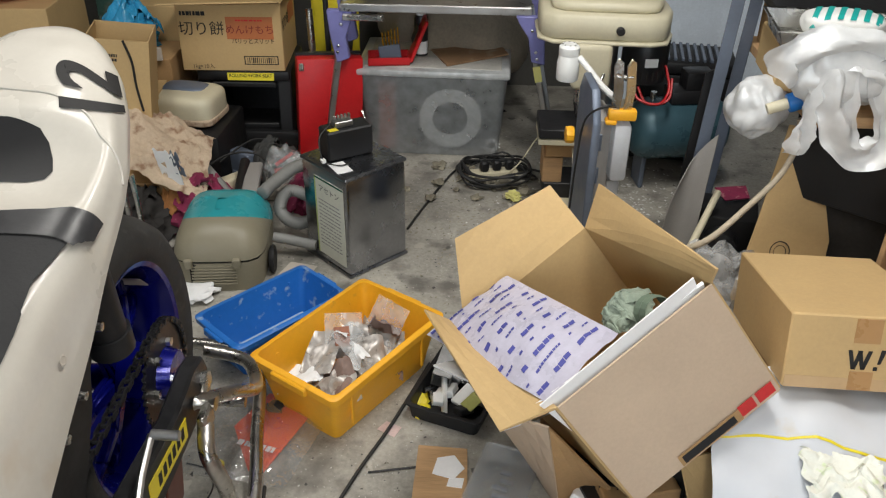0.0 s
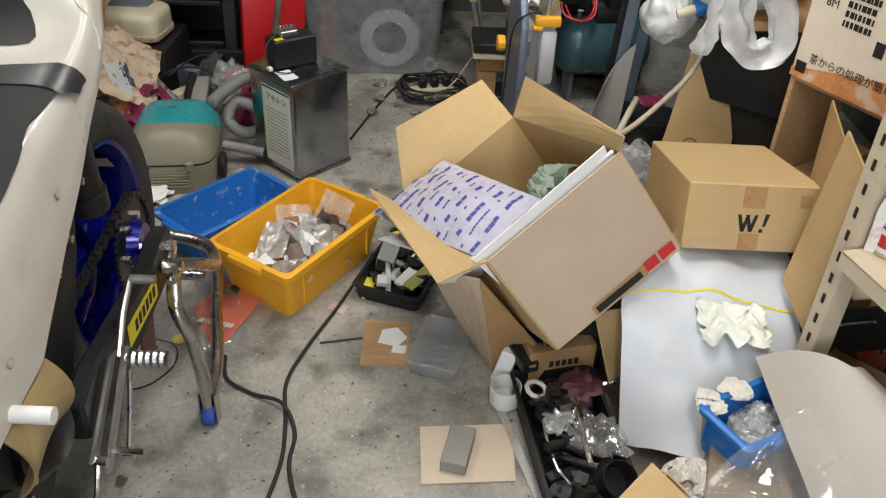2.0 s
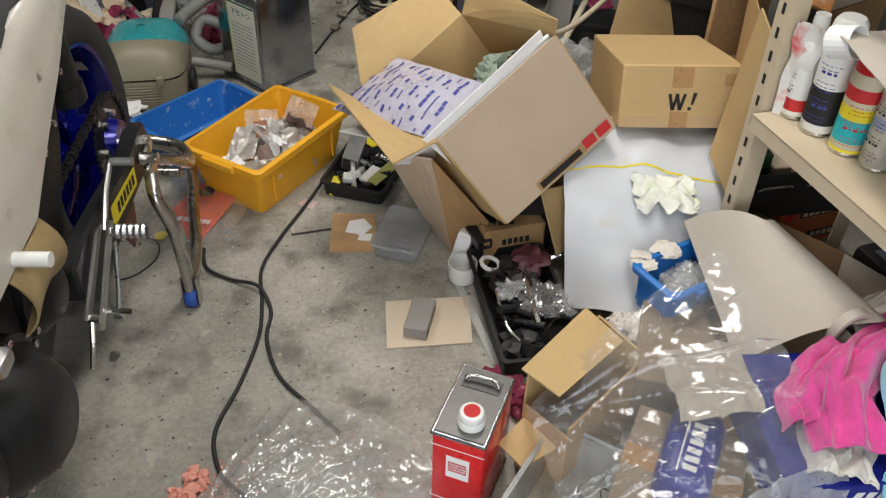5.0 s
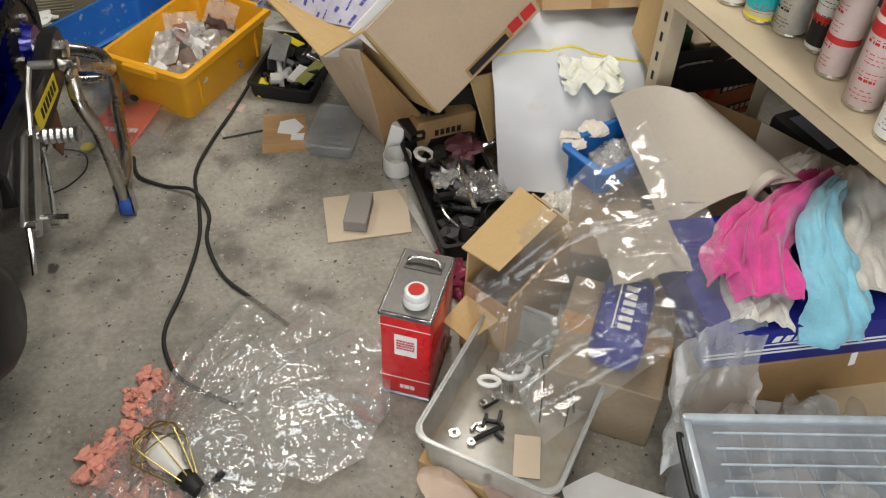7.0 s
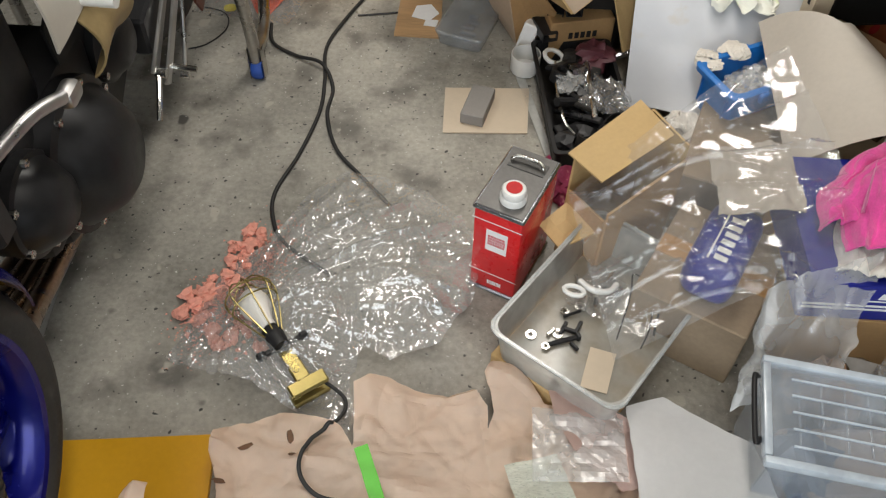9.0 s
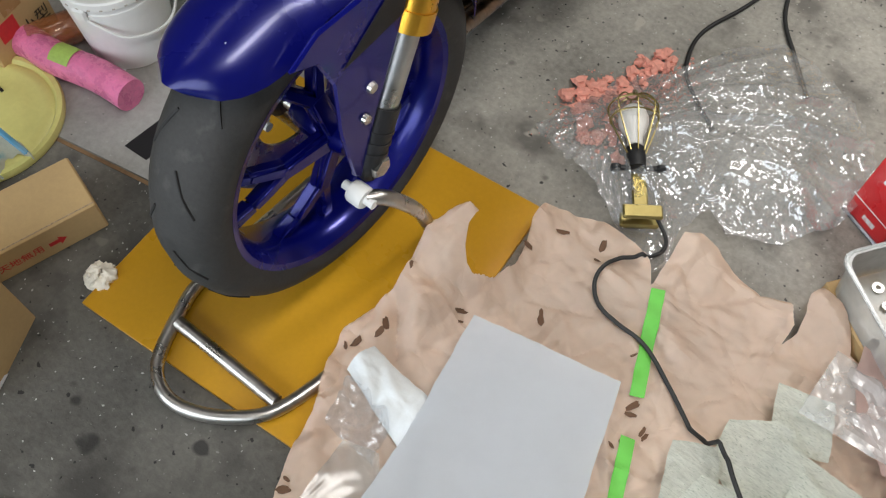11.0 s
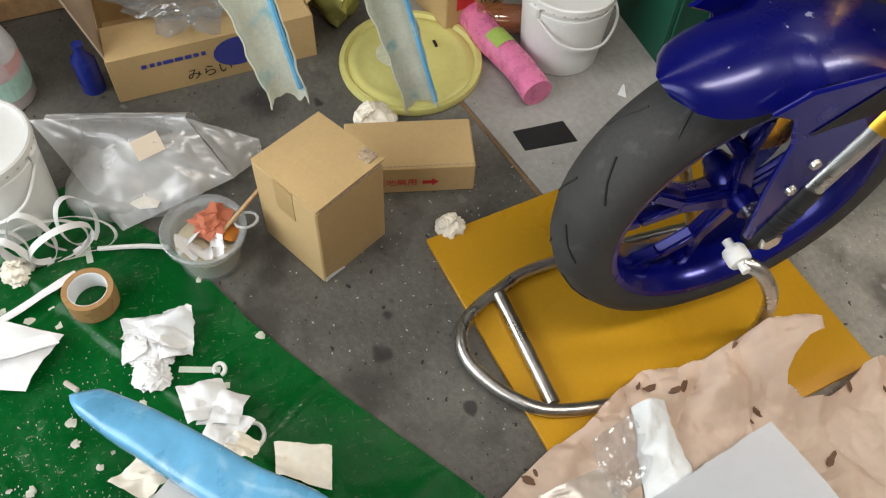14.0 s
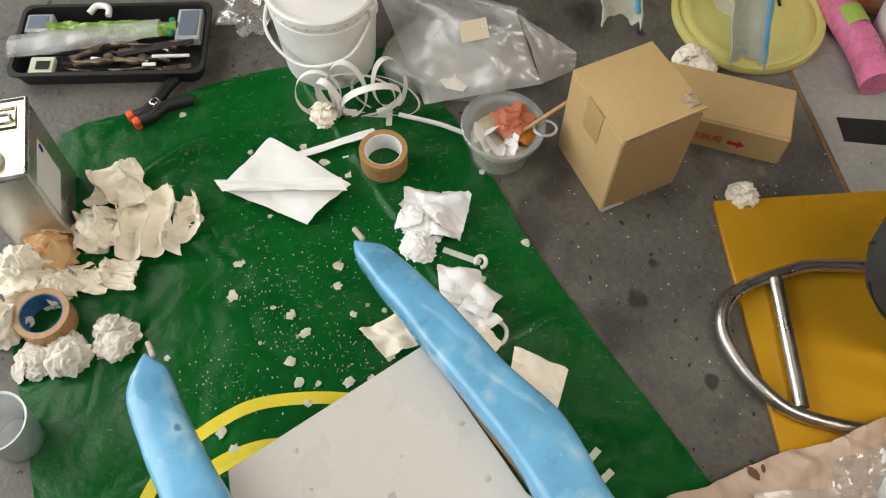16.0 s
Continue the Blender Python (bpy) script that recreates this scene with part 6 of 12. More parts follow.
for i, p in enumerate(fgp):
    tagged(masking("glass_mat_piece", p, lambda x, y, i=i: 0.058 + 0.007 * i + 0.006 * nz(x * 12, y * 12, i) + 0.003 * nz(x * 70, y * 70, i), FG, "", 36, 36, 0.001), "piece of pale woven glass-fibre matting", "glass-fibre mat", "glass-fibre mat pieces")
t = thing("clear_film_sheet", "folded clear film piece lying on the paper", "plastic film", 0.44, 0.11, 0.06)
part("film", sheet(lambda u, v: (-0.07 + 0.16 * u, 0.07 - 0.14 * v, 0.01 + 0.012 * abs(nz(u * 4, v * 4, 2)) + 0.02 * u * v), 16, 16), BAG_FILM, t)
ob = masking("torn_pink_paper", [(0.40, 0.215), (0.47, 0.205), (0.55, 0.16), (0.60, 0.06), (0.52, 0.03), (0.44, 0.10), (0.41, 0.16)], lambda x, y: 0.07 + 0.02 * abs(nz(x * 14, y * 14, 6)), surface("pale_pink_paper", (0.66, 0.50, 0.45), 0.75, vary=0.06), "", 40, 40)
tagged(ob, "torn pale pink paper beside the tub", "paper")
ob = masking("white_sheet", [(0.53, 0.175), (0.60, 0.20), (0.74, 0.12), (0.80, -0.10), (0.75, -0.30), (0.58, -0.25), (0.54, 0.0)], lambda x, y: 0.105 + 0.012 * nz(x * 8, y * 8, 2) + 0.02 * max(0, x - 0.62), WHITE_PAPER, "", 40, 50)
tagged(ob, "creased white paper sheet on the pile", "paper sheet")

CORD = [(-0.02, 0.235), (0.025, 0.20), (0.024, 0.160), (-0.019, 0.108), (-0.033, 0.065), (-0.026, 0.033), (0.004, 0.006), (0.050, -0.003), (0.110, -0.008), (0.180, -0.042), (0.250, -0.082), (0.306, -0.115), (0.345, -0.15), (0.42, -0.21)]
cpts = []
for q in smooth_path([(x, y, 0) for x, y in CORD], 7):
    hh = max(paper_z(q.x + dx, q.y + dy) for dx in (-0.01, 0, 0.01) for dy in (-0.01, 0, 0.01)) if inside((q.x, q.y), PAPER) else 0.02
    cpts.append((q.x, q.y, hh + 0.005 + (0.085 if q.x > 0.285 else 0.0)))
zz = [c[2] for c in cpts]
cpts = [(c[0], c[1], max(sum(zz[max(0, i - 4):i + 5]) / len(zz[max(0, i - 4):i + 5]), zz[i] - 0.004)) for i, c in enumerate(cpts)]
tagged(part("lamp_cord", tube(smooth_path(cpts, 2), 0.004, 8), CABLE, smooth=60), "thin black lamp cord across the masking paper", "cable")

# clear film bag round the work lamp
FILMBAG = [(-0.336, 0.270), (-0.30, 0.364), (-0.275, 0.47), (-0.233, 0.524), (-0.170, 0.595), (-0.126, 0.715), (-0.052, 0.795), (0.041, 0.772), (0.110, 0.73), (0.180, 0.688), (0.248, 0.608), (0.262, 0.52), (0.256, 0.435), (0.192, 0.334), (0.102, 0.294), (0.045, 0.315), (0.027, 0.248), (0.050, 0.165), (0.035, 0.135), (-0.02, 0.16), (-0.054, 0.168), (-0.152, 0.218), (-0.247, 0.235)]


def bag_z(x, y):
    """Low pillows of film, drawn into long pleats that run out from the lamp."""
    a = math.atan2(y - 0.36, x + 0.20)
    r = math.dist((x, y), (-0.20, 0.36))
    puff = 0.075 * max(0, 1 - (math.dist((x, y), (0.07, 0.54)) / 0.27) ** 2) + 0.055 * max(0, 1 - (math.dist((x, y), (-0.15, 0.32)) / 0.17) ** 2)
    w = 0.9 * nz(x * 5, y * 5, 2)
    pleat = 1 - abs(math.sin(8 * a + 2.4 * w + 6 * nz(a * 1.5, r * 2, 8)))
    pleat2 = 1 - abs(math.sin(19 * a + 4 * w + 3 * r))
    small = crease(x, y, 16, 6)
    return max(0.004, 0.006 + puff * (0.8 + 0.3 * nz(x * 5, y * 5, 3)) + min(1, r / 0.12) * (0.2 + 7 * puff) * (0.030 * pleat ** 2.2 + 0.014 * pleat2 ** 2) + 0.018 * small * (0.25 + 6 * puff))


t = masking("film_bag", FILMBAG, bag_z, film("floor_bag_film", (0.86, 0.86, 0.84), rough=0.11, solid=0.21, bump=1.0, scale=46, gloss=0.16, ridged=True), "", 170, 170, 0, 0.004, sharp=40)
tagged(t, "crinkled clear plastic bag spread round the work lamp", "plastic bag")


# ---- steel shelf and the pile beside it ----
SD = Vector((0.237, -0.9715, 0)).normalized()
SN = Vector((0.9715, 0.237, 0))
S0 = Vector((0.935, 0.96, 0))
sh = thing("steel_shelf", "beige slotted-steel shelf unit holding spray cans", "shelf", 1.15, 0.5, 0)
SM = sh.matrix_basis.inverted()
ROT = Matrix((SN, SD, Vector((0, 0, 1)))).transposed().to_4x4()


def shelf_m(along, out, z):
    return SM @ Matrix.Translation(S0 + SD * along + SN * out + Vector((0, 0, z))) @ ROT


for z in (0.565, 0.055, 1.12):
    part("shelf_board", box(0.36, 1.5, 0.004, 0, (0.18, 0.70, 0.031)), BEIGE_METAL, sh, m=shelf_m(0, 0, z))
    for lipx in (0.0015, 0.3585):
        part("shelf_lip", box(0.003, 1.5, 0.034, 0, (lipx, 0.70, 0)), BEIGE_METAL, sh, m=shelf_m(0, 0, z))
for al, ou in ((-0.06, 0.052), (-0.06, 0.36), (1.45, 0.052), (1.45, 0.36)):
    po = part("post", join(box(0.04, 0.003, 1.75, 0, (0, 0, 0)), box(0.003, 0.04, 1.75, 0, (-0.0215 if ou < 0.1 else 0.0215, -0.02, 0))), BEIGE_METAL, sh, m=shelf_m(al, ou, 0.0))
    if al < 0 and ou < 0.1:
        for k in range(26):
            part("slot", box(0.001, 0.008, 0.022, at=(-0.0237, -0.02, 0.30 + 0.05 * k)), INK, po, m=shelf_m(al, ou, 0))
            part("slot", box(0.008, 0.001, 0.022, at=(0.0, -0.0006, 0.30 + 0.05 * k)), INK, po, m=shelf_m(al, ou, 0))


def spray_can(x, y, r, h, body, cap, label, capk="dome", band=None, z=0.602):
    t = thing("spray_can", label, "spray can", x, y, z, random.Random(int(x * 1e4)).uniform(-40, 40) + 200, group="spray cans on the shelf")
    part("can", lathe([(r * 0.9, 0), (r, 0.004), (r, h * 0.74), (r * 0.96, h * 0.76), (r * 0.8, h * 0.79)], 26), body, t, smooth=40)
    part("seam", lathe([(r * 1.0, 0), (r * 1.02, 0.003), (r * 1.0, 0.007)], 26, cap=False), STEEL, t)
    k = {"dome": [(r * 0.97, h * 0.765), (r * 0.97, h * 0.90), (r * 0.9, h * 0.96), (r * 0.7, h), (0, h)], "small": [(r * 0.62, h * 0.78), (r * 0.6, h * 0.95), (r * 0.55, h), (0, h)]}[capk]
    part("cap", lathe(k, 24), cap, t, "plastic cap", 40)
    if band:
        for z0, z1, mt in band:
            part("band", lathe([(r * 1.004, h * z0), (r * 1.004, h * z1)], 26, cap=False), mt, t)
    rn = random.Random(int(y * 1e4))
    ink = rn.choice([INK, RED_INK, BLUE_INK, GREY_BLOCK, GREY_BLOCK])
    for i in range(4):
        lbl = bmesh.new()
        for row in range(3):
            zc, a0 = h * (0.10 + 0.15 * i + 0.036 * row), rn.uniform(-0.6, -0.2)
            hh = h * (0.024 if row == 0 and i % 2 else 0.007)
            while a0 < 0.75:
                wd = rn.uniform(0.08, 0.3)
                for q in range(2):
                    a, b = a0 + wd * q / 2, a0 + wd * (q + 1) / 2
                    v = [lbl.verts.new((r * 1.007 * math.cos(aa), r * 1.007 * math.sin(aa), zz)) for aa, zz in ((a, zc), (b, zc), (b, zc + hh), (a, zc + hh))]
                    lbl.faces.new(v)
                a0 += wd + rn.uniform(0.04, 0.16)
        tagged(part("printed_bars", lbl, ink, t), kind="stuff")
    return t


CYAN_P = surface("cyan_print", (0.02, 0.42, 0.46), 0.4)
SILVER = surface("silver_print", (0.55, 0.54, 0.52), 0.35, metal=0.5)
PINKY = surface("dusty_label", (0.62, 0.50, 0.49), 0.4, vary=0.12)
spray_can(1.005, 1.005, 0.026, 0.215, WHITE_PLASTIC, WHITE_PLASTIC, "white spray can with red printing", "small", [(0.08, 0.2, RED_INK)])
spray_can(1.030, 0.945, 0.033, 0.235, WHITE_PLASTIC, WHITE_PLASTIC, "white spray can with black label", "dome", [(0.1, 0.42, INK)])
spray_can(1.058, 0.872, 0.033, 0.215, CREAM, RED_PAINT, "cream and cyan spray can with red cap", "dome", [(0.12, 0.34, CYAN_P), (0.34, 0.46, YELLOW), (0.52, 0.64, RED_INK), (0.02, 0.06, YELLOW)])
spray_can(1.092, 0.815, 0.033, 0.20, SILVER, CLEAR_TUB, "silver spray can with clear cap", "dome", [(0.42, 0.52, surface("pale_blue_print", (0.30, 0.34, 0.50), 0.4))])
spray_can(1.118, 0.745, 0.026, 0.235, WHITE_PLASTIC, WHITE_PLASTIC, "slim white spray can with red and black base", "small", [(0.06, 0.25, INK), (0.25, 0.32, RED_INK)])
spray_can(1.105, 0.665, 0.030, 0.225, PINKY, BLUEGREY, "dusty pink spray can with grey cap", "dome", [(0.3, 0.36, RED_INK)])
spray_can(1.110, 0.565, 0.032, 0.225, PINKY, RED_PAINT, "dusty pink spray can with red cap", "dome", [(0.62, 0.72, RED_INK)])
spray_can(1.118, 0.468, 0.035, 0.23, WHITE_PLASTIC, WHITE_PLASTIC, "tall white spray can", "dome", [(0.45, 0.5, INK)])
for x, y, cap in ((1.17, 0.93, RED_PAINT), (1.21, 0.80, WHITE_PLASTIC), (1.22, 0.66, BLACK_PLASTIC), (1.24, 0.52, WHITE_PLASTIC)):
    spray_can(x, y, 0.031, 0.22, SILVER, cap, "spray can standing in the second row", "dome")
t = thing("red_packet", "crumpled red and white plastic packet hanging over the cans", "plastic packet", 1.0, 0.96, 0.62)
part("packet", sheet(lambda u, v: (-0.035 + 0.04 * u + 0.012 * nz(u * 3, v * 4, 1), 0.055 - 0.055 * u * (0.5 + 0.5 * v), 0.20 * v - 0.02 + 0.01 * nz(u * 6, v * 5, 8)), 10, 16, 0.001), surface("red_packet_film", (0.72, 0.70, 0.68), 0.3, vary=0.05, stain=(0.62, 0.02, 0.03), stain_at=0.50, scale=7), t, smooth=60)
t = thing("newsprint", "folded printed paper lying across the spray cans", "newspaper", 1.10, 0.78, 0.83)
nw = part("sheet", sheet(lambda u, v: (-0.13 + 0.26 * u, 0.13 - 0.30 * v, 0.02 * nz(u * 2, v * 2, 4) + 0.006 * nz(u * 9, v * 9, 4)), 16, 16, 0.002), GREY_PAPER, t, smooth=60)
part("printed_bars", bars(3, 0.10, 0.05, 4), INK, t, m=pose(0.0, -0.09, 0.016))
part("paper_roll", place(lathe([(0.028, 0), (0.030, 0.0), (0.030, 0.05), (0.028, 0.05), (0.028, 0)], 20, cap=False), pose(-0.12, 0.12, -0.02, 70, 0, 30)), WHITE_PAPER, t, "curled paper end")

# lower shelf contents
t = thing("tool_case", "orange cardboard tool box with dark printing on the low shelf", "box", 1.241, 1.277, 0.092, 17)
part("body", box(0.24, 0.15, 0.128, 0.004), surface("orange_print", (0.42, 0.10, 0.025), 0.5, vary=0.2), t)
part("printed_band", box(0.17, 0.001, 0.026, at=(0.035, -0.0757, 0.096)), INK, t, "dark printed band")
for k in range(8):
    part("printed_mark", box(0.013, 0.001, 0.017, at=(-0.035 + 0.0185 * k, -0.0767, 0.100)), PALE_BOARD, t)
part("red_disc", prism([(0.014 * math.cos(k / 16 * 6.283), 0.014 * math.sin(k / 16 * 6.283)) for k in range(16)], 0.0008), RED_INK, t, "round red print", m=pose(-0.085, -0.0752, 0.105, 90))
part("printed_band", box(0.12, 0.001, 0.024, at=(0.05, -0.0757, 0.022)), INK, t, "dark printed band")
for k in range(5):
    part("printed_mark", box(0.013, 0.001, 0.016, at=(0.01 + 0.0185 * k, -0.0767, 0.026)), PALE_BOARD, t)
t = thing("slotted_basket", "black slotted plastic basket with steel grips above the orange box", "basket", 1.16, 1.262, 0.222, 8)
part("floor_panel", box(0.26, 0.20, 0.004), BLACK_PLASTIC, t)
for sx_, sy_, ax, ay in ((0.26, 0.005, 0, -0.10), (0.26, 0.005, 0, 0.10), (0.005, 0.195, -0.1275, 0), (0.005, 0.195, 0.1275, 0)):
    part("side_panel", box(sx_, sy_, 0.125, 0.002, (ax, ay, 0.004)), BLACK_PLASTIC, t)
part("rim", tube([(-0.131, -0.103, 0.13), (0.131, -0.103, 0.13), (0.131, 0.103, 0.13), (-0.131, 0.103, 0.13)], 0.004, 6, closed=True), BLACK_PLASTIC, t)
for k in (-0.075, 0.055):
    part("grip_bar", tube(smooth_path([(k - 0.042, -0.104, 0.088), (k - 0.040, -0.114, 0.098), (k - 0.03, -0.116, 0.102), (k + 0.03, -0.116, 0.102), (k + 0.040, -0.114, 0.098), (k + 0.042, -0.104, 0.088)], 4), 0.0028, 7), STEEL, t, "bent steel grip")
for k, mt, ph in ((-0.08, surface("dark_green_pack", (0.02, 0.05, 0.02), 0.4), 0.14), (-0.02, PALE_BOARD, 0.10), (0.05, CARD_DARK, 0.15)):
    part("packet", box(0.05, 0.12, ph, 0.003, (k, 0.02, 0.005)), mt, t)
# the shelf's shade is put into this carton's dark brown
t = thing("shaded_carton", "brown carton, coloured dark for shade, wedged under the shelf", "cardboard box", 1.115, 1.020, 0.0, -47)
part("body", box(0.235, 0.10, 0.243, 0.003), surface("shaded_brown_card", (0.15, 0.085, 0.04), 0.85, vary=0.15), t)
part("flap", quad(((-0.118, 0.05, 0.246), (0.118, 0.05, 0.246), (0.125, -0.065, 0.258), (-0.11, -0.06, 0.252)), 0.004, 4, 0.004), bpy.data.materials["shaded_brown_card"], t)
t = thing("plastic_case", "dark plastic case on the low shelf", "case", 1.33, 0.895, 0.092, 15)
part("shell", box(0.15, 0.20, 0.188, 0.014, seg=2), BLACK_PLASTIC, t, smooth=40)
part("window", box(0.10, 0.13, 0.002, 0.0006, (0, 0, 0.1882)), BLUEGREY, t, "dim grey window")
part("latch", box(0.008, 0.04, 0.02, 0.003, (-0.078, 0.0, 0.12)), BLACK_METAL, t)
t = thing("grey_board", "pale grey cardboard sheet tucked under the shelf", "card sheet", 1.13, 0.74, 0.27, 0)
part("sheet", quad(((0.06, 0.195, 0.012), (0.195, -0.012, 0.014), (0.12, -0.06, 0.004), (-0.006, 0.094, 0.006)), 0.003, 6, 0.012), GREY_PAPER, t)

# supports that carry the pile
# carton brown greyed in its colour to imitate the hazy film over it
PILE_CARD = surface("hazed_carton", (0.27, 0.205, 0.14), 0.85, vary=0.2, scale=6, bump=0.1)
carton("support_carton", "brown carton buried under the pile", 0.28, 0.30, 0.338, 0.93, 1.57, 0, -2, material=CARD_DARK)
carton("support_carton", "brown carton buried under the racing box", 0.42, 0.30, 0.20, 1.05, 0.47, 0, 0, material=CARD_DARK)
carton("support_carton", "brown carton buried beneath paper sheets", 0.25, 0.30, 0.17, 0.905, 1.12, 0, -8, material=CARD_DARK)
t = thing("lower_carton", "opened carton crushed under the leaning box", "cardboard box", 0.42, 1.42, 0)
LM = t.matrix_basis.inverted()
for p, mt in ((((0.17, 1.20, 0.40), (0.275, 1.15, 0.41), (0.345, 1.31, 0.0), (0.285, 1.45, 0.0)), CARD_PALE), (((0.275, 1.15, 0.41), (0.43, 1.25, 0.15), (0.42, 1.36, 0.03), (0.34, 1.31, 0.0)), CARD_DARK), (((0.545, 1.22, 0.27), (0.645, 1.275, 0.25), (0.648, 1.228, 0.09), (0.60, 1.19, 0.085)), CARDBOARD), (((0.30, 1.5, 0.0), (0.62, 1.5, 0.0), (0.62, 1.5, 0.22), (0.30, 1.5, 0.16)), CARD_DARK), (((0.64, 1.3, 0.0), (0.64, 1.6, 0.0), (0.64, 1.6, 0.25), (0.64, 1.3, 0.25)), CARD_DARK)):
    part("panel", quad(p, 0.005, 4, 0.008), mt, t, m=LM)
# plain near-black block fills the space below the leaning carton
part("prop_block", box(0.22, 0.24, 0.17, 0.01, (0.50, 1.43, 0.0)), DARK, t, "near-black block under the box", m=LM)
t = thing("small_carton", "small brown printed carton standing by the tray", "cardboard box", 0.495, 1.285, 0.0, 14)
part("body", box(0.17, 0.06, 0.125, 0.003), CARD_DARK, t)
for k in range(5):
    part("printed_mark", box(0.011, 0.0008, 0.018, at=(-0.03 + 0.016 * k, -0.0306, 0.075)), INK, t)
for x, y, z, r in ((0.40, 1.28, 0.10, 20), (0.44, 1.33, 0.13, -10), (0.47, 1.31, 0.16, 5)):
    ob = part("square_tube", join(box(0.04, 0.12, 0.0025), box(0.04, 0.12, 0.0025, at=(0, 0, 0.022)), box(0.0025, 0.12, 0.022, at=(-0.019, 0, 0.002)), box(0.0025, 0.12, 0.022, at=(0.019, 0, 0.002))), BLACK_METAL)
    ob.matrix_basis = pose(x, y, z - 0.02, 0, 0, r)
    tagged(ob, "short dark square steel tube offcut", "steel tube", "square tube offcuts")
ob = tagged(part("white_carton", box(0.04, 0.085, 0.095, 0.003), WHITE_PAPER), "small white and black carton on edge", "cardboard box")
ob.matrix_basis = pose(0.365, 1.30, 0.0, -8, 12, -24)

# white paper draped over the pile
GL = [((0.655, 1.375, 0.375), (0.85, 1.40, 0.362), (1.025, 1.405, 0.335)), ((0.607, 1.244, 0.312), (0.80, 1.235, 0.325), (0.995, 1.20, 0.305)), ((0.60, 1.16, 0.25), (0.79, 1.12, 0.235), (0.99, 1.10, 0.20)), ((0.60, 1.09, 0.13), (0.72, 1.04, 0.155), (0.90, 1.02, 0.125)), ((0.60, 1.035, 0.05), (0.69, 0.975, 0.085), (0.82, 0.93, 0.09))]
rows = [smooth_path(r, 8) for r in GL]


def drape(u, v):
    i = round(u * 16)
    col = smooth_path([r[i] for r in rows], 8)
    p = col[round(v * 32)]
    return p + Vector((0, -0.004 * crease(p.x, p.y, 14, 3), 0.018 * nz(p.x * 5, p.y * 8, 2) + 0.014 * crease(p.x, p.y, 8, 6)))


dp = thing("white_drape", "large white glossy paper sheet draped over boxes", "paper sheet", 0.8, 1.15, 0.1)
DM = dp.matrix_basis.inverted()
part("sheet", sheet(drape, 16, 32, 0.0012), surface("glossy_white_paper", (0.58, 0.60, 0.64), 0.42, vary=0.05, stain=(0.54, 0.49, 0.42), stain_at=0.60, scale=4, grain=18, bump=0.3), dp, smooth=60, m=DM)
def line(u, v):
    p = drape(round(u * 16) / 16, 8 / 32) if v < 0.5 else drape(round(u * 16) / 16, 9 / 32)
    q = drape(round(u * 16) / 16, 8 / 32)
    return q.lerp(p, 0.25) + Vector((0, -0.0012, 0.0016))
part("yellow_line", sheet(line, 16, 1, 0.0006), YELLOW, dp, "thin yellow printed line", m=DM)
def residue(u, v):
    """A ragged crust of paint-soaked tissue lying on the slope of the sheet."""
    x = 0.765 + 0.15 * u + 0.020 * nz(v * 5, u * 2, 4)
    y = 1.125 + 0.095 * v + 0.022 * nz(u * 5, v * 2, 9) - 0.02 * u
    return (x, y, 0.283 + 0.40 * (y - 1.14) + 0.012 * crease(u, v, 4, 6) + 0.006 * crease(u, v, 11, 3))


ob = part("paint_rag", sheet(residue, 40, 30), surface("paint_stained_rag", (0.74, 0.75, 0.68), 0.8, vary=0.12, stain=(0.50, 0.66, 0.24), stain_at=0.57, scale=11, bump=0.4), smooth=60)
tagged(ob, "white tissue stained with green paint on the draped sheet", "rag")
# blue box
stack_bin("small_blue_bin", "small bright blue plastic bin with wrapping inside", 0.128, 0.205, 0.112, 0.846, 0.950, -62, BLUE_CLEAN, 0.010, 0.134)
for i, (x, y, z, mt) in enumerate(((0.835, 0.95, 0.185, BAG_FILM), (0.875, 0.97, 0.185, BAG_FILM), (0.748, 0.972, 0.236, WHITE_CLOTH), (0.815, 1.010, 0.238, WHITE_CLOTH))):
    ob = tagged(part("crumpled_wrap", wad(0.05 if i < 2 else 0.036, 30 + i, 0.6 if i < 2 else 0.3, 5), mt, smooth=60), "crumpled wrapping in the blue bin" if i < 2 else "dirty white rag over the blue bin rim", "wrapping")
    ob.matrix_basis = pose(x, y, z, 0, 0, 30 * i)
for i, (x, y, z) in enumerate(((0.71, 0.88, 0.13), (0.75, 0.83, 0.14), (0.69, 0.82, 0.11))):
    ob = tagged(part("dirty_rag", wad(0.06, 50 + i, 1.0, 6), WHITE_CLOTH, smooth=60), "dirty white rag crumpled on the pile", "rag")
    ob.matrix_basis = pose(x, y, z - 0.06, 0, 0, 50 * i)
carton("support_carton", "brown carton with red print under rags", 0.16, 0.12, 0.09, 0.73, 0.80, 0.0, 30, material=CARDBOARD)

# rolled grey paper
RA0, RB0 = Vector((0.975, 0.92, 0.345)), Vector((1.085, 0.615, 0.335))
axd = (RB0 - RA0).normalized()
out = Vector((0, 0, 1)).cross(axd).normalized()


def roll(u, v):
    p0 = RA0.lerp(RB0, u)
    L = 0.46 - 0.02 * u
    s = v * L
    if s < 0.20:
        f = s / 0.20
        start = Vector((0.865, 1.075, 0.275)).lerp(Vector((0.850, 0.635, 0.258)), u)
        end = p0 - out * 0.0 + Vector((0, 0, 0.048))
        return start.lerp(end, f) + Vector((0, 0, 0.03 * math.sin(math.pi * f) + 0.004 * nz(u * 5, v * 5, 3)))
    a = (s - 0.20) / 0.048
    r = 0.048 - 0.0018 * a
    side = -out if out.x < 0 else out
    return p0 + side * r * math.sin(a) + Vector((0, 0, r * math.cos(a)))


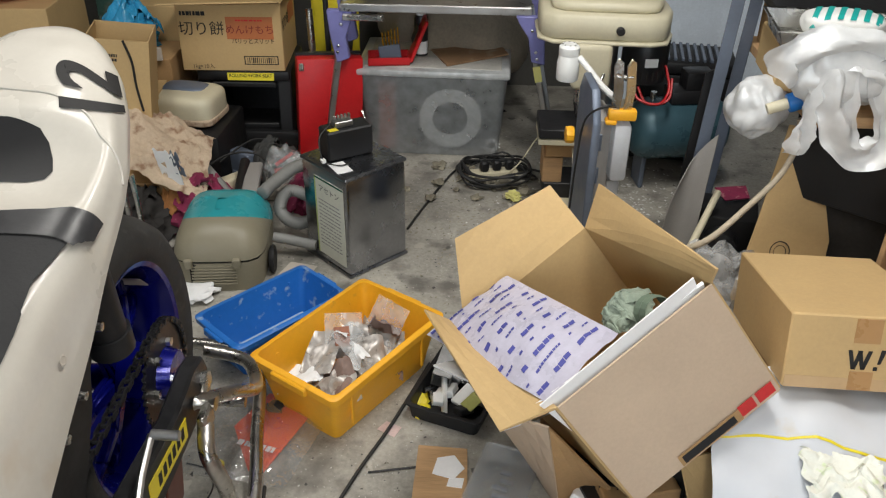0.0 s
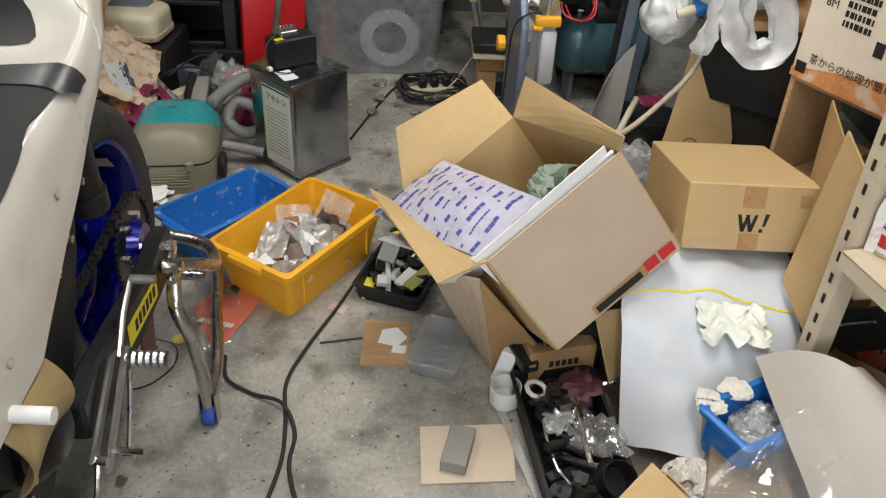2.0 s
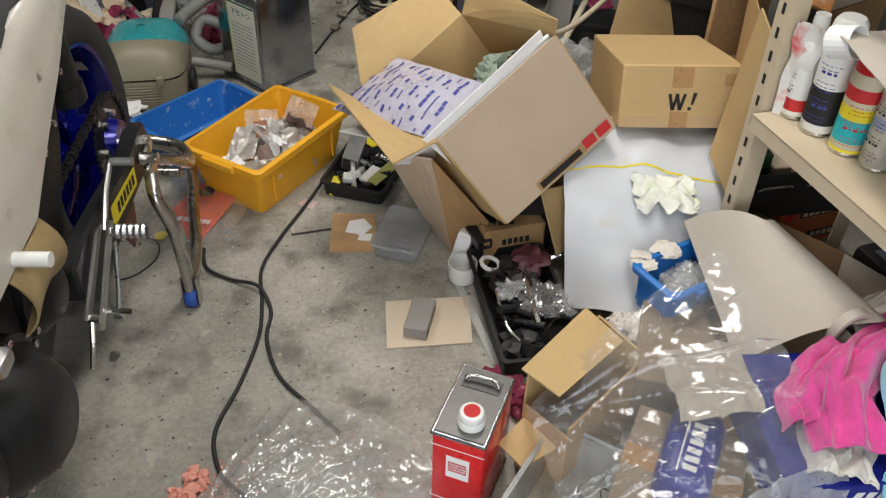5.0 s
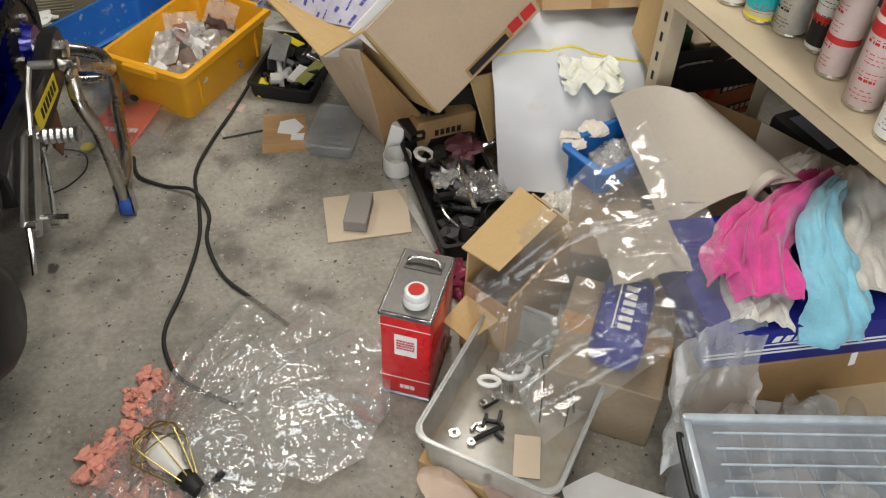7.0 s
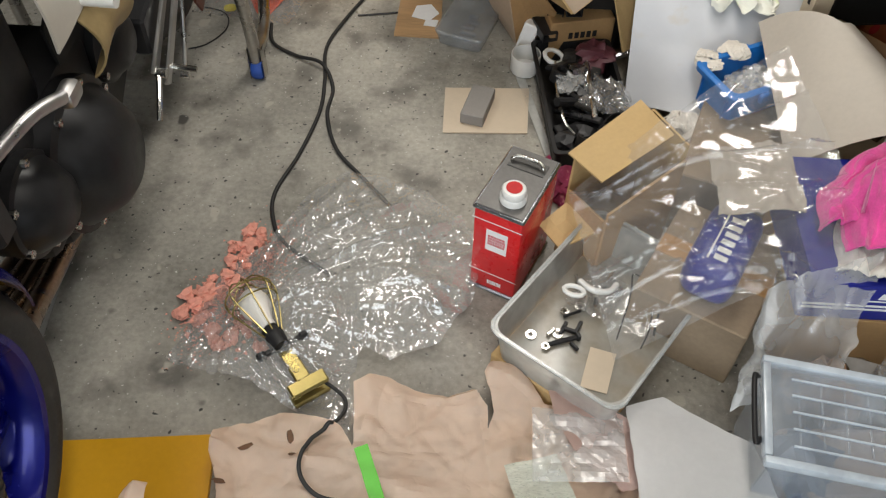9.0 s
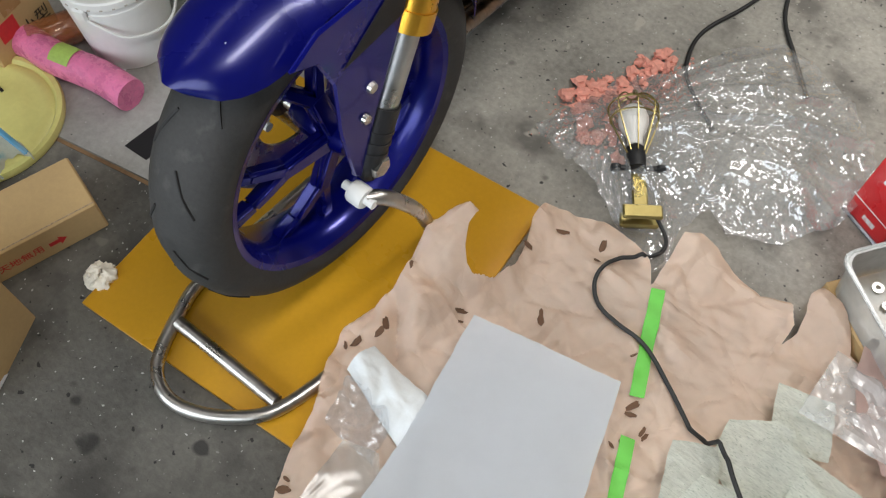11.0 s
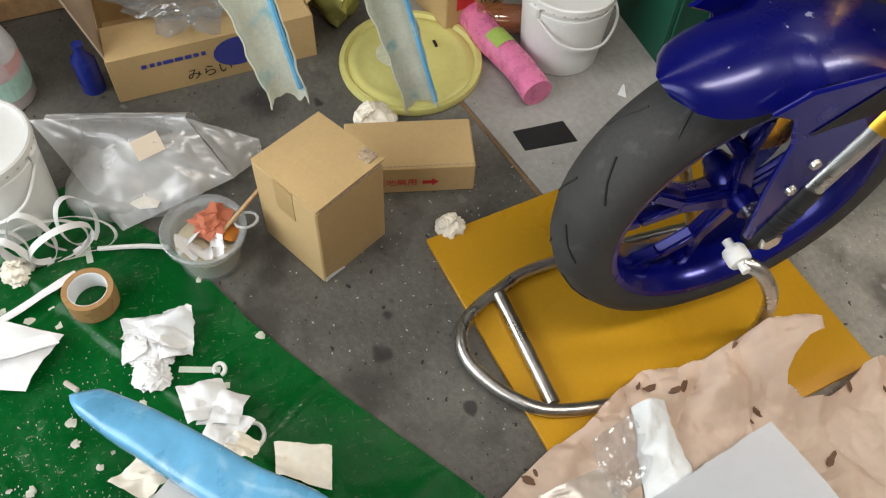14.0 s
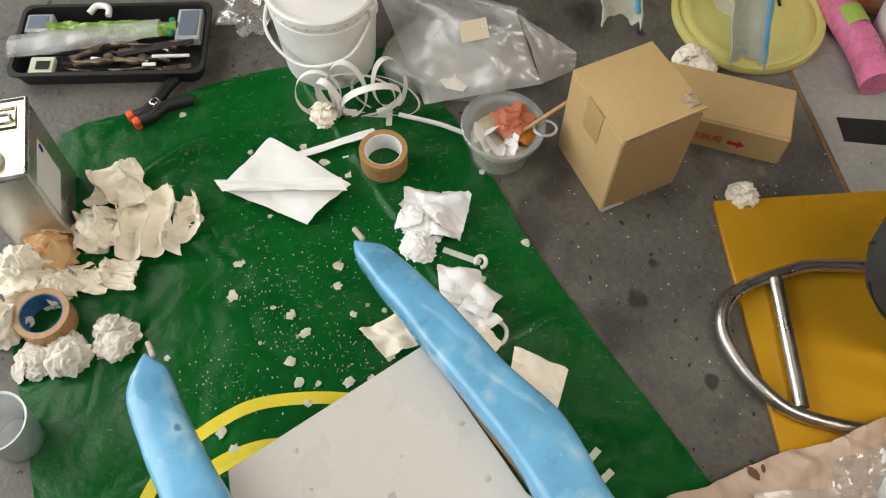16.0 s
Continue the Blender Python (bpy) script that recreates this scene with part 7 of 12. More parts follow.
t = thing("paper_roll", "loosely rolled sheet of grey-brown paper with printing inside", "paper roll", 1.0, 0.8, 0.2)
part("sheet", sheet(roll, 14, 60, 0.0012), GREY_PAPER, t, smooth=60, m=t.matrix_basis.inverted())
ob = part("printed_bars", bars(1, 0.10, 0.018, 12), INK, t, m=t.matrix_basis.inverted() @ pose(1.03, 0.606, 0.31, 70, 0, 10))

# card on top of the cartons
t = thing("card_square", "flat square of brown cardboard on the pile", "card sheet", 0.52, 0.65, 0.2)
part("sheet", quad(((0.421, 0.614, 0.285), (0.484, 0.551, 0.275), (0.629, 0.675, 0.290), (0.569, 0.760, 0.302)), 0.004, 3, 0.003), CARDBOARD, t, m=t.matrix_basis.inverted())
t = thing("crushed_carton", "crushed open carton beside the red can", "cardboard box", 0.52, 0.68, 0)
LM = t.matrix_basis.inverted()
for p, mt in ((((0.435, 0.60, 0.20), (0.50, 0.52, 0.20), (0.50, 0.52, 0.0), (0.43, 0.61, 0.0)), CARD_DARK), (((0.435, 0.62, 0.27), (0.60, 0.76, 0.28), (0.60, 0.76, 0.0), (0.43, 0.62, 0.0)), CARDBOARD), (((0.50, 0.52, 0.22), (0.66, 0.66, 0.24), (0.66, 0.66, 0.0), (0.50, 0.52, 0.0)), CARD_DARK), (((0.60, 0.76, 0.28), (0.66, 0.66, 0.28), (0.66, 0.66, 0), (0.60, 0.76, 0)), CARDBOARD), (((0.435, 0.60, 0.16), (0.49, 0.53, 0.15), (0.42, 0.50, 0.13), (0.38, 0.56, 0.13)), CARDBOARD)):
    part("panel", quad(p, 0.005, 3, 0.006), mt, t, m=LM)
carton("flat_carton", "low brown carton under the clear tub", 0.33, 0.25, 0.055, 0.49, 0.36, 0.0, 55, material=CARDBOARD, lid=False)

# black tool tray
t = thing("tool_tray", "long black plastic tray full of oily tools", "tray", 0.50, 1.05, 0, 7)
part("tray", moulded_tray(0.195, 0.405, 0.067, 0.014, 0.004, 0.004, 0.006), BLACK_PLASTIC, t, smooth=30)
rnd = random.Random(12)
for i in range(34):
    x, y, z, rz = rnd.uniform(-0.07, 0.07), rnd.uniform(-0.16, 0.17), 0.012 + 0.0016 * i, rnd.uniform(0, 180)
    kind, mt = i % 5, rnd.choice([BLACK_METAL, DARK, BLACK_METAL, TIN, BLACK_PLASTIC])
    if kind == 0:
        bm = tube([(0, -rnd.uniform(0.05, 0.1), 0), (0, 0.07, 0)], rnd.uniform(0.004, 0.012), 8)
    elif kind == 1:
        bm = lathe([(0.016, 0), (0.026, 0), (0.026, 0.03), (0.016, 0.03), (0.016, 0)], 14, cap=False)
    elif kind == 2:
        bm = crumple(rnd.uniform(0.02, 0.04), 0.6, i, 2, 0.6)
    else:
        bm = box(rnd.uniform(0.02, 0.05), rnd.uniform(0.03, 0.09), rnd.uniform(0.01, 0.03), 0.003)
    part("oily_tool", bm, mt, t, m=pose(x, y, z, rnd.uniform(-30, 30), rnd.uniform(-30, 30), rz))
part("ring", tube([(0.03 * math.cos(k / 10 * 6.28), 0.022 * math.sin(k / 10 * 6.28), 0) for k in range(10)], 0.006, 8, closed=True), WHITE_PLASTIC, t, "white plastic ring", 50, pose(-0.055, 0.13, 0.075, 20, 20, 30))
part("cup", lathe([(0.036, 0), (0.04, 0.05), (0.038, 0.05), (0.034, 0.004)], 22), BLACK_METAL, t, "dark metal cup", 40, pose(0.045, -0.14, 0.055, 30, 10, 0))
part("clear_bag", crumple(0.06, 0.45, 77, 3, 0.6), CLEAR_FILM, t, "crumpled clear bag", 0, pose(0.05, -0.03, 0.055))
part("clear_bag", crumple(0.035, 0.6, 78, 3, 0.6), BAG_FILM, t, "clear bag of parts", 0, pose(-0.03, 0.02, 0.06))
part("rod", rod((0.01, -0.10, 0.07), (0.02, 0.09, 0.085), 0.008, 12), STEEL, t, "steel bar")
part("hook", tube(smooth_path([(-0.055, 0.11, 0.075), (-0.065, 0.0, 0.07), (-0.06, -0.09, 0.06), (-0.04, -0.13, 0.05)], 5), 0.004, 8), STEEL, t, "steel hook rod")
part("rag", crumple(0.05, 0.5, 79, 3, 0.6), surface("dull_maroon_film", (0.10, 0.03, 0.04), 0.5), t, "dark maroon rag", 60, pose(0.05, 0.12, 0.055))
ob = tagged(part("white_strip", box(0.022, 0.36, 0.003, 0.001), surface("grey_white_plastic", (0.40, 0.40, 0.38), 0.4)), "long white plastic strip on the floor", "plastic strip")
ob.matrix_basis = pose(0.378, 1.065, 0.002, 0, 0, 14)
t = thing("white_cup", "short white plastic cup standing by the tray", "cup", 0.362, 1.20, 0.007)
part("cup", lathe([(0.0, 0), (0.036, 0), (0.038, 0.004), (0.038, 0.052), (0.0355, 0.052), (0.0355, 0.006), (0, 0.006)], 26), WHITE_PLASTIC, t, smooth=40)
for i, (x, y) in enumerate(((0.40, 0.80), (0.44, 0.77), (0.385, 0.77))):
    ob = tagged(part("maroon_rag", crumple(0.045, 0.7, 60 + i, 3, 0.6, 3.0), MAROON_CLOTH, smooth=60), "maroon rag crumpled behind the red can", "rag")
    ob.matrix_basis = pose(x, y, 0)

# clear tub of bolts
t = thing("clear_tub", "clear plastic tub with bolts and scraps inside", "plastic tub", 0.500, 0.365, 0.058, 55)
L2, W2, H2 = 0.185, 0.135, 0.095
shell = bmesh.new()
def rr(a, b, z, r=0.03):
    o = []
    for cx, cy, a0 in ((a - r, b - r, 0), (-a + r, b - r, 90), (-a + r, -b + r, 180), (a - r, -b + r, 270)):
        for k in range(6):
            an = radians(a0 + 18 * k)
            o.append(shell.verts.new((cx + r * math.cos(an), cy + r * math.sin(an), z)))
    return o
rings = [rr(L2 - 0.016, W2 - 0.016, 0.002), rr(L2 - 0.012, W2 - 0.012, 0.0), rr(L2 - 0.003, W2 - 0.003, H2 - 0.006), rr(L2 + 0.005, W2 + 0.005, H2 - 0.005), rr(L2 + 0.005, W2 + 0.005, H2), rr(L2 - 0.004, W2 - 0.004, H2)]
for a, b in zip(rings, rings[1:]):
    for i in range(24):
        shell.faces.new((a[i], a[(i + 1) % 24], b[(i + 1) % 24], b[i]))
shell.faces.new(rings[0][::-1])
TUB_MILK = film("cloudy_tub_plastic", (0.40, 0.41, 0.39), 0.3, solid=0.6, bump=0.1)
part("shell", shell, TUB_MILK, t, smooth=40)
part("rim", tube([(v[0], v[1], H2) for v in [(c * (L2 + 0.002 - 0.03) + 0.03 * math.cos(radians(a)), s * (W2 + 0.002 - 0.03) + 0.03 * math.sin(radians(a))) for c, s, a0 in ((1, 1, 0), (-1, 1, 90), (-1, -1, 180), (1, -1, 270)) for a in range(a0, a0 + 91, 18)]], 0.0035, 6, closed=True), CLEAR_TUB, t, "milky rolled rim", 50)
rnd = random.Random(31)
for i in range(16):
    x, y = rnd.uniform(-0.16, 0.12), 0.06 + rnd.uniform(-0.02, 0.05) - 0.05 * (i % 3 == 0)
    k = i % 4
    if k == 0:
        bm = lathe([(0.004, 0), (0.009, 0), (0.009, 0.006), (0.004, 0.006), (0.004, 0)], 6, cap=False)
    elif k == 1:
        bm = rod((-0.018, 0, 0.005), (0.018, 0, 0.005), 0.003, 6)
    elif k == 2:
        bm = lathe([(0.005, 0), (0.011, 0), (0.011, 0.002), (0.005, 0.002), (0.005, 0)], 14, cap=False)
    else:
        bm = box(0.022, 0.008, 0.007, 0.002)
    part("nut_or_bolt", bm, STEEL if i % 3 else BLACK_METAL, t, m=pose(x, y, 0.004, 0, 0, rnd.uniform(0, 180)))
part("bolt", join(rod((-0.03, 0, 0.006), (0.03, 0, 0.006), 0.005, 8), box(0.008, 0.014, 0.014, 0.002, (0.03, 0, 0))), BLACK_METAL, t, "long black bolt", m=pose(-0.07, 0.035, 0.004, 0, 0, -35))
part("bracket", join(box(0.03, 0.008, 0.006), box(0.006, 0.008, 0.03), box(0.03, 0.008, 0.006, 0, (0.012, 0, 0.026))), BLACK_METAL, t, "black clip", m=pose(-0.045, 0.055, 0.006, 80, 0, 10))
part("small_bag", sheet(lambda u, v: (-0.055 + 0.11 * u, -0.045 + 0.09 * v, 0.02 + 0.02 * nz(u * 4, v * 4, 3)), 12, 12), CLEAR_FILM, t, "small clear bag", m=pose(0.06, 0.04, 0.0))
part("white_strap", join(tube(smooth_path([(-0.04, 0.03, 0), (-0.01, 0.01, 0.008), (0.02, 0.02, 0.005), (0.03, 0.045, 0)], 5), 0.006, 8), tube([(0.02 * math.cos(k / 12 * 6.28) - 0.045, 0.011 * math.sin(k / 12 * 6.28) - 0.0, 0.004) for k in range(12)], 0.005, 6, closed=True)), WHITE_PLASTIC, t, "white plastic strap", 50, pose(0.03, 0.03, 0.045, 0, 0, -70))
part("wire_frame", tube(smooth_path([(-0.03, -0.05, 0.05), (0.07, -0.02, 0.055), (0.115, 0.0, 0.06), (0.10, -0.05, 0.06), (0.03, -0.085, 0.055), (-0.02, -0.095, 0.05)], 6), 0.0016, 6), INK, t, "thin black wire frame")
part("wire_frame", tube(smooth_path([(0.02, -0.10, 0.05), (0.06, -0.085, 0.058), (0.10, -0.09, 0.06)], 5), 0.0022, 6), INK, t, "thin black wire frame")
part("folded_card", box(0.09, 0.05, 0.002), PALE_BOARD, t, "scrap of card", m=pose(-0.08, -0.05, 0.003, 0, 0, 20))

# racing box with towels
rb = thing("navy_box", "flat navy blue box with white stripes and logo", "box", 1.06, 0.47, 0.202, 0)
part("body", box(0.48, 0.30, 0.098, 0.003), NAVY_BOX, rb)
for z in (0.030, 0.040):
    part("stripe", box(0.48, 0.0008, 0.005, at=(0, -0.1505, z)), WHITE_INK, rb, "white stripe")
for k in range(6):
    part("logo_mark", quad(((-0.12 + 0.021 * k, -0.1508, 0.062), (-0.106 + 0.021 * k, -0.1508, 0.062), (-0.102 + 0.021 * k, -0.1508, 0.078), (-0.116 + 0.021 * k, -0.1508, 0.078)), 0.0006), WHITE_INK, rb, "white logo stroke")
part("logo_mark", box(0.15, 0.0008, 0.003, at=(-0.06, -0.1508, 0.055)), WHITE_INK, rb)
part("blue_line", box(0.48, 0.30, 0.0006, at=(0, 0, 0.0982)), NAVY_BOX, rb)


def towel(name, label, mat, path, w0, w1, seed, ruffle=0.016, lean=0.0):
    """A towel lying along a path, in soft lengthwise folds."""
    P = smooth_path(path, 8)
    n = len(P) - 1
    def fn(u, v):
        i = min(n, round(v * n))
        d = (P[min(n, i + 1)] - P[max(0, i - 1)])
        side = Vector((-d.y, d.x, 0))
        side = side.normalized() if side.length > 1e-4 else Vector((1, 0, 0))
        if side.x < 0:
            side = -side
        up = side.cross(d).normalized()
        up = -up if up.z < 0 or (abs(up.z) < 0.2 and up.y > 0) else up
        w = (w0 + (w1 - w0) * v) * (1 + 0.22 * nz(v * 3, seed, 1))
        s = u - 0.5
        fold = 0.5 + 0.5 * math.sin(u * 13 + 5 * nz(v * 1.6, u * 1.2, seed))
        q = ruffle * fold + 0.018 * nz(u * 3, v * 4, seed) + 0.012 * crease(u, v, 5, seed) + 0.004 * crease(u, v, 14, seed) - 0.03 * (2 * s) ** 2
        return P[i] + side * (w * s + 0.012 * nz(v * 5, s * 3, seed + 2)) + up * q + Vector((0, 0, lean * s))
    ob = part(name, sheet(fn, 44, n, 0.004), mat, smooth=80)
    return tagged(ob, label, "towel")


towel("white_towel", "soiled white towel heaped on the navy box", WHITE_CLOTH, [(1.25, 0.64, 0.36), (1.22, 0.56, 0.385), (1.18, 0.48, 0.375), (1.15, 0.41, 0.35), (1.14, 0.36, 0.325)], 0.13, 0.16, 9, 0.022)
towel("white_towel", "soiled white rag under the pink towel", WHITE_CLOTH, [(1.02, 0.56, 0.325), (0.96, 0.46, 0.325), (0.93, 0.38, 0.32), (0.915, 0.33, 0.312)], 0.12, 0.11, 5, 0.010)
towel("pink_towel", "bright pink towel crumpled on the navy box", PINK_CLOTH, [(1.19, 0.65, 0.345), (1.12, 0.60, 0.362), (1.03, 0.54, 0.375), (0.965, 0.48, 0.378), (0.935, 0.41, 0.375), (0.925, 0.35, 0.355)], 0.075, 0.12, 3, 0.024)
towel("pink_towel", "bright pink towel fold spread on the navy box", PINK_CLOTH, [(1.00, 0.56, 0.37), (0.935, 0.52, 0.37), (0.89, 0.47, 0.355), (0.875, 0.41, 0.345)], 0.09, 0.06, 14, 0.018)
towel("blue_towel", "pale blue towel hanging over the navy box", CYAN_CLOTH, [(1.16, 0.59, 0.375), (1.10, 0.53, 0.40), (1.06, 0.46, 0.40), (1.05, 0.40, 0.378), (1.055, 0.35, 0.352), (1.06, 0.315, 0.318), (1.063, 0.302, 0.278)], 0.05, 0.15, 6, 0.016)
part("care_tag", box(0.014, 0.03, 0.001), WHITE_PAPER).matrix_basis = pose(1.10, 0.292, 0.225, 80, 0, 8)
tagged(bpy.data.objects["care_tag"], "small white fabric tag on the blue towel", "tag")
towel("white_rag", "white rag lying by the paper roll", WHITE_CLOTH, [(1.19, 0.72, 0.34), (1.12, 0.68, 0.36), (1.05, 0.645, 0.34)], 0.06, 0.08, 21)
nb = thing("navy_pouch", "navy blue cloth pouch with a white logo", "pouch", 0.71, 0.45, 0.16, -28)
part("pouch", box(0.10, 0.19, 0.10, 0.03, seg=4), NAVY_BOX, nb, smooth=50)
for k in range(6):
    part("logo_mark", box(0.024, 0.012, 0.0006, at=(0.005, -0.06 + 0.02 * k, 0.1005)), WHITE_INK, nb, "white logo stroke")
part("logo_mark", box(0.003, 0.12, 0.0006, at=(-0.016, -0.01, 0.1005)), WHITE_INK, nb)
carton("support_carton", "brown carton under the navy pouch", 0.22, 0.26, 0.16, 0.71, 0.46, 0.0, -28, material=PILE_CARD)
t = thing("grey_rag", "grey-beige cloth under the clear film", "rag", 0.775, 0.55, 0.275)
part("cloth", sheet(lambda u, v: (-0.09 + 0.15 * u, -0.08 + 0.17 * v, 0.015 + 0.025 * abs(nz(u * 2, v * 2, 6)) + 0.012 * abs(nz(u * 6, v * 5, 2)) + 0.02 * u), 30, 30, 0.003), surface("grey_beige_cloth", (0.40, 0.355, 0.30), 0.9, vary=0.15, grain=200, bump=0.4), t, smooth=70)

carton("pile_carton", "brown carton buried in the pile beneath clear film", 0.24, 0.30, 0.17, 0.83, 0.79, 0.0, -20, lid=False, material=PILE_CARD)
pr = thing("paper_roll_core", "cardboard core end of the grey paper roll with print", "paper roll", 1.045, 0.622, 0.350, 18)
part("core", place(lathe([(0.038, -0.015), (0.038, 0.004), (0.044, 0.006), (0.049, 0.004), (0.049, -0.015), (0.038, -0.015)], 32, cap=False), pose(0, 0, 0, 90, 0, 0)), GREY_PAPER, pr, "", 40)

# big clear film over the pile
rnd = random.Random(91)
PULLS = [(rnd.uniform(-0.5, 1.1), rnd.uniform(0.0, 1.0), rnd.uniform(0.008, 0.026), rnd.uniform(0.4, 1.0)) for k in range(17)]


def bigfilm(u, v):
    """Loose film pulled into straight creases that fan across it."""
    a = Vector((0.43, 0.585, 0.20)).lerp(Vector((0.82, 0.78, 0.43)), u)
    b = Vector((0.50, 0.22, 0.18)).lerp(Vector((0.93, 0.36, 0.345)), u)
    p = a.lerp(b, v)
    h = 0.0
    for ang, off, wid, amp in PULLS:
        d = abs((u - 0.5) * math.sin(ang) - (v - off) * math.cos(ang) + 0.03 * nz(u * 2, v * 2, off * 9))
        h += 0.014 * amp * max(0, 1 - d / wid) ** 1.4
    return p + Vector((0, 0, h + 0.010 * nz(p.x * 11, p.y * 11, 5) + 0.03 * math.sin(math.pi * u)))
t = thing("clear_film", "big sheet of crumpled clear plastic film", "plastic film", 0.66, 0.45, 0.2)
FILM2 = film("loose_clear_film", (0.86, 0.87, 0.88), 0.07, solid=0.10, bump=0.30, scale=24, gloss=0.06, ridged=True)
part("film", sheet(bigfilm, 110, 110), FILM2, t, smooth=60, m=t.matrix_basis.inverted())
def flank(u, v):
    top = bigfilm(0.55 + 0.45 * u, 1.0)
    return top + Vector((-0.03 * v + 0.02 * nz(u * 5, v * 5, 1), -0.13 * v, -0.19 * v + 0.02 * nz(u * 7, v * 4, 8)))
part("film_end", sheet(flank, 24, 16), BAG_FILM, t, "milky folded end of the film", 60, t.matrix_basis.inverted())

# clear storage box
BOX_CLEAR = film("clear_box_plastic", (0.58, 0.66, 0.76), 0.2, solid=0.20, bump=0.1, gloss=0.06)
BOX_EDGE = film("box_edge_plastic", (0.66, 0.74, 0.82), 0.25, solid=0.6, bump=0.1, gloss=0.06)
t = thing("storage_box", "clear plastic storage box with black clip handle", "storage box", 0.912, 0.085, 0.02, -9)
for nm_, bx_ in (("bottom", box(0.36, 0.17, 0.003)), ("end_wall", box(0.003, 0.166, 0.20, 0, (-0.18, 0, 0.004))), ("end_wall", box(0.003, 0.166, 0.20, 0, (0.18, 0, 0.004))), ("side_wall", box(0.36, 0.003, 0.20, 0, (0, -0.085, 0.004))), ("side_wall", box(0.36, 0.003, 0.20, 0, (0, 0.085, 0.004)))):
    part(nm_, bx_, BOX_CLEAR, t)
part("lid", box(0.39, 0.195, 0.004, 0.0015, (0, 0, 0.213), 2), BOX_CLEAR, t, "translucent ribbed lid", 40)
for yy in (-0.091, 0.091):
    part("lid_edge", box(0.39, 0.014, 0.02, 0.004, (0, yy, 0.203), 2), BOX_EDGE, t, "milky lid edge", 40)
for xx in (-0.189, 0.189):
    part("lid_edge", box(0.014, 0.167, 0.02, 0.004, (xx, 0, 0.203), 2), BOX_EDGE, t, "", 40)
for k in range(5):
    part("lid_rib", box(0.32, 0.003, 0.003, at=(0.01, -0.06 + 0.03 * k, 0.2175)), BOX_EDGE, t)
for k in range(9):
    part("lid_rib", box(0.003, 0.13, 0.002, at=(-0.14 + 0.036 * k, 0, 0.2173)), BOX_CLEAR, t)
part("clip", tube(smooth_path([(-0.198, -0.05, 0.205), (-0.206, -0.055, 0.21), (-0.206, 0.055, 0.21), (-0.198, 0.06, 0.205)], 4), 0.0045, 8), BLACK_PLASTIC, t, "black clip handle", 50)
part("contents", box(0.20, 0.13, 0.10, 0.01, (-0.03, 0, 0.006)), surface("faded_carton", (0.36, 0.29, 0.25), 0.8), t, "faded carton inside", m=pose(0, 0, 0, 0, 0, 12))
part("contents", crumple(0.06, 0.9, 5, 3, 0.4), BLUEGREY, t, "dark blue-grey parts inside", 40, pose(-0.10, -0.02, 0.05))
part("contents", crumple(0.055, 1.0, 7, 3, 0.4), GREY_PAPER, t, "grey parts inside", 40, pose(0.12, 0.0, 0.03))
for i, (x, y, w) in enumerate(((0.90, 0.24, 0.14), (1.02, 0.24, 0.16), (1.13, 0.21, 0.14))):
    ob = tagged(part("parts_packet", crumple(w * 0.5, 0.55, 90 + i, 3, 0.5), BAG_FILM if i else surface("brown_packet", (0.36, 0.22, 0.12), 0.6), smooth=40), "clear packet of parts stuffed beneath the navy box", "packet")
    ob.matrix_basis = pose(x, y, 0.04, 0, 0, 60 * i)

# large printed carton and boards behind the shipping box
jp = thing("printed_carton", "big white and orange printed carton on a wooden crate", "cardboard box", 1.275, 1.64, 0.64, -61)
part("body", box(0.36, 0.26, 0.30, 0.004, (0.0, 0.0, 0)), surface("white_orange_card", (0.72, 0.62, 0.50), 0.75, vary=0.10, stain=(0.50, 0.38, 0.26), stain_at=0.68, scale=5), jp)
part("orange_band", quad(((-0.181, -0.1308, 0.0), (0.181, -0.1308, 0.0), (0.181, -0.1308, 0.10), (-0.181, -0.1308, 0.022)), 0.0008), surface("orange_card_print", (0.60, 0.26, 0.09), 0.75, vary=0.3, stain=(0.66, 0.50, 0.36), stain_at=0.52, scale=9), jp, "faded orange printed band")
lettering("lettering", "茶からの処理が簡単", 0.026, INK, jp, pose(-0.02, -0.1322, 0.058, 90))
lettering("lettering", "6M", 0.028, INK, jp, pose(-0.12, -0.1308, 0.24, 90))
lettering("lettering", "8M", 0.028, INK, jp, pose(-0.12, -0.1308, 0.20, 90))
part("printed_bars", bars(4, 0.08, 0.09, 17), INK, jp, m=pose(-0.04, -0.1308, 0.20, 90))
part("barcode", bars(1, 0.06, 0.045, 19, 0.1), INK, jp, m=pose(0.07, -0.1308, 0.22, 90))
part("hand_hole", box(0.025, 0.001, 0.035, 0.0, (0.03, -0.1307, 0.12)), INK, jp, "torn hand hole")
part("black_square", box(0.03, 0.001, 0.028, at=(-0.155, -0.1312, 0.015)), INK, jp)
cr = thing("wooden_crate", "orange-brown wooden crate frame with small boxes", "crate", 1.275, 1.64, 0.0, -61)
for x in (-0.175, 0.165):
    part("side_board", box(0.014, 0.24, 0.638, 0.002, (x, 0, 0)), WOOD, cr)
part("shelf_board", box(0.33, 0.24, 0.012, 0.002, (0, 0, 0.34)), WOOD, cr)
part("top_board", box(0.36, 0.24, 0.012, 0.002, (0, 0, 0.626)), WOOD, cr)
carton("small_box", "small plain cardboard box in the crate", 0.09, 0.10, 0.13, 1.235, 1.64, 0.353, -61)
carton("small_box", "small plain cardboard box in the crate", 0.08, 0.10, 0.09, 1.275, 1.57, 0.353, -58)
t = thing("black_device", "black electronic device with white label in the crate", "device", 1.32, 1.51, 0.353, -61)
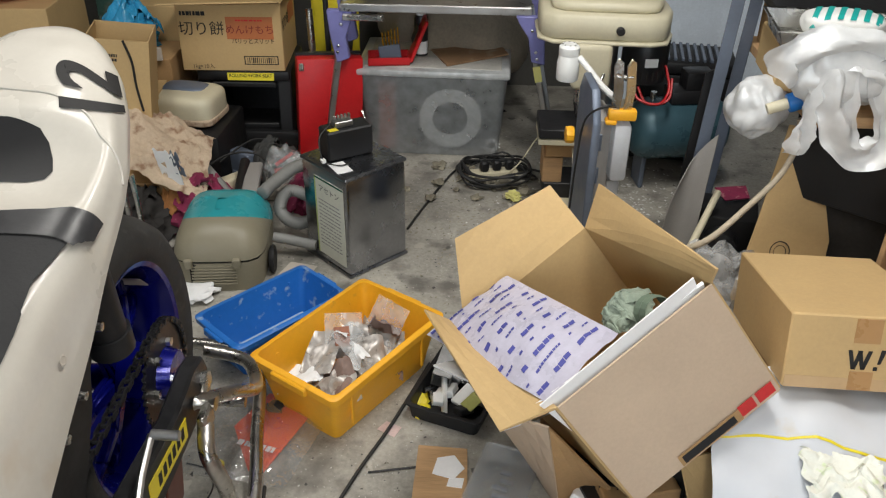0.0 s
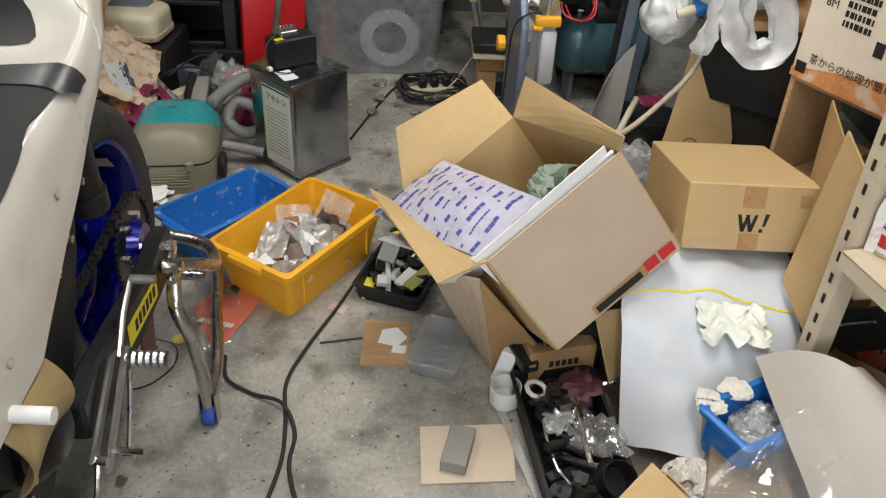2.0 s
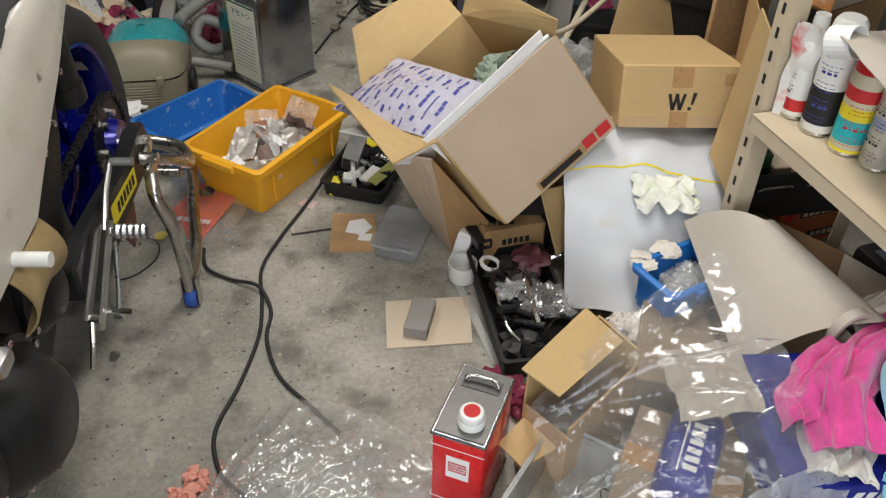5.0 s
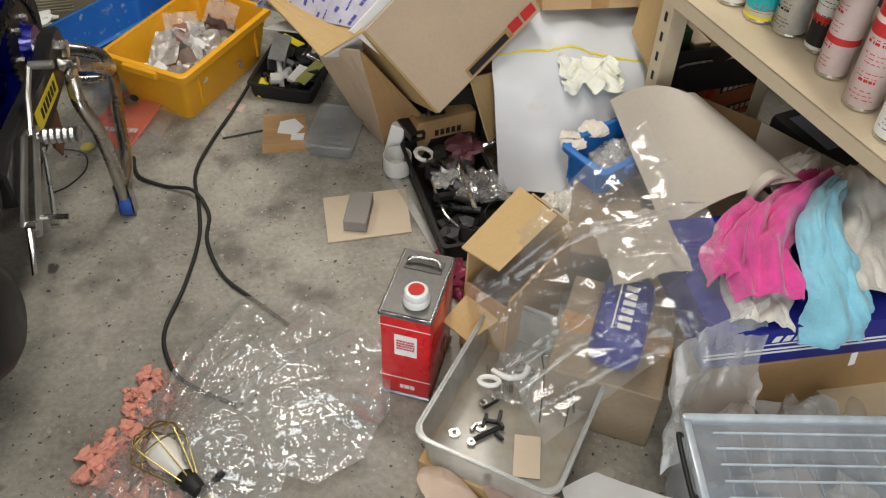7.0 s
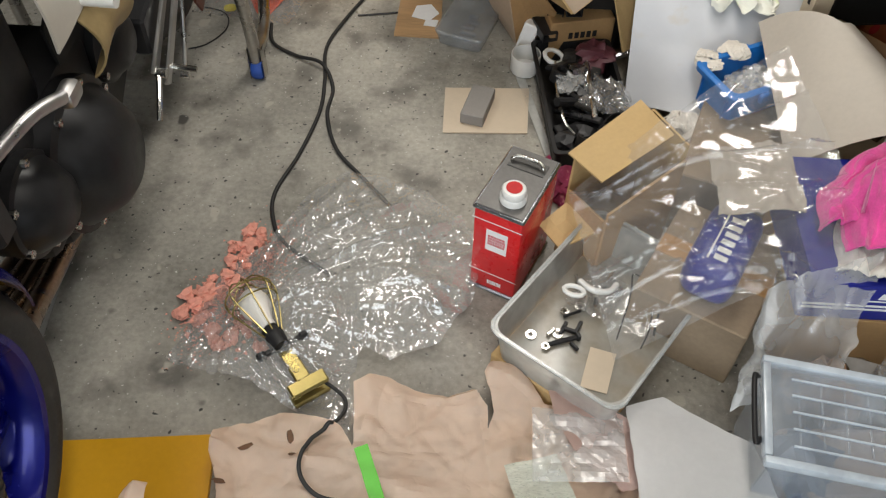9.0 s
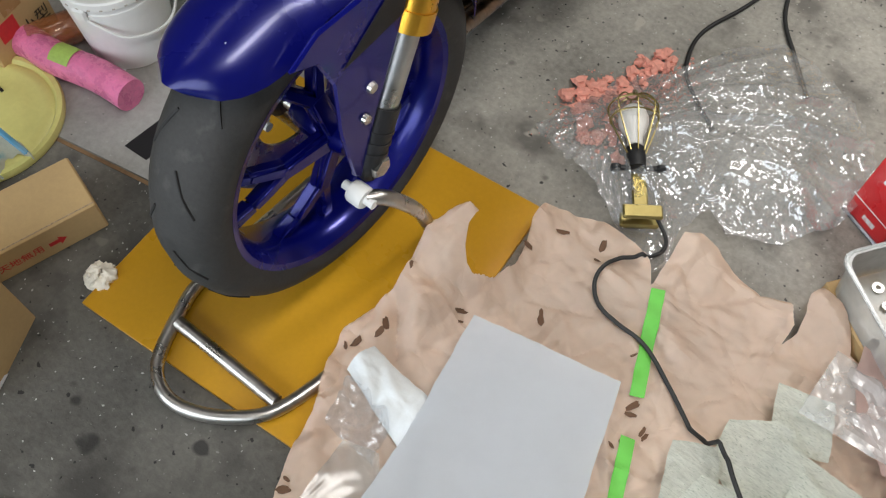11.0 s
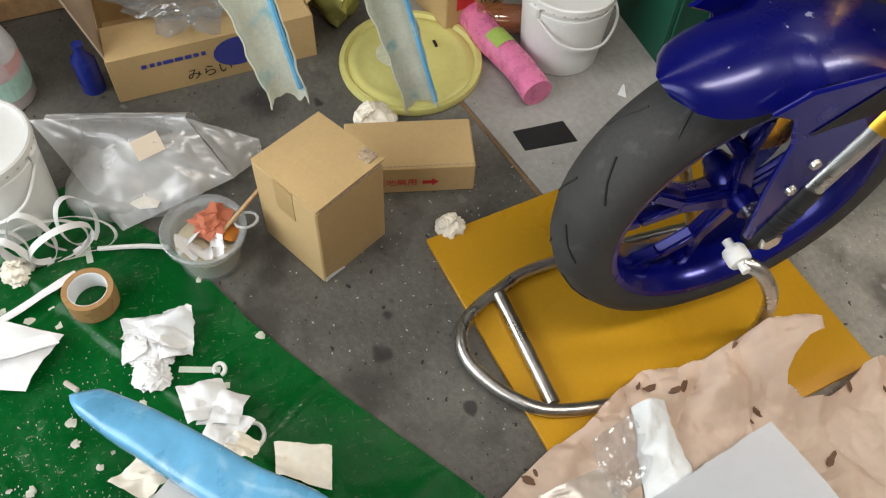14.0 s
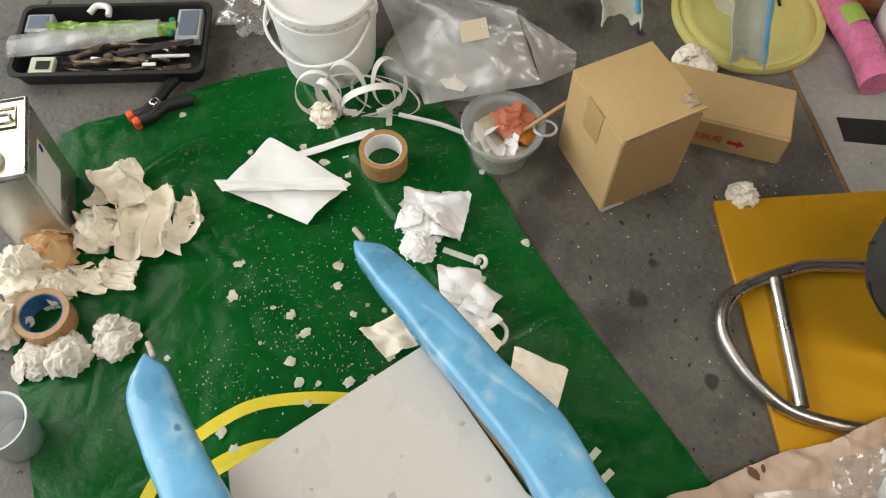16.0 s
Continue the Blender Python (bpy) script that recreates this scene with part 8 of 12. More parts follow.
part("case", box(0.08, 0.12, 0.19, 0.006), BLACK_PLASTIC, t)
part("label", box(0.045, 0.001, 0.09, at=(-0.005, -0.0606, 0.07)), WHITE_PAPER, t, "white paper label")
t = thing("card_sheet", "tall brown cardboard sheet leaning on the shelf post", "card sheet", 1.0, 1.14, 0.2)
CM = t.matrix_basis.inverted()
part("sheet", quad(((0.955, 1.235, 0.36), (0.985, 1.06, 0.285), (0.975, 1.08, 0.70), (1.0, 1.26, 0.72)), 0.005, 6, 0.012), CARDBOARD, t, m=CM)
t = thing("card_sheet", "torn brown card leaning behind the shipping box", "card sheet", 1.05, 1.4, 0.3)
part("sheet", quad(((1.05, 1.42, 0.36), (1.03, 1.22, 0.40), (1.02, 1.25, 0.66), (1.05, 1.45, 0.70)), 0.004, 6, 0.01), CARD_DARK, t, m=t.matrix_basis.inverted())


# ---- green tarpaulin and the moulding work on it ----
TARP = [(-0.99, -1.56), (-1.045, -1.38), (-1.098, -1.215), (-1.02, -1.17), (-0.905, -1.088), (-0.79, -1.02), (-0.65, -0.955), (-0.45, -0.83), (-0.24, -0.685), (-0.10, -0.60), (0.15, -0.70), (0.42, -1.0), (0.30, -1.55), (-0.13, -1.74), (-0.25, -1.79), (-0.363, -1.84), (-0.60, -1.87), (-0.83, -1.872)]


def tarp_z(x, y):
    """Flat sheet with pressed-in fold lines and long soft wrinkles at the far side."""
    fold = 0.0
    for a, b, c in ((0.86, 0.5, 1.33), (0.55, -0.83, 0.58), (0.86, 0.5, 0.86), (0.55, -0.83, -0.62)):
        d = abs(a * x + b * y + c)
        fold += 0.007 * max(0, 1 - d / 0.014)
    far = min(1, max(0, (-0.62 - x) / 0.15))
    wr = 1 - abs(math.sin(22 * (0.93 * x + 0.36 * y) + 3.0 * nz(x * 3, y * 3, 4)))
    return 0.004 + 0.006 * abs(nz(x * 3, y * 3, 2)) + 0.0025 * crease(x, y, 8, 5) + 0.0012 * crease(y, x, 26, 3) + fold + far * 0.016 * wr ** 2.5 * (0.4 + abs(nz(x * 4, y * 4, 8)))


tp = tagged(masking("tarpaulin", TARP, tarp_z, GREEN_SHEET, "", 200, 190, 0.001, 0.0015, sharp=80), "bright green tarpaulin spread on the floor with dried splashes", "tarpaulin")
YEL_PRINT = surface("yellow_print", (0.72, 0.60, 0.04), 0.4, vary=0.1)
WHT_PRINT = surface("faded_white_print", (0.55, 0.62, 0.52), 0.45, vary=0.15)


def printed(name, pts, w, mat, label=""):
    pth = smooth_path([(x, y, 0) for x, y in pts], 6)
    n = len(pth) - 1
    def fn(u, v):
        i = round(v * n)
        d = (pth[min(n, i + 1)] - pth[max(0, i - 1)]).normalized()
        q = pth[i] + Vector((-d.y, d.x, 0)) * w * (u - 0.5)
        return (q.x, q.y, tarp_z(q.x, q.y) + 0.0022)
    return part(name, sheet(fn, 3, n), mat, tp, label)


printed("yellow_stripe", [(-0.12, -1.56), (-0.19, -1.53), (-0.25, -1.47), (-0.29, -1.40), (-0.305, -1.30), (-0.30, -1.20)], 0.022, YEL_PRINT, "yellow printed curve")
printed("yellow_stripe", [(-0.14, -1.50), (-0.19, -1.44), (-0.215, -1.38), (-0.22, -1.32)], 0.03, YEL_PRINT, "yellow printed curve")
for pts in (((-0.90, -1.34), (-0.905, -1.22)), ((-0.925, -1.34), (-0.88, -1.335)), ((-0.92, -1.22), (-0.88, -1.22)), ((-0.80, -1.30), (-0.75, -1.29)), ((-0.60, -1.10), (-0.575, -1.03)), ((-0.56, -1.11), (-0.54, -1.02)), ((-0.20, -0.86), (-0.235, -0.83)), ((-0.17, -0.84), (-0.20, -0.81))):
    printed("white_mark", pts, 0.012, WHT_PRINT, "faded white printing")
rnd = random.Random(44)
for i in range(48):
    x, y = rnd.gauss(-0.42, 0.13), rnd.gauss(-1.38, 0.13)
    if i > 36:
        x, y = rnd.uniform(-0.9, -0.25), rnd.uniform(-1.7, -0.9)
    if not inside((x, y), TARP):
        continue
    ob = part("resin_flake", crumple(rnd.uniform(0.003, 0.011), 0.16, i, 2, 0.6, 2.6), surface("dried_resin", (0.55, 0.57, 0.47), 0.5) if i == 0 else bpy.data.materials["dried_resin"])
    ob.matrix_basis = pose(x, y, tarp_z(x, y) + 0.001, 0, 0, rnd.uniform(0, 360))
    tagged(ob, "pale flake of dried resin on the tarpaulin", "resin flake", "dried resin flakes")
specks = bmesh.new()
for i in range(520):
    kx, ky = ((-0.42, -1.36), (-0.36, -1.27), (-0.52, -1.42), (-0.33, -1.45), (-0.60, -1.25))[i % 5]
    x, y = rnd.gauss(kx, 0.05), rnd.gauss(ky, 0.05)
    if inside((x, y), TARP):
        s = rnd.uniform(0.0008, 0.0028)
        z = tarp_z(x, y) + 0.0012
        a = rnd.uniform(0, 6)
        vs = [specks.verts.new((x + s * math.cos(a + q), y + s * 0.6 * math.sin(a + q), z + 0.0005 * (k == 1))) for k, q in enumerate((0, 2, 4))]
        specks.faces.new(vs)
tagged(part("resin_specks", specks, bpy.data.materials["dried_resin"]), "fine pale specks of dried resin", "specks", kind="stuff")

# mould plug: white board with two blue foam arms
mb = thing("mould_plug", "white board carrying two carved blue foam arms", "mould plug", -0.15, -1.2, 0)
MM = mb.matrix_basis.inverted()
part("base_board", prism([(-0.345, -1.122), (-0.14, -1.395), (0.12, -1.33), (0.22, -1.0), (0.0, -0.78), (-0.125, -0.965)], 0.012, 0.001, 0.15), surface("coated_board", (0.58, 0.56, 0.53), 0.3, vary=0.05, stain=(0.58, 0.53, 0.46), stain_at=0.56, scale=3, flecks=(((0.42, 0.41, 0.40), 40, 0.70),)), mb, "white board spotted with resin", 0, MM)
part("board_edge", prism([(-0.350, -1.118), (-0.337, -1.124), (-0.128, -0.956), (-0.136, -0.945)], 0.02, 0, 0.139), WOOD, mb, "raw plywood edge", 0, MM)
for x, y in ((-0.25, -1.12), (-0.13, -1.30), (0.10, -1.2), (0.02, -0.9)):
    part("leg_block", box(0.06, 0.06, 0.145, 0.004, (x, y, 0.006)), WOOD, mb, "", 0, MM)


def foam_arm(name, left, right, z0, thick, seed):
    """A carved bar between two edge lines, rounded on top."""
    L, R = smooth_path([(x, y, 0) for x, y in left], 6), smooth_path([(x, y, 0) for x, y in right], 6)
    nL, nR = len(L) - 1, len(R) - 1
    def fn(u, v):
        a, b = L[round(v * nL)], R[round(v * nR)]
        ang = math.pi * 2 * u
        c, r = (a + b) / 2, (b - a) / 2
        e = Vector((math.copysign(abs(math.cos(ang)) ** 0.5, math.cos(ang)), math.copysign(abs(math.sin(ang)) ** 0.5, math.sin(ang)), 0))
        tz = thick * (0.45 + 0.55 * min(1, v * 3.5))
        p = c + r * e.x + Vector((0, 0, z0 + 0.5 * tz + 0.5 * tz * e.y))
        k = 0.004 * nz(p.x * 14, p.y * 14, seed) + 0.0025 * nz(p.x * 40, p.y * 40, seed)
        return p + Vector((k, k, k))
    bm = sheet(fn, 24, max(nL, nR))
    bmesh.ops.remove_doubles(bm, verts=bm.verts, dist=0.0004)
    bmesh.ops.holes_fill(bm, edges=[e for e in bm.edges if e.is_boundary], sides=0)
    return part(name, bm, BLUE_FOAM, mb, "carved blue foam arm", 60, MM)


foam_arm("foam_arm", [(-0.512, -1.245), (-0.46, -1.226), (-0.339, -1.130), (-0.171, -0.993), (-0.095, -0.945), (-0.02, -0.90)], [(-0.505, -1.190), (-0.435, -1.117), (-0.299, -0.993), (-0.224, -0.912), (-0.125, -0.856), (-0.05, -0.80)], 0.163, 0.06, 1)
foam_arm("foam_arm", [(-0.305, -1.545), (-0.233, -1.549), (-0.15, -1.51), (-0.085, -1.47), (0.0, -1.42)], [(-0.285, -1.505), (-0.205, -1.455), (-0.14, -1.41), (-0.092, -1.374), (0.0, -1.32)], 0.163, 0.06, 2)
part("wooden_core", box(0.028, 0.008, 0.009, 0.002), GREY_PAPER, mb, "bare wooden core end", 0, MM @ pose(-0.520, -1.236, 0.19, 0, 0, 40))
part("wooden_core", box(0.028, 0.008, 0.009, 0.002), GREY_PAPER, mb, "bare wooden core end", 0, MM @ pose(-0.308, -1.532, 0.19, 0, 0, 30))
rnd = random.Random(6)
for i in range(14):
    x, y = rnd.uniform(-0.25, 0.05), rnd.uniform(-1.3, -1.0)
    part("resin_spot", lathe([(0, 0), (rnd.uniform(0.002, 0.006), 0), (0, 0.001)], 8), GREY_PAPER, mb, "", 0, MM @ pose(x, y, 0.1622))


def loose_paper(name, label, mat, corners, z, seed, amp=0.012, n=24, category="paper", thick=0.0008):
    a, b, c, d = (Vector((*q, 0)) for q in corners)
    def fn(u, v):
        p = a.lerp(b, u).lerp(d.lerp(c, u), v)
        return (p.x, p.y, z + max(0.001, amp * (0.35 + 0.8 * nz(u * 1.7 + seed, v * 1.7, seed)) + 0.30 * amp * crease(u, v, 3, seed) + 0.10 * amp * crease(u, v, 9, seed)))
    ob = part(name, sheet(fn, n, n, thick), mat, smooth=60)
    return tagged(ob, label, category)


loose_paper("paper_towel", "folded white paper towel on the tarpaulin", WHITE_PAPER, ((-0.83, -1.451), (-0.73, -1.282), (-0.636, -1.356), (-0.709, -1.533)), 0.016, 3, 0.016)
loose_paper("paper_towel", "narrow fold of white paper on the tarpaulin", WHITE_PAPER, ((-0.715, -1.54), (-0.73, -1.30), (-0.70, -1.285), (-0.69, -1.52)), 0.034, 5, 0.012)
loose_paper("paper_strip", "long white paper strip on the tarpaulin", WHITE_PAPER, ((-0.80, -1.40), (-0.865, -1.25), (-0.85, -1.24), (-0.785, -1.39)), 0.014, 5, 0.006, 10)
def pleated(name, label, mat, corners, z, n, h, seed, category="paper"):
    """A soft sheet gathered into rounded overlapping folds, lying on what is below it."""
    a, b, c, d = (Vector((*q, 0)) for q in corners)
    def fn(u, v):
        ph = n * u + 0.45 * nz(v * 1.6, u * 1.3, seed) + 0.12 * math.sin(5 * v + seed)
        uu = u + 0.22 / n * math.cos(2 * math.pi * ph)
        vv = v + 0.10 * nz(u * 3.1, seed, v) + 0.03 * nz(u * 11, seed, v * 2)
        p = a.lerp(b, uu).lerp(d.lerp(c, uu), vv)
        lobe = 0.5 + 0.5 * math.sin(2 * math.pi * ph)
        rise = h * (lobe ** 0.8) * (0.45 + 0.75 * abs(nz(u * 1.4 + seed, v * 1.2, 3)) + 0.3 * v) + 0.42 * h * crease(u, v, 4, seed) + 0.16 * h * crease(u, v, 11, seed)
        return (p.x, p.y, z + max(0.0006, rise))
    return tagged(part(name, sheet(fn, 60, 44), mat, smooth=70), label, category)


HEAPS = [(-0.605, -1.745, 0.045, 0.7), (-0.555, -1.815, 0.05, 0.7), (-0.505, -1.845, 0.055, 0.8), (-0.485, -1.795, 0.04, 0.6), (-0.36, -1.738, 0.042, 0.5), (-0.395, -1.665, 0.042, 0.45), (-0.35, -1.795, 0.035, 0.4), (-0.41, -1.862, 0.045, 0.8)]
RUST_TISSUE = surface("rust_stained_tissue", (0.72, 0.46, 0.24), 0.9, vary=0.15, stain=(0.50, 0.24, 0.09), stain_at=0.52, scale=14, bump=0.35)
for i, (x, y, r, f) in enumerate(HEAPS):
    ob = tagged(part("crumpled_tissue", wad(r * 1.05, 100 + i, f * 1.5, 4), RUST_TISSUE if i == 1 else WHITE_CLOTH if i in (4, 5, 6) else TISSUE, smooth=60), "rust-stained crumpled tissue on the green tarpaulin" if i == 1 else "crumpled stained tissue on the green tarpaulin", "tissue", "crumpled tissues")
    ob.matrix_basis = pose(x, y, 0.006, 0, 0, 47 * i)
for i, (cs, z, n, h) in enumerate(((((-0.728, -1.792), (-0.769, -1.689), (-0.655, -1.63), (-0.655, -1.77)), 0.022, 1.6, 0.026), (((-0.685, -1.730), (-0.712, -1.612), (-0.562, -1.583), (-0.541, -1.695)), 0.014, 2.6, 0.036), (((-0.668, -1.622), (-0.700, -1.572), (-0.634, -1.541), (-0.573, -1.603)), 0.008, 1.4, 0.030), (((-0.548, -1.735), (-0.548, -1.660), (-0.488, -1.652), (-0.492, -1.720)), 0.012, 1.0, 0.022), (((-0.485, -1.795), (-0.540, -1.772), (-0.535, -1.702), (-0.470, -1.700)), 0.008, 1.8, 0.024), (((-0.44, -1.70), (-0.415, -1.625), (-0.375, -1.63), (-0.36, -1.70)), 0.008, 1.6, 0.022), (((-0.63, -1.79), (-0.64, -1.70), (-0.56, -1.69), (-0.55, -1.77)), 0.03, 2.2, 0.034))):
    pleated("paper_towel", "soiled cream paper towel gathered in folds on the heap", TISSUE, cs, z, n, h, 20 + i)
WAD = [(-0.655, -1.135, 0.05, 0.5), (-0.60, -1.145, 0.035, 0.55), (-0.69, -1.09, 0.035, 0.4)]
for i, (x, y, r, f) in enumerate(WAD):
    ob = tagged(part("thin_bag", wad(r * 1.1, 140 + i, f, 4), WHITE_PAPER, smooth=60), "crumpled thin white plastic glove", "plastic glove")
    ob.matrix_basis = pose(x, y, 0.006, 0, 0, 33 * i)
loose_paper("thin_bag", "thin white plastic spread on the tarpaulin", WHITE_BAG, ((-0.72, -1.18), (-0.70, -1.05), (-0.61, -1.07), (-0.62, -1.17)), 0.012, 31, 0.05, 18, "plastic glove")
for i, cs in enumerate((((-0.56, -1.11), (-0.55, -1.03), (-0.48, -1.02), (-0.48, -1.10)), ((-0.54, -1.06), (-0.50, -0.99), (-0.45, -1.02), (-0.48, -1.09)), ((-0.50, -1.05), (-0.45, -0.99), (-0.40, -1.05), (-0.44, -1.09)), ((-0.44, -1.03), (-0.41, -0.99), (-0.38, -1.01), (-0.41, -1.05)), ((-0.40, -0.97), (-0.36, -0.88), (-0.29, -0.90), (-0.34, -0.98)), ((-0.42, -1.24), (-0.45, -1.17), (-0.40, -1.13), (-0.37, -1.19)))):
    loose_paper("paper_towel", "used paper towel beside the foam arm", TISSUE if i > 2 else WHITE_PAPER, cs, 0.012 + 0.003 * i, 40 + i, 0.03, 14)
for c, r in (((-0.43, -1.0), 0.022), ((-0.57, -1.03), 0.012)):
    ob = tagged(part("paper_ring", tube([(r * math.cos(k / 12 * 5.2), r * 0.8 * math.sin(k / 12 * 5.2), 0) for k in range(13)], 0.004, 6), WHITE_PLASTIC), "small curl of white strapping", "strap")
    ob.matrix_basis = pose(*c, 0.02)


def tape_roll(name, label, x, y, z, r, w, outer, inner, rx=0, ry=0):
    t = thing(name, label, "tape roll", x, y, z, 0, rx, ry)
    part("tape", lathe([(r * 0.78, 0), (r, 0), (r, w), (r * 0.78, w)], 36, cap=False), outer, t, "", 40)
    part("core", lathe([(r * 0.74, 0.001), (r * 0.78, 0.001), (r * 0.78, w - 0.001), (r * 0.74, w - 0.001), (r * 0.74, 0.001)], 36, cap=False), inner, t, "cardboard core", 40)
    return t


tape_roll("brown_tape_roll", "roll of brown packing tape on the tarpaulin", -0.785, -1.222, 0.014, 0.0465, 0.046, PACK_TAPE, WHITE_PAPER)
tape_roll("blue_tape_roll", "roll of tape with blue core beside tissues", -0.42, -1.785, 0.012, 0.048, 0.045, PACK_TAPE, surface("blue_core", (0.04, 0.13, 0.30), 0.4))

# white strapping tangle
for i, (cx, cy, w_, h_, yaw, lean, span) in enumerate(((-0.895, -1.36, 0.045, 0.10, 95, 20, 6.0), (-0.90, -1.305, 0.040, 0.135, 75, 8, 6.1), (-0.905, -1.255, 0.060, 0.115, 108, -14, 5.6), (-0.90, -1.29, 0.080, 0.085, 88, 34, 6.0), (-0.91, -1.24, 0.075, 0.07, 70, 48, 5.8), (-0.925, -1.21, 0.035, 0.12, 128, 14, 5.9), (-0.90, -1.33, 0.030, 0.12, 60, -10, 5.7))):
    mloop = pose(cx, cy, 0.012, 0, 0, yaw) @ pose(0, 0, 0, -lean, 0, 0)
    pth = smooth_path([(w_ * math.cos(-1.4 + span * k / 13), 0.006 * k / 13, h_ * 0.5 + h_ * 0.5 * math.sin(-1.4 + span * k / 13)) for k in range(14)], 5)
    n = len(pth) - 1
    ob = part("plastic_strap", sheet(lambda u, v: pth[round(v * n)] + Vector((0.004 * nz(v * 3, i), 0.014 * (u - 0.5), 0)), 2, n, 0.0008), WHITE_PLASTIC, smooth=50, m=mloop)
    tagged(ob, "looped white plastic strapping band", "strap", "white strapping loops")
ob = tagged(part("plastic_strap", tube(smooth_path([(-0.90, -1.20, 0.02), (-0.88, -1.12, 0.02), (-0.86, -1.07, 0.02)], 4), 0.005, 6), WHITE_PLASTIC), "straight end of white strapping", "strap")
ob = tagged(part("crumpled_tissue", wad(0.032, 171, 0.9), TISSUE, smooth=60), "small crumpled tissue by the straps", "tissue")
ob.matrix_basis = pose(-0.89, -1.35, 0.008)


def lidded_pail(name, label, x, y, r, h, rz, taper=0.88):
    t = thing(name, label, "bucket", x, y, 0, rz)
    part("body", lathe([(0, 0), (r * taper - 0.004, 0), (r * taper, 0.004), (r * 0.985, h * 0.80), (r * 1.0, h * 0.80), (r * 1.0, h * 0.86), (r * 0.985, h * 0.87), (r * 0.99, h)], 44), WHITE_PLASTIC, t, smooth=35)
    lid = part("lid", lathe([(r * 1.02, h * 0.93), (r * 1.035, h * 0.94), (r * 1.035, h + 0.003), (r * 1.0, h + 0.006), (r * 0.95, h + 0.006), (r * 0.93, h - 0.004), (0, h - 0.004)], 44, cap=False), WHITE_PLASTIC, t, "white snap-on lid", 35)
    for k in range(28):
        a = 2 * math.pi * k / 28
        part("notch", box(0.006, 0.0015, 0.003), GREY_PAPER, lid, m=pose(r * 1.0365 * math.cos(a), r * 1.0365 * math.sin(a), h * 0.945, 0, 0, math.degrees(a) + 90))
    part("handle", tube(smooth_path([(-r * 1.03, 0, h * 0.83), (-r * 0.85, -r * 0.75, h * 0.60), (0, -r * 1.10, h * 0.48), (r * 0.85, -r * 0.75, h * 0.60), (r * 1.03, 0, h * 0.83)], 8), 0.0035, 8), WHITE_PLASTIC, t, "white plastic bail handle", 50)
    for s in (-1, 1):
        part("ear", box(0.012, 0.03, 0.03, 0.004, (s * r * 1.02, 0, h * 0.80)), WHITE_PLASTIC, t)
    return t


lidded_pail("white_pail", "white lidded plastic pail with a small bottle on top", -1.062, -1.355, 0.107, 0.208, 70)
lidded_pail("resin_pail", "white lidded plastic pail on the concrete floor", -1.155, -0.10, 0.105, 0.20, 110)
t = thing("small_bottle", "small squeeze bottle with pink liquid on the pail", "bottle", -1.055, -1.383, 0.205)
part("bottle", lathe([(0, 0), (0.021, 0), (0.023, 0.004), (0.023, 0.05), (0.017, 0.062), (0.012, 0.07), (0.013, 0.085), (0.009, 0.10), (0, 0.102)], 22), MILKY, t, smooth=45)
part("liquid", lathe([(0.0228, 0.001), (0.0236, 0.004), (0.0236, 0.024)], 22, False), surface("pink_liquid", (0.62, 0.02, 0.12), 0.2, bump=0), t, "pink liquid")
part("nozzle", lathe([(0.013, 0.068), (0.013, 0.082), (0.007, 0.09), (0.004, 0.108), (0, 0.108)], 16), surface("pale_pink_cap", (0.68, 0.48, 0.44), 0.4), t, "pale pink nozzle", 40)
part("label", box(0.012, 0.001, 0.03, at=(0.0, -0.0237, 0.015)), WHITE_PAPER, t, "white paper label", m=pose(0, 0, 0, 0, 0, 60))

# plastic bag with powder, cup of resin waste
t = thing("powder_bag", "clear plastic bag of white scraps slumped on the floor", "plastic bag", -1.05, -1.09, 0)


def sack(u, v):
    a = 2 * math.pi * u
    rad = 0.125 * math.sin(min(1, v * 1.15) * math.pi * 0.5) * (1 + 0.10 * nz(math.cos(a) * 2, math.sin(a) * 2, 3))
    h = 0.070 * (1 - v ** 2) + 0.008 * nz(math.cos(a) * v * 4, math.sin(a) * v * 4, 5) + 0.005 * crease(math.cos(a) * v, math.sin(a) * v, 5, 9)
    return (rad * math.cos(a) * 0.80, rad * math.sin(a) * 1.25, max(0.008, h))


POUCH = film("cloudy_bag_film", (0.80, 0.80, 0.80), 0.24, solid=0.40, bump=0.10, scale=9, gloss=0.08)
part("film", sheet(sack, 60, 24), POUCH, t, "", 70)
BA, BB, BC, BD = Vector((-0.150, -0.185, 0.10)), Vector((-0.01, 0.115, 0.15)), Vector((0.085, 0.175, 0.05)), Vector((0.115, -0.06, 0.01))
def bagside(u, v):
    q = BA.lerp(BB, u).lerp(BD.lerp(BC, u), v)
    bulge = math.sin(math.pi * u) * math.sin(math.pi * v)
    return q + Vector((0.02, 0, 0.05)) * bulge + Vector((0.6, 0, 0.8)) * (0.020 * nz(u * 2, v * 2, 2) + 0.012 * crease(u, v, 2.5, 7) + 0.003 * crease(u, v, 8, 3))
part("bag_side", sheet(bagside, 48, 36), POUCH, t, "", 50)
part("bag_mouth", sheet(lambda u, v: BB.lerp(BA, u * 0.9) + Vector((-0.05, 0.03, 0.02)) * v + Vector((0, 0, -0.10)) * v * v + Vector((0.5, 0, 0.8)) * (0.012 * nz(u * 3, v * 2, 5) + 0.008 * crease(u, v, 4, 1)), 36, 16), POUCH, t, "", 50)
BT = Vector((0.02, 0.245, 0.075))
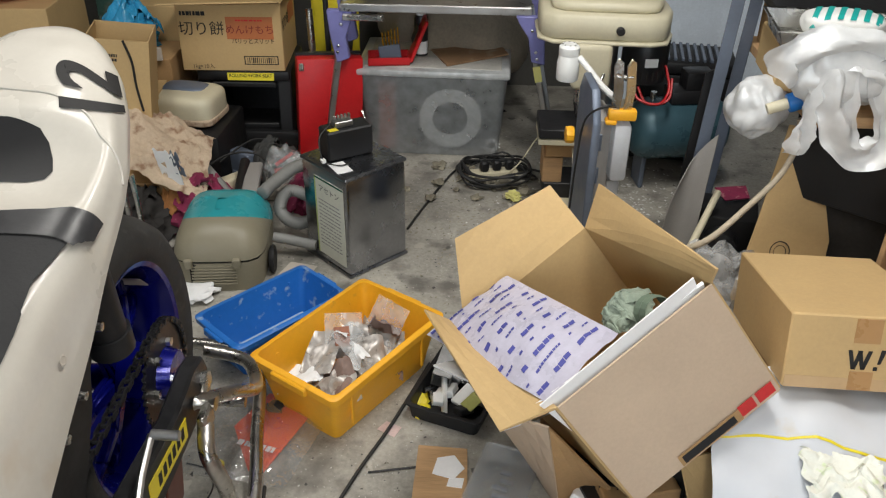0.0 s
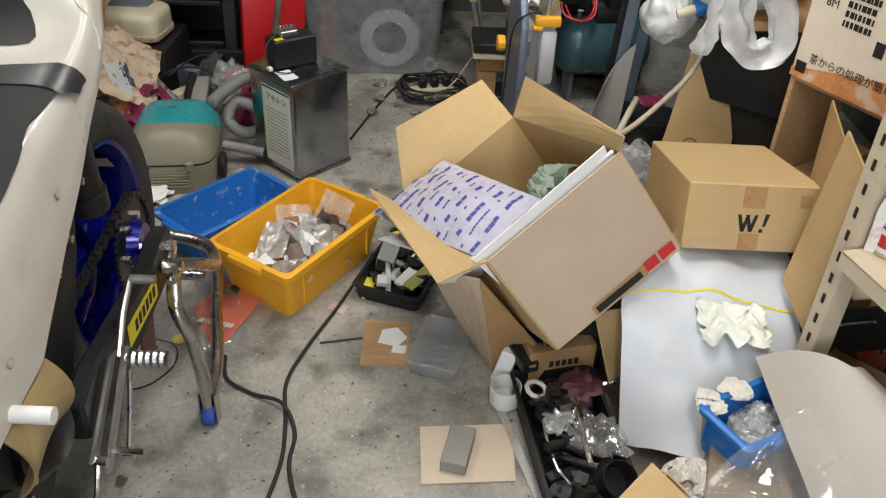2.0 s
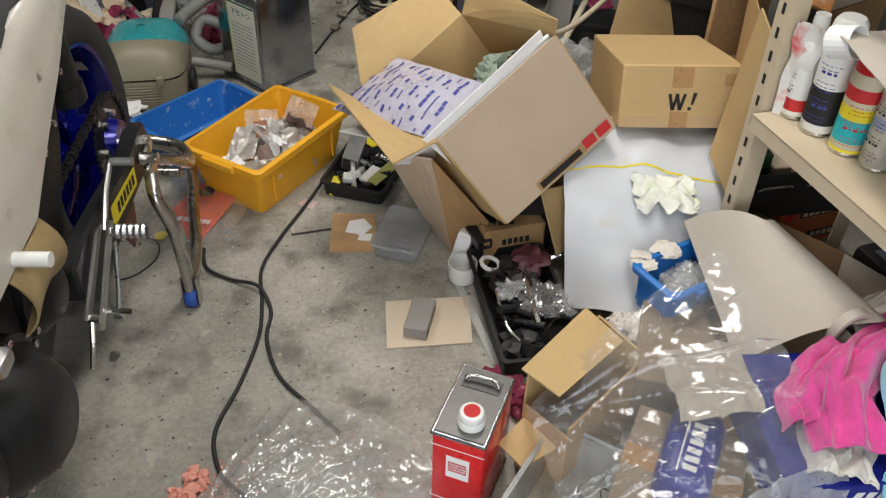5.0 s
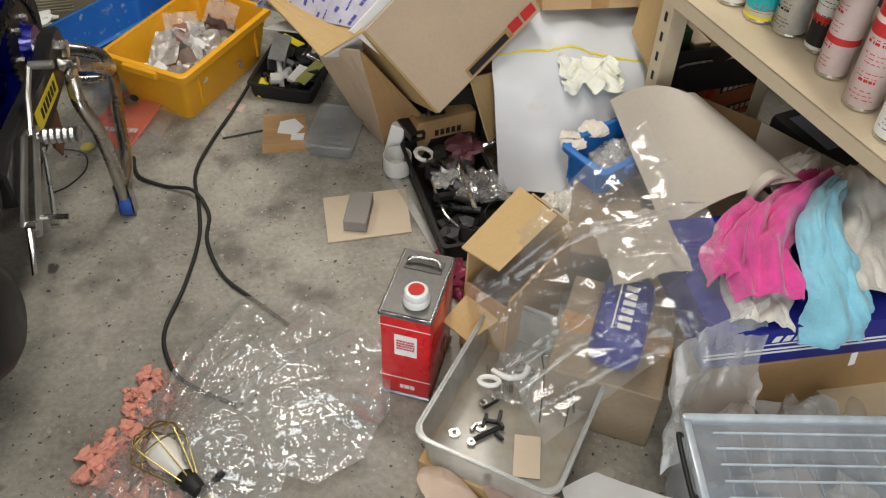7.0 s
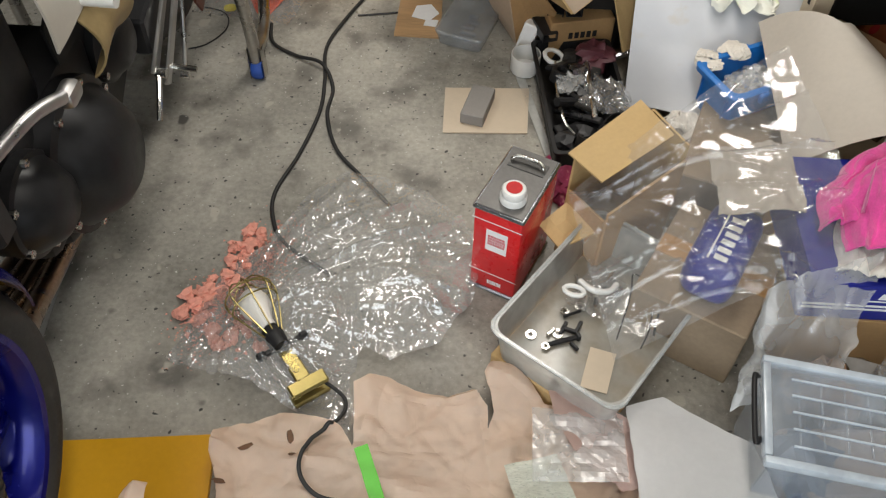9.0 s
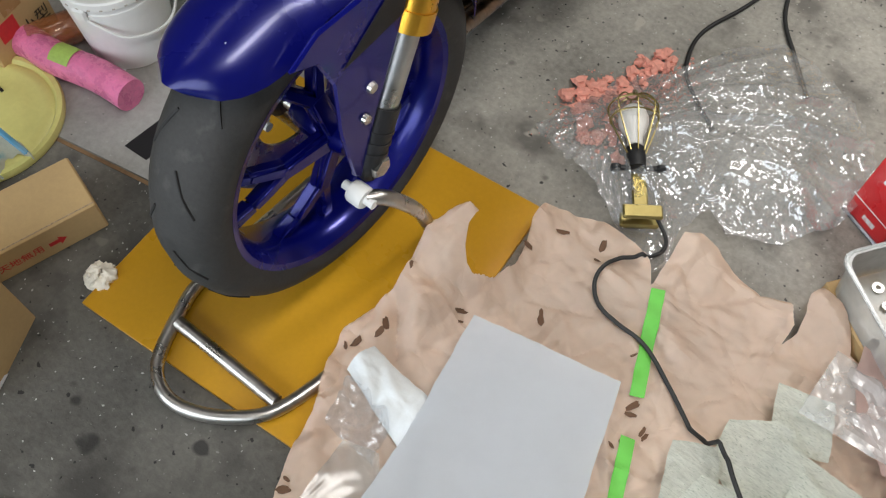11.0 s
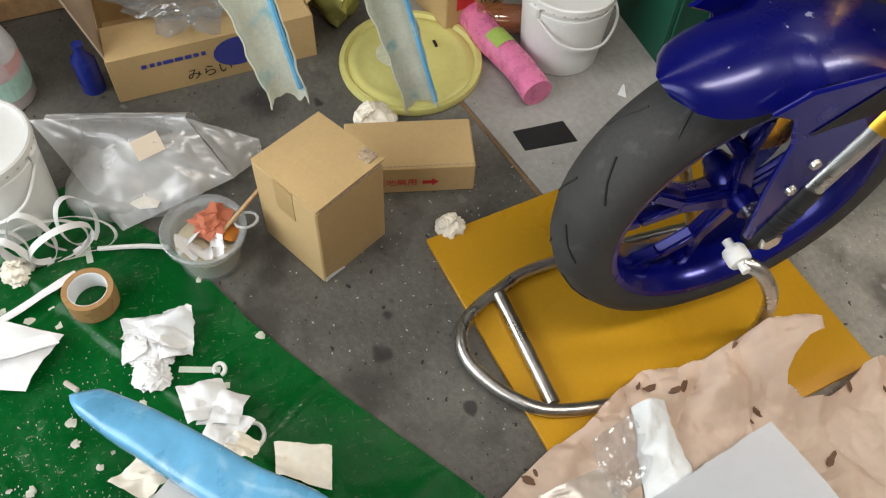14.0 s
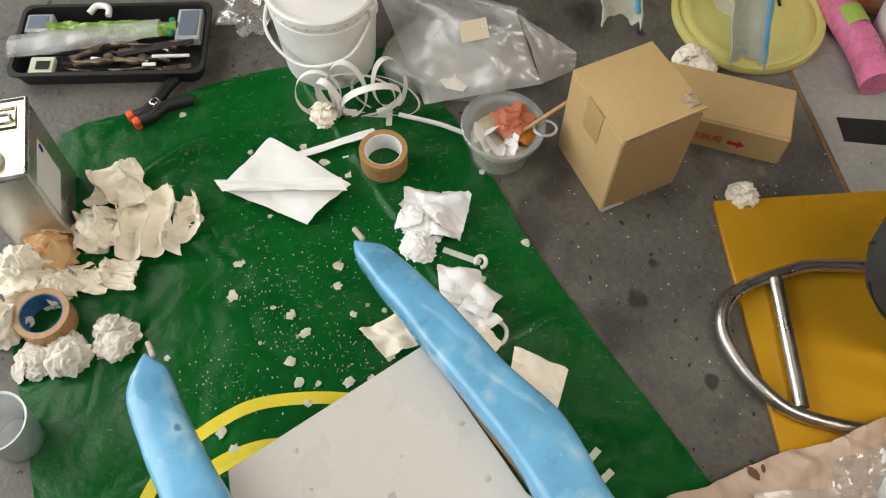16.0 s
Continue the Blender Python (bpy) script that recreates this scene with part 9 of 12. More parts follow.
part("bag_corner", sheet(lambda u, v: BB.lerp(BC, u).lerp(BT + Vector((0.02, 0.0, -0.03)) * u, v) + Vector((0.3, 0, 0.9)) * (0.014 * math.sin(math.pi * u) * (1 - v) + 0.008 * crease(u, v, 3, 4)), 20, 18), POUCH, t, "", 50)
part("white_scraps", crumple(0.085, 0.45, 88, 3, 0.4), WHITE_CLOTH, t, "white powdery scraps inside")
part("label", box(0.04, 0.055, 0.001), PALE_BOARD, t, "stained paper label", m=pose(0.035, 0.034, 0.145, 10, 35, 15))
t = thing("mixing_tub", "clear round tub of resin waste with a wooden stick", "plastic tub", -0.825, -0.995, 0)
part("tub", lathe([(0, 0), (0.055, 0), (0.06, 0.004), (0.068, 0.085), (0.08, 0.088), (0.081, 0.098), (0.078, 0.100), (0.0755, 0.09), (0.064, 0.085), (0.056, 0.008), (0, 0.006)], 36), CLEAR_TUB, t, smooth=40)
part("resin", lathe([(0, 0.008), (0.055, 0.008), (0.061, 0.055), (0.04, 0.062), (0, 0.06)], 24), surface("cured_resin", (0.62, 0.55, 0.38), 0.4), t, "cream cured resin", 40)
part("terracotta_lump", crumple(0.038, 0.4, 33, 3, 0.6), surface("terracotta_filler", (0.50, 0.15, 0.08), 0.6), t, "terracotta-coloured filler", 0, pose(-0.02, 0.018, 0.072))
part("amber_resin", crumple(0.022, 0.5, 34, 2), surface("amber_resin", (0.42, 0.14, 0.02), 0.15), t, "amber resin", 50, pose(0.012, 0.045, 0.066))
for k, (px, py, yaw, w_, h_) in enumerate(((0.020, -0.040, -20, 0.040, 0.045), (0.030, -0.022, 15, 0.036, 0.038), (0.036, 0.0, 50, 0.032, 0.034), (0.010, -0.030, -40, 0.034, 0.040), (0.028, 0.016, 75, 0.030, 0.028))):
    petal = sheet(lambda u, v: (0.016 * math.sin(2.6 * (u - 0.5) + k) + 0.014 * v * v, 1.2 * w_ * (u - 0.5) * (1 - 0.35 * v * v), 1.05 * h_ * v + 0.005 * nz(u * 3 + k, v * 3, 2) + 0.004 * crease(u, v, 5, k)), 14, 12)
    part("tissue", petal, WHITE_PAPER, t, "folded white tissue", 60, pose(px - 0.022, py * 0.8, 0.070, 0, 50, yaw * 0.6))
part("stick", box(0.007, 0.15, 0.006, 0.001), WOOD, t, "pale wooden stirring stick", 0, pose(-0.015, 0.08, 0.105, 22, 0, 28))
part("tab", tube([(0.018 * math.cos(k / 12 * 6.28), 0.08 + 0.022 * math.sin(k / 12 * 6.28), 0.09) for k in range(12)], 0.003, 6, closed=True), MILKY, t, "looped lid tab")

# solvent can, beaker, tool tray, clamp
t = thing("silver_can", "silver square solvent can on the tarpaulin corner", "metal can", -0.649, -1.849, 0.008, -75)
part("body", box(0.105, 0.165, 0.228, 0.010, seg=3), surface("bright_tin", (0.60, 0.60, 0.57), 0.34, metal=0.85, vary=0.14, stain=(0.42, 0.40, 0.36), stain_at=0.62), t, smooth=40)
part("rim", join(*[box(a, b, 0.008, 0.003, (x, y, 0.226)) for a, b, x, y in ((0.108, 0.007, 0, 0.0805), (0.108, 0.007, 0, -0.0805), (0.007, 0.168, 0.0505, 0), (0.007, 0.168, -0.0505, 0))]), STEEL, t, "folded steel rim")
lid = part("lid", box(0.096, 0.156, 0.003, 0.001, (0, 0, 0.2275)), surface("gold_lacquered_tin", (0.62, 0.54, 0.40), 0.24, metal=1.0, vary=0.12), t, "gold-lacquered lid plate")
part("rib", tube([(-0.035, -0.062, 0.2305), (0.035, -0.062, 0.2305), (0.035, -0.02, 0.2305), (-0.035, -0.02, 0.2305)], 0.003, 6, closed=True), bpy.data.materials["gold_lacquered_tin"], lid, "pressed stiffening rib")
part("label", box(0.0012, 0.094, 0.10, at=(-0.0531, 0.024, 0.088)), WHITE_PAPER, t, "white paper label")
part("emblem", prism([(0.006 * math.cos(k / 14 * 6.283), 0.010 * math.sin(k / 14 * 6.283)) for k in range(14)], 0.0006), BLUE_INK, t, "small dark blue emblem", m=pose(-0.0544, -0.012, 0.176, 90, 0, 90))
part("handle", tube(smooth_path([(-0.025, -0.04, 0.231), (-0.025, -0.041, 0.240), (0.025, -0.041, 0.240), (0.025, -0.04, 0.231)], 4), 0.003, 8), STEEL, t, "wire handle", 50)
part("cap", lathe([(0.022, 0.2305), (0.022, 0.238), (0.017, 0.240), (0.017, 0.250), (0.014, 0.252), (0, 0.252)], 24), WHITE_PLASTIC, t, "white cap", 40, pose(0.006, 0.042, 0))
t = thing("beaker", "translucent plastic measuring beaker on the floor", "beaker", -0.215, -1.785, 0.0)
part("cup", lathe([(0, 0), (0.037, 0), (0.039, 0.003), (0.048, 0.10), (0.050, 0.102), (0.046, 0.10), (0.0365, 0.005), (0, 0.004)], 30), MILKY, t, smooth=40)
part("lip", box(0.014, 0.02, 0.004, 0.001, (0.05, 0, 0.097)), MILKY, t)
t = thing("tool_tray", "black tray of pliers and hand tools on the floor", "tray", -1.055, -1.81, 0, 4)
part("tray", moulded_tray(0.188, 0.392, 0.045, 0.022, 0.004, 0.008, 0.005), BLACK_PLASTIC, t, smooth=30)
RUSTY = surface("rusty_tool_steel", (0.16, 0.12, 0.085), 0.45, metal=0.6, vary=0.4, stain=(0.07, 0.045, 0.03), stain_at=0.5, scale=30, bump=0.1)
DULL_RED = surface("dull_red_grip", (0.42, 0.035, 0.03), 0.45, vary=0.15, scale=20, bump=0.05)
LIME = film("lime_packet_film", (0.22, 0.40, 0.05), 0.3, solid=0.85, bump=0.6, scale=30)
for cx, cy, w_, l_ in ((-0.04, 0.155, 0.085, 0.052), (-0.05, -0.162, 0.05, 0.055)):
    pc = part("parts_case", box(w_, l_, 0.024, 0.003, (cx, cy, 0.018)), MILKY, t, "cloudy clear parts case")
    part("case_window", box(w_ - 0.016, l_ - 0.014, 0.0012, 0.0004, (cx, cy, 0.0425)), BLUEGREY, pc, "dark grey lid window")
part("lime_packet", sheet(lambda u, v: (-0.055 + 0.036 * u + 0.006 * nz(v * 5, 2), -0.14 + 0.27 * v, 0.026 + 0.022 * math.sin(math.pi * u) + 0.010 * nz(u * 3, v * 6, 4) + 0.004 * crease(u, v * 4, 5, 2)), 12, 50, 0.001), LIME, t, "crumpled lime green packet", 60)
part("wrapped_tool", sheet(lambda u, v: (0.02 - 0.045 * v + (0.030 - 0.008 * v) * math.cos(6.2832 * u) * (1 + 0.15 * nz(u * 3, v * 6, 1)), -0.205 + 0.30 * v, 0.044 + (0.018 - 0.004 * v) * math.sin(6.2832 * u) + 0.004 * nz(u * 5, v * 9, 7)), 24, 40), BAG_FILM, t, "tool in a cloudy clear bag", 60)
part("teal_tool", box(0.05, 0.014, 0.014, 0.004, (-0.035, 0.118, 0.03)), surface("teal_grip", (0.015, 0.18, 0.12), 0.4), t, "teal grip", 40)
part("white_hook", tube(smooth_path([(-0.075, -0.06, 0.04), (-0.09, -0.045, 0.046), (-0.085, -0.02, 0.046), (-0.065, -0.018, 0.042)], 5), 0.007, 8), WHITE_PLASTIC, t, "white plastic hook", 50)
for x, y, rz, mt, lab in ((0.012, -0.02, 32, DULL_RED, "red-handled pliers"), (0.05, 0.0, 8, DULL_RED, "red-handled pliers"), (0.055, 0.07, -6, RUSTY, "rusty steel pliers")):
    pl = part("pliers", join(tube(smooth_path([(0.0, -0.07, 0.0), (0.006, -0.045, 0), (0.002, -0.02, 0), (0.005, -0.005, 0)], 4), 0.005, 7), tube(smooth_path([(0.012, -0.07, 0.0), (0.004, -0.045, 0), (0.010, -0.02, 0), (0.006, -0.005, 0)], 4), 0.005, 7), lathe([(0, -0.005), (0.010, -0.005), (0.010, 0.005), (0, 0.005)], 14)), RUSTY, t, lab, 50, pose(x, y, 0.04, 0, 0, rz))
    for s in (-1, 1):
        part("grip", tube(smooth_path([(0.006 + 0.006 * s, 0.0, 0), (0.006 + 0.013 * s, 0.025, 0), (0.006 + 0.012 * s, 0.055, 0), (0.006 + 0.008 * s, 0.085, 0)], 4), 0.0055, 8), mt, pl, "worn grip", 50)
rnd = random.Random(77)
for i in range(22):
    ln = rnd.uniform(0.04, 0.085)
    bm = (rod((0, -ln, 0), (0, 0.06, 0), rnd.uniform(0.002, 0.005), 7, rnd.uniform(0.002, 0.005)), box(0.012, 2 * ln, 0.003, 0.001), tube(smooth_path([(0, -ln, 0), (0.004, -0.02, 0.004), (-0.003, 0.03, 0.002), (0.004, 0.06, 0)], 4), 0.003, 6))[i % 3]
    part("hand_tool", bm, (RUSTY, BLACK_METAL, RUSTY, BLACK_METAL, RUSTY, STEEL, RUSTY, BLACK_PLASTIC)[i % 8], t, m=pose(rnd.uniform(0.0, 0.075), rnd.uniform(-0.09, 0.11), 0.010 + 0.0014 * i, 0, rnd.uniform(-8, 8), rnd.uniform(-14, 14)))
part("white_tip", rod((0.052, 0.09, 0.044), (0.048, 0.165, 0.040), 0.0035, 7), WHITE_PLASTIC, t, "white plastic stick")
part("white_tip", box(0.008, 0.028, 0.004, 0.001, (0.07, 0.085, 0.038)), WHITE_PLASTIC, t, "white plastic tag")
fr = part("square_frame", box(0.044, 0.050, 0.014, 0.002, (0.065, -0.135, 0.026)), surface("pale_green_plastic", (0.50, 0.52, 0.40), 0.5), t, "pale green square frame")
part("recess", box(0.022, 0.028, 0.0012, 0.0004, (0.067, -0.132, 0.0405)), DARK, fr, "dark recess")
t = thing("spring_clamp", "black spring clamp with orange jaws on the floor", "clamp", -0.905, -1.69, 0.002, 0)
for pts in (((0.030, -0.040, 0.016), (0.018, -0.018, 0.019), (-0.016, 0.0, 0.020), (-0.045, 0.010, 0.018), (-0.068, 0.022, 0.016)), ((0.042, -0.026, 0.016), (0.030, -0.004, 0.018), (0.006, 0.014, 0.018), (-0.006, 0.040, 0.017), (-0.018, 0.068, 0.015))):
    part("jaw_arm", tube(smooth_path(pts, 6), 0.0125, 10), BLACK_PLASTIC, t, "", 50)
part("spring", tube([(0.004 + 0.010 * math.cos(k * 0.8), -0.002 + 0.010 * math.sin(k * 0.8), 0.020 + 0.0009 * k) for k in range(18)], 0.002, 6), STEEL, t, "coiled steel spring")
for x, y in ((0.032, -0.048), (0.048, -0.032)):
    part("jaw_pad", box(0.018, 0.016, 0.028, 0.004), ORANGE_RED, t, "orange jaw pad", 0, pose(x, y, 0.002, 0, 0, 40))
ob = tagged(part("clear_scrap", crumple(0.07, 0.4, 92, 3, 0.6), CLEAR_FILM), "crumpled clear plastic scrap on the floor", "plastic scrap")
ob.matrix_basis = pose(-1.18, -1.53, 0)

# yellow lid, tissue, fibreglass moulding
t = thing("pail_cover", "large pale yellow round plastic pail cover on the floor", "pail cover", -1.215, -0.452, 0.0)
part("lid", lathe([(0, 0.016), (0.10, 0.016), (0.115, 0.013), (0.125, 0.017), (0.14, 0.017), (0.148, 0.012), (0.155, 0.020), (0.165, 0.020), (0.168, 0.012), (0.166, 0.002), (0.15, 0.002), (0.0, 0.006)], 56, cap=False), YELLOW_LID, t, smooth=35)
part("resin_patch", lathe([(0, 0.0165), (0.045, 0.0165), (0.0, 0.0185)], 18), surface("pale_resin", (0.72, 0.72, 0.52), 0.3), t, "pale resin patch", 0, pose(-0.03, -0.03, 0))
part("black_bit", box(0.02, 0.006, 0.004, at=(-0.03, 0.07, 0.017)), INK, t)
ob = tagged(part("crumpled_tissue", wad(0.048, 181, 0.7), TISSUE, smooth=60), "crumpled tissue beside the yellow lid", "tissue")
ob.matrix_basis = pose(-1.065, -0.585, 0)
ob = tagged(part("crumpled_tissue", wad(0.032, 182, 1.0), TISSUE, smooth=60), "crumpled white tissue by the yellow board", "tissue")
ob.matrix_basis = pose(-0.735, -0.527, 0)
t = thing("fibreglass_moulding", "raw fibreglass moulding with two ragged trough legs", "fibreglass part", -1.2, -0.65, 0)
FM = t.matrix_basis.inverted()
RAW = surface("raw_fibreglass", (0.58, 0.60, 0.50), 0.35, vary=0.2, stain=(0.28, 0.50, 0.52), stain_at=0.58, scale=9, grain=120, bump=0.5)


def trough(top, low, w0, w1, seed):
    top, low = Vector(top), Vector(low)
    side = Vector((0.1, 0.99, 0))
    def fn(u, v):
        p = top.lerp(low, v)
        w = w0 + (w1 - w0) * v
        a = math.pi * (u - 0.5)
        e = 0.010 * nz(v * 12, u * 2, seed) * (abs(u - 0.5) > 0.4)
        return p + side * (w * math.sin(a) + e) + Vector((-0.9, 0, -0.1)) * (w * 0.8 * math.cos(a)) + Vector((0, 0, (0.03 * nz(u * 5, seed, 3) - 0.03 * abs(u - 0.5)) * (v > 0.97)))
    return sheet(fn, 16, 40, 0.003)


lg = part("leg", trough((-1.19, -0.85, 0.62), (-1.02, -0.772, 0.17), 0.06, 0.038, 1), RAW, t, "", 60, FM)
lg2 = part("leg", trough((-1.26, -0.60, 0.62), (-1.05, -0.480, 0.03), 0.06, 0.036, 4), RAW, t, "", 60, FM)
part("bridge", trough((-1.26, -0.50, 0.66), (-1.20, -0.95, 0.66), 0.07, 0.07, 2), RAW, t, "", 60, FM)
part("blue_edge", tube([(-1.185, -0.800, 0.60), (-1.03, -0.745, 0.19)], 0.006, 6), BLUE_FOAM, t, "strip of blue foam", 0, FM)
part("blue_edge", tube([(-1.245, -0.555, 0.60), (-1.05, -0.450, 0.04)], 0.006, 6), BLUE_FOAM, t, "strip of blue foam", 0, FM)

# printed cartons and bottles along the side
mc = thing("produce_carton", "opened brown carton printed with blue and red marks", "cardboard box", -1.44, -0.885, 0, 2)
for sx_, sy_, ax, ay in ((0.004, 0.447, 0.135, 0), (0.004, 0.447, -0.135, 0), (0.274, 0.004, 0, 0.2255), (0.274, 0.004, 0, -0.2255)):
    part("side_panel", box(sx_, sy_, 0.12, 0.0008, (ax, ay, 0)), CARDBOARD, mc)
part("bottom_panel", box(0.266, 0.447, 0.004), CARDBOARD, mc)
part("flap", quad(((0.135, -0.225, 0.12), (0.135, 0.225, 0.12), (0.06, 0.215, 0.135), (0.05, -0.22, 0.14)), 0.004, 4, 0.006), CARDBOARD, mc)
part("flap", quad(((0.12, -0.225, 0.12), (-0.12, -0.225, 0.12), (-0.10, -0.30, 0.30), (0.12, -0.27, 0.32)), 0.004, 3), CARD_PALE, mc)
part("flap", quad(((0.10, 0.225, 0.12), (-0.13, 0.225, 0.12), (-0.12, 0.29, 0.19), (0.10, 0.28, 0.17)), 0.004, 3), CARDBOARD, mc)
part("blue_emblem", prism([(0.055 * math.cos(k / 20 * 6.283), 0.04 * math.sin(k / 20 * 6.283)) for k in range(20)], 0.0006), BLUE_INK, mc, "round blue printed emblem", m=pose(0.1375, 0.05, 0.07, 90, 0, 90))
part("red_mark", bars(1, 0.05, 0.02, 3), RED_INK, mc, m=pose(0.1378, 0.14, 0.045, 90, 0, 90))
part("printed_bars", bars(1, 0.14, 0.016, 8), BLUE_INK, mc, m=pose(0.1378, -0.09, 0.085, 90, 0, 90))
lettering("lettering", "みらい", 0.035, INK, mc, pose(0.1378, -0.02, 0.03, 90, 0, 90))
part("film_wad", crumple(0.16, 0.28, 61, 4, 0.5, 2.0), CLEAR_FILM, mc, "crumpled clear film on top", 0, pose(-0.02, 0.0, 0.125))
ob = tagged(part("blue_bottle", join(lathe([(0, 0), (0.026, 0), (0.026, 0.09), (0.012, 0.11), (0.012, 0.13), (0, 0.13)], 20)), surface("dark_blue_plastic", (0.01, 0.02, 0.18), 0.25), smooth=40), "dark blue plastic bottle beside the carton", "bottle")
ob.matrix_basis = pose(-1.36, -1.155, 0)
t = thing("detergent_jug", "milky plastic jug with handle and printed labels", "jug", -1.395, -1.345, 0, 60)
part("jug", lathe([(0, 0), (0.066, 0), (0.07, 0.006), (0.07, 0.13), (0.06, 0.17), (0.035, 0.215), (0.028, 0.235), (0.028, 0.25), (0, 0.25)], 30), MILKY, t, smooth=40)
part("cap", lathe([(0.03, 0.242), (0.032, 0.245), (0.032, 0.275), (0.028, 0.28), (0, 0.28)], 24), surface("pale_green_cap", (0.50, 0.66, 0.58), 0.4), t, "pale green screw cap", 40)
part("handle", tube(smooth_path([(-0.025, 0, 0.235), (-0.065, 0, 0.23), (-0.085, 0, 0.19), (-0.08, 0, 0.14), (-0.066, 0, 0.12)], 5), 0.011, 10), MILKY, t, "moulded handle", 50)
part("liquid", lathe([(0, 0.003), (0.066, 0.003), (0.067, 0.03), (0, 0.03)], 26), surface("pink_residue", (0.55, 0.2, 0.2), 0.2), t, "pink residue")
def wraplabel(z0, z1, a0, a1, mat, nm, lab):
    return part(nm, sheet(lambda u, v: (0.0708 * math.cos(a0 + (a1 - a0) * u), 0.0708 * math.sin(a0 + (a1 - a0) * u), z0 + (z1 - z0) * v), 12, 1), mat, t, lab)
wraplabel(0.035, 0.09, -1.6, 0.9, surface("mint_label", (0.40, 0.62, 0.54), 0.5), "label", "mint green printed label")
wraplabel(0.10, 0.13, -0.4, 0.5, surface("pale_red_label", (0.66, 0.40, 0.38), 0.5), "label", "white and red label")
carton("tall_carton", "tall plain brown carton against the wall", 0.30, 0.28, 0.42, -1.58, -1.60, 0, 12)
ob = tagged(part("wood_plank", box(0.30, 1.0, 0.06, 0.004), WOOD), "wooden plank along the wall", "plank")
ob.matrix_basis = pose(-1.80, -1.15, 0.0, 0, 0, 3)
ob = tagged(part("metal_leg", box(0.03, 0.03, 0.8, 0.002), BLUEGREY), "grey steel leg standing on the floor", "steel post")
ob.matrix_basis = pose(-1.62, -1.36, 0)
t = thing("gold_pouch", "shiny yellow-green foil pouch by the lid", "pouch", -1.42, -0.57, 0, 20)
part("pouch", crumple(0.06, 1.3, 19, 3, 0.35), surface("gold_foil", (0.42, 0.42, 0.14), 0.25, metal=0.5), t, smooth=60)
snack = carton("snack_carton", "brown carton with a red printed label", 0.20, 0.17, 0.17, -1.40, -0.28, 0, 12)
part("red_label", box(0.0008, 0.05, 0.045, at=(0.1006, -0.03, 0.06)), RED_INK, snack, "red printed label")
lettering("print_text", "小型", 0.04, INK, snack, pose(0.1012, 0.035, 0.05, 90, 0, 90))
ob = tagged(part("amber_bottle", place(lathe([(0, 0), (0.035, 0), (0.037, 0.005), (0.037, 0.13), (0.014, 0.17), (0.013, 0.20), (0, 0.20)], 24), pose(0, 0, 0.037, -90, 0, 0)), film("amber_plastic", (0.45, 0.14, 0.04), 0.1, 0.5), smooth=45), "amber plastic bottle lying on its side", "bottle")
ob.matrix_basis = pose(-1.28, -0.265, 0, 0, 0, -20)
t = thing("pink_parcel", "pink bubble-wrap parcel roll on the floor", "parcel", -1.145, -0.245, 0.0, 14)
PINKWRAP = surface("pink_bubble_wrap", (0.75, 0.20, 0.38), 0.3, vary=0.2, scale=30, grain=140, bump=0.7)
part("wrap", place(tube(smooth_path([(0.14, -0.012, 0.036), (0.05, 0.0, 0.038), (-0.06, 0.0, 0.036), (-0.13, 0.012, 0.033), (-0.16, 0.014, 0.03)], 6), 0.036, 18), Matrix()), PINKWRAP, t, smooth=60)
part("label", sheet(lambda u, v: (-0.05 + 0.05 * u, 0.0375 * math.sin(1.5 * (v - 0.5)), 0.0375 + 0.0385 * math.cos(1.5 * (v - 0.5))), 4, 8), surface("lime_label", (0.40, 0.55, 0.12), 0.5), t, "lime green label")
flat("black_tape", [(-0.945, -0.305), (-0.885, -0.30), (-0.875, -0.178), (-0.94, -0.185)], 0.0015, BLACK_PLASTIC, "piece of black tape stuck on the floor", "tape", 0.0006)
for p in ([(-1.01, 0.09), (-0.985, 0.10), (-0.985, 0.14), (-1.01, 0.13)], [(-0.975, -0.03), (-0.96, -0.015), (-1.0, 0.0), (-1.0, -0.005)], [(-1.14, -0.22), (-1.08, -0.21), (-1.10, -0.17), (-1.15, -0.19)]):
    flat("paper_scrap", p, 0.0015, WHITE_PAPER, "small white scrap on the concrete floor", "paper scrap", 0.0008)

# green crate
t = thing("green_crate", "dark green plastic crate with yellow printed marks", "crate", -1.17, 0.31, 0, 2)
part("bottom_panel", box(0.232, 0.404, 0.006), GREEN_CRATE, t)
for sx_, sy_, ax, ay in ((0.008, 0.404, 0.12, 0), (0.008, 0.404, -0.12, 0), (0.248, 0.008, 0, 0.206), (0.248, 0.008, 0, -0.206)):
    part("side_panel", box(sx_, sy_, 0.285, 0.002, (ax, ay, 0)), GREEN_CRATE, t)
for sx_, sy_, ax, ay in ((0.02, 0.41, 0.128, 0), (0.02, 0.41, -0.128, 0), (0.276, 0.02, 0, 0.215), (0.276, 0.02, 0, -0.215)):
    part("rim", box(sx_, sy_, 0.022, 0.005, (ax, ay, 0.27)), GREEN_CRATE, t, "thick crate rim", 30)
for k in (-0.19, -0.10, 0.10, 0.19):
    part("rib", box(0.006, 0.012, 0.24, 0.002, (0.127, k, 0.02)), GREEN_CRATE, t)
for k in range(11):
    part("printed_mark", box(0.0008, 0.013, 0.022, at=(0.1247, -0.10 + 0.021 * k + (0.012 if k > 7 else 0), 0.17)), YELLOW, t, "yellow printed letter bar")
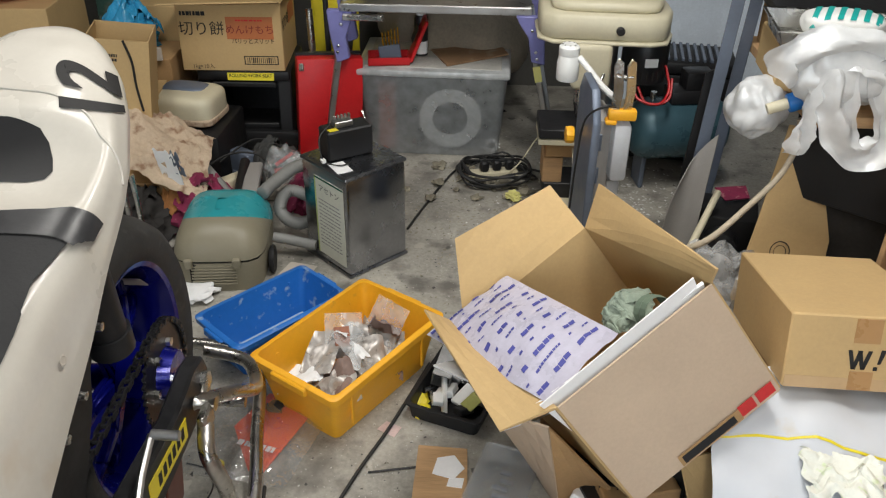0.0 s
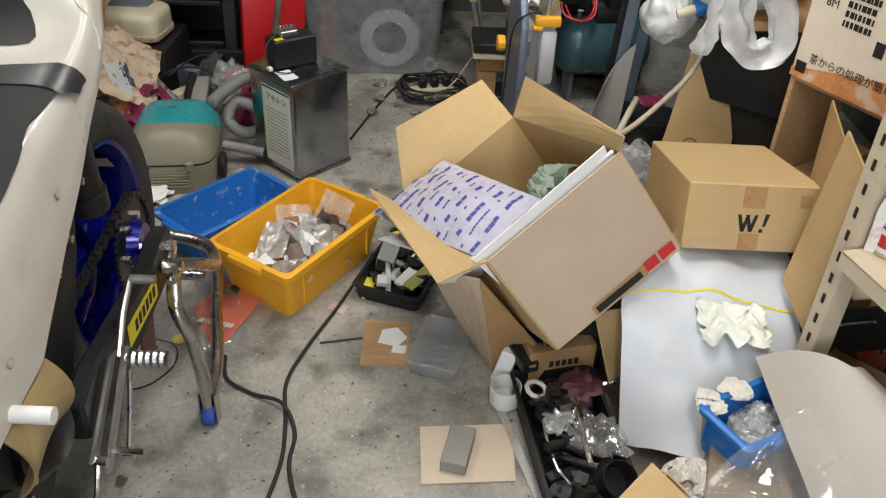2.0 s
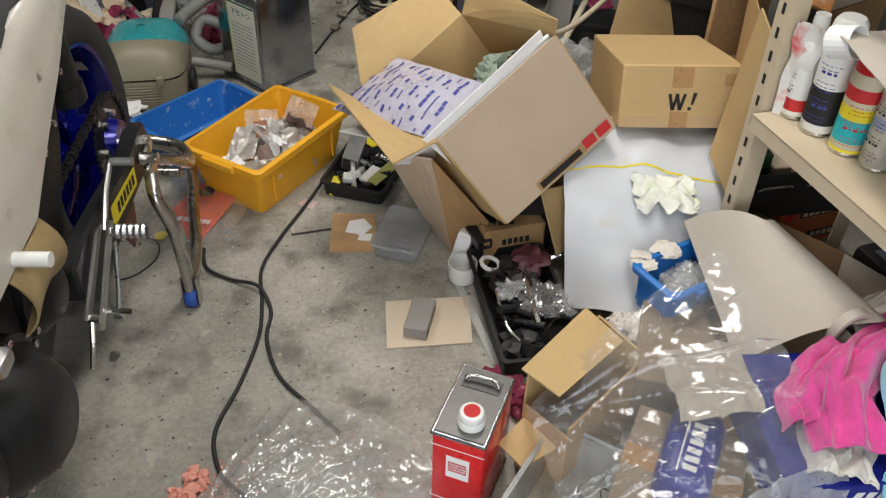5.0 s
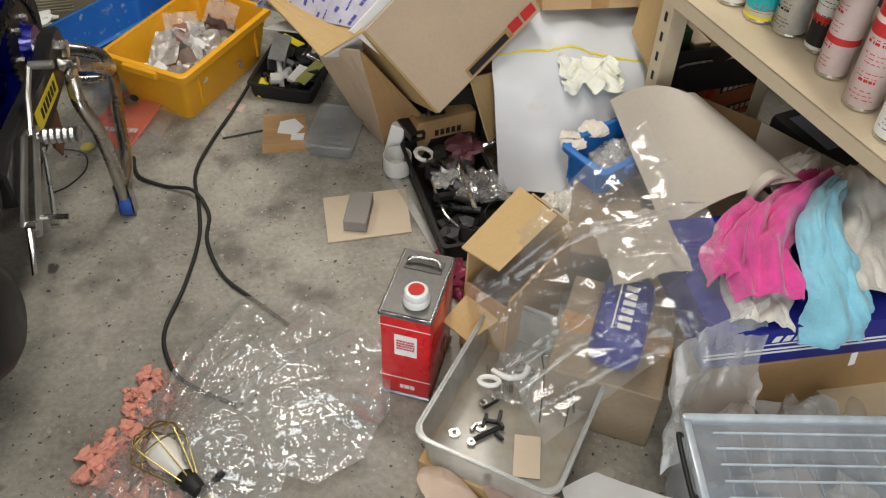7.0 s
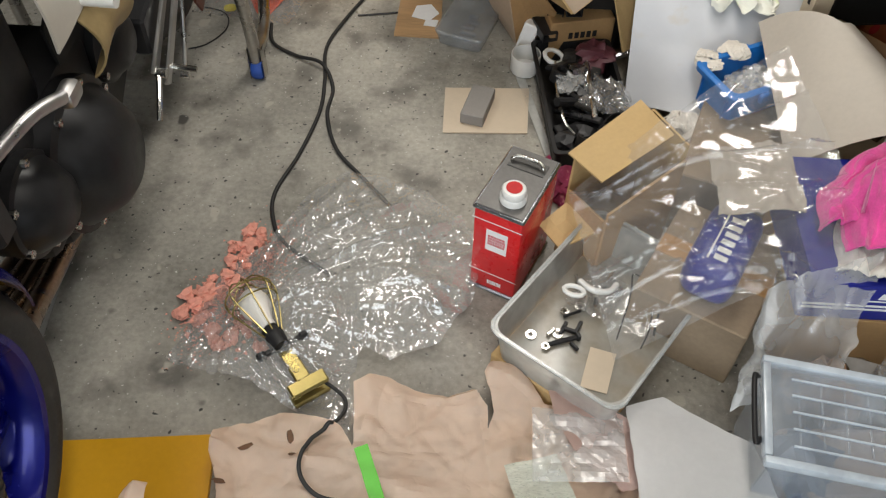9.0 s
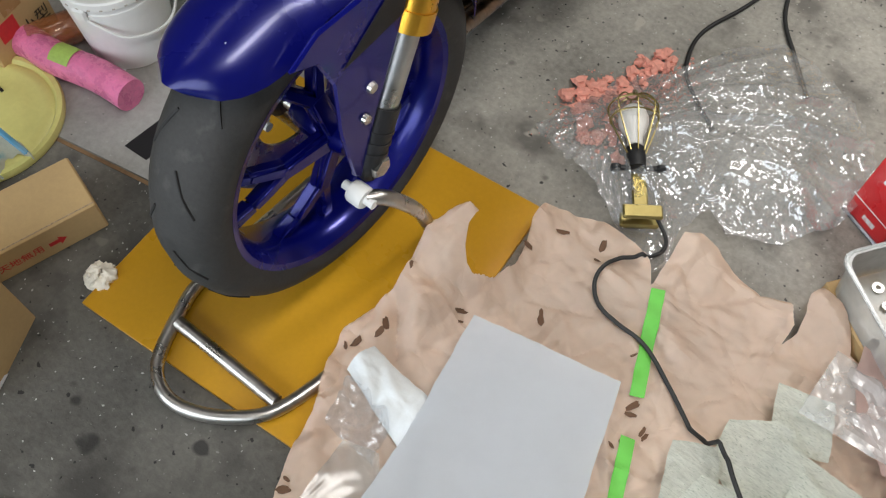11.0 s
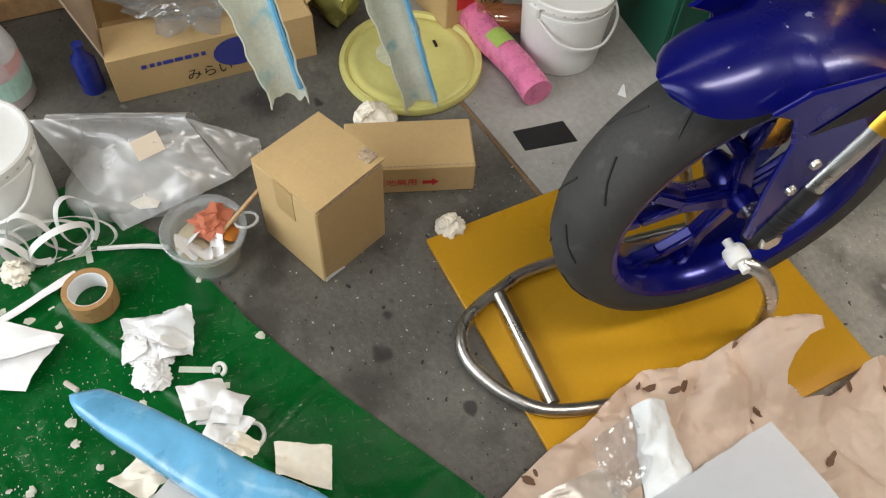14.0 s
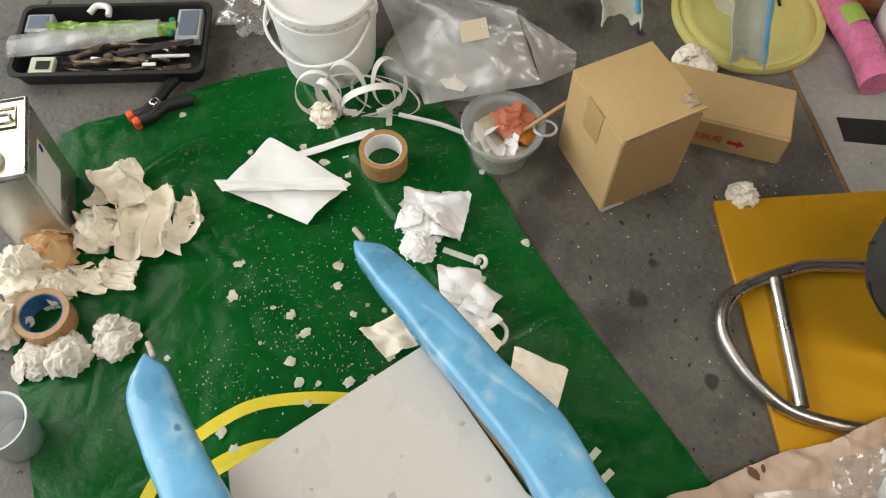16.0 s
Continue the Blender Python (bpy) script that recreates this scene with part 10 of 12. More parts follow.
part("crate_handle", tube(smooth_path([(0.06, -0.222, 0.22), (0.05, -0.245, 0.17), (-0.05, -0.245, 0.17), (-0.06, -0.222, 0.22)], 5), 0.006, 8), GREEN_CRATE, t, "green handle", 50)
part("red_item", crumple(0.09, 0.6, 71, 3, 0.3), RED_PAINT, t, "red item in the crate", 50, pose(0.0, -0.05, 0.22))
part("fill", box(0.22, 0.40, 0.2, 0.01, (0, 0, 0.02)), DARK, t, "dark contents")

# joint in the concrete floor
tagged(part("floor_joint", place(box(1.6, 0.008, 0.0012), pose(-1.35, -0.443, 0.0003, 0, 0, math.degrees(math.atan2(0.061, 0.287)))), surface("rusty_joint", (0.20, 0.12, 0.06), 0.8, vary=0.4)), "rusty joint between concrete slabs", kind="structure")
tagged(part("floor_patch", prism([(-2.4, -0.66), (-0.55, -0.265), (-0.62, 0.7), (-2.4, 0.7)], 0.001), surface("newer_concrete", (0.33, 0.32, 0.30), 0.75, vary=0.3, stain=(0.16, 0.15, 0.14), stain_at=0.64, scale=2.5, grain=70, bump=0.4)), "lighter concrete slab", kind="structure")


# ---- north end: cleaner, boxes, machines ----
def blob(sx, sy, sz, n=4, seed=0, rough=0.0, freq=2.0, power=4.0, cut=-1.0):
    """A rounded box-like body, its foot at z = 0."""
    bm = bmesh.new()
    bmesh.ops.create_icosphere(bm, subdivisions=n, radius=1)
    for v in bm.verts:
        d = v.co.normalized()
        k = (abs(d.x) ** power + abs(d.y) ** power + abs(d.z) ** power) ** (-1 / power)
        k *= 1 + rough * noise.noise(d * freq + Vector((seed, seed * 2.3, 0)))
        v.co = Vector((d.x * k * sx / 2, d.y * k * sy / 2, max(d.z * k, cut) * sz / 2 + sz / 2))
    return bm


# canister cleaner
vc = thing("vacuum_cleaner", "olive-beige canister vacuum cleaner with a teal lid", "vacuum cleaner", -0.662, 2.285, 0.0, 6)
def vac(zlo, zhi, grow, front, n=32, m=9):
    """A band of the rounded canister between two heights."""
    def fn(u, v):
        a = 2 * math.pi * u
        z = zlo + (zhi - zlo) * v
        k = max(0.0, 1 - max(0, (z - 0.105) / 0.110) ** 2.6) ** 0.42 * (1 - 0.10 * max(0, (z - 0.105) / 0.110)) if z > 0.105 else 1 - 0.06 * ((0.105 - z) / 0.105) ** 2
        c, s = math.cos(a), math.sin(a)
        q = (abs(c) ** 5 + abs(s) ** 5) ** (-1 / 5)
        return ((0.140 + grow) * k * q * c, (0.178 + grow) * (k if s > 0 else 0.25 + 0.75 * k) * q * s + front * (z / 0.25), z)
    return sheet(fn, n, m)
part("body", vac(0.0, 0.100, 0.0, 0.02), VAC_BEIGE, vc, smooth=50)
part("seam", vac(0.100, 0.106, -0.004, 0.02, m=1), DARK, vc, smooth=50)
for nm, flag, mat_, lb_ in (("hood", True, VAC_BEIGE, ""), ("lid", False, VAC_TEAL, "translucent teal lid")):
    shell = vac(0.106, 0.2148, 0.001, 0.02, 40, 18)
    bmesh.ops.bisect_plane(shell, geom=shell.verts[:] + shell.edges[:] + shell.faces[:], plane_co=(0, -0.015, 0.168), plane_no=Vector((0, 0.55, 0.83)).normalized(), clear_outer=flag, clear_inner=not flag)
    part(nm, shell, mat_, vc, lb_, smooth=50)
part("crown", lathe([(0.001, 0.004), (0.03, 0.003), (0.06, 0.0)], 24), VAC_TEAL, vc, "", 60, m=pose(0, 0.035, 0.207))
for i in range(7):
    part("vent_slat", box(0.135, 0.006, 0.005, 0.001, at=(-0.01, -0.176 + i * 0.0012, 0.028 + i * 0.0095)), VAC_BEIGE, vc)
part("vent_recess", box(0.145, 0.003, 0.075, 0.001, at=(-0.01, -0.168, 0.022)), DARK, vc, "dark exhaust vent opening")
for s in (-1, 1):
    part("latch", box(0.024, 0.016, 0.03, 0.003, at=(s * 0.072 - 0.01, -0.176, 0.088)), VAC_BEIGE, vc)
    part("wheel", place(lathe([(0.001, 0), (0.030, 0.0), (0.042, 0.004), (0.045, 0.012), (0.042, 0.018), (0.001, 0.018)], 24), pose(s * 0.142, -0.06, 0.045, 0, 90 * s, 0)), BLACK_PLASTIC, vc, "black side wheel", 40)
for i, x in enumerate((-0.05, 0.0, 0.04)):
    part("button", lathe([(0.012, 0), (0.012, 0.003), (0.009, 0.004), (0.001, 0.004)], 16), VAC_TEAL, vc, "teal pedal button", 40, m=pose(x, 0.05, 0.207))
def ribbed(points, r, pitch=0.006):
    p = smooth_path(points, 18)
    bm = tube(p, r, 12)
    bm.verts.ensure_lookup_table()
    for i in range(len(p)):
        for k in range(12):
            v = bm.verts[i * 12 + k]
            v.co = p[i] + (v.co - p[i]) * (1.07 if i % 2 else 0.93)
    return bm
part("hose", ribbed([(-0.56, 2.40, 0.19), (-0.53, 2.47, 0.20), (-0.47, 2.57, 0.21), (-0.40, 2.63, 0.17), (-0.37, 2.55, 0.08), (-0.45, 2.44, 0.06), (-0.52, 2.45, 0.10), (-0.50, 2.52, 0.14), (-0.40, 2.52, 0.10), (-0.30, 2.46, 0.06)], 0.021), HOSE, vc, "grey ribbed suction hose", 70, m=Matrix(vc.matrix_basis).inverted())
part("hose_end", tube(smooth_path([(-0.52, 2.33, 0.07), (-0.46, 2.33, 0.06), (-0.38, 2.32, 0.05)], 6), 0.017, 12), HOSE, vc, "", 60, m=Matrix(vc.matrix_basis).inverted())
wd = thing("floor_nozzle", "grey vacuum wand and floor nozzle lying behind the cleaner", "vacuum nozzle", -0.68, 2.6, 0.07, 8)
part("wand", join(rod((-0.005, -0.14, 0.05), (0.0, 0.10, 0.085), 0.018, 12)), BLACK_PLASTIC, wd, "", 50)
part("shell", box(0.055, 0.24, 0.03, 0.008, at=(0.035, -0.02, 0.055), seg=2), GREY_BLOCK, wd, "", 50)
part("elbow", tube(smooth_path([(-0.12, 0.02, 0.10), (-0.08, -0.04, 0.085), (-0.03, -0.10, 0.05)], 6), 0.017, 12), HOSE, wd, "", 60)
part("foot", box(0.20, 0.09, 0.045, 0.01, at=(-0.02, 0.15, -0.07), seg=2), BLACK_PLASTIC, wd, "", 50)

# clutter behind the cleaner
def rag(name, label, x, y, z, r, mt, seed, flat_=0.55, rough=0.4, freq=2.6, group=""):
    ob = tagged(part(name, wad(r * 1.25, seed, flat_, 6, 22) if r < 0.13 else crumple(r, flat_, seed, 4, rough * 0.6, 1.6), mt, smooth=70), label, "rag" if "cloth" in name or "rag" in name else "clutter", group)
    ob.matrix_basis = pose(x, y, z, 0, 0, seed * 37)
    return ob
rag("maroon_cloth", "crumpled maroon cloth on the floor behind the cleaner", -0.79, 2.50, 0.0, 0.10, MAROON_CLOTH, 3, 1.1)
rag("maroon_cloth", "crumpled maroon cloth under the grey hose", -0.44, 2.66, 0.0, 0.085, MAROON_CLOTH, 5, 1.0)
rag("brown_cloth", "crumpled orange-brown cloth beside the maroon cloth", -0.90, 2.52, 0.0, 0.075, surface("brown_rag", (0.30, 0.13, 0.04), 0.9, vary=0.3), 6, 1.2)
rag("dark_rag", "dark oily rag on the floor", -1.0, 2.45, 0.0, 0.11, surface("dark_rag", (0.03, 0.027, 0.025), 0.9, vary=0.4), 8, 0.9)
rag("dark_rag", "dark oily rag on the floor", -0.62, 2.86, 0.0, 0.10, surface("dark_rag_grey", (0.05, 0.05, 0.048), 0.9, vary=0.4), 9, 0.9)
b = thing("parts_pouch", "clear bag with red plastic parts on the floor", "plastic bag", -0.555, 2.70, 0.05, 20)
part("red_part", join(box(0.07, 0.04, 0.02, 0.004, at=(0, 0, 0.06)), rod((-0.03, 0, 0.10), (0.035, 0.015, 0.13), 0.007, 8)), RED_PAINT, b, "red plastic fitting")
part("film", crumple(0.075, 1.1, 4, 4, 0.3, 2.0), CLEAR_TUB, b, "", 60)
part("contents", crumple(0.07, 0.8, 6, 3, 0.4, 2.0), GREY_PAPER, b, "", 40, m=pose(0.0, 0.03, -0.05))
for i, (x, y, w, d, h, mt, lb) in enumerate(((-0.69, 2.80, 0.10, 0.04, 0.10, BLACK_PLASTIC, "black plastic tool part"), (-0.77, 2.66, 0.16, 0.05, 0.10, CREAM, "cream plastic strip"), (-0.60, 2.80, 0.06, 0.05, 0.11, GREEN_CRATE, "small green plastic piece"), (-0.74, 2.84, 0.10, 0.05, 0.13, BLUEGREY, "blue-grey plastic piece"), (-0.83, 2.68, 0.10, 0.04, 0.06, DARK, "dark metal bracket"), (-0.47, 2.80, 0.09, 0.07, 0.06, GREY_BLOCK, "grey plastic part"))):
    ob = tagged(part("plastic_part", join(box(w, d, h, 0.006, seg=2), box(w * 0.5, d * 1.3, h * 0.4, 0.004, at=(w * 0.15, 0, 0.0))), mt, smooth=50), lb + " lying in the clutter", "tool part")
    ob.matrix_basis = pose(x, y, 0, 0, 0, i * 49)
for i, pts in enumerate(([(-0.85, 2.62, 0.14), (-0.76, 2.72, 0.17), (-0.66, 2.74, 0.165), (-0.60, 2.66, 0.14), (-0.62, 2.58, 0.03)], [(-0.80, 2.74, 0.13), (-0.70, 2.88, 0.16), (-0.58, 2.84, 0.13), (-0.53, 2.74, 0.02)], [(-0.50, 2.78, 0.01), (-0.44, 2.70, 0.15), (-0.40, 2.62, 0.05), (-0.36, 2.70, 0.01)])):
    tagged(part("thin_cable", tube(smooth_path(pts, 6), 0.004, 6), CABLE, smooth=60), "thin black cable lying over the clutter", "cable", "thin cables")
ob = tagged(part("paper_scrap", crumple(0.055, 0.35, 12, 3, 0.5, 1.6), WHITE_PAPER, smooth=40), "crumpled white paper scrap beside the cleaner", "paper scrap")
ob.matrix_basis = pose(-0.70, 2.08, 0.0)
flat("paper_scrap", [(-0.49, 2.20), (-0.40, 2.17), (-0.37, 2.27), (-0.46, 2.29)], 0.001, GREY_PAPER, "flat scrap of grey paper on the floor", "paper scrap", 0.002)
cs = thing("stand_leg", "thin chromed stand leg on a black castor", "stand", -0.93, 2.30, 0.0)
part("tube", rod((-0.015, 0.02, 0.285), (0.0, 0.0, 0.05), 0.009, 10), STEEL, cs, "", 50)
part("tube", rod((-0.05, 0.02, 0.285), (-0.035, 0.0, 0.05), 0.009, 10), STEEL, cs, "", 50)
part("castor", place(lathe([(0.001, 0), (0.026, 0), (0.028, 0.006), (0.028, 0.016), (0.001, 0.02)], 20), pose(-0.012, -0.02, 0.029, 0, 90, 0)), RUBBER, cs, "black rubber castor", 40)
part("fork", box(0.03, 0.02, 0.03, 0.003, at=(0, -0.01, 0.04)), STEEL, cs)

# black work seat with the mochi carton on it
ws = thing("rolling_work_seat", "black plastic rolling work seat with yellow label", "work seat", -0.79, 3.27, 0.0, 2)
part("base_tray", join(box(0.40, 0.38, 0.05, 0.012, at=(0, 0, 0.02), seg=2)), BLACK_PLASTIC, ws, "", 40)
part("tray_rim", join(box(0.42, 0.03, 0.06, 0.01, at=(0, -0.185, 0.045), seg=2)), BLACK_PLASTIC, ws, "", 40)
for s in (-1, 1):
    part("side_panel", prism([(-0.18, 0.07), (0.18, 0.07), (0.14, 0.34), (-0.15, 0.34)], 0.055, 0.006), BLACK_PLASTIC, ws, "", 40, m=pose(s * 0.155 - 0.0275, 0, 0) @ Matrix(((0, 0, 1, 0), (1, 0, 0, 0), (0, 1, 0, 0), (0, 0, 0, 1))))
    for y in (-0.15, 0.15):
        part("castor", place(lathe([(0.001, 0), (0.02, 0), (0.022, 0.006), (0.022, 0.016), (0.001, 0.02)], 16), pose(s * 0.17, y, 0.022, 0, 90, 0)), BLACK_PLASTIC, ws, "", 40)
part("seat", box(0.36, 0.33, 0.045, 0.012, at=(0, 0, 0.298), seg=2), BLACK_PLASTIC, ws, "", 40)
part("back_panel", box(0.27, 0.02, 0.23, 0.002, at=(0, 0.13, 0.07)), BLACK_METAL, ws)
for zl in (0.105, 0.275):
    part("inner_lip", box(0.25, 0.02, 0.02, 0.004, at=(0, -0.155, zl)), BLACK_PLASTIC, ws)
part("label", box(0.18, 0.002, 0.03, at=(0.03, -0.1665, 0.305)), surface("yellow_label", (0.85, 0.72, 0.05), 0.45, vary=0.05), ws, "yellow label with black print")
lettering("label_text", "ROLLING WORK SEAT", 0.0195, INK, ws, pose(0.03, -0.1685, 0.324, 90, 0, 0), sx=0.85)
mc = thing("mochi_carton", "brown printed carton standing on the black work seat", "cardboard box", -0.82, 3.255, 0.345, 3)
part("body", box(0.39, 0.32, 0.262, 0.003), CARDBOARD, mc)
part("flap", quad([(-0.195, -0.161, 0.258), (0.195, -0.161, 0.258), (0.20, -0.235, 0.285), (-0.235, -0.245, 0.275)], 0.004, 6, 0.004), CARDBOARD, mc)
part("flap", quad([(0.196, -0.16, 0.258), (0.196, 0.16, 0.258), (0.25, 0.16, 0.33), (0.25, -0.16, 0.33)], 0.004, 4, 0.004), CARDBOARD, mc)
part("print_block", box(0.175, 0.001, 0.085, at=(0.075, -0.1608, 0.125)), surface("faded_red_print", (0.46, 0.15, 0.055), 0.75, vary=0.12), mc, "faded red printed block")
fr = lambda x, z: pose(x, -0.1624, z, 90, 0, 0)
lettering("print_text", "切り餅", 0.058, INK, mc, fr(-0.105, 0.162))
lettering("print_text", "めんけもち", 0.037, surface("dark_red_ink", (0.20, 0.03, 0.02), 0.7, bump=0), mc, fr(0.075, 0.160))
lettering("print_text", "パリッとスリット", 0.024, INK, mc, fr(0.085, 0.117), sx=0.85)
lettering("print_text", "1kg×10入", 0.021, INK, mc, fr(-0.115, 0.018))
part("print_bars", bars(1, 0.10, 0.024, 3), INK, mc, m=fr(-0.13, 0.222))
part("print_bars", bars(1, 0.10, 0.009, 4), RED_INK, mc, m=fr(0.075, 0.197))
bc = box(0.13, 0.001, 0.034, at=(0.108, -0.1606, 0.026))
part("barcode_frame", bc, INK, mc)
part("barcode_field", box(0.122, 0.001, 0.027, at=(0.108, -0.1612, 0.0295)), CARDBOARD, mc)
rnd = random.Random(4)
for i in range(15):
    part("barcode_bar", box(rnd.choice((0.002, 0.0035, 0.005)), 0.001, 0.022, at=(0.056 + i * 0.0074, -0.1618, 0.032)), INK, mc)
sd = Matrix.Translation((0.1962, 0, 0)) @ pose(0, 0, 0, 90, 0, 90)
lettering("print_text", "切り餅", 0.05, INK, mc, Matrix.Translation((0, -0.075, 0.17)) @ sd)
part("print_block", box(0.001, 0.13, 0.07, at=(0.1955, 0.06, 0.14)), bpy.data.materials["faded_red_print"], mc, "faded red printed block")

# left of it: small carton, appliance, patterned paper
t = carton("support_carton", "plain brown carton under the small open carton", 0.42, 0.36, 0.34, -1.24, 2.80, 0, 4, lid=False)
sc = thing("small_open_carton", "small open brown carton with a black torn tape mark", "cardboard box", -1.10, 2.72, 0.342, 12, 0, 7)
w, d, h = 0.20, 0.19, 0.27
for nm, s_ in (("front_wall", box(w, 0.004, h, at=(0, -d / 2, 0))), ("back_wall", box(w, 0.004, h, at=(0, d / 2, 0))), ("side_wall", box(0.004, d - 0.006, h, at=(-w / 2 + 0.002, 0, 0))), ("side_wall", box(0.004, d - 0.006, h, at=(w / 2 - 0.002, 0, 0))), ("bottom", box(w - 0.01, d - 0.01, 0.004, at=(0, 0, 0.0005)))):
    part(nm, s_, CARDBOARD, sc)
part("torn_mark", tube(smooth_path([(0.02, -d / 2 - 0.003, h), (0.045, -d / 2 - 0.003, 0.2), (0.055, -d / 2 - 0.003, 0.12), (0.07, -d / 2 - 0.003, 0.05), (0.075, -d / 2 - 0.003, 0.03)], 5), 0.0045, 6), INK, sc, "black torn tape edge")
part("print_bars", bars(2, 0.06, 0.03, 8), INK, sc, m=pose(-0.03, -d / 2 - 0.0025, 0.21, 90, 0, 0))
t = carton("low_carton", "brown carton corner behind the small carton", 0.26, 0.22, 0.40, -1.17, 3.16, 0, 0, lid=False, material=CARD_DARK)
t = carton("low_carton", "brown carton beside the work seat", 0.22, 0.2, 0.53, -1.16, 3.40, 0, -6, lid=False)
ob = tagged(part("black_case", join(box(0.34, 0.32, 0.215, 0.015, seg=2), box(0.20, 0.02, 0.03, 0.006, at=(0, -0.165, 0.10))), BLACK_PLASTIC, smooth=40), "black plastic case under the pale appliance", "tool case")
ob.matrix_basis = pose(-0.965, 2.93, 0, 0, 0, -3)
ap = thing("appliance", "off-white plastic appliance with flaking dirty edge", "appliance", -0.945, 2.93, 0.217, -8)
part("shell", blob(0.235, 0.20, 0.118, 4, 1, 0.0, 1, 5.0), CREAM, ap, "", 60)
part("window", blob(0.17, 0.10, 0.04, 3, 1, 0.0, 1, 5.0), BLUEGREY, ap, "dull grey-green panel", 60, m=pose(-0.02, 0.02, 0.085))
part("dirty_band", blob(0.240, 0.205, 0.035, 4, 2, 0.0, 1, 6.0), DIRTY_CAMO, ap, "", 60, m=pose(0, 0, 0.004))
def camo(u, v):
    x, y = -1.06 + 0.27 * u + 0.03 * v, 2.70 - 0.26 * v
    z = 0.37 - 0.13 * u - 0.12 * v * v + 0.03 * nz(u * 3, v * 3, 4) + 0.014 * abs(nz(u * 8, v * 7, 2)) + 0.008 * nz(u * 19, v * 19, 6)
    return (x + 0.012 * nz(v * 6, u * 2, 8), y + 0.02 * nz(u * 7, v, 1), max(z, 0.11))
ob = tagged(part("patterned_paper", sheet(camo, 44, 44, 0.0012), DIRTY_CAMO, smooth=40), "crumpled brown patterned wrapping paper with stains", "wrapping paper")
b = carton("hidden_carton", "dark brown carton under the patterned paper", 0.30, 0.24, 0.17, -0.98, 2.60, 0, 6, lid=False, material=CARD_DARK)
ob = tagged(part("plastic_scrap", sheet(lambda u, v: (-0.93 + 0.07 * u + 0.03 * v, 2.475 - 0.02 * u, 0.30 - 0.13 * v + 0.02 * nz(u * 5, v * 5, 3)), 14, 20, 0.0008, keep=lambda u, v: nz(u * 4, v * 5, 3) > -0.32), WHITE_PAPER, smooth=50), "torn white film scrap hanging over the patterned paper", "plastic scrap")
ob = tagged(part("plastic_scrap", sheet(lambda u, v: (-0.895 + 0.05 * u + 0.02 * v, 2.485 - 0.02 * u, 0.29 - 0.08 * v + 0.02 * nz(u * 5, v * 5, 6)), 12, 14, 0.0008, keep=lambda u, v: nz(u * 4, v * 5, 8) > -0.35), BLUEGREY, smooth=50), "torn grey film scrap on the patterned paper", "plastic scrap")
ob = tagged(part("scuffed_board", box(0.50, 0.02, 0.85, 0.003), surface("green_panel", (0.055, 0.11, 0.09), 0.35, vary=0.4, stain=(0.13, 0.16, 0.13), scale=9), smooth=40), "dark green scuffed panel leaning at the back", "board")
ob.matrix_basis = pose(-1.32, 3.62, 0, -4, 0, -6)
ob = tagged(part("blue_film", wad(0.11, 15, 1.2, 6), surface("blue_film", (0.04, 0.30, 0.55), 0.3, vary=0.3), smooth=40), "crumpled bright blue plastic film", "plastic film")
ob.matrix_basis = pose(-1.22, 3.17, 0.40)
rag("red_cloth", "red cloth heaped on a box at the back", -1.62, 3.15, 0.6, 0.17, surface("red_rag", (0.40, 0.02, 0.02), 0.85, vary=0.3), 11, 0.8)
t = carton("back_carton", "brown carton under the red cloth", 0.40, 0.36, 0.60, -1.65, 3.15, 0, 3, lid=False)
ob = tagged(part("grey_strip", box(0.10, 0.012, 0.05, 0.002), GREY_PAPER), "pale grey block between the cartons", "block")
ob.matrix_basis = pose(-1.11, 3.03, 0.402)

# red case, poles, step platform
rc = thing("red_case", "flat red metal case standing on its end", "tool case", -0.462, 3.10, 0.0, 17, -4, 3)
part("shell", box(0.25, 0.10, 0.405, 0.006, seg=2), RED_PAINT, rc, "", 40)
part("edge_band", box(0.254, 0.03, 0.012, 0.002, at=(0, 0.02, 0.402)), BLACK_METAL, rc)
part("latch", box(0.02, 0.012, 0.03, 0.003, at=(-0.11, -0.05, 0.36)), STEEL, rc, "small steel latch")
part("handle", tube(smooth_path([(0.118, -0.055, 0.20), (0.128, -0.075, 0.17), (0.128, -0.075, 0.12), (0.118, -0.055, 0.09)], 5), 0.005, 8), STEEL, rc, "bent steel handle", 60)
ob = tagged(part("yellow_board", box(0.20, 0.02, 1.0, 0.002), YELLOW), "yellow board standing behind the red case", "board")
ob.matrix_basis = pose(-0.49, 3.55, 0, -2, 0, 0)
for x, y, r, mt, lb in ((-0.475, 3.30, 0.011, BLACK_METAL, "thin black pole leaning on the yellow board"), (-0.53, 3.26, 0.014, STEEL, "bright steel bar behind the red case")):
    ob = tagged(part("pole", join(rod((x, y, 0), (x - 0.02, y + 0.05, 0.95 if mt is BLACK_METAL else 0.53), r, 12)), mt, smooth=50), lb, "pole")
st = thing("step_platform", "aluminium step platform with lavender plastic brackets", "step stool", 0, 0, 0)
part("platform", join(box(0.70, 0.30, 0.03, 0.004, at=(-0.035, 3.20, 0.598))), ALU, st)
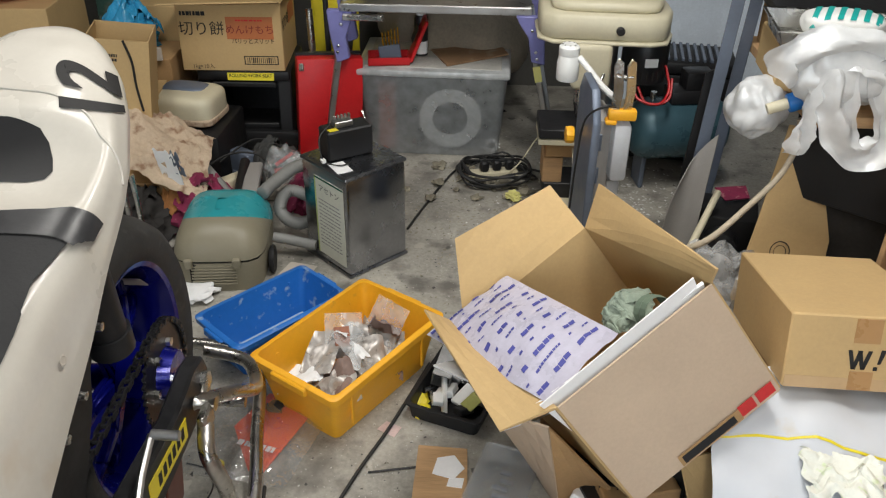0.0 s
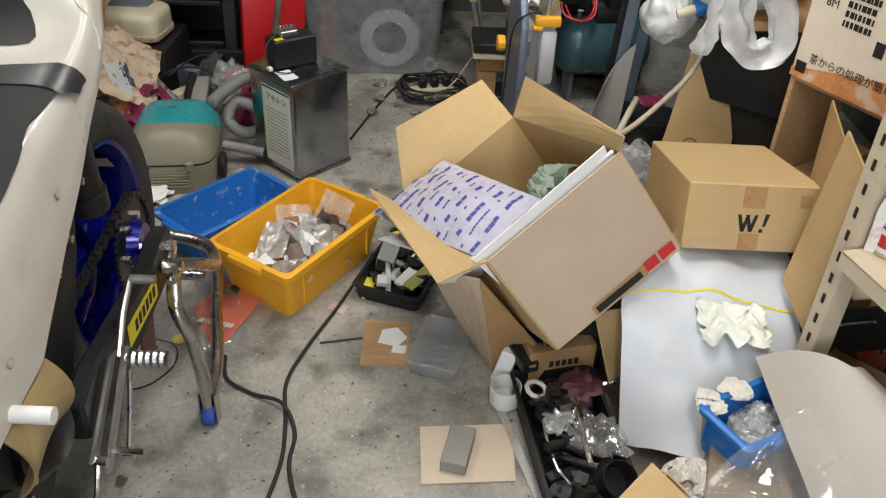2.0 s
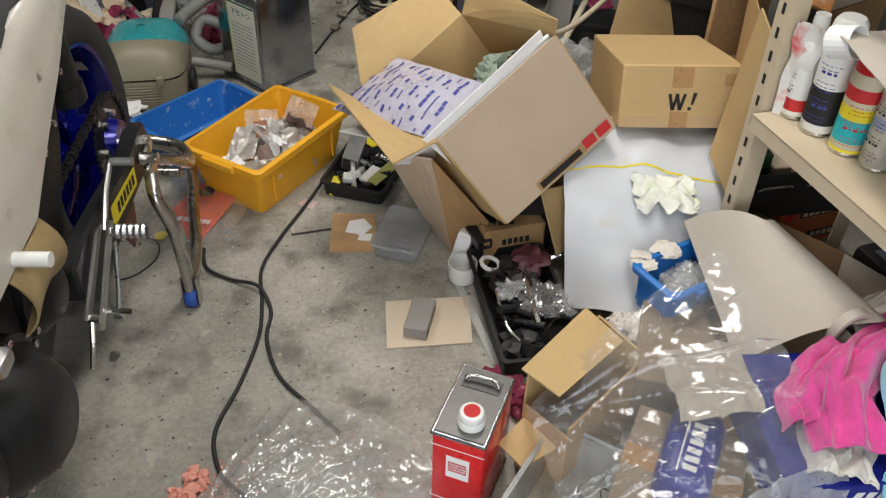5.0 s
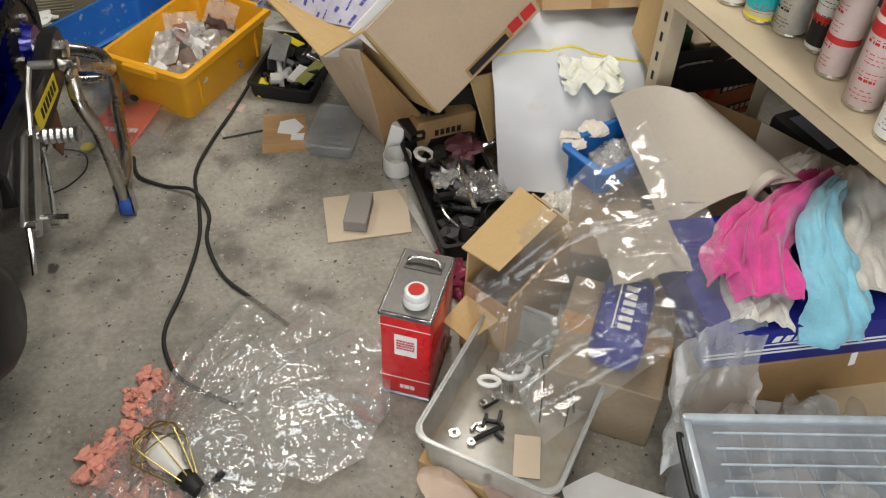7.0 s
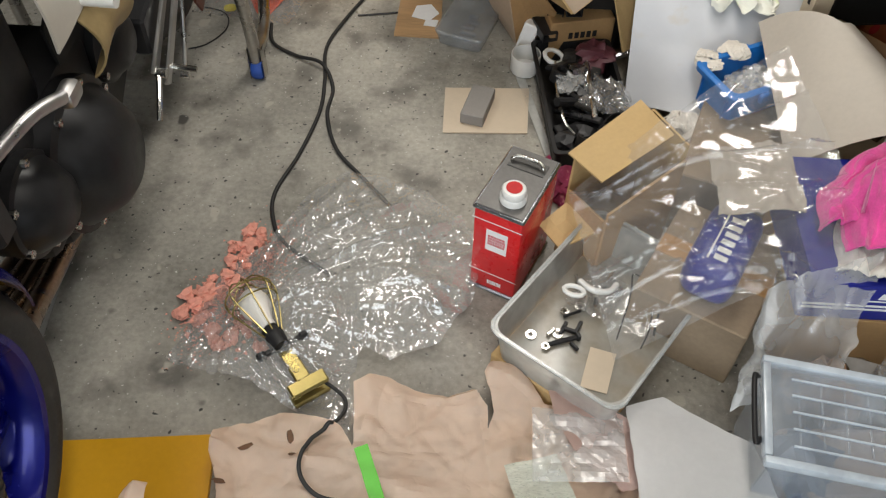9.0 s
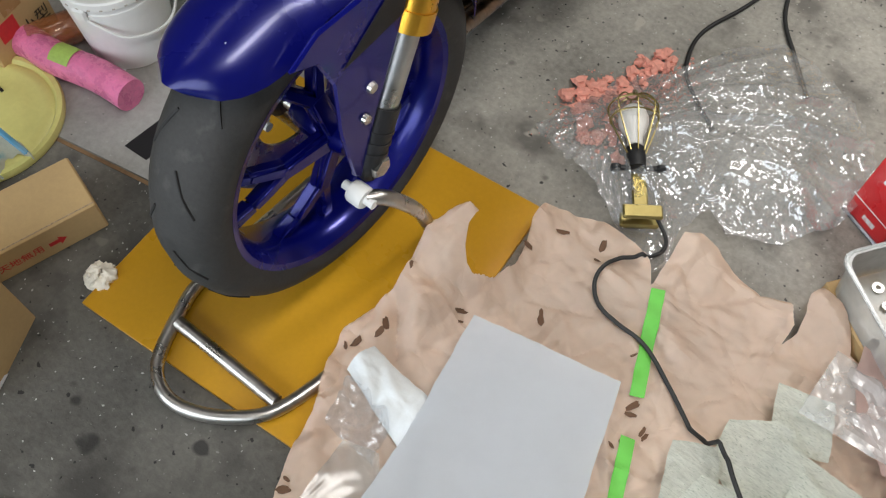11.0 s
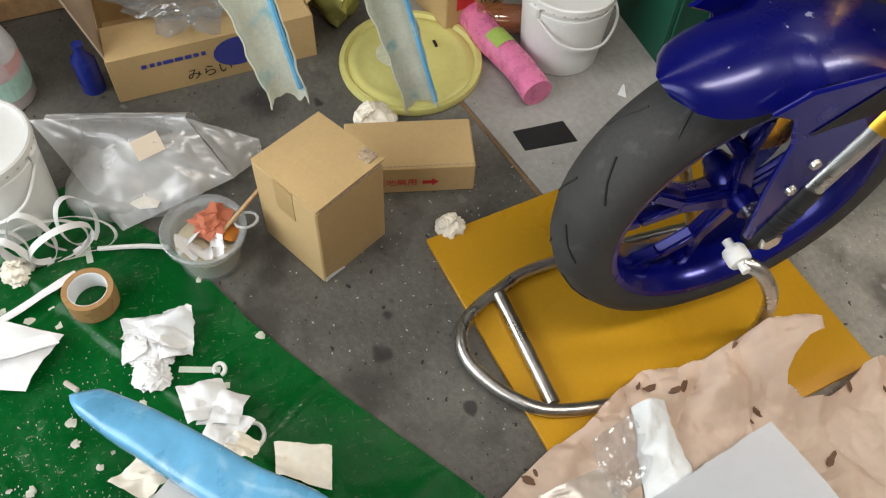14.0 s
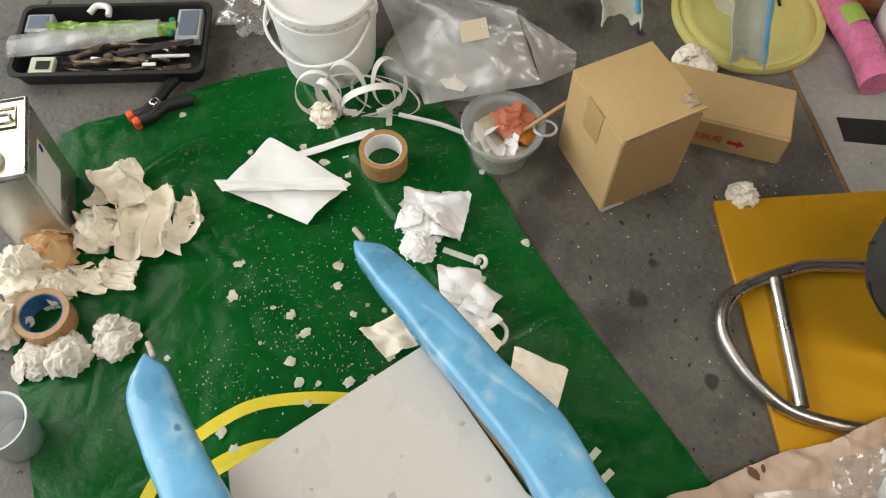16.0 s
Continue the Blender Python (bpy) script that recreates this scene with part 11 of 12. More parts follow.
for i, (a, b) in enumerate((((-0.372, 3.10, 0.63), (-0.475, 3.07, 0.0)), ((0.30, 3.08, 0.63), (0.44, 3.03, 0.0)), ((-0.372, 3.32, 0.62), (-0.475, 3.42, 0.0)), ((0.30, 3.32, 0.62), (0.44, 3.42, 0.0)))):
    A, B = Vector(a), Vector(b)
    d_ = (B - A)
    part("leg", box(0.045, 0.025, d_.length, 0.004), ALU, st, "grey aluminium leg", m=Matrix.Translation(B) @ (-d_).to_track_quat("Z", "Y").to_matrix().to_4x4())
    part("bracket", prism([(-0.05, 0.60), (0.045, 0.60), (0.04, 0.56), (0.018, 0.50), (0.03, 0.42), (-0.02, 0.40), (-0.04, 0.50)] if i % 2 == 0 else [(0.05, 0.60), (-0.065, 0.60), (-0.05, 0.57), (-0.015, 0.52), (0.0, 0.43), (0.05, 0.42), (0.045, 0.5)], 0.03, 0.004), LAVENDER, st, "lavender plastic bracket", 40, m=Matrix.Translation((A.x - (0.015 if i % 2 == 0 else -0.02), A.y - 0.008 + (B.y - A.y) * 0.1, 0.0)) @ pose(0, 0, 0, 90, 0, 0))
    for q in (0.445, 0.47, 0.55):
        part("rivet", place(lathe([(0.006, 0), (0.005, 0.002), (0.001, 0.003)], 10), pose(A.x + (B.x - A.x) * (0.62 - q) / 0.62, A.y - 0.042 + (B.y - A.y) * 0.1, q, 90, 0, 0)), STEEL, st)
part("sticker", box(0.028, 0.002, 0.06, at=(0, -0.027, 0)), YELLOW_LID, st, "yellow and white safety sticker", m=pose(0.352, 3.053, 0.36, 0, -12, 0))
part("cross_latch", box(0.15, 0.02, 0.022, 0.003, at=(-0.30, 3.05, 0.568)), STEEL, st)
rag("canvas_sheet", "grey-brown canvas heaped behind the storage box", 0.0, 3.68, 0.0, 0.34, surface("canvas", (0.25, 0.21, 0.16), 0.9, vary=0.3), 14, 1.6)

# clear storage box with the sprocket inside
sb = thing("storage_box", "large dusty translucent storage box with chain sprocket inside", "storage box", -0.045, 3.30, 0.0, -1.5)
def tubwall(off, z0, z1):
    bm = bmesh.new()
    rr = []
    for zz in (z0, z1):
        g = 0.025 * (zz / 0.34)
        a, b, r = 0.265 + g - off, 0.17 + g - off, 0.03
        ring = []
        for cx, cy, a0 in ((a - r, b - r, 0), (-a + r, b - r, 90), (-a + r, -b + r, 180), (a - r, -b + r, 270)):
            for k in range(4):
                an = radians(a0 + 30 * k)
                ring.append(bm.verts.new((cx + r * math.cos(an), cy + r * math.sin(an), zz)))
        rr.append(ring)
    for i in range(16):
        bm.faces.new((rr[0][i], rr[0][(i + 1) % 16], rr[1][(i + 1) % 16], rr[1][i]))
    return bm
part("tub", tubwall(0, 0.002, 0.335), SMOKE_TUB, sb, "", 40)
part("floor_panel", box(0.50, 0.31, 0.004, at=(0, 0, 0.001)), GREY_BLOCK, sb)
lid = box(0.60, 0.40, 0.03, 0.012, at=(0, 0, 0.333), seg=2)
part("lid", lid, MILKY, sb, "milky snap-on lid", 40)
part("lid_panel", box(0.53, 0.33, 0.006, 0.002, at=(0, 0, 0.359)), surface("dusty_lid", (0.42, 0.41, 0.38), 0.7, vary=0.3), sb)
def sprocket(teeth, r0, r1, th):
    bm = bmesh.new()
    out, inn = [], []
    for i in range(teeth * 2):
        a = 2 * math.pi * i / (teeth * 2)
        r = r1 if i % 2 else r1 - 0.009
        out.append((r * math.cos(a), r * math.sin(a)))
        inn.append((r0 * math.cos(a), r0 * math.sin(a)))
    n = len(out)
    V = [[bm.verts.new((x, y, z)) for x, y in q] for z in (0, th) for q in (out, inn)]
    for i in range(n):
        j = (i + 1) % n
        bm.faces.new((V[0][i], V[0][j], V[1][j], V[1][i]))
        bm.faces.new((V[2][i], V[3][i], V[3][j], V[2][j]))
        bm.faces.new((V[0][j], V[0][i], V[2][i], V[2][j]))
        bm.faces.new((V[1][i], V[1][j], V[3][j], V[3][i]))
    bmesh.ops.recalc_face_normals(bm, faces=bm.faces)
    return bm
sp = thing("chain_sprocket", "pale toothed chain sprocket standing inside the box", "sprocket", 0.02, 3.155, 0.150, 0, 90, 0)
SPR = surface("sprocket_alu", (0.85, 0.86, 0.85), 0.4, metal=0.2, vary=0.15)
part("toothed_ring", sprocket(43, 0.096, 0.128, 0.006), SPR, sp)
part("inner_ring", sprocket(20, 0.070, 0.102, 0.004), SPR, sp, m=pose(0, 0, 0.001))
ob = tagged(part("small_gear", sprocket(14, 0.016, 0.036, 0.006), SPR), "small pale gear leaning inside the storage box", "gear")
ob.matrix_basis = pose(0.19, 3.155, 0.038, 90, 0, 0)
ob = tagged(part("red_folder", box(0.07, 0.20, 0.27, 0.004), surface("faded_red", (0.45, 0.16, 0.12), 0.7)), "faded red folder inside the storage box", "folder")
ob.matrix_basis = pose(-0.24, 3.26, 0.006, 0, 0, 4)
ob = tagged(part("dark_parts", join(crumple(0.16, 0.8, 31, 3, 0.5), place(crumple(0.12, 0.9, 32, 3, 0.5), pose(0.14, 0.02, 0))), BLACK_METAL, smooth=30), "dark metal parts heaped inside the storage box", "metal parts")
ob.matrix_basis = pose(-0.03, 3.345, 0.006)
ob = flat("brown_board", [(-0.078, 3.36), (0.005, 3.15), (0.245, 3.30), (0.17, 3.56)], 0.006, surface("brown_board", (0.27, 0.16, 0.085), 0.75, vary=0.25, stain=(0.35, 0.26, 0.17), scale=7), "thin brown board lying on the storage box lid", "board", 0.3665)
dc = thing("drill_bit_case", "open red plastic case with gold drill bits", "drill bit case", -0.225, 3.19, 0.3665, 8)
part("base", join(box(0.16, 0.10, 0.006), box(0.16, 0.006, 0.03, at=(0, -0.047, 0)), box(0.16, 0.006, 0.03, at=(0, 0.047, 0)), box(0.006, 0.088, 0.03, at=(-0.077, 0, 0)), box(0.006, 0.088, 0.03, at=(0.077, 0, 0))), RED_PAINT, dc)
part("lid", join(box(0.014, 0.10, 0.17, 0.004)), RED_PAINT, dc, "open red lid", m=pose(0.083, 0.0, 0.01, 0, 22, 0))
part("lid_window", box(0.002, 0.07, 0.06), DARK, dc, m=pose(0.071, 0.0, 0.09, 0, 22, 0) @ Matrix.Translation((0.022, 0, 0)))
part("bit_holder", join(box(0.085, 0.03, 0.06, 0.003, at=(0.01, 0, 0.007))), BLUEGREY, dc, "grey bit holder", m=pose(0, 0, 0, 0, -8, 0))
for i in range(12):
    part("drill_bit", rod((-0.02 + (i % 6) * 0.012, -0.007 + 0.014 * (i // 6), 0.066), (-0.024 + (i % 6) * 0.012, -0.007 + 0.014 * (i // 6), 0.088 + 0.004 * i), 0.0028, 6), GOLD, dc, "gold-coloured drill bit" if i == 0 else "")
cn = thing("spray_can", "black and white spray can standing on the lid", "spray can", -0.105, 3.28, 0.3665)
part("body", lathe([(0.022, 0), (0.027, 0.003), (0.027, 0.15), (0.022, 0.162)], 24), BLACK_METAL, cn, "", 40)
part("cap", lathe([(0.02, 0.162), (0.021, 0.19), (0.018, 0.195), (0.001, 0.195)], 20), WHITE_PLASTIC, cn, "white cap", 40)
part("wrap_panel", lathe([(0.0274, 0.01), (0.0274, 0.06)], 24, False), WHITE_PAPER, cn, "", 40)

# cable tangle and rubble on the floor
rnd = random.Random(8)
for k in range(4):
    pts = []
    for i in range(13):
        a = i * 0.85 + k * 1.3
        r = 0.095 + 0.035 * rnd.random()
        pts.append((0.205 + r * 1.25 * math.cos(a), 2.935 + r * math.sin(a), 0.012 + 0.055 * rnd.random()))
    tagged(part("tangled_cable", tube(smooth_path(pts, 5), 0.0045, 6), CABLE, smooth=60), "loop of tangled black mains cable on the floor", "cable", "tangled cables")
tagged(part("mains_cable", tube(smooth_path([(-0.10, 2.52, 0.006), (-0.06, 2.66, 0.006), (0.0, 2.85, 0.006), (0.06, 3.0, 0.006), (0.13, 3.03, 0.02), (0.22, 2.99, 0.03), (0.32, 3.02, 0.006), (0.45, 2.98, 0.006), (0.55, 3.05, 0.006)], 6), 0.0045, 6), CABLE, smooth=60), "black mains cable running across the floor", "cable")
tagged(part("mains_cable", tube(smooth_path([(0.24, 2.90, 0.03), (0.30, 2.98, 0.05), (0.37, 3.05, 0.13), (0.42, 2.95, 0.20), (0.46, 2.75, 0.26), (0.46, 2.6, 0.12), (0.44, 2.5, 0.01)], 6), 0.003, 6), CREAM, smooth=60), "thin white cord hanging over the machine foot", "cable")
pl = thing("power_strip", "dirty cream power strip with black plugs under the cables", "power strip", 0.19, 2.945, 0.0, 14)
part("body", box(0.20, 0.05, 0.03, 0.006, seg=2), CREAM, pl, "", 40)
for i in range(3):
    part("plug", join(box(0.032, 0.034, 0.04, 0.006, at=(-0.03 + 0.05 * i, 0, 0.03))), BLACK_PLASTIC, pl, "black plug", 40)
RUB = surface("rubble_crumb", (0.22, 0.20, 0.15), 0.9, vary=0.5, per_object=0.3)
for i in range(26):
    ob = tagged(part("rubble_lump", crumple(rnd.uniform(0.012, 0.034), 0.45, i + 50, 2, 0.7, 2), RUB), "broken crumb of mortar and sawdust", "rubble", "rubble round the cables")
    ob.matrix_basis = pose(0.16 + rnd.gauss(0, 0.11), 2.87 + rnd.gauss(0, 0.07), 0, 0, 0, i * 40)
def flakes(name, n, mt, label, cx, cy, sx, sy, lo, hi, seed, avoid=None):
    r = random.Random(seed)
    bm = bmesh.new()
    for i in range(n):
        x, y, s, a = r.gauss(cx, sx), r.gauss(cy, sy), r.uniform(lo, hi), r.uniform(0, 6.3)
        tilt = r.uniform(-0.5, 0.5)
        v = [bm.verts.new((x + s * math.cos(a + q) * e, y + s * math.sin(a + q) * e, 0.0018 + s * max(0, tilt * math.cos(q)))) for q, e in ((0, 1.3), (1.7, 0.6), (3.3, 1.1), (4.6, 0.7))]
        bm.faces.new(v)
    return tagged(part(name, bm, mt), label, "debris", kind="stuff")
flakes("metal_shavings", 700, surface("bright_shavings", (0.70, 0.70, 0.68), 0.5), "bright metal shavings scattered over the floor", 0.62, 2.70, 0.20, 0.22, 0.002, 0.007, 5)
flakes("dust_crumbs", 900, RUB, "crumbs of dirt and sawdust on the floor", 0.25, 2.75, 0.28, 0.30, 0.002, 0.006, 6)
flakes("dust_crumbs", 500, RUB, "crumbs of dirt on the floor", -0.2, 2.2, 0.4, 0.5, 0.001, 0.004, 7)
tagged(part("yellow_scrap", crumple(0.03, 0.5, 71, 3, 0.5, 2), YELLOW_LID), "crumpled yellow scrap on the floor", "plastic scrap").matrix_basis = pose(0.27, 2.77, 0)

# drill press
dp = thing("drill_press", "cream bench drill press with black motor", "drill press", 0.56, 2.88, 0.0)
part("base", join(box(0.24, 0.36, 0.045, 0.006, at=(-0.06, -0.08, 0), seg=2)), CREAM, dp, "", 40)
part("column", lathe([(0.032, 0.04), (0.032, 0.62)], 20), ALU, dp, "", 50, m=pose(0.02, 0.03, 0))
part("table", join(box(0.20, 0.18, 0.035, 0.004, at=(-0.12, -0.12, 0.29)), box(0.06, 0.10, 0.05, 0.004, at=(-0.02, -0.02, 0.27))), BLACK_METAL, dp, "dark work table", 40)
part("table_board", box(0.19, 0.17, 0.02, 0.002, at=(-0.125, -0.12, 0.265)), CREAM, dp)
part("head", join(box(0.13, 0.22, 0.16, 0.02, at=(-0.06, -0.06, 0.45), seg=3)), CREAM, dp, "", 40)
hd = bmesh.new()
cover = prism([(-0.235, -0.10), (-0.19, -0.145), (0.12, -0.16), (0.175, -0.14), (0.205, -0.05), (0.205, 0.06), (0.15, 0.14), (-0.18, 0.14), (-0.235, 0.08)], 0.085, 0.012, at=0.615)
part("belt_cover", cover, CREAM, dp, "cream belt cover", 50)
part("cover_top", prism([(-0.20, -0.08), (-0.16, -0.115), (0.11, -0.13), (0.15, -0.11), (0.175, -0.04), (0.175, 0.05), (0.13, 0.11), (-0.16, 0.11), (-0.20, 0.06)], 0.035, 0.012, at=0.698), CREAM, dp, "", 50)
part("cover_lip", prism([(-0.243, -0.10), (-0.195, -0.152), (0.125, -0.168), (0.18, -0.147), (0.213, -0.05), (0.213, 0.06), (0.155, 0.147), (-0.185, 0.147), (-0.243, 0.08)], 0.012, 0.004, at=0.604), CREAM, dp, "", 50)
part("cover_knob", lathe([(0.014, 0), (0.014, 0.012), (0.01, 0.016), (0.001, 0.016)], 16), BLACK_PLASTIC, dp, "black knob", 40, m=pose(0.02, -0.158, 0.655, 90, 0, 0))
part("quill", lathe([(0.012, 0.33), (0.018, 0.36), (0.022, 0.38), (0.022, 0.45)], 16), STEEL, dp, "steel drill chuck", 40, m=pose(-0.08, -0.10, 0))
mt_ = part("motor", lathe([(0.05, 0.425), (0.075, 0.435), (0.08, 0.45), (0.08, 0.585), (0.07, 0.602)], 28), BLACK_METAL, dp, "black electric motor", 40, m=pose(0.145, 0.02, 0))
part("motor_label", box(0.045, 0.002, 0.03), WHITE_PAPER, dp, "white rating plate", m=pose(0.155, -0.061, 0.50, 0, 0, 6))
for i in range(9):
    part("motor_slot", box(0.008, 0.004, 0.03, 0.001), DARK, dp, m=pose(0.145 + 0.0795 * math.sin(radians(-60 + i * 15)), 0.02 - 0.0795 * math.cos(radians(-60 + i * 15)), 0.452, 0, 0, -60 + i * 15))
for i, pts in enumerate(([(0.10, -0.06, 0.44), (0.12, -0.10, 0.40), (0.19, -0.11, 0.39), (0.225, -0.07, 0.43), (0.21, -0.03, 0.50)], [(0.12, -0.06, 0.43), (0.15, -0.10, 0.385), (0.22, -0.10, 0.40), (0.235, -0.05, 0.46)])):
    part("red_wire", tube(smooth_path(pts, 6), 0.005, 6), RED_PAINT, dp, "loose red wire", 60)
part("feed_lever", tube([(-0.01, -0.15, 0.53), (-0.04, -0.20, 0.47), (-0.05, -0.22, 0.45)], 0.006, 8), STEEL, dp, "", 60)
part("wood_foot", box(0.07, 0.12, 0.10, 0.003, at=(-0.16, -0.10, 0.10)), WOOD, dp, "wooden packing block")
part("wood_foot", box(0.16, 0.14, 0.06, 0.003, at=(-0.11, -0.10, 0.205)), CARD_DARK, dp)
part("wood_foot", box(0.16, 0.14, 0.06, 0.003, at=(-0.11, -0.10, 0.043)), BLACK_METAL, dp)

# grey bench machine with a clip lamp
bm_ = thing("bench_machine", "grey folded bench saw standing on its edge", "power tool", 0.468, 2.22, 0.0, 4)
part("table_plate", prism([(-0.11, 0.0), (0.12, 0.0), (0.12, 0.62), (0.08, 0.675), (-0.05, 0.675), (-0.11, 0.60)], 0.022, 0.004), BLUEGREY, bm_, "dark grey table plate", 40, m=pose(-0.045, -0.02, 0) @ Matrix(((0, 0, 1, 0), (1, 0, 0, 0), (0, 1, 0, 0), (0, 0, 0, 1))))
part("housing", join(box(0.05, 0.16, 0.56, 0.012, at=(0.0, 0, 0.03), seg=2)), GREY_BLOCK, bm_, "", 40)
part("motor_block", join(box(0.05, 0.13, 0.17, 0.014, at=(0.042, -0.05, 0.42), seg=2), box(0.04, 0.10, 0.24, 0.012, at=(0.04, -0.03, 0.17), seg=2)), surface("light_grey_shell", (0.55, 0.57, 0.60), 0.4, vary=0.1), bm_, "light grey motor housing", 40)
for i in range(5):
    part("housing_rib", box(0.012, 0.006, 0.05, 0.002, at=(-0.012 + i * 0.0, -0.082, 0.10 + i * 0.1)), BLUEGREY, bm_)
for q in ((-0.06, 0.05, 0.49), (0.07, -0.05, 0.20)):
    part("knob", place(lathe([(0.001, 0), (0.024, 0), (0.026, 0.006), (0.024, 0.022), (0.001, 0.024)], 10), pose(q[0], q[1], q[2], 0, 90 if q[0] > 0 else -90, 0)), YELLOW_BIN, bm_, "orange-yellow clamp knob", 30)
cl = thing("clip_lamp", "white clip lamp clamped on the grey machine", "lamp", 0.50, 2.12, 0.60)
WHITE_ENAMEL = surface("white_enamel", (0.82, 0.82, 0.80), 0.3, vary=0.05)
part("shade", lathe([(0.030, 0.0), (0.033, 0.004), (0.033, 0.05), (0.028, 0.075), (0.030, 0.078), (0.030, 0.098), (0.022, 0.106), (0.001, 0.107)], 28), WHITE_ENAMEL, cl, "white enamel shade", 40, m=pose(-0.115, 0.27, 0.01, 0, 0, 0))
for i in range(8):
    part("shade_hole", lathe([(0.003, 0), (0.001, 0.0008)], 8), DARK, cl, m=pose(-0.115 + 0.02 * math.cos(i * 0.785), 0.27 + 0.02 * math.sin(i * 0.785), 0.1165))
part("arm", tube(smooth_path([(-0.085, 0.26, 0.08), (-0.06, 0.22, 0.06), (-0.03, 0.12, 0.045), (-0.005, 0.02, 0.05)], 6), 0.009, 10), WHITE_ENAMEL, cl, "white gooseneck arm", 60)
for s in (-1, 1):
    part("jaw", prism([(-0.012, 0.0), (0.012, 0.0), (0.018, 0.06), (0.010, 0.14), (-0.004, 0.15), (-0.014, 0.13), (-0.008, 0.06)], 0.004, 0.001), STEEL, cl, "bent steel jaw", 40, m=pose(0.004 + s * 0.016, 0, 0.02, 90, 0, 12 * s))
part("rivet", place(rod((0, 0, -0.022), (0, 0, 0.022), 0.006, 10), pose(0.004, 0, 0.12, 0, 90, 0)), STEEL, cl, "", 50)
part("pad", join(box(0.075, 0.03, 0.03, 0.006, at=(0.01, 0, 0.002), seg=2), box(0.03, 0.034, 0.014, 0.004, at=(-0.018, 0, -0.010))), YELLOW_BIN, cl, "orange-yellow rubber pad", 40)
part("cord", tube(smooth_path([(0.0, 0.01, 0.03), (-0.04, -0.03, 0.05), (-0.085, 0.0, 0.0), (-0.095, 0.02, -0.12), (-0.10, 0.03, -0.30)], 6), 0.003, 6), CABLE, cl, "", 60)

# compressor and the black box behind
tk = thing("air_compressor", "dark blue-green compressor air tank on feet", "air compressor", 0.81, 2.93, 0.0, 8)
part("tank", place(lathe([(0.001, -0.165), (0.05, -0.16), (0.085, -0.145), (0.105, -0.12), (0.112, -0.09), (0.112, 0.16), (0.09, 0.19), (0.001, 0.20)], 32), pose(0.03, 0, 0.235, 0, 90, 0)), TANK_BLUE, tk, "", 40)
part("weld_band", place(lathe([(0.1135, -0.092), (0.1145, -0.088), (0.1135, -0.084)], 32, False), pose(0.03, 0, 0.235, 0, 90, 0)), TANK_BLUE, tk, "", 40)
for x in (-0.06, 0.14):
    part("foot", box(0.018, 0.10, 0.135, 0.004, at=(x, 0.02, 0)), BLUEGREY, tk)
part("pump", join(box(0.16, 0.10, 0.05, 0.008, at=(0.08, 0, 0.34), seg=2), box(0.10, 0.08, 0.07, 0.008, at=(0.10, 0, 0.385), seg=2)), BLACK_METAL, tk, "black pump on top", 40)
part("valve", rod((-0.05, 0, 0.335), (-0.05, 0, 0.375), 0.012, 12), STEEL, tk, "", 50)
tb = thing("black_tool_box", "black plastic tool box with ribbed lid", "tool box", 0.93, 3.25, 0.0, -8)
part("body", box(0.36, 0.22, 0.36, 0.012, seg=2), BLACK_PLASTIC, tb, "", 40)
part("lid", box(0.38, 0.24, 0.05, 0.012, at=(0, 0, 0.362), seg=2), BLACK_PLASTIC, tb, "", 40)
for i in range(12):
    part("lid_rib", box(0.012, 0.20, 0.012, 0.002, at=(-0.15 + i * 0.027, 0, 0.411)), BLUEGREY, tb)
# pale blue board: bright daylight at the back is put into its colour
PANEL = surface("daylight_blue_white", (0.72, 0.80, 0.90), 0.25, vary=0.12, scale=3)
ob = tagged(part("daylight_panel", box(0.75, 0.02, 0.95, 0.004), PANEL), "glossy bluish-white panel standing in for daylight at the back wall", "panel")
ob.matrix_basis = pose(1.12, 3.80, 0, -5, 0, 0)

# posts, sheets and the corner by the shelf
def angle_post(label, a, b, w=0.032):
    A, B = Vector(a), Vector(b)
    L = (B - A).length
    t = thing("steel_post", label, "steel post", A.x, A.y, A.z)
    m = (B - A).to_track_quat("Z", "Y").to_matrix().to_4x4()
    part("angle_bar", join(box(w, 0.004, L, at=(0, 0, 0)), box(0.004, w, L, at=(-w / 2, w / 2 + 0.002, 0))), BLUEGREY, t, m=m)
    for i in range(int(L / 0.10)):
        part("bolt_hole", box(0.008, 0.0012, 0.022, at=(0, -0.0026, 0.05 + i * 0.10)), DARK, t, m=m)
    return t
angle_post("blue-grey slotted steel post of the rack", (0.79, 2.35, 0.0), (0.86, 2.35, 1.30))
angle_post("blue-grey slotted steel post of the rack", (0.885, 2.50, 0.0), (0.96, 2.50, 1.30))
ob = tagged(part("black_strip", quad([(0.74, 2.37, 0.0), (0.79, 2.37, 0.0), (0.825, 2.39, 0.66), (0.785, 2.39, 0.64)], 0.008), BLACK_PLASTIC), "black board strip leaning on the steel post", "board")
ob = tagged(part("grey_sheet", sheet(lambda u, v: (0.70 + 0.085 * u + 0.035 * v - 0.045 * math.sin(math.pi * v * 0.5) * (1 - u) + 0.05 * v * v * (1 - u), 2.22 + 0.05 * v + 0.03 * math.sin(u * 3), 0.50 * v * (0.72 + 0.28 * u)), 12, 16, 0.003), GREY_BLOCK, smooth=60), "light grey curved plastic sheet leaning on the post", "plastic sheet")
lp = thing("leaning_cardboard", "tan cardboard panel with a round stamp leaning on box", "cardboard sheet", 0, 0, 0)
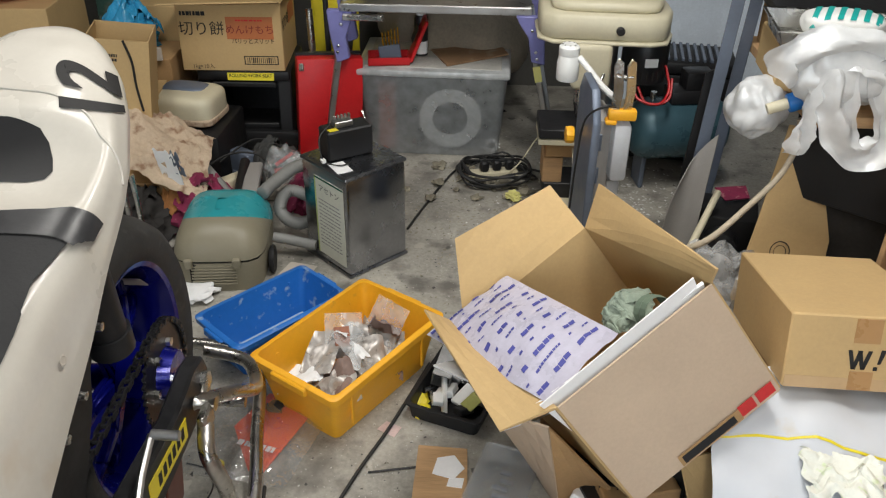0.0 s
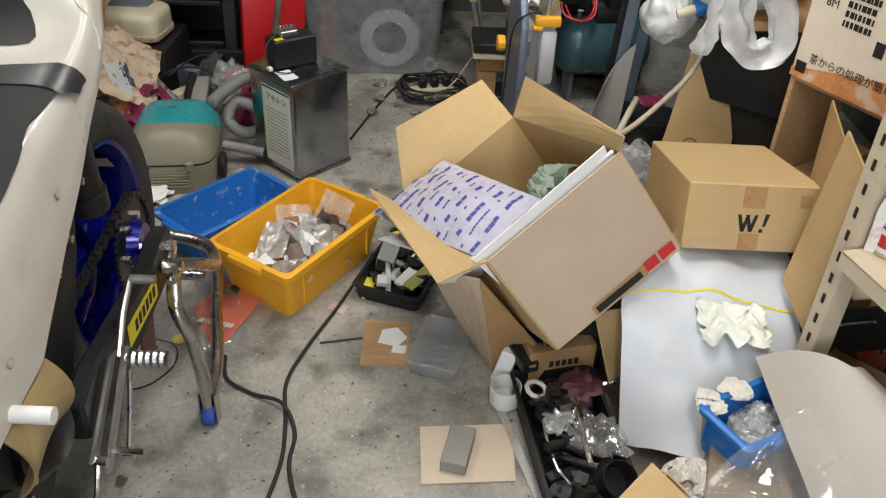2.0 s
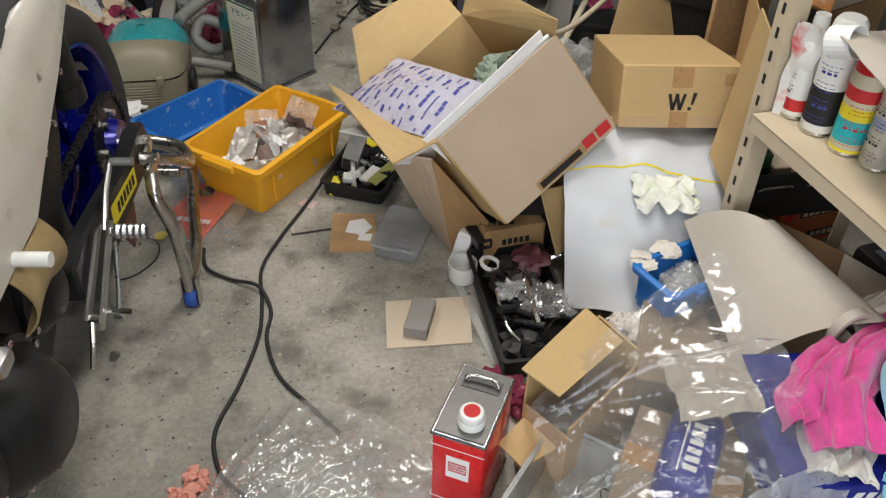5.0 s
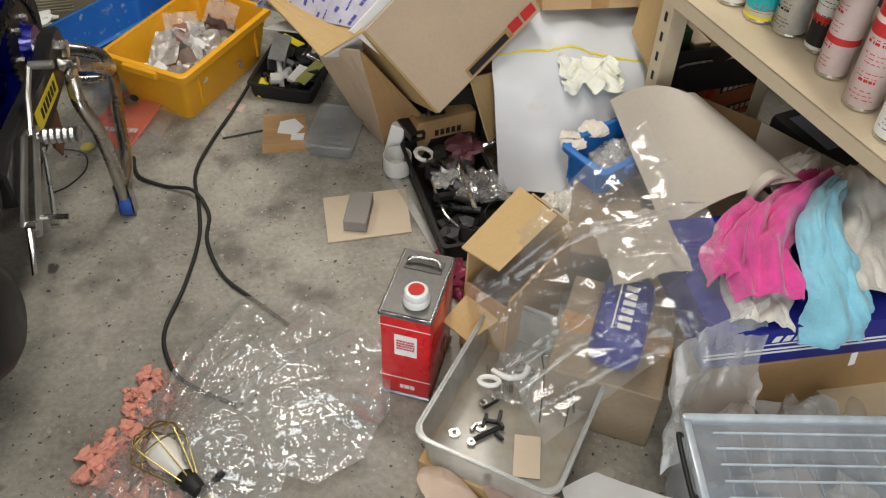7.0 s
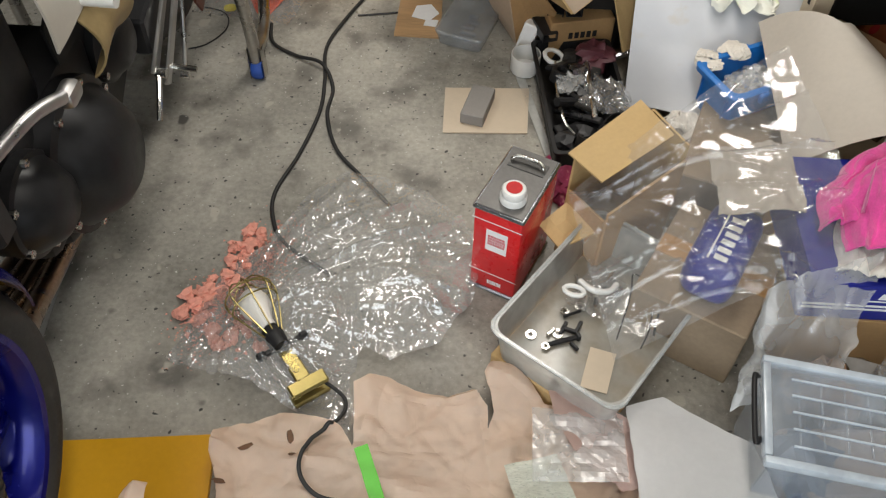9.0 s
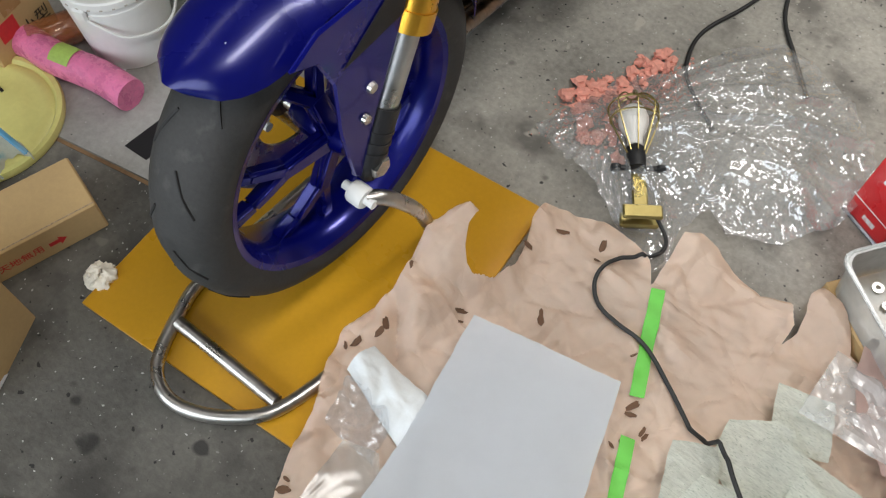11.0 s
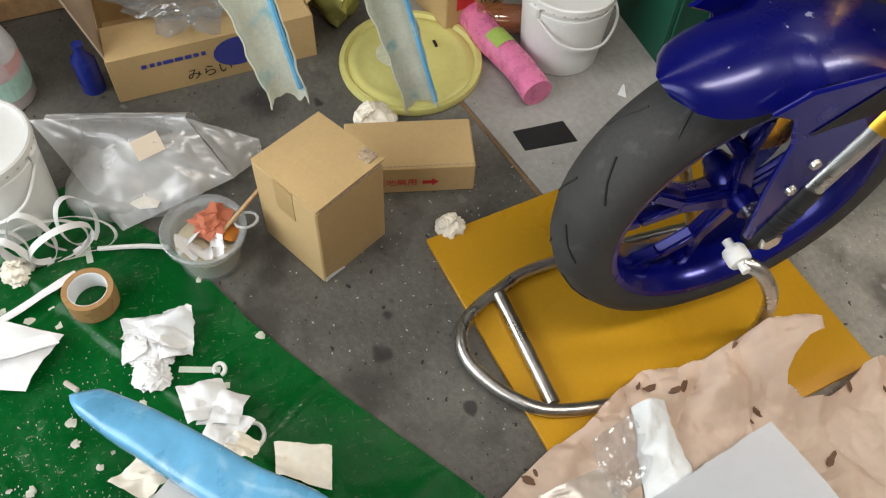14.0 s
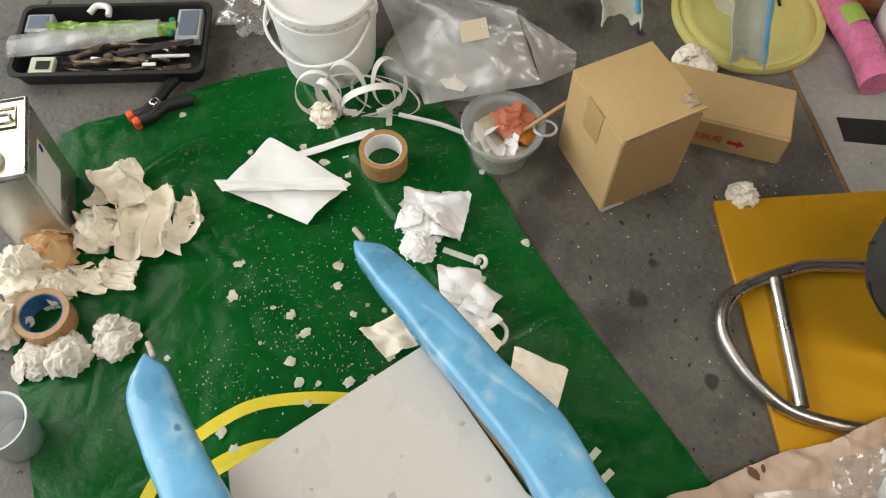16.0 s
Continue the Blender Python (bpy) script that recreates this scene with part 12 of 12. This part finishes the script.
part("panel", join(quad([(0.80, 1.90, 0.002), (1.04, 1.87, 0.002), (1.085, 2.00, 0.32), (0.895, 2.03, 0.36)], 0.006, 2), quad([(0.895, 2.03, 0.36), (1.085, 2.00, 0.32), (1.02, 2.09, 0.60), (0.945, 2.10, 0.61)], 0.006, 2)), CARDBOARD, lp)
stm = pose(0.955, 1.985, 0.29, 68, 0, 8)
part("stamp", lathe([(0.026, 0), (0.029, 0.0006), (0.029, 0.0008)], 28, False), INK, lp, "round printed stamp", m=stm)
part("stamp", lathe([(0.016, 0), (0.018, 0.0006)], 24, False), INK, lp, m=stm)
part("print_bars", bars(2, 0.05, 0.018, 12), INK, lp, m=pose(1.005, 1.966, 0.262, 68, 0, 70))
part("print_bars", bars(1, 0.09, 0.02, 13), INK, lp, m=pose(0.945, 1.95, 0.215, 68, 0, 70))
bx = thing("black_cabinet", "matt black cabinet box standing in the corner", "cabinet", 1.225, 2.12, 0.0, -38)
part("plinth", box(0.30, 0.34, 0.42, 0.004), DARK, bx)
part("body", box(0.38, 0.36, 0.245, 0.004, at=(0.0, -0.02, 0.424)), BLACK_PLASTIC, bx)
part("front_edge", box(0.34, 0.003, 0.003, at=(0, -0.2015, 0.60)), BLACK_METAL, bx)
for x, y in ((0.1, 0.5), (0.1, 0.56)):
    part("screw", lathe([(0.004, 0), (0.003, 0.0015)], 8), STEEL, bx, m=pose(x, -0.2005, y, 90, 0, 0))
tagged(part("wooden_shelf_board", box(0.62, 0.62, 0.028, 0.002, at=(1.24, 2.25, 0.672)), WOOD), "wooden shelf board lying over the black cabinet", "shelf board")
pk = carton("paper_carton", "tan carton with print on the wooden shelf board", 0.21, 0.22, 0.115, 0.99, 2.20, 0.702, -4, lid=False)
lettering("print_text", "CBO", 0.028, INK, pk, pose(-0.05, -0.1115, 0.075, 90, 0, 0))
part("print_bars", bars(1, 0.05, 0.02, 5), INK, pk, m=pose(0.03, -0.1115, 0.075, 90, 0, 0))
carton("paper_carton", "tan carton beside the steel tray on the shelf", 0.25, 0.3, 0.13, 1.26, 2.28, 0.702, 6, lid=False)
tr = thing("steel_tray", "shallow stainless steel tray on a carton", "tray", 1.02, 2.16, 0.820, -6)
def trayshell(g):
    return [(-0.14 - g, -0.09 - g), (0.14 + g, -0.09 - g), (0.14 + g, 0.09 + g), (-0.14 - g, 0.09 + g)]
tbm = bmesh.new()
prof = [(0.0, 0.0), (0.012, 0.045), (0.02, 0.047), (0.02, 0.043)]
rg = [[tbm.verts.new((x, y, z)) for x, y in trayshell(g)] for g, z in prof]
for a, b in zip(rg, rg[1:]):
    for i in range(4):
        tbm.faces.new((a[i], a[(i + 1) % 4], b[(i + 1) % 4], b[i]))
tbm.faces.new(rg[0])
part("pan", tbm, STEEL, tr)
pq = thing("striped_packet", "white packet with teal diagonal stripes in the tray", "packet", 1.04, 2.16, 0.824, -10)
TEAL_INK = surface("teal_print", (0.02, 0.36, 0.33), 0.4, vary=0.05)
part("pouch", blob(0.20, 0.13, 0.07, 4, 3, 0.06, 2, 3.0), WHITE_PLASTIC, pq, "", 60)
for i in range(6):
    def stripe(u, v, i=i):
        x, y = -0.075 + i * 0.03 + 0.014 * u + 0.03 * (v - 0.5), -0.055 + 0.11 * v
        f = max(0.0, 1 - abs(x / 0.1) ** 3 - abs(y / 0.065) ** 3)
        return (x, y, 0.036 + 0.036 * f ** (1 / 3))
    part("stripe", sheet(stripe, 2, 12), TEAL_INK, pq, "teal printed stripe" if i == 0 else "", 60)
ob = tagged(part("black_tray", box(0.40, 0.30, 0.03, 0.008, seg=2), BLACK_PLASTIC, smooth=40), "black plastic tray on the cartons at the back", "tray")
ob.matrix_basis = pose(1.12, 2.42, 0.835, 0, 0, -5)
carton("back_carton", "plain carton under the black tray", 0.30, 0.16, 0.13, 1.10, 2.44, 0.702, 0, lid=False, material=CARD_DARK)

# white carrier bags
CARRIER = film("carrier_plastic", (0.72, 0.73, 0.74), 0.3, solid=0.86, bump=0.6, scale=10, gloss=0.05, ridged=True)
def bag(label, x, y, z, w, d, h, seed):
    t = thing("carrier_bag", label, "plastic bag", x, y, z)
    b = bmesh.new()
    bmesh.ops.create_icosphere(b, subdivisions=5, radius=1)
    for v in b.verts:
        q = v.co.normalized()
        k = 0.97 + 0.16 * nz(q.x * 1.6 + seed, q.y * 1.6, q.z * 1.6) + 0.11 * abs(nz(q.x * 3.5 + seed, q.y * 3.5, q.z * 1.4)) - 0.03 * abs(nz(q.x * 8 + seed, q.y * 8, q.z * 3))
        v.co = Vector((q.x * k * w / 2, q.y * k * d / 2, q.z * k * h / 2))
    part("bag_body", b, CARRIER, t, "", 45)
    return t
def strap(pts, w, t, seed=0):
    P = smooth_path(pts, 10)
    n = len(P) - 1
    def fn(u, v):
        q = P[min(n, int(round(v * n)))]
        d_ = (P[min(n, int(round(v * n)) + 1)] - P[max(0, int(round(v * n)) - 1)]).normalized()
        side = d_.cross(Vector((0, -1, 0.2))).normalized()
        return q + side * w * (u - 0.5) * (1 + 0.3 * nz(v * 5, seed)) + Vector((0.004, -0.014, 0.004)) * math.sin(u * 8 + v * 7 + seed) + Vector((0.010, -0.010, 0.006)) * nz(u * 3, v * 9, seed)
    part("handle_loop", sheet(fn, 10, n), CARRIER, t, "", 45)
bA = bag("crumpled white carrier bag slumped over the shelf edge", 0.99, 1.98, 0.80, 0.29, 0.14, 0.17, 3)
bA_tail = [(-0.17, -0.03, 0.0), (-0.12, -0.04, 0.05), (0.0, -0.05, 0.07), (0.10, -0.05, 0.02)]
strap(bA_tail, 0.10, bA, 1)
strap([(-0.03, -0.06, 0.03), (-0.02, -0.08, -0.06), (0.0, -0.09, -0.13), (0.045, -0.09, -0.175), (0.10, -0.085, -0.15), (0.10, -0.075, -0.08), (0.07, -0.06, 0.02)], 0.085, bA, 2)
strap([(-0.06, -0.05, 0.02), (-0.075, -0.06, -0.06), (-0.085, -0.065, -0.13), (-0.09, -0.065, -0.19)], 0.045, bA, 3)
strap([(0.06, -0.05, 0.06), (0.14, -0.05, 0.05), (0.2, -0.04, 0.0)], 0.09, bA, 4)
bB = bag("full white carrier bag hanging beside the post", 0.855, 2.12, 0.652, 0.155, 0.14, 0.16, 8)
sq = thing("squeeze_bottle", "bottle with a bright blue cap in the bag", "bottle", 0.895, 2.02, 0.70, 0, 0, 70)
part("cap", lathe([(0.022, 0), (0.024, 0.004), (0.024, 0.04), (0.018, 0.046), (0.001, 0.046)], 20), BLUE_CLEAN, sq, "bright blue cap", 40)
part("neck", lathe([(0.014, -0.05), (0.014, 0.0)], 16), CREAM, sq, "", 50)

# loose things under the bags
ob = tagged(part("beige_hose", tube(smooth_path([(0.60, 1.72, 0.44), (0.70, 1.80, 0.43), (0.82, 1.92, 0.46), (0.91, 1.99, 0.52), (0.945, 2.02, 0.60), (0.935, 2.02, 0.66)], 7), 0.008, 10), surface("beige_rubber", (0.42, 0.36, 0.27), 0.55), smooth=60), "beige rubber hose hanging down from the bag", "hose")
ob = tagged(part("paint_stick", join(rod((0.72, 2.05, 0.20), (0.86, 2.30, 0.30), 0.011, 10)), CREAM, smooth=60), "cream plastic tube end sticking out of the bag", "tube")
b = thing("clear_parcel_bag", "clear plastic bag of scraps behind the open carton", "plastic bag", 0.80, 1.97, 0.0)
part("film", crumple(0.13, 1.2, 23, 4, 0.35, 1.8), BAG_FILM, b, "", 30)
part("contents", crumple(0.09, 1.0, 25, 3, 0.5, 1.8), GREY_BLOCK, b, "", 40)
part("green_label", box(0.05, 0.002, 0.025, at=(0.03, -0.125, 0.11)), GREEN_CRATE, b, "green printed mark")
ob = tagged(part("dark_machine", join(box(0.20, 0.16, 0.24, 0.015, seg=2), place(lathe([(0.05, 0), (0.05, 0.05), (0.03, 0.06)], 20), pose(0, -0.08, 0.16, 90, 0, 0))), BLACK_PLASTIC, smooth=40), "dark plastic tool housing under the cardboard panel", "power tool")
ob.matrix_basis = pose(0.90, 2.33, 0, 0, 0, -15)
ob = tagged(part("red_sheet", quad([(0.88, 2.40, 0.262), (0.98, 2.42, 0.262), (0.98, 2.36, 0.25), (0.90, 2.34, 0.25)], 0.004), MAROON_CLOTH), "dull red sheet lying on the dark tool", "sheet")
flakes("floor_grit", 500, surface("pale_grit", (0.5, 0.5, 0.47), 0.6), "pale specks of grit scattered over the floor", 0.0, 1.3, 0.35, 0.6, 0.0008, 0.0030, 15)
flakes("floor_grit", 500, surface("dark_grit", (0.03, 0.028, 0.025), 0.8), "dark specks of dirt scattered over the floor", -0.3, 0.6, 0.45, 0.9, 0.0008, 0.0032, 16)
flakes("floor_grit", 260, bpy.data.materials["pale_grit"], "pale specks of grit on the floor", -0.75, -0.5, 0.22, 0.3, 0.0008, 0.0028, 17)
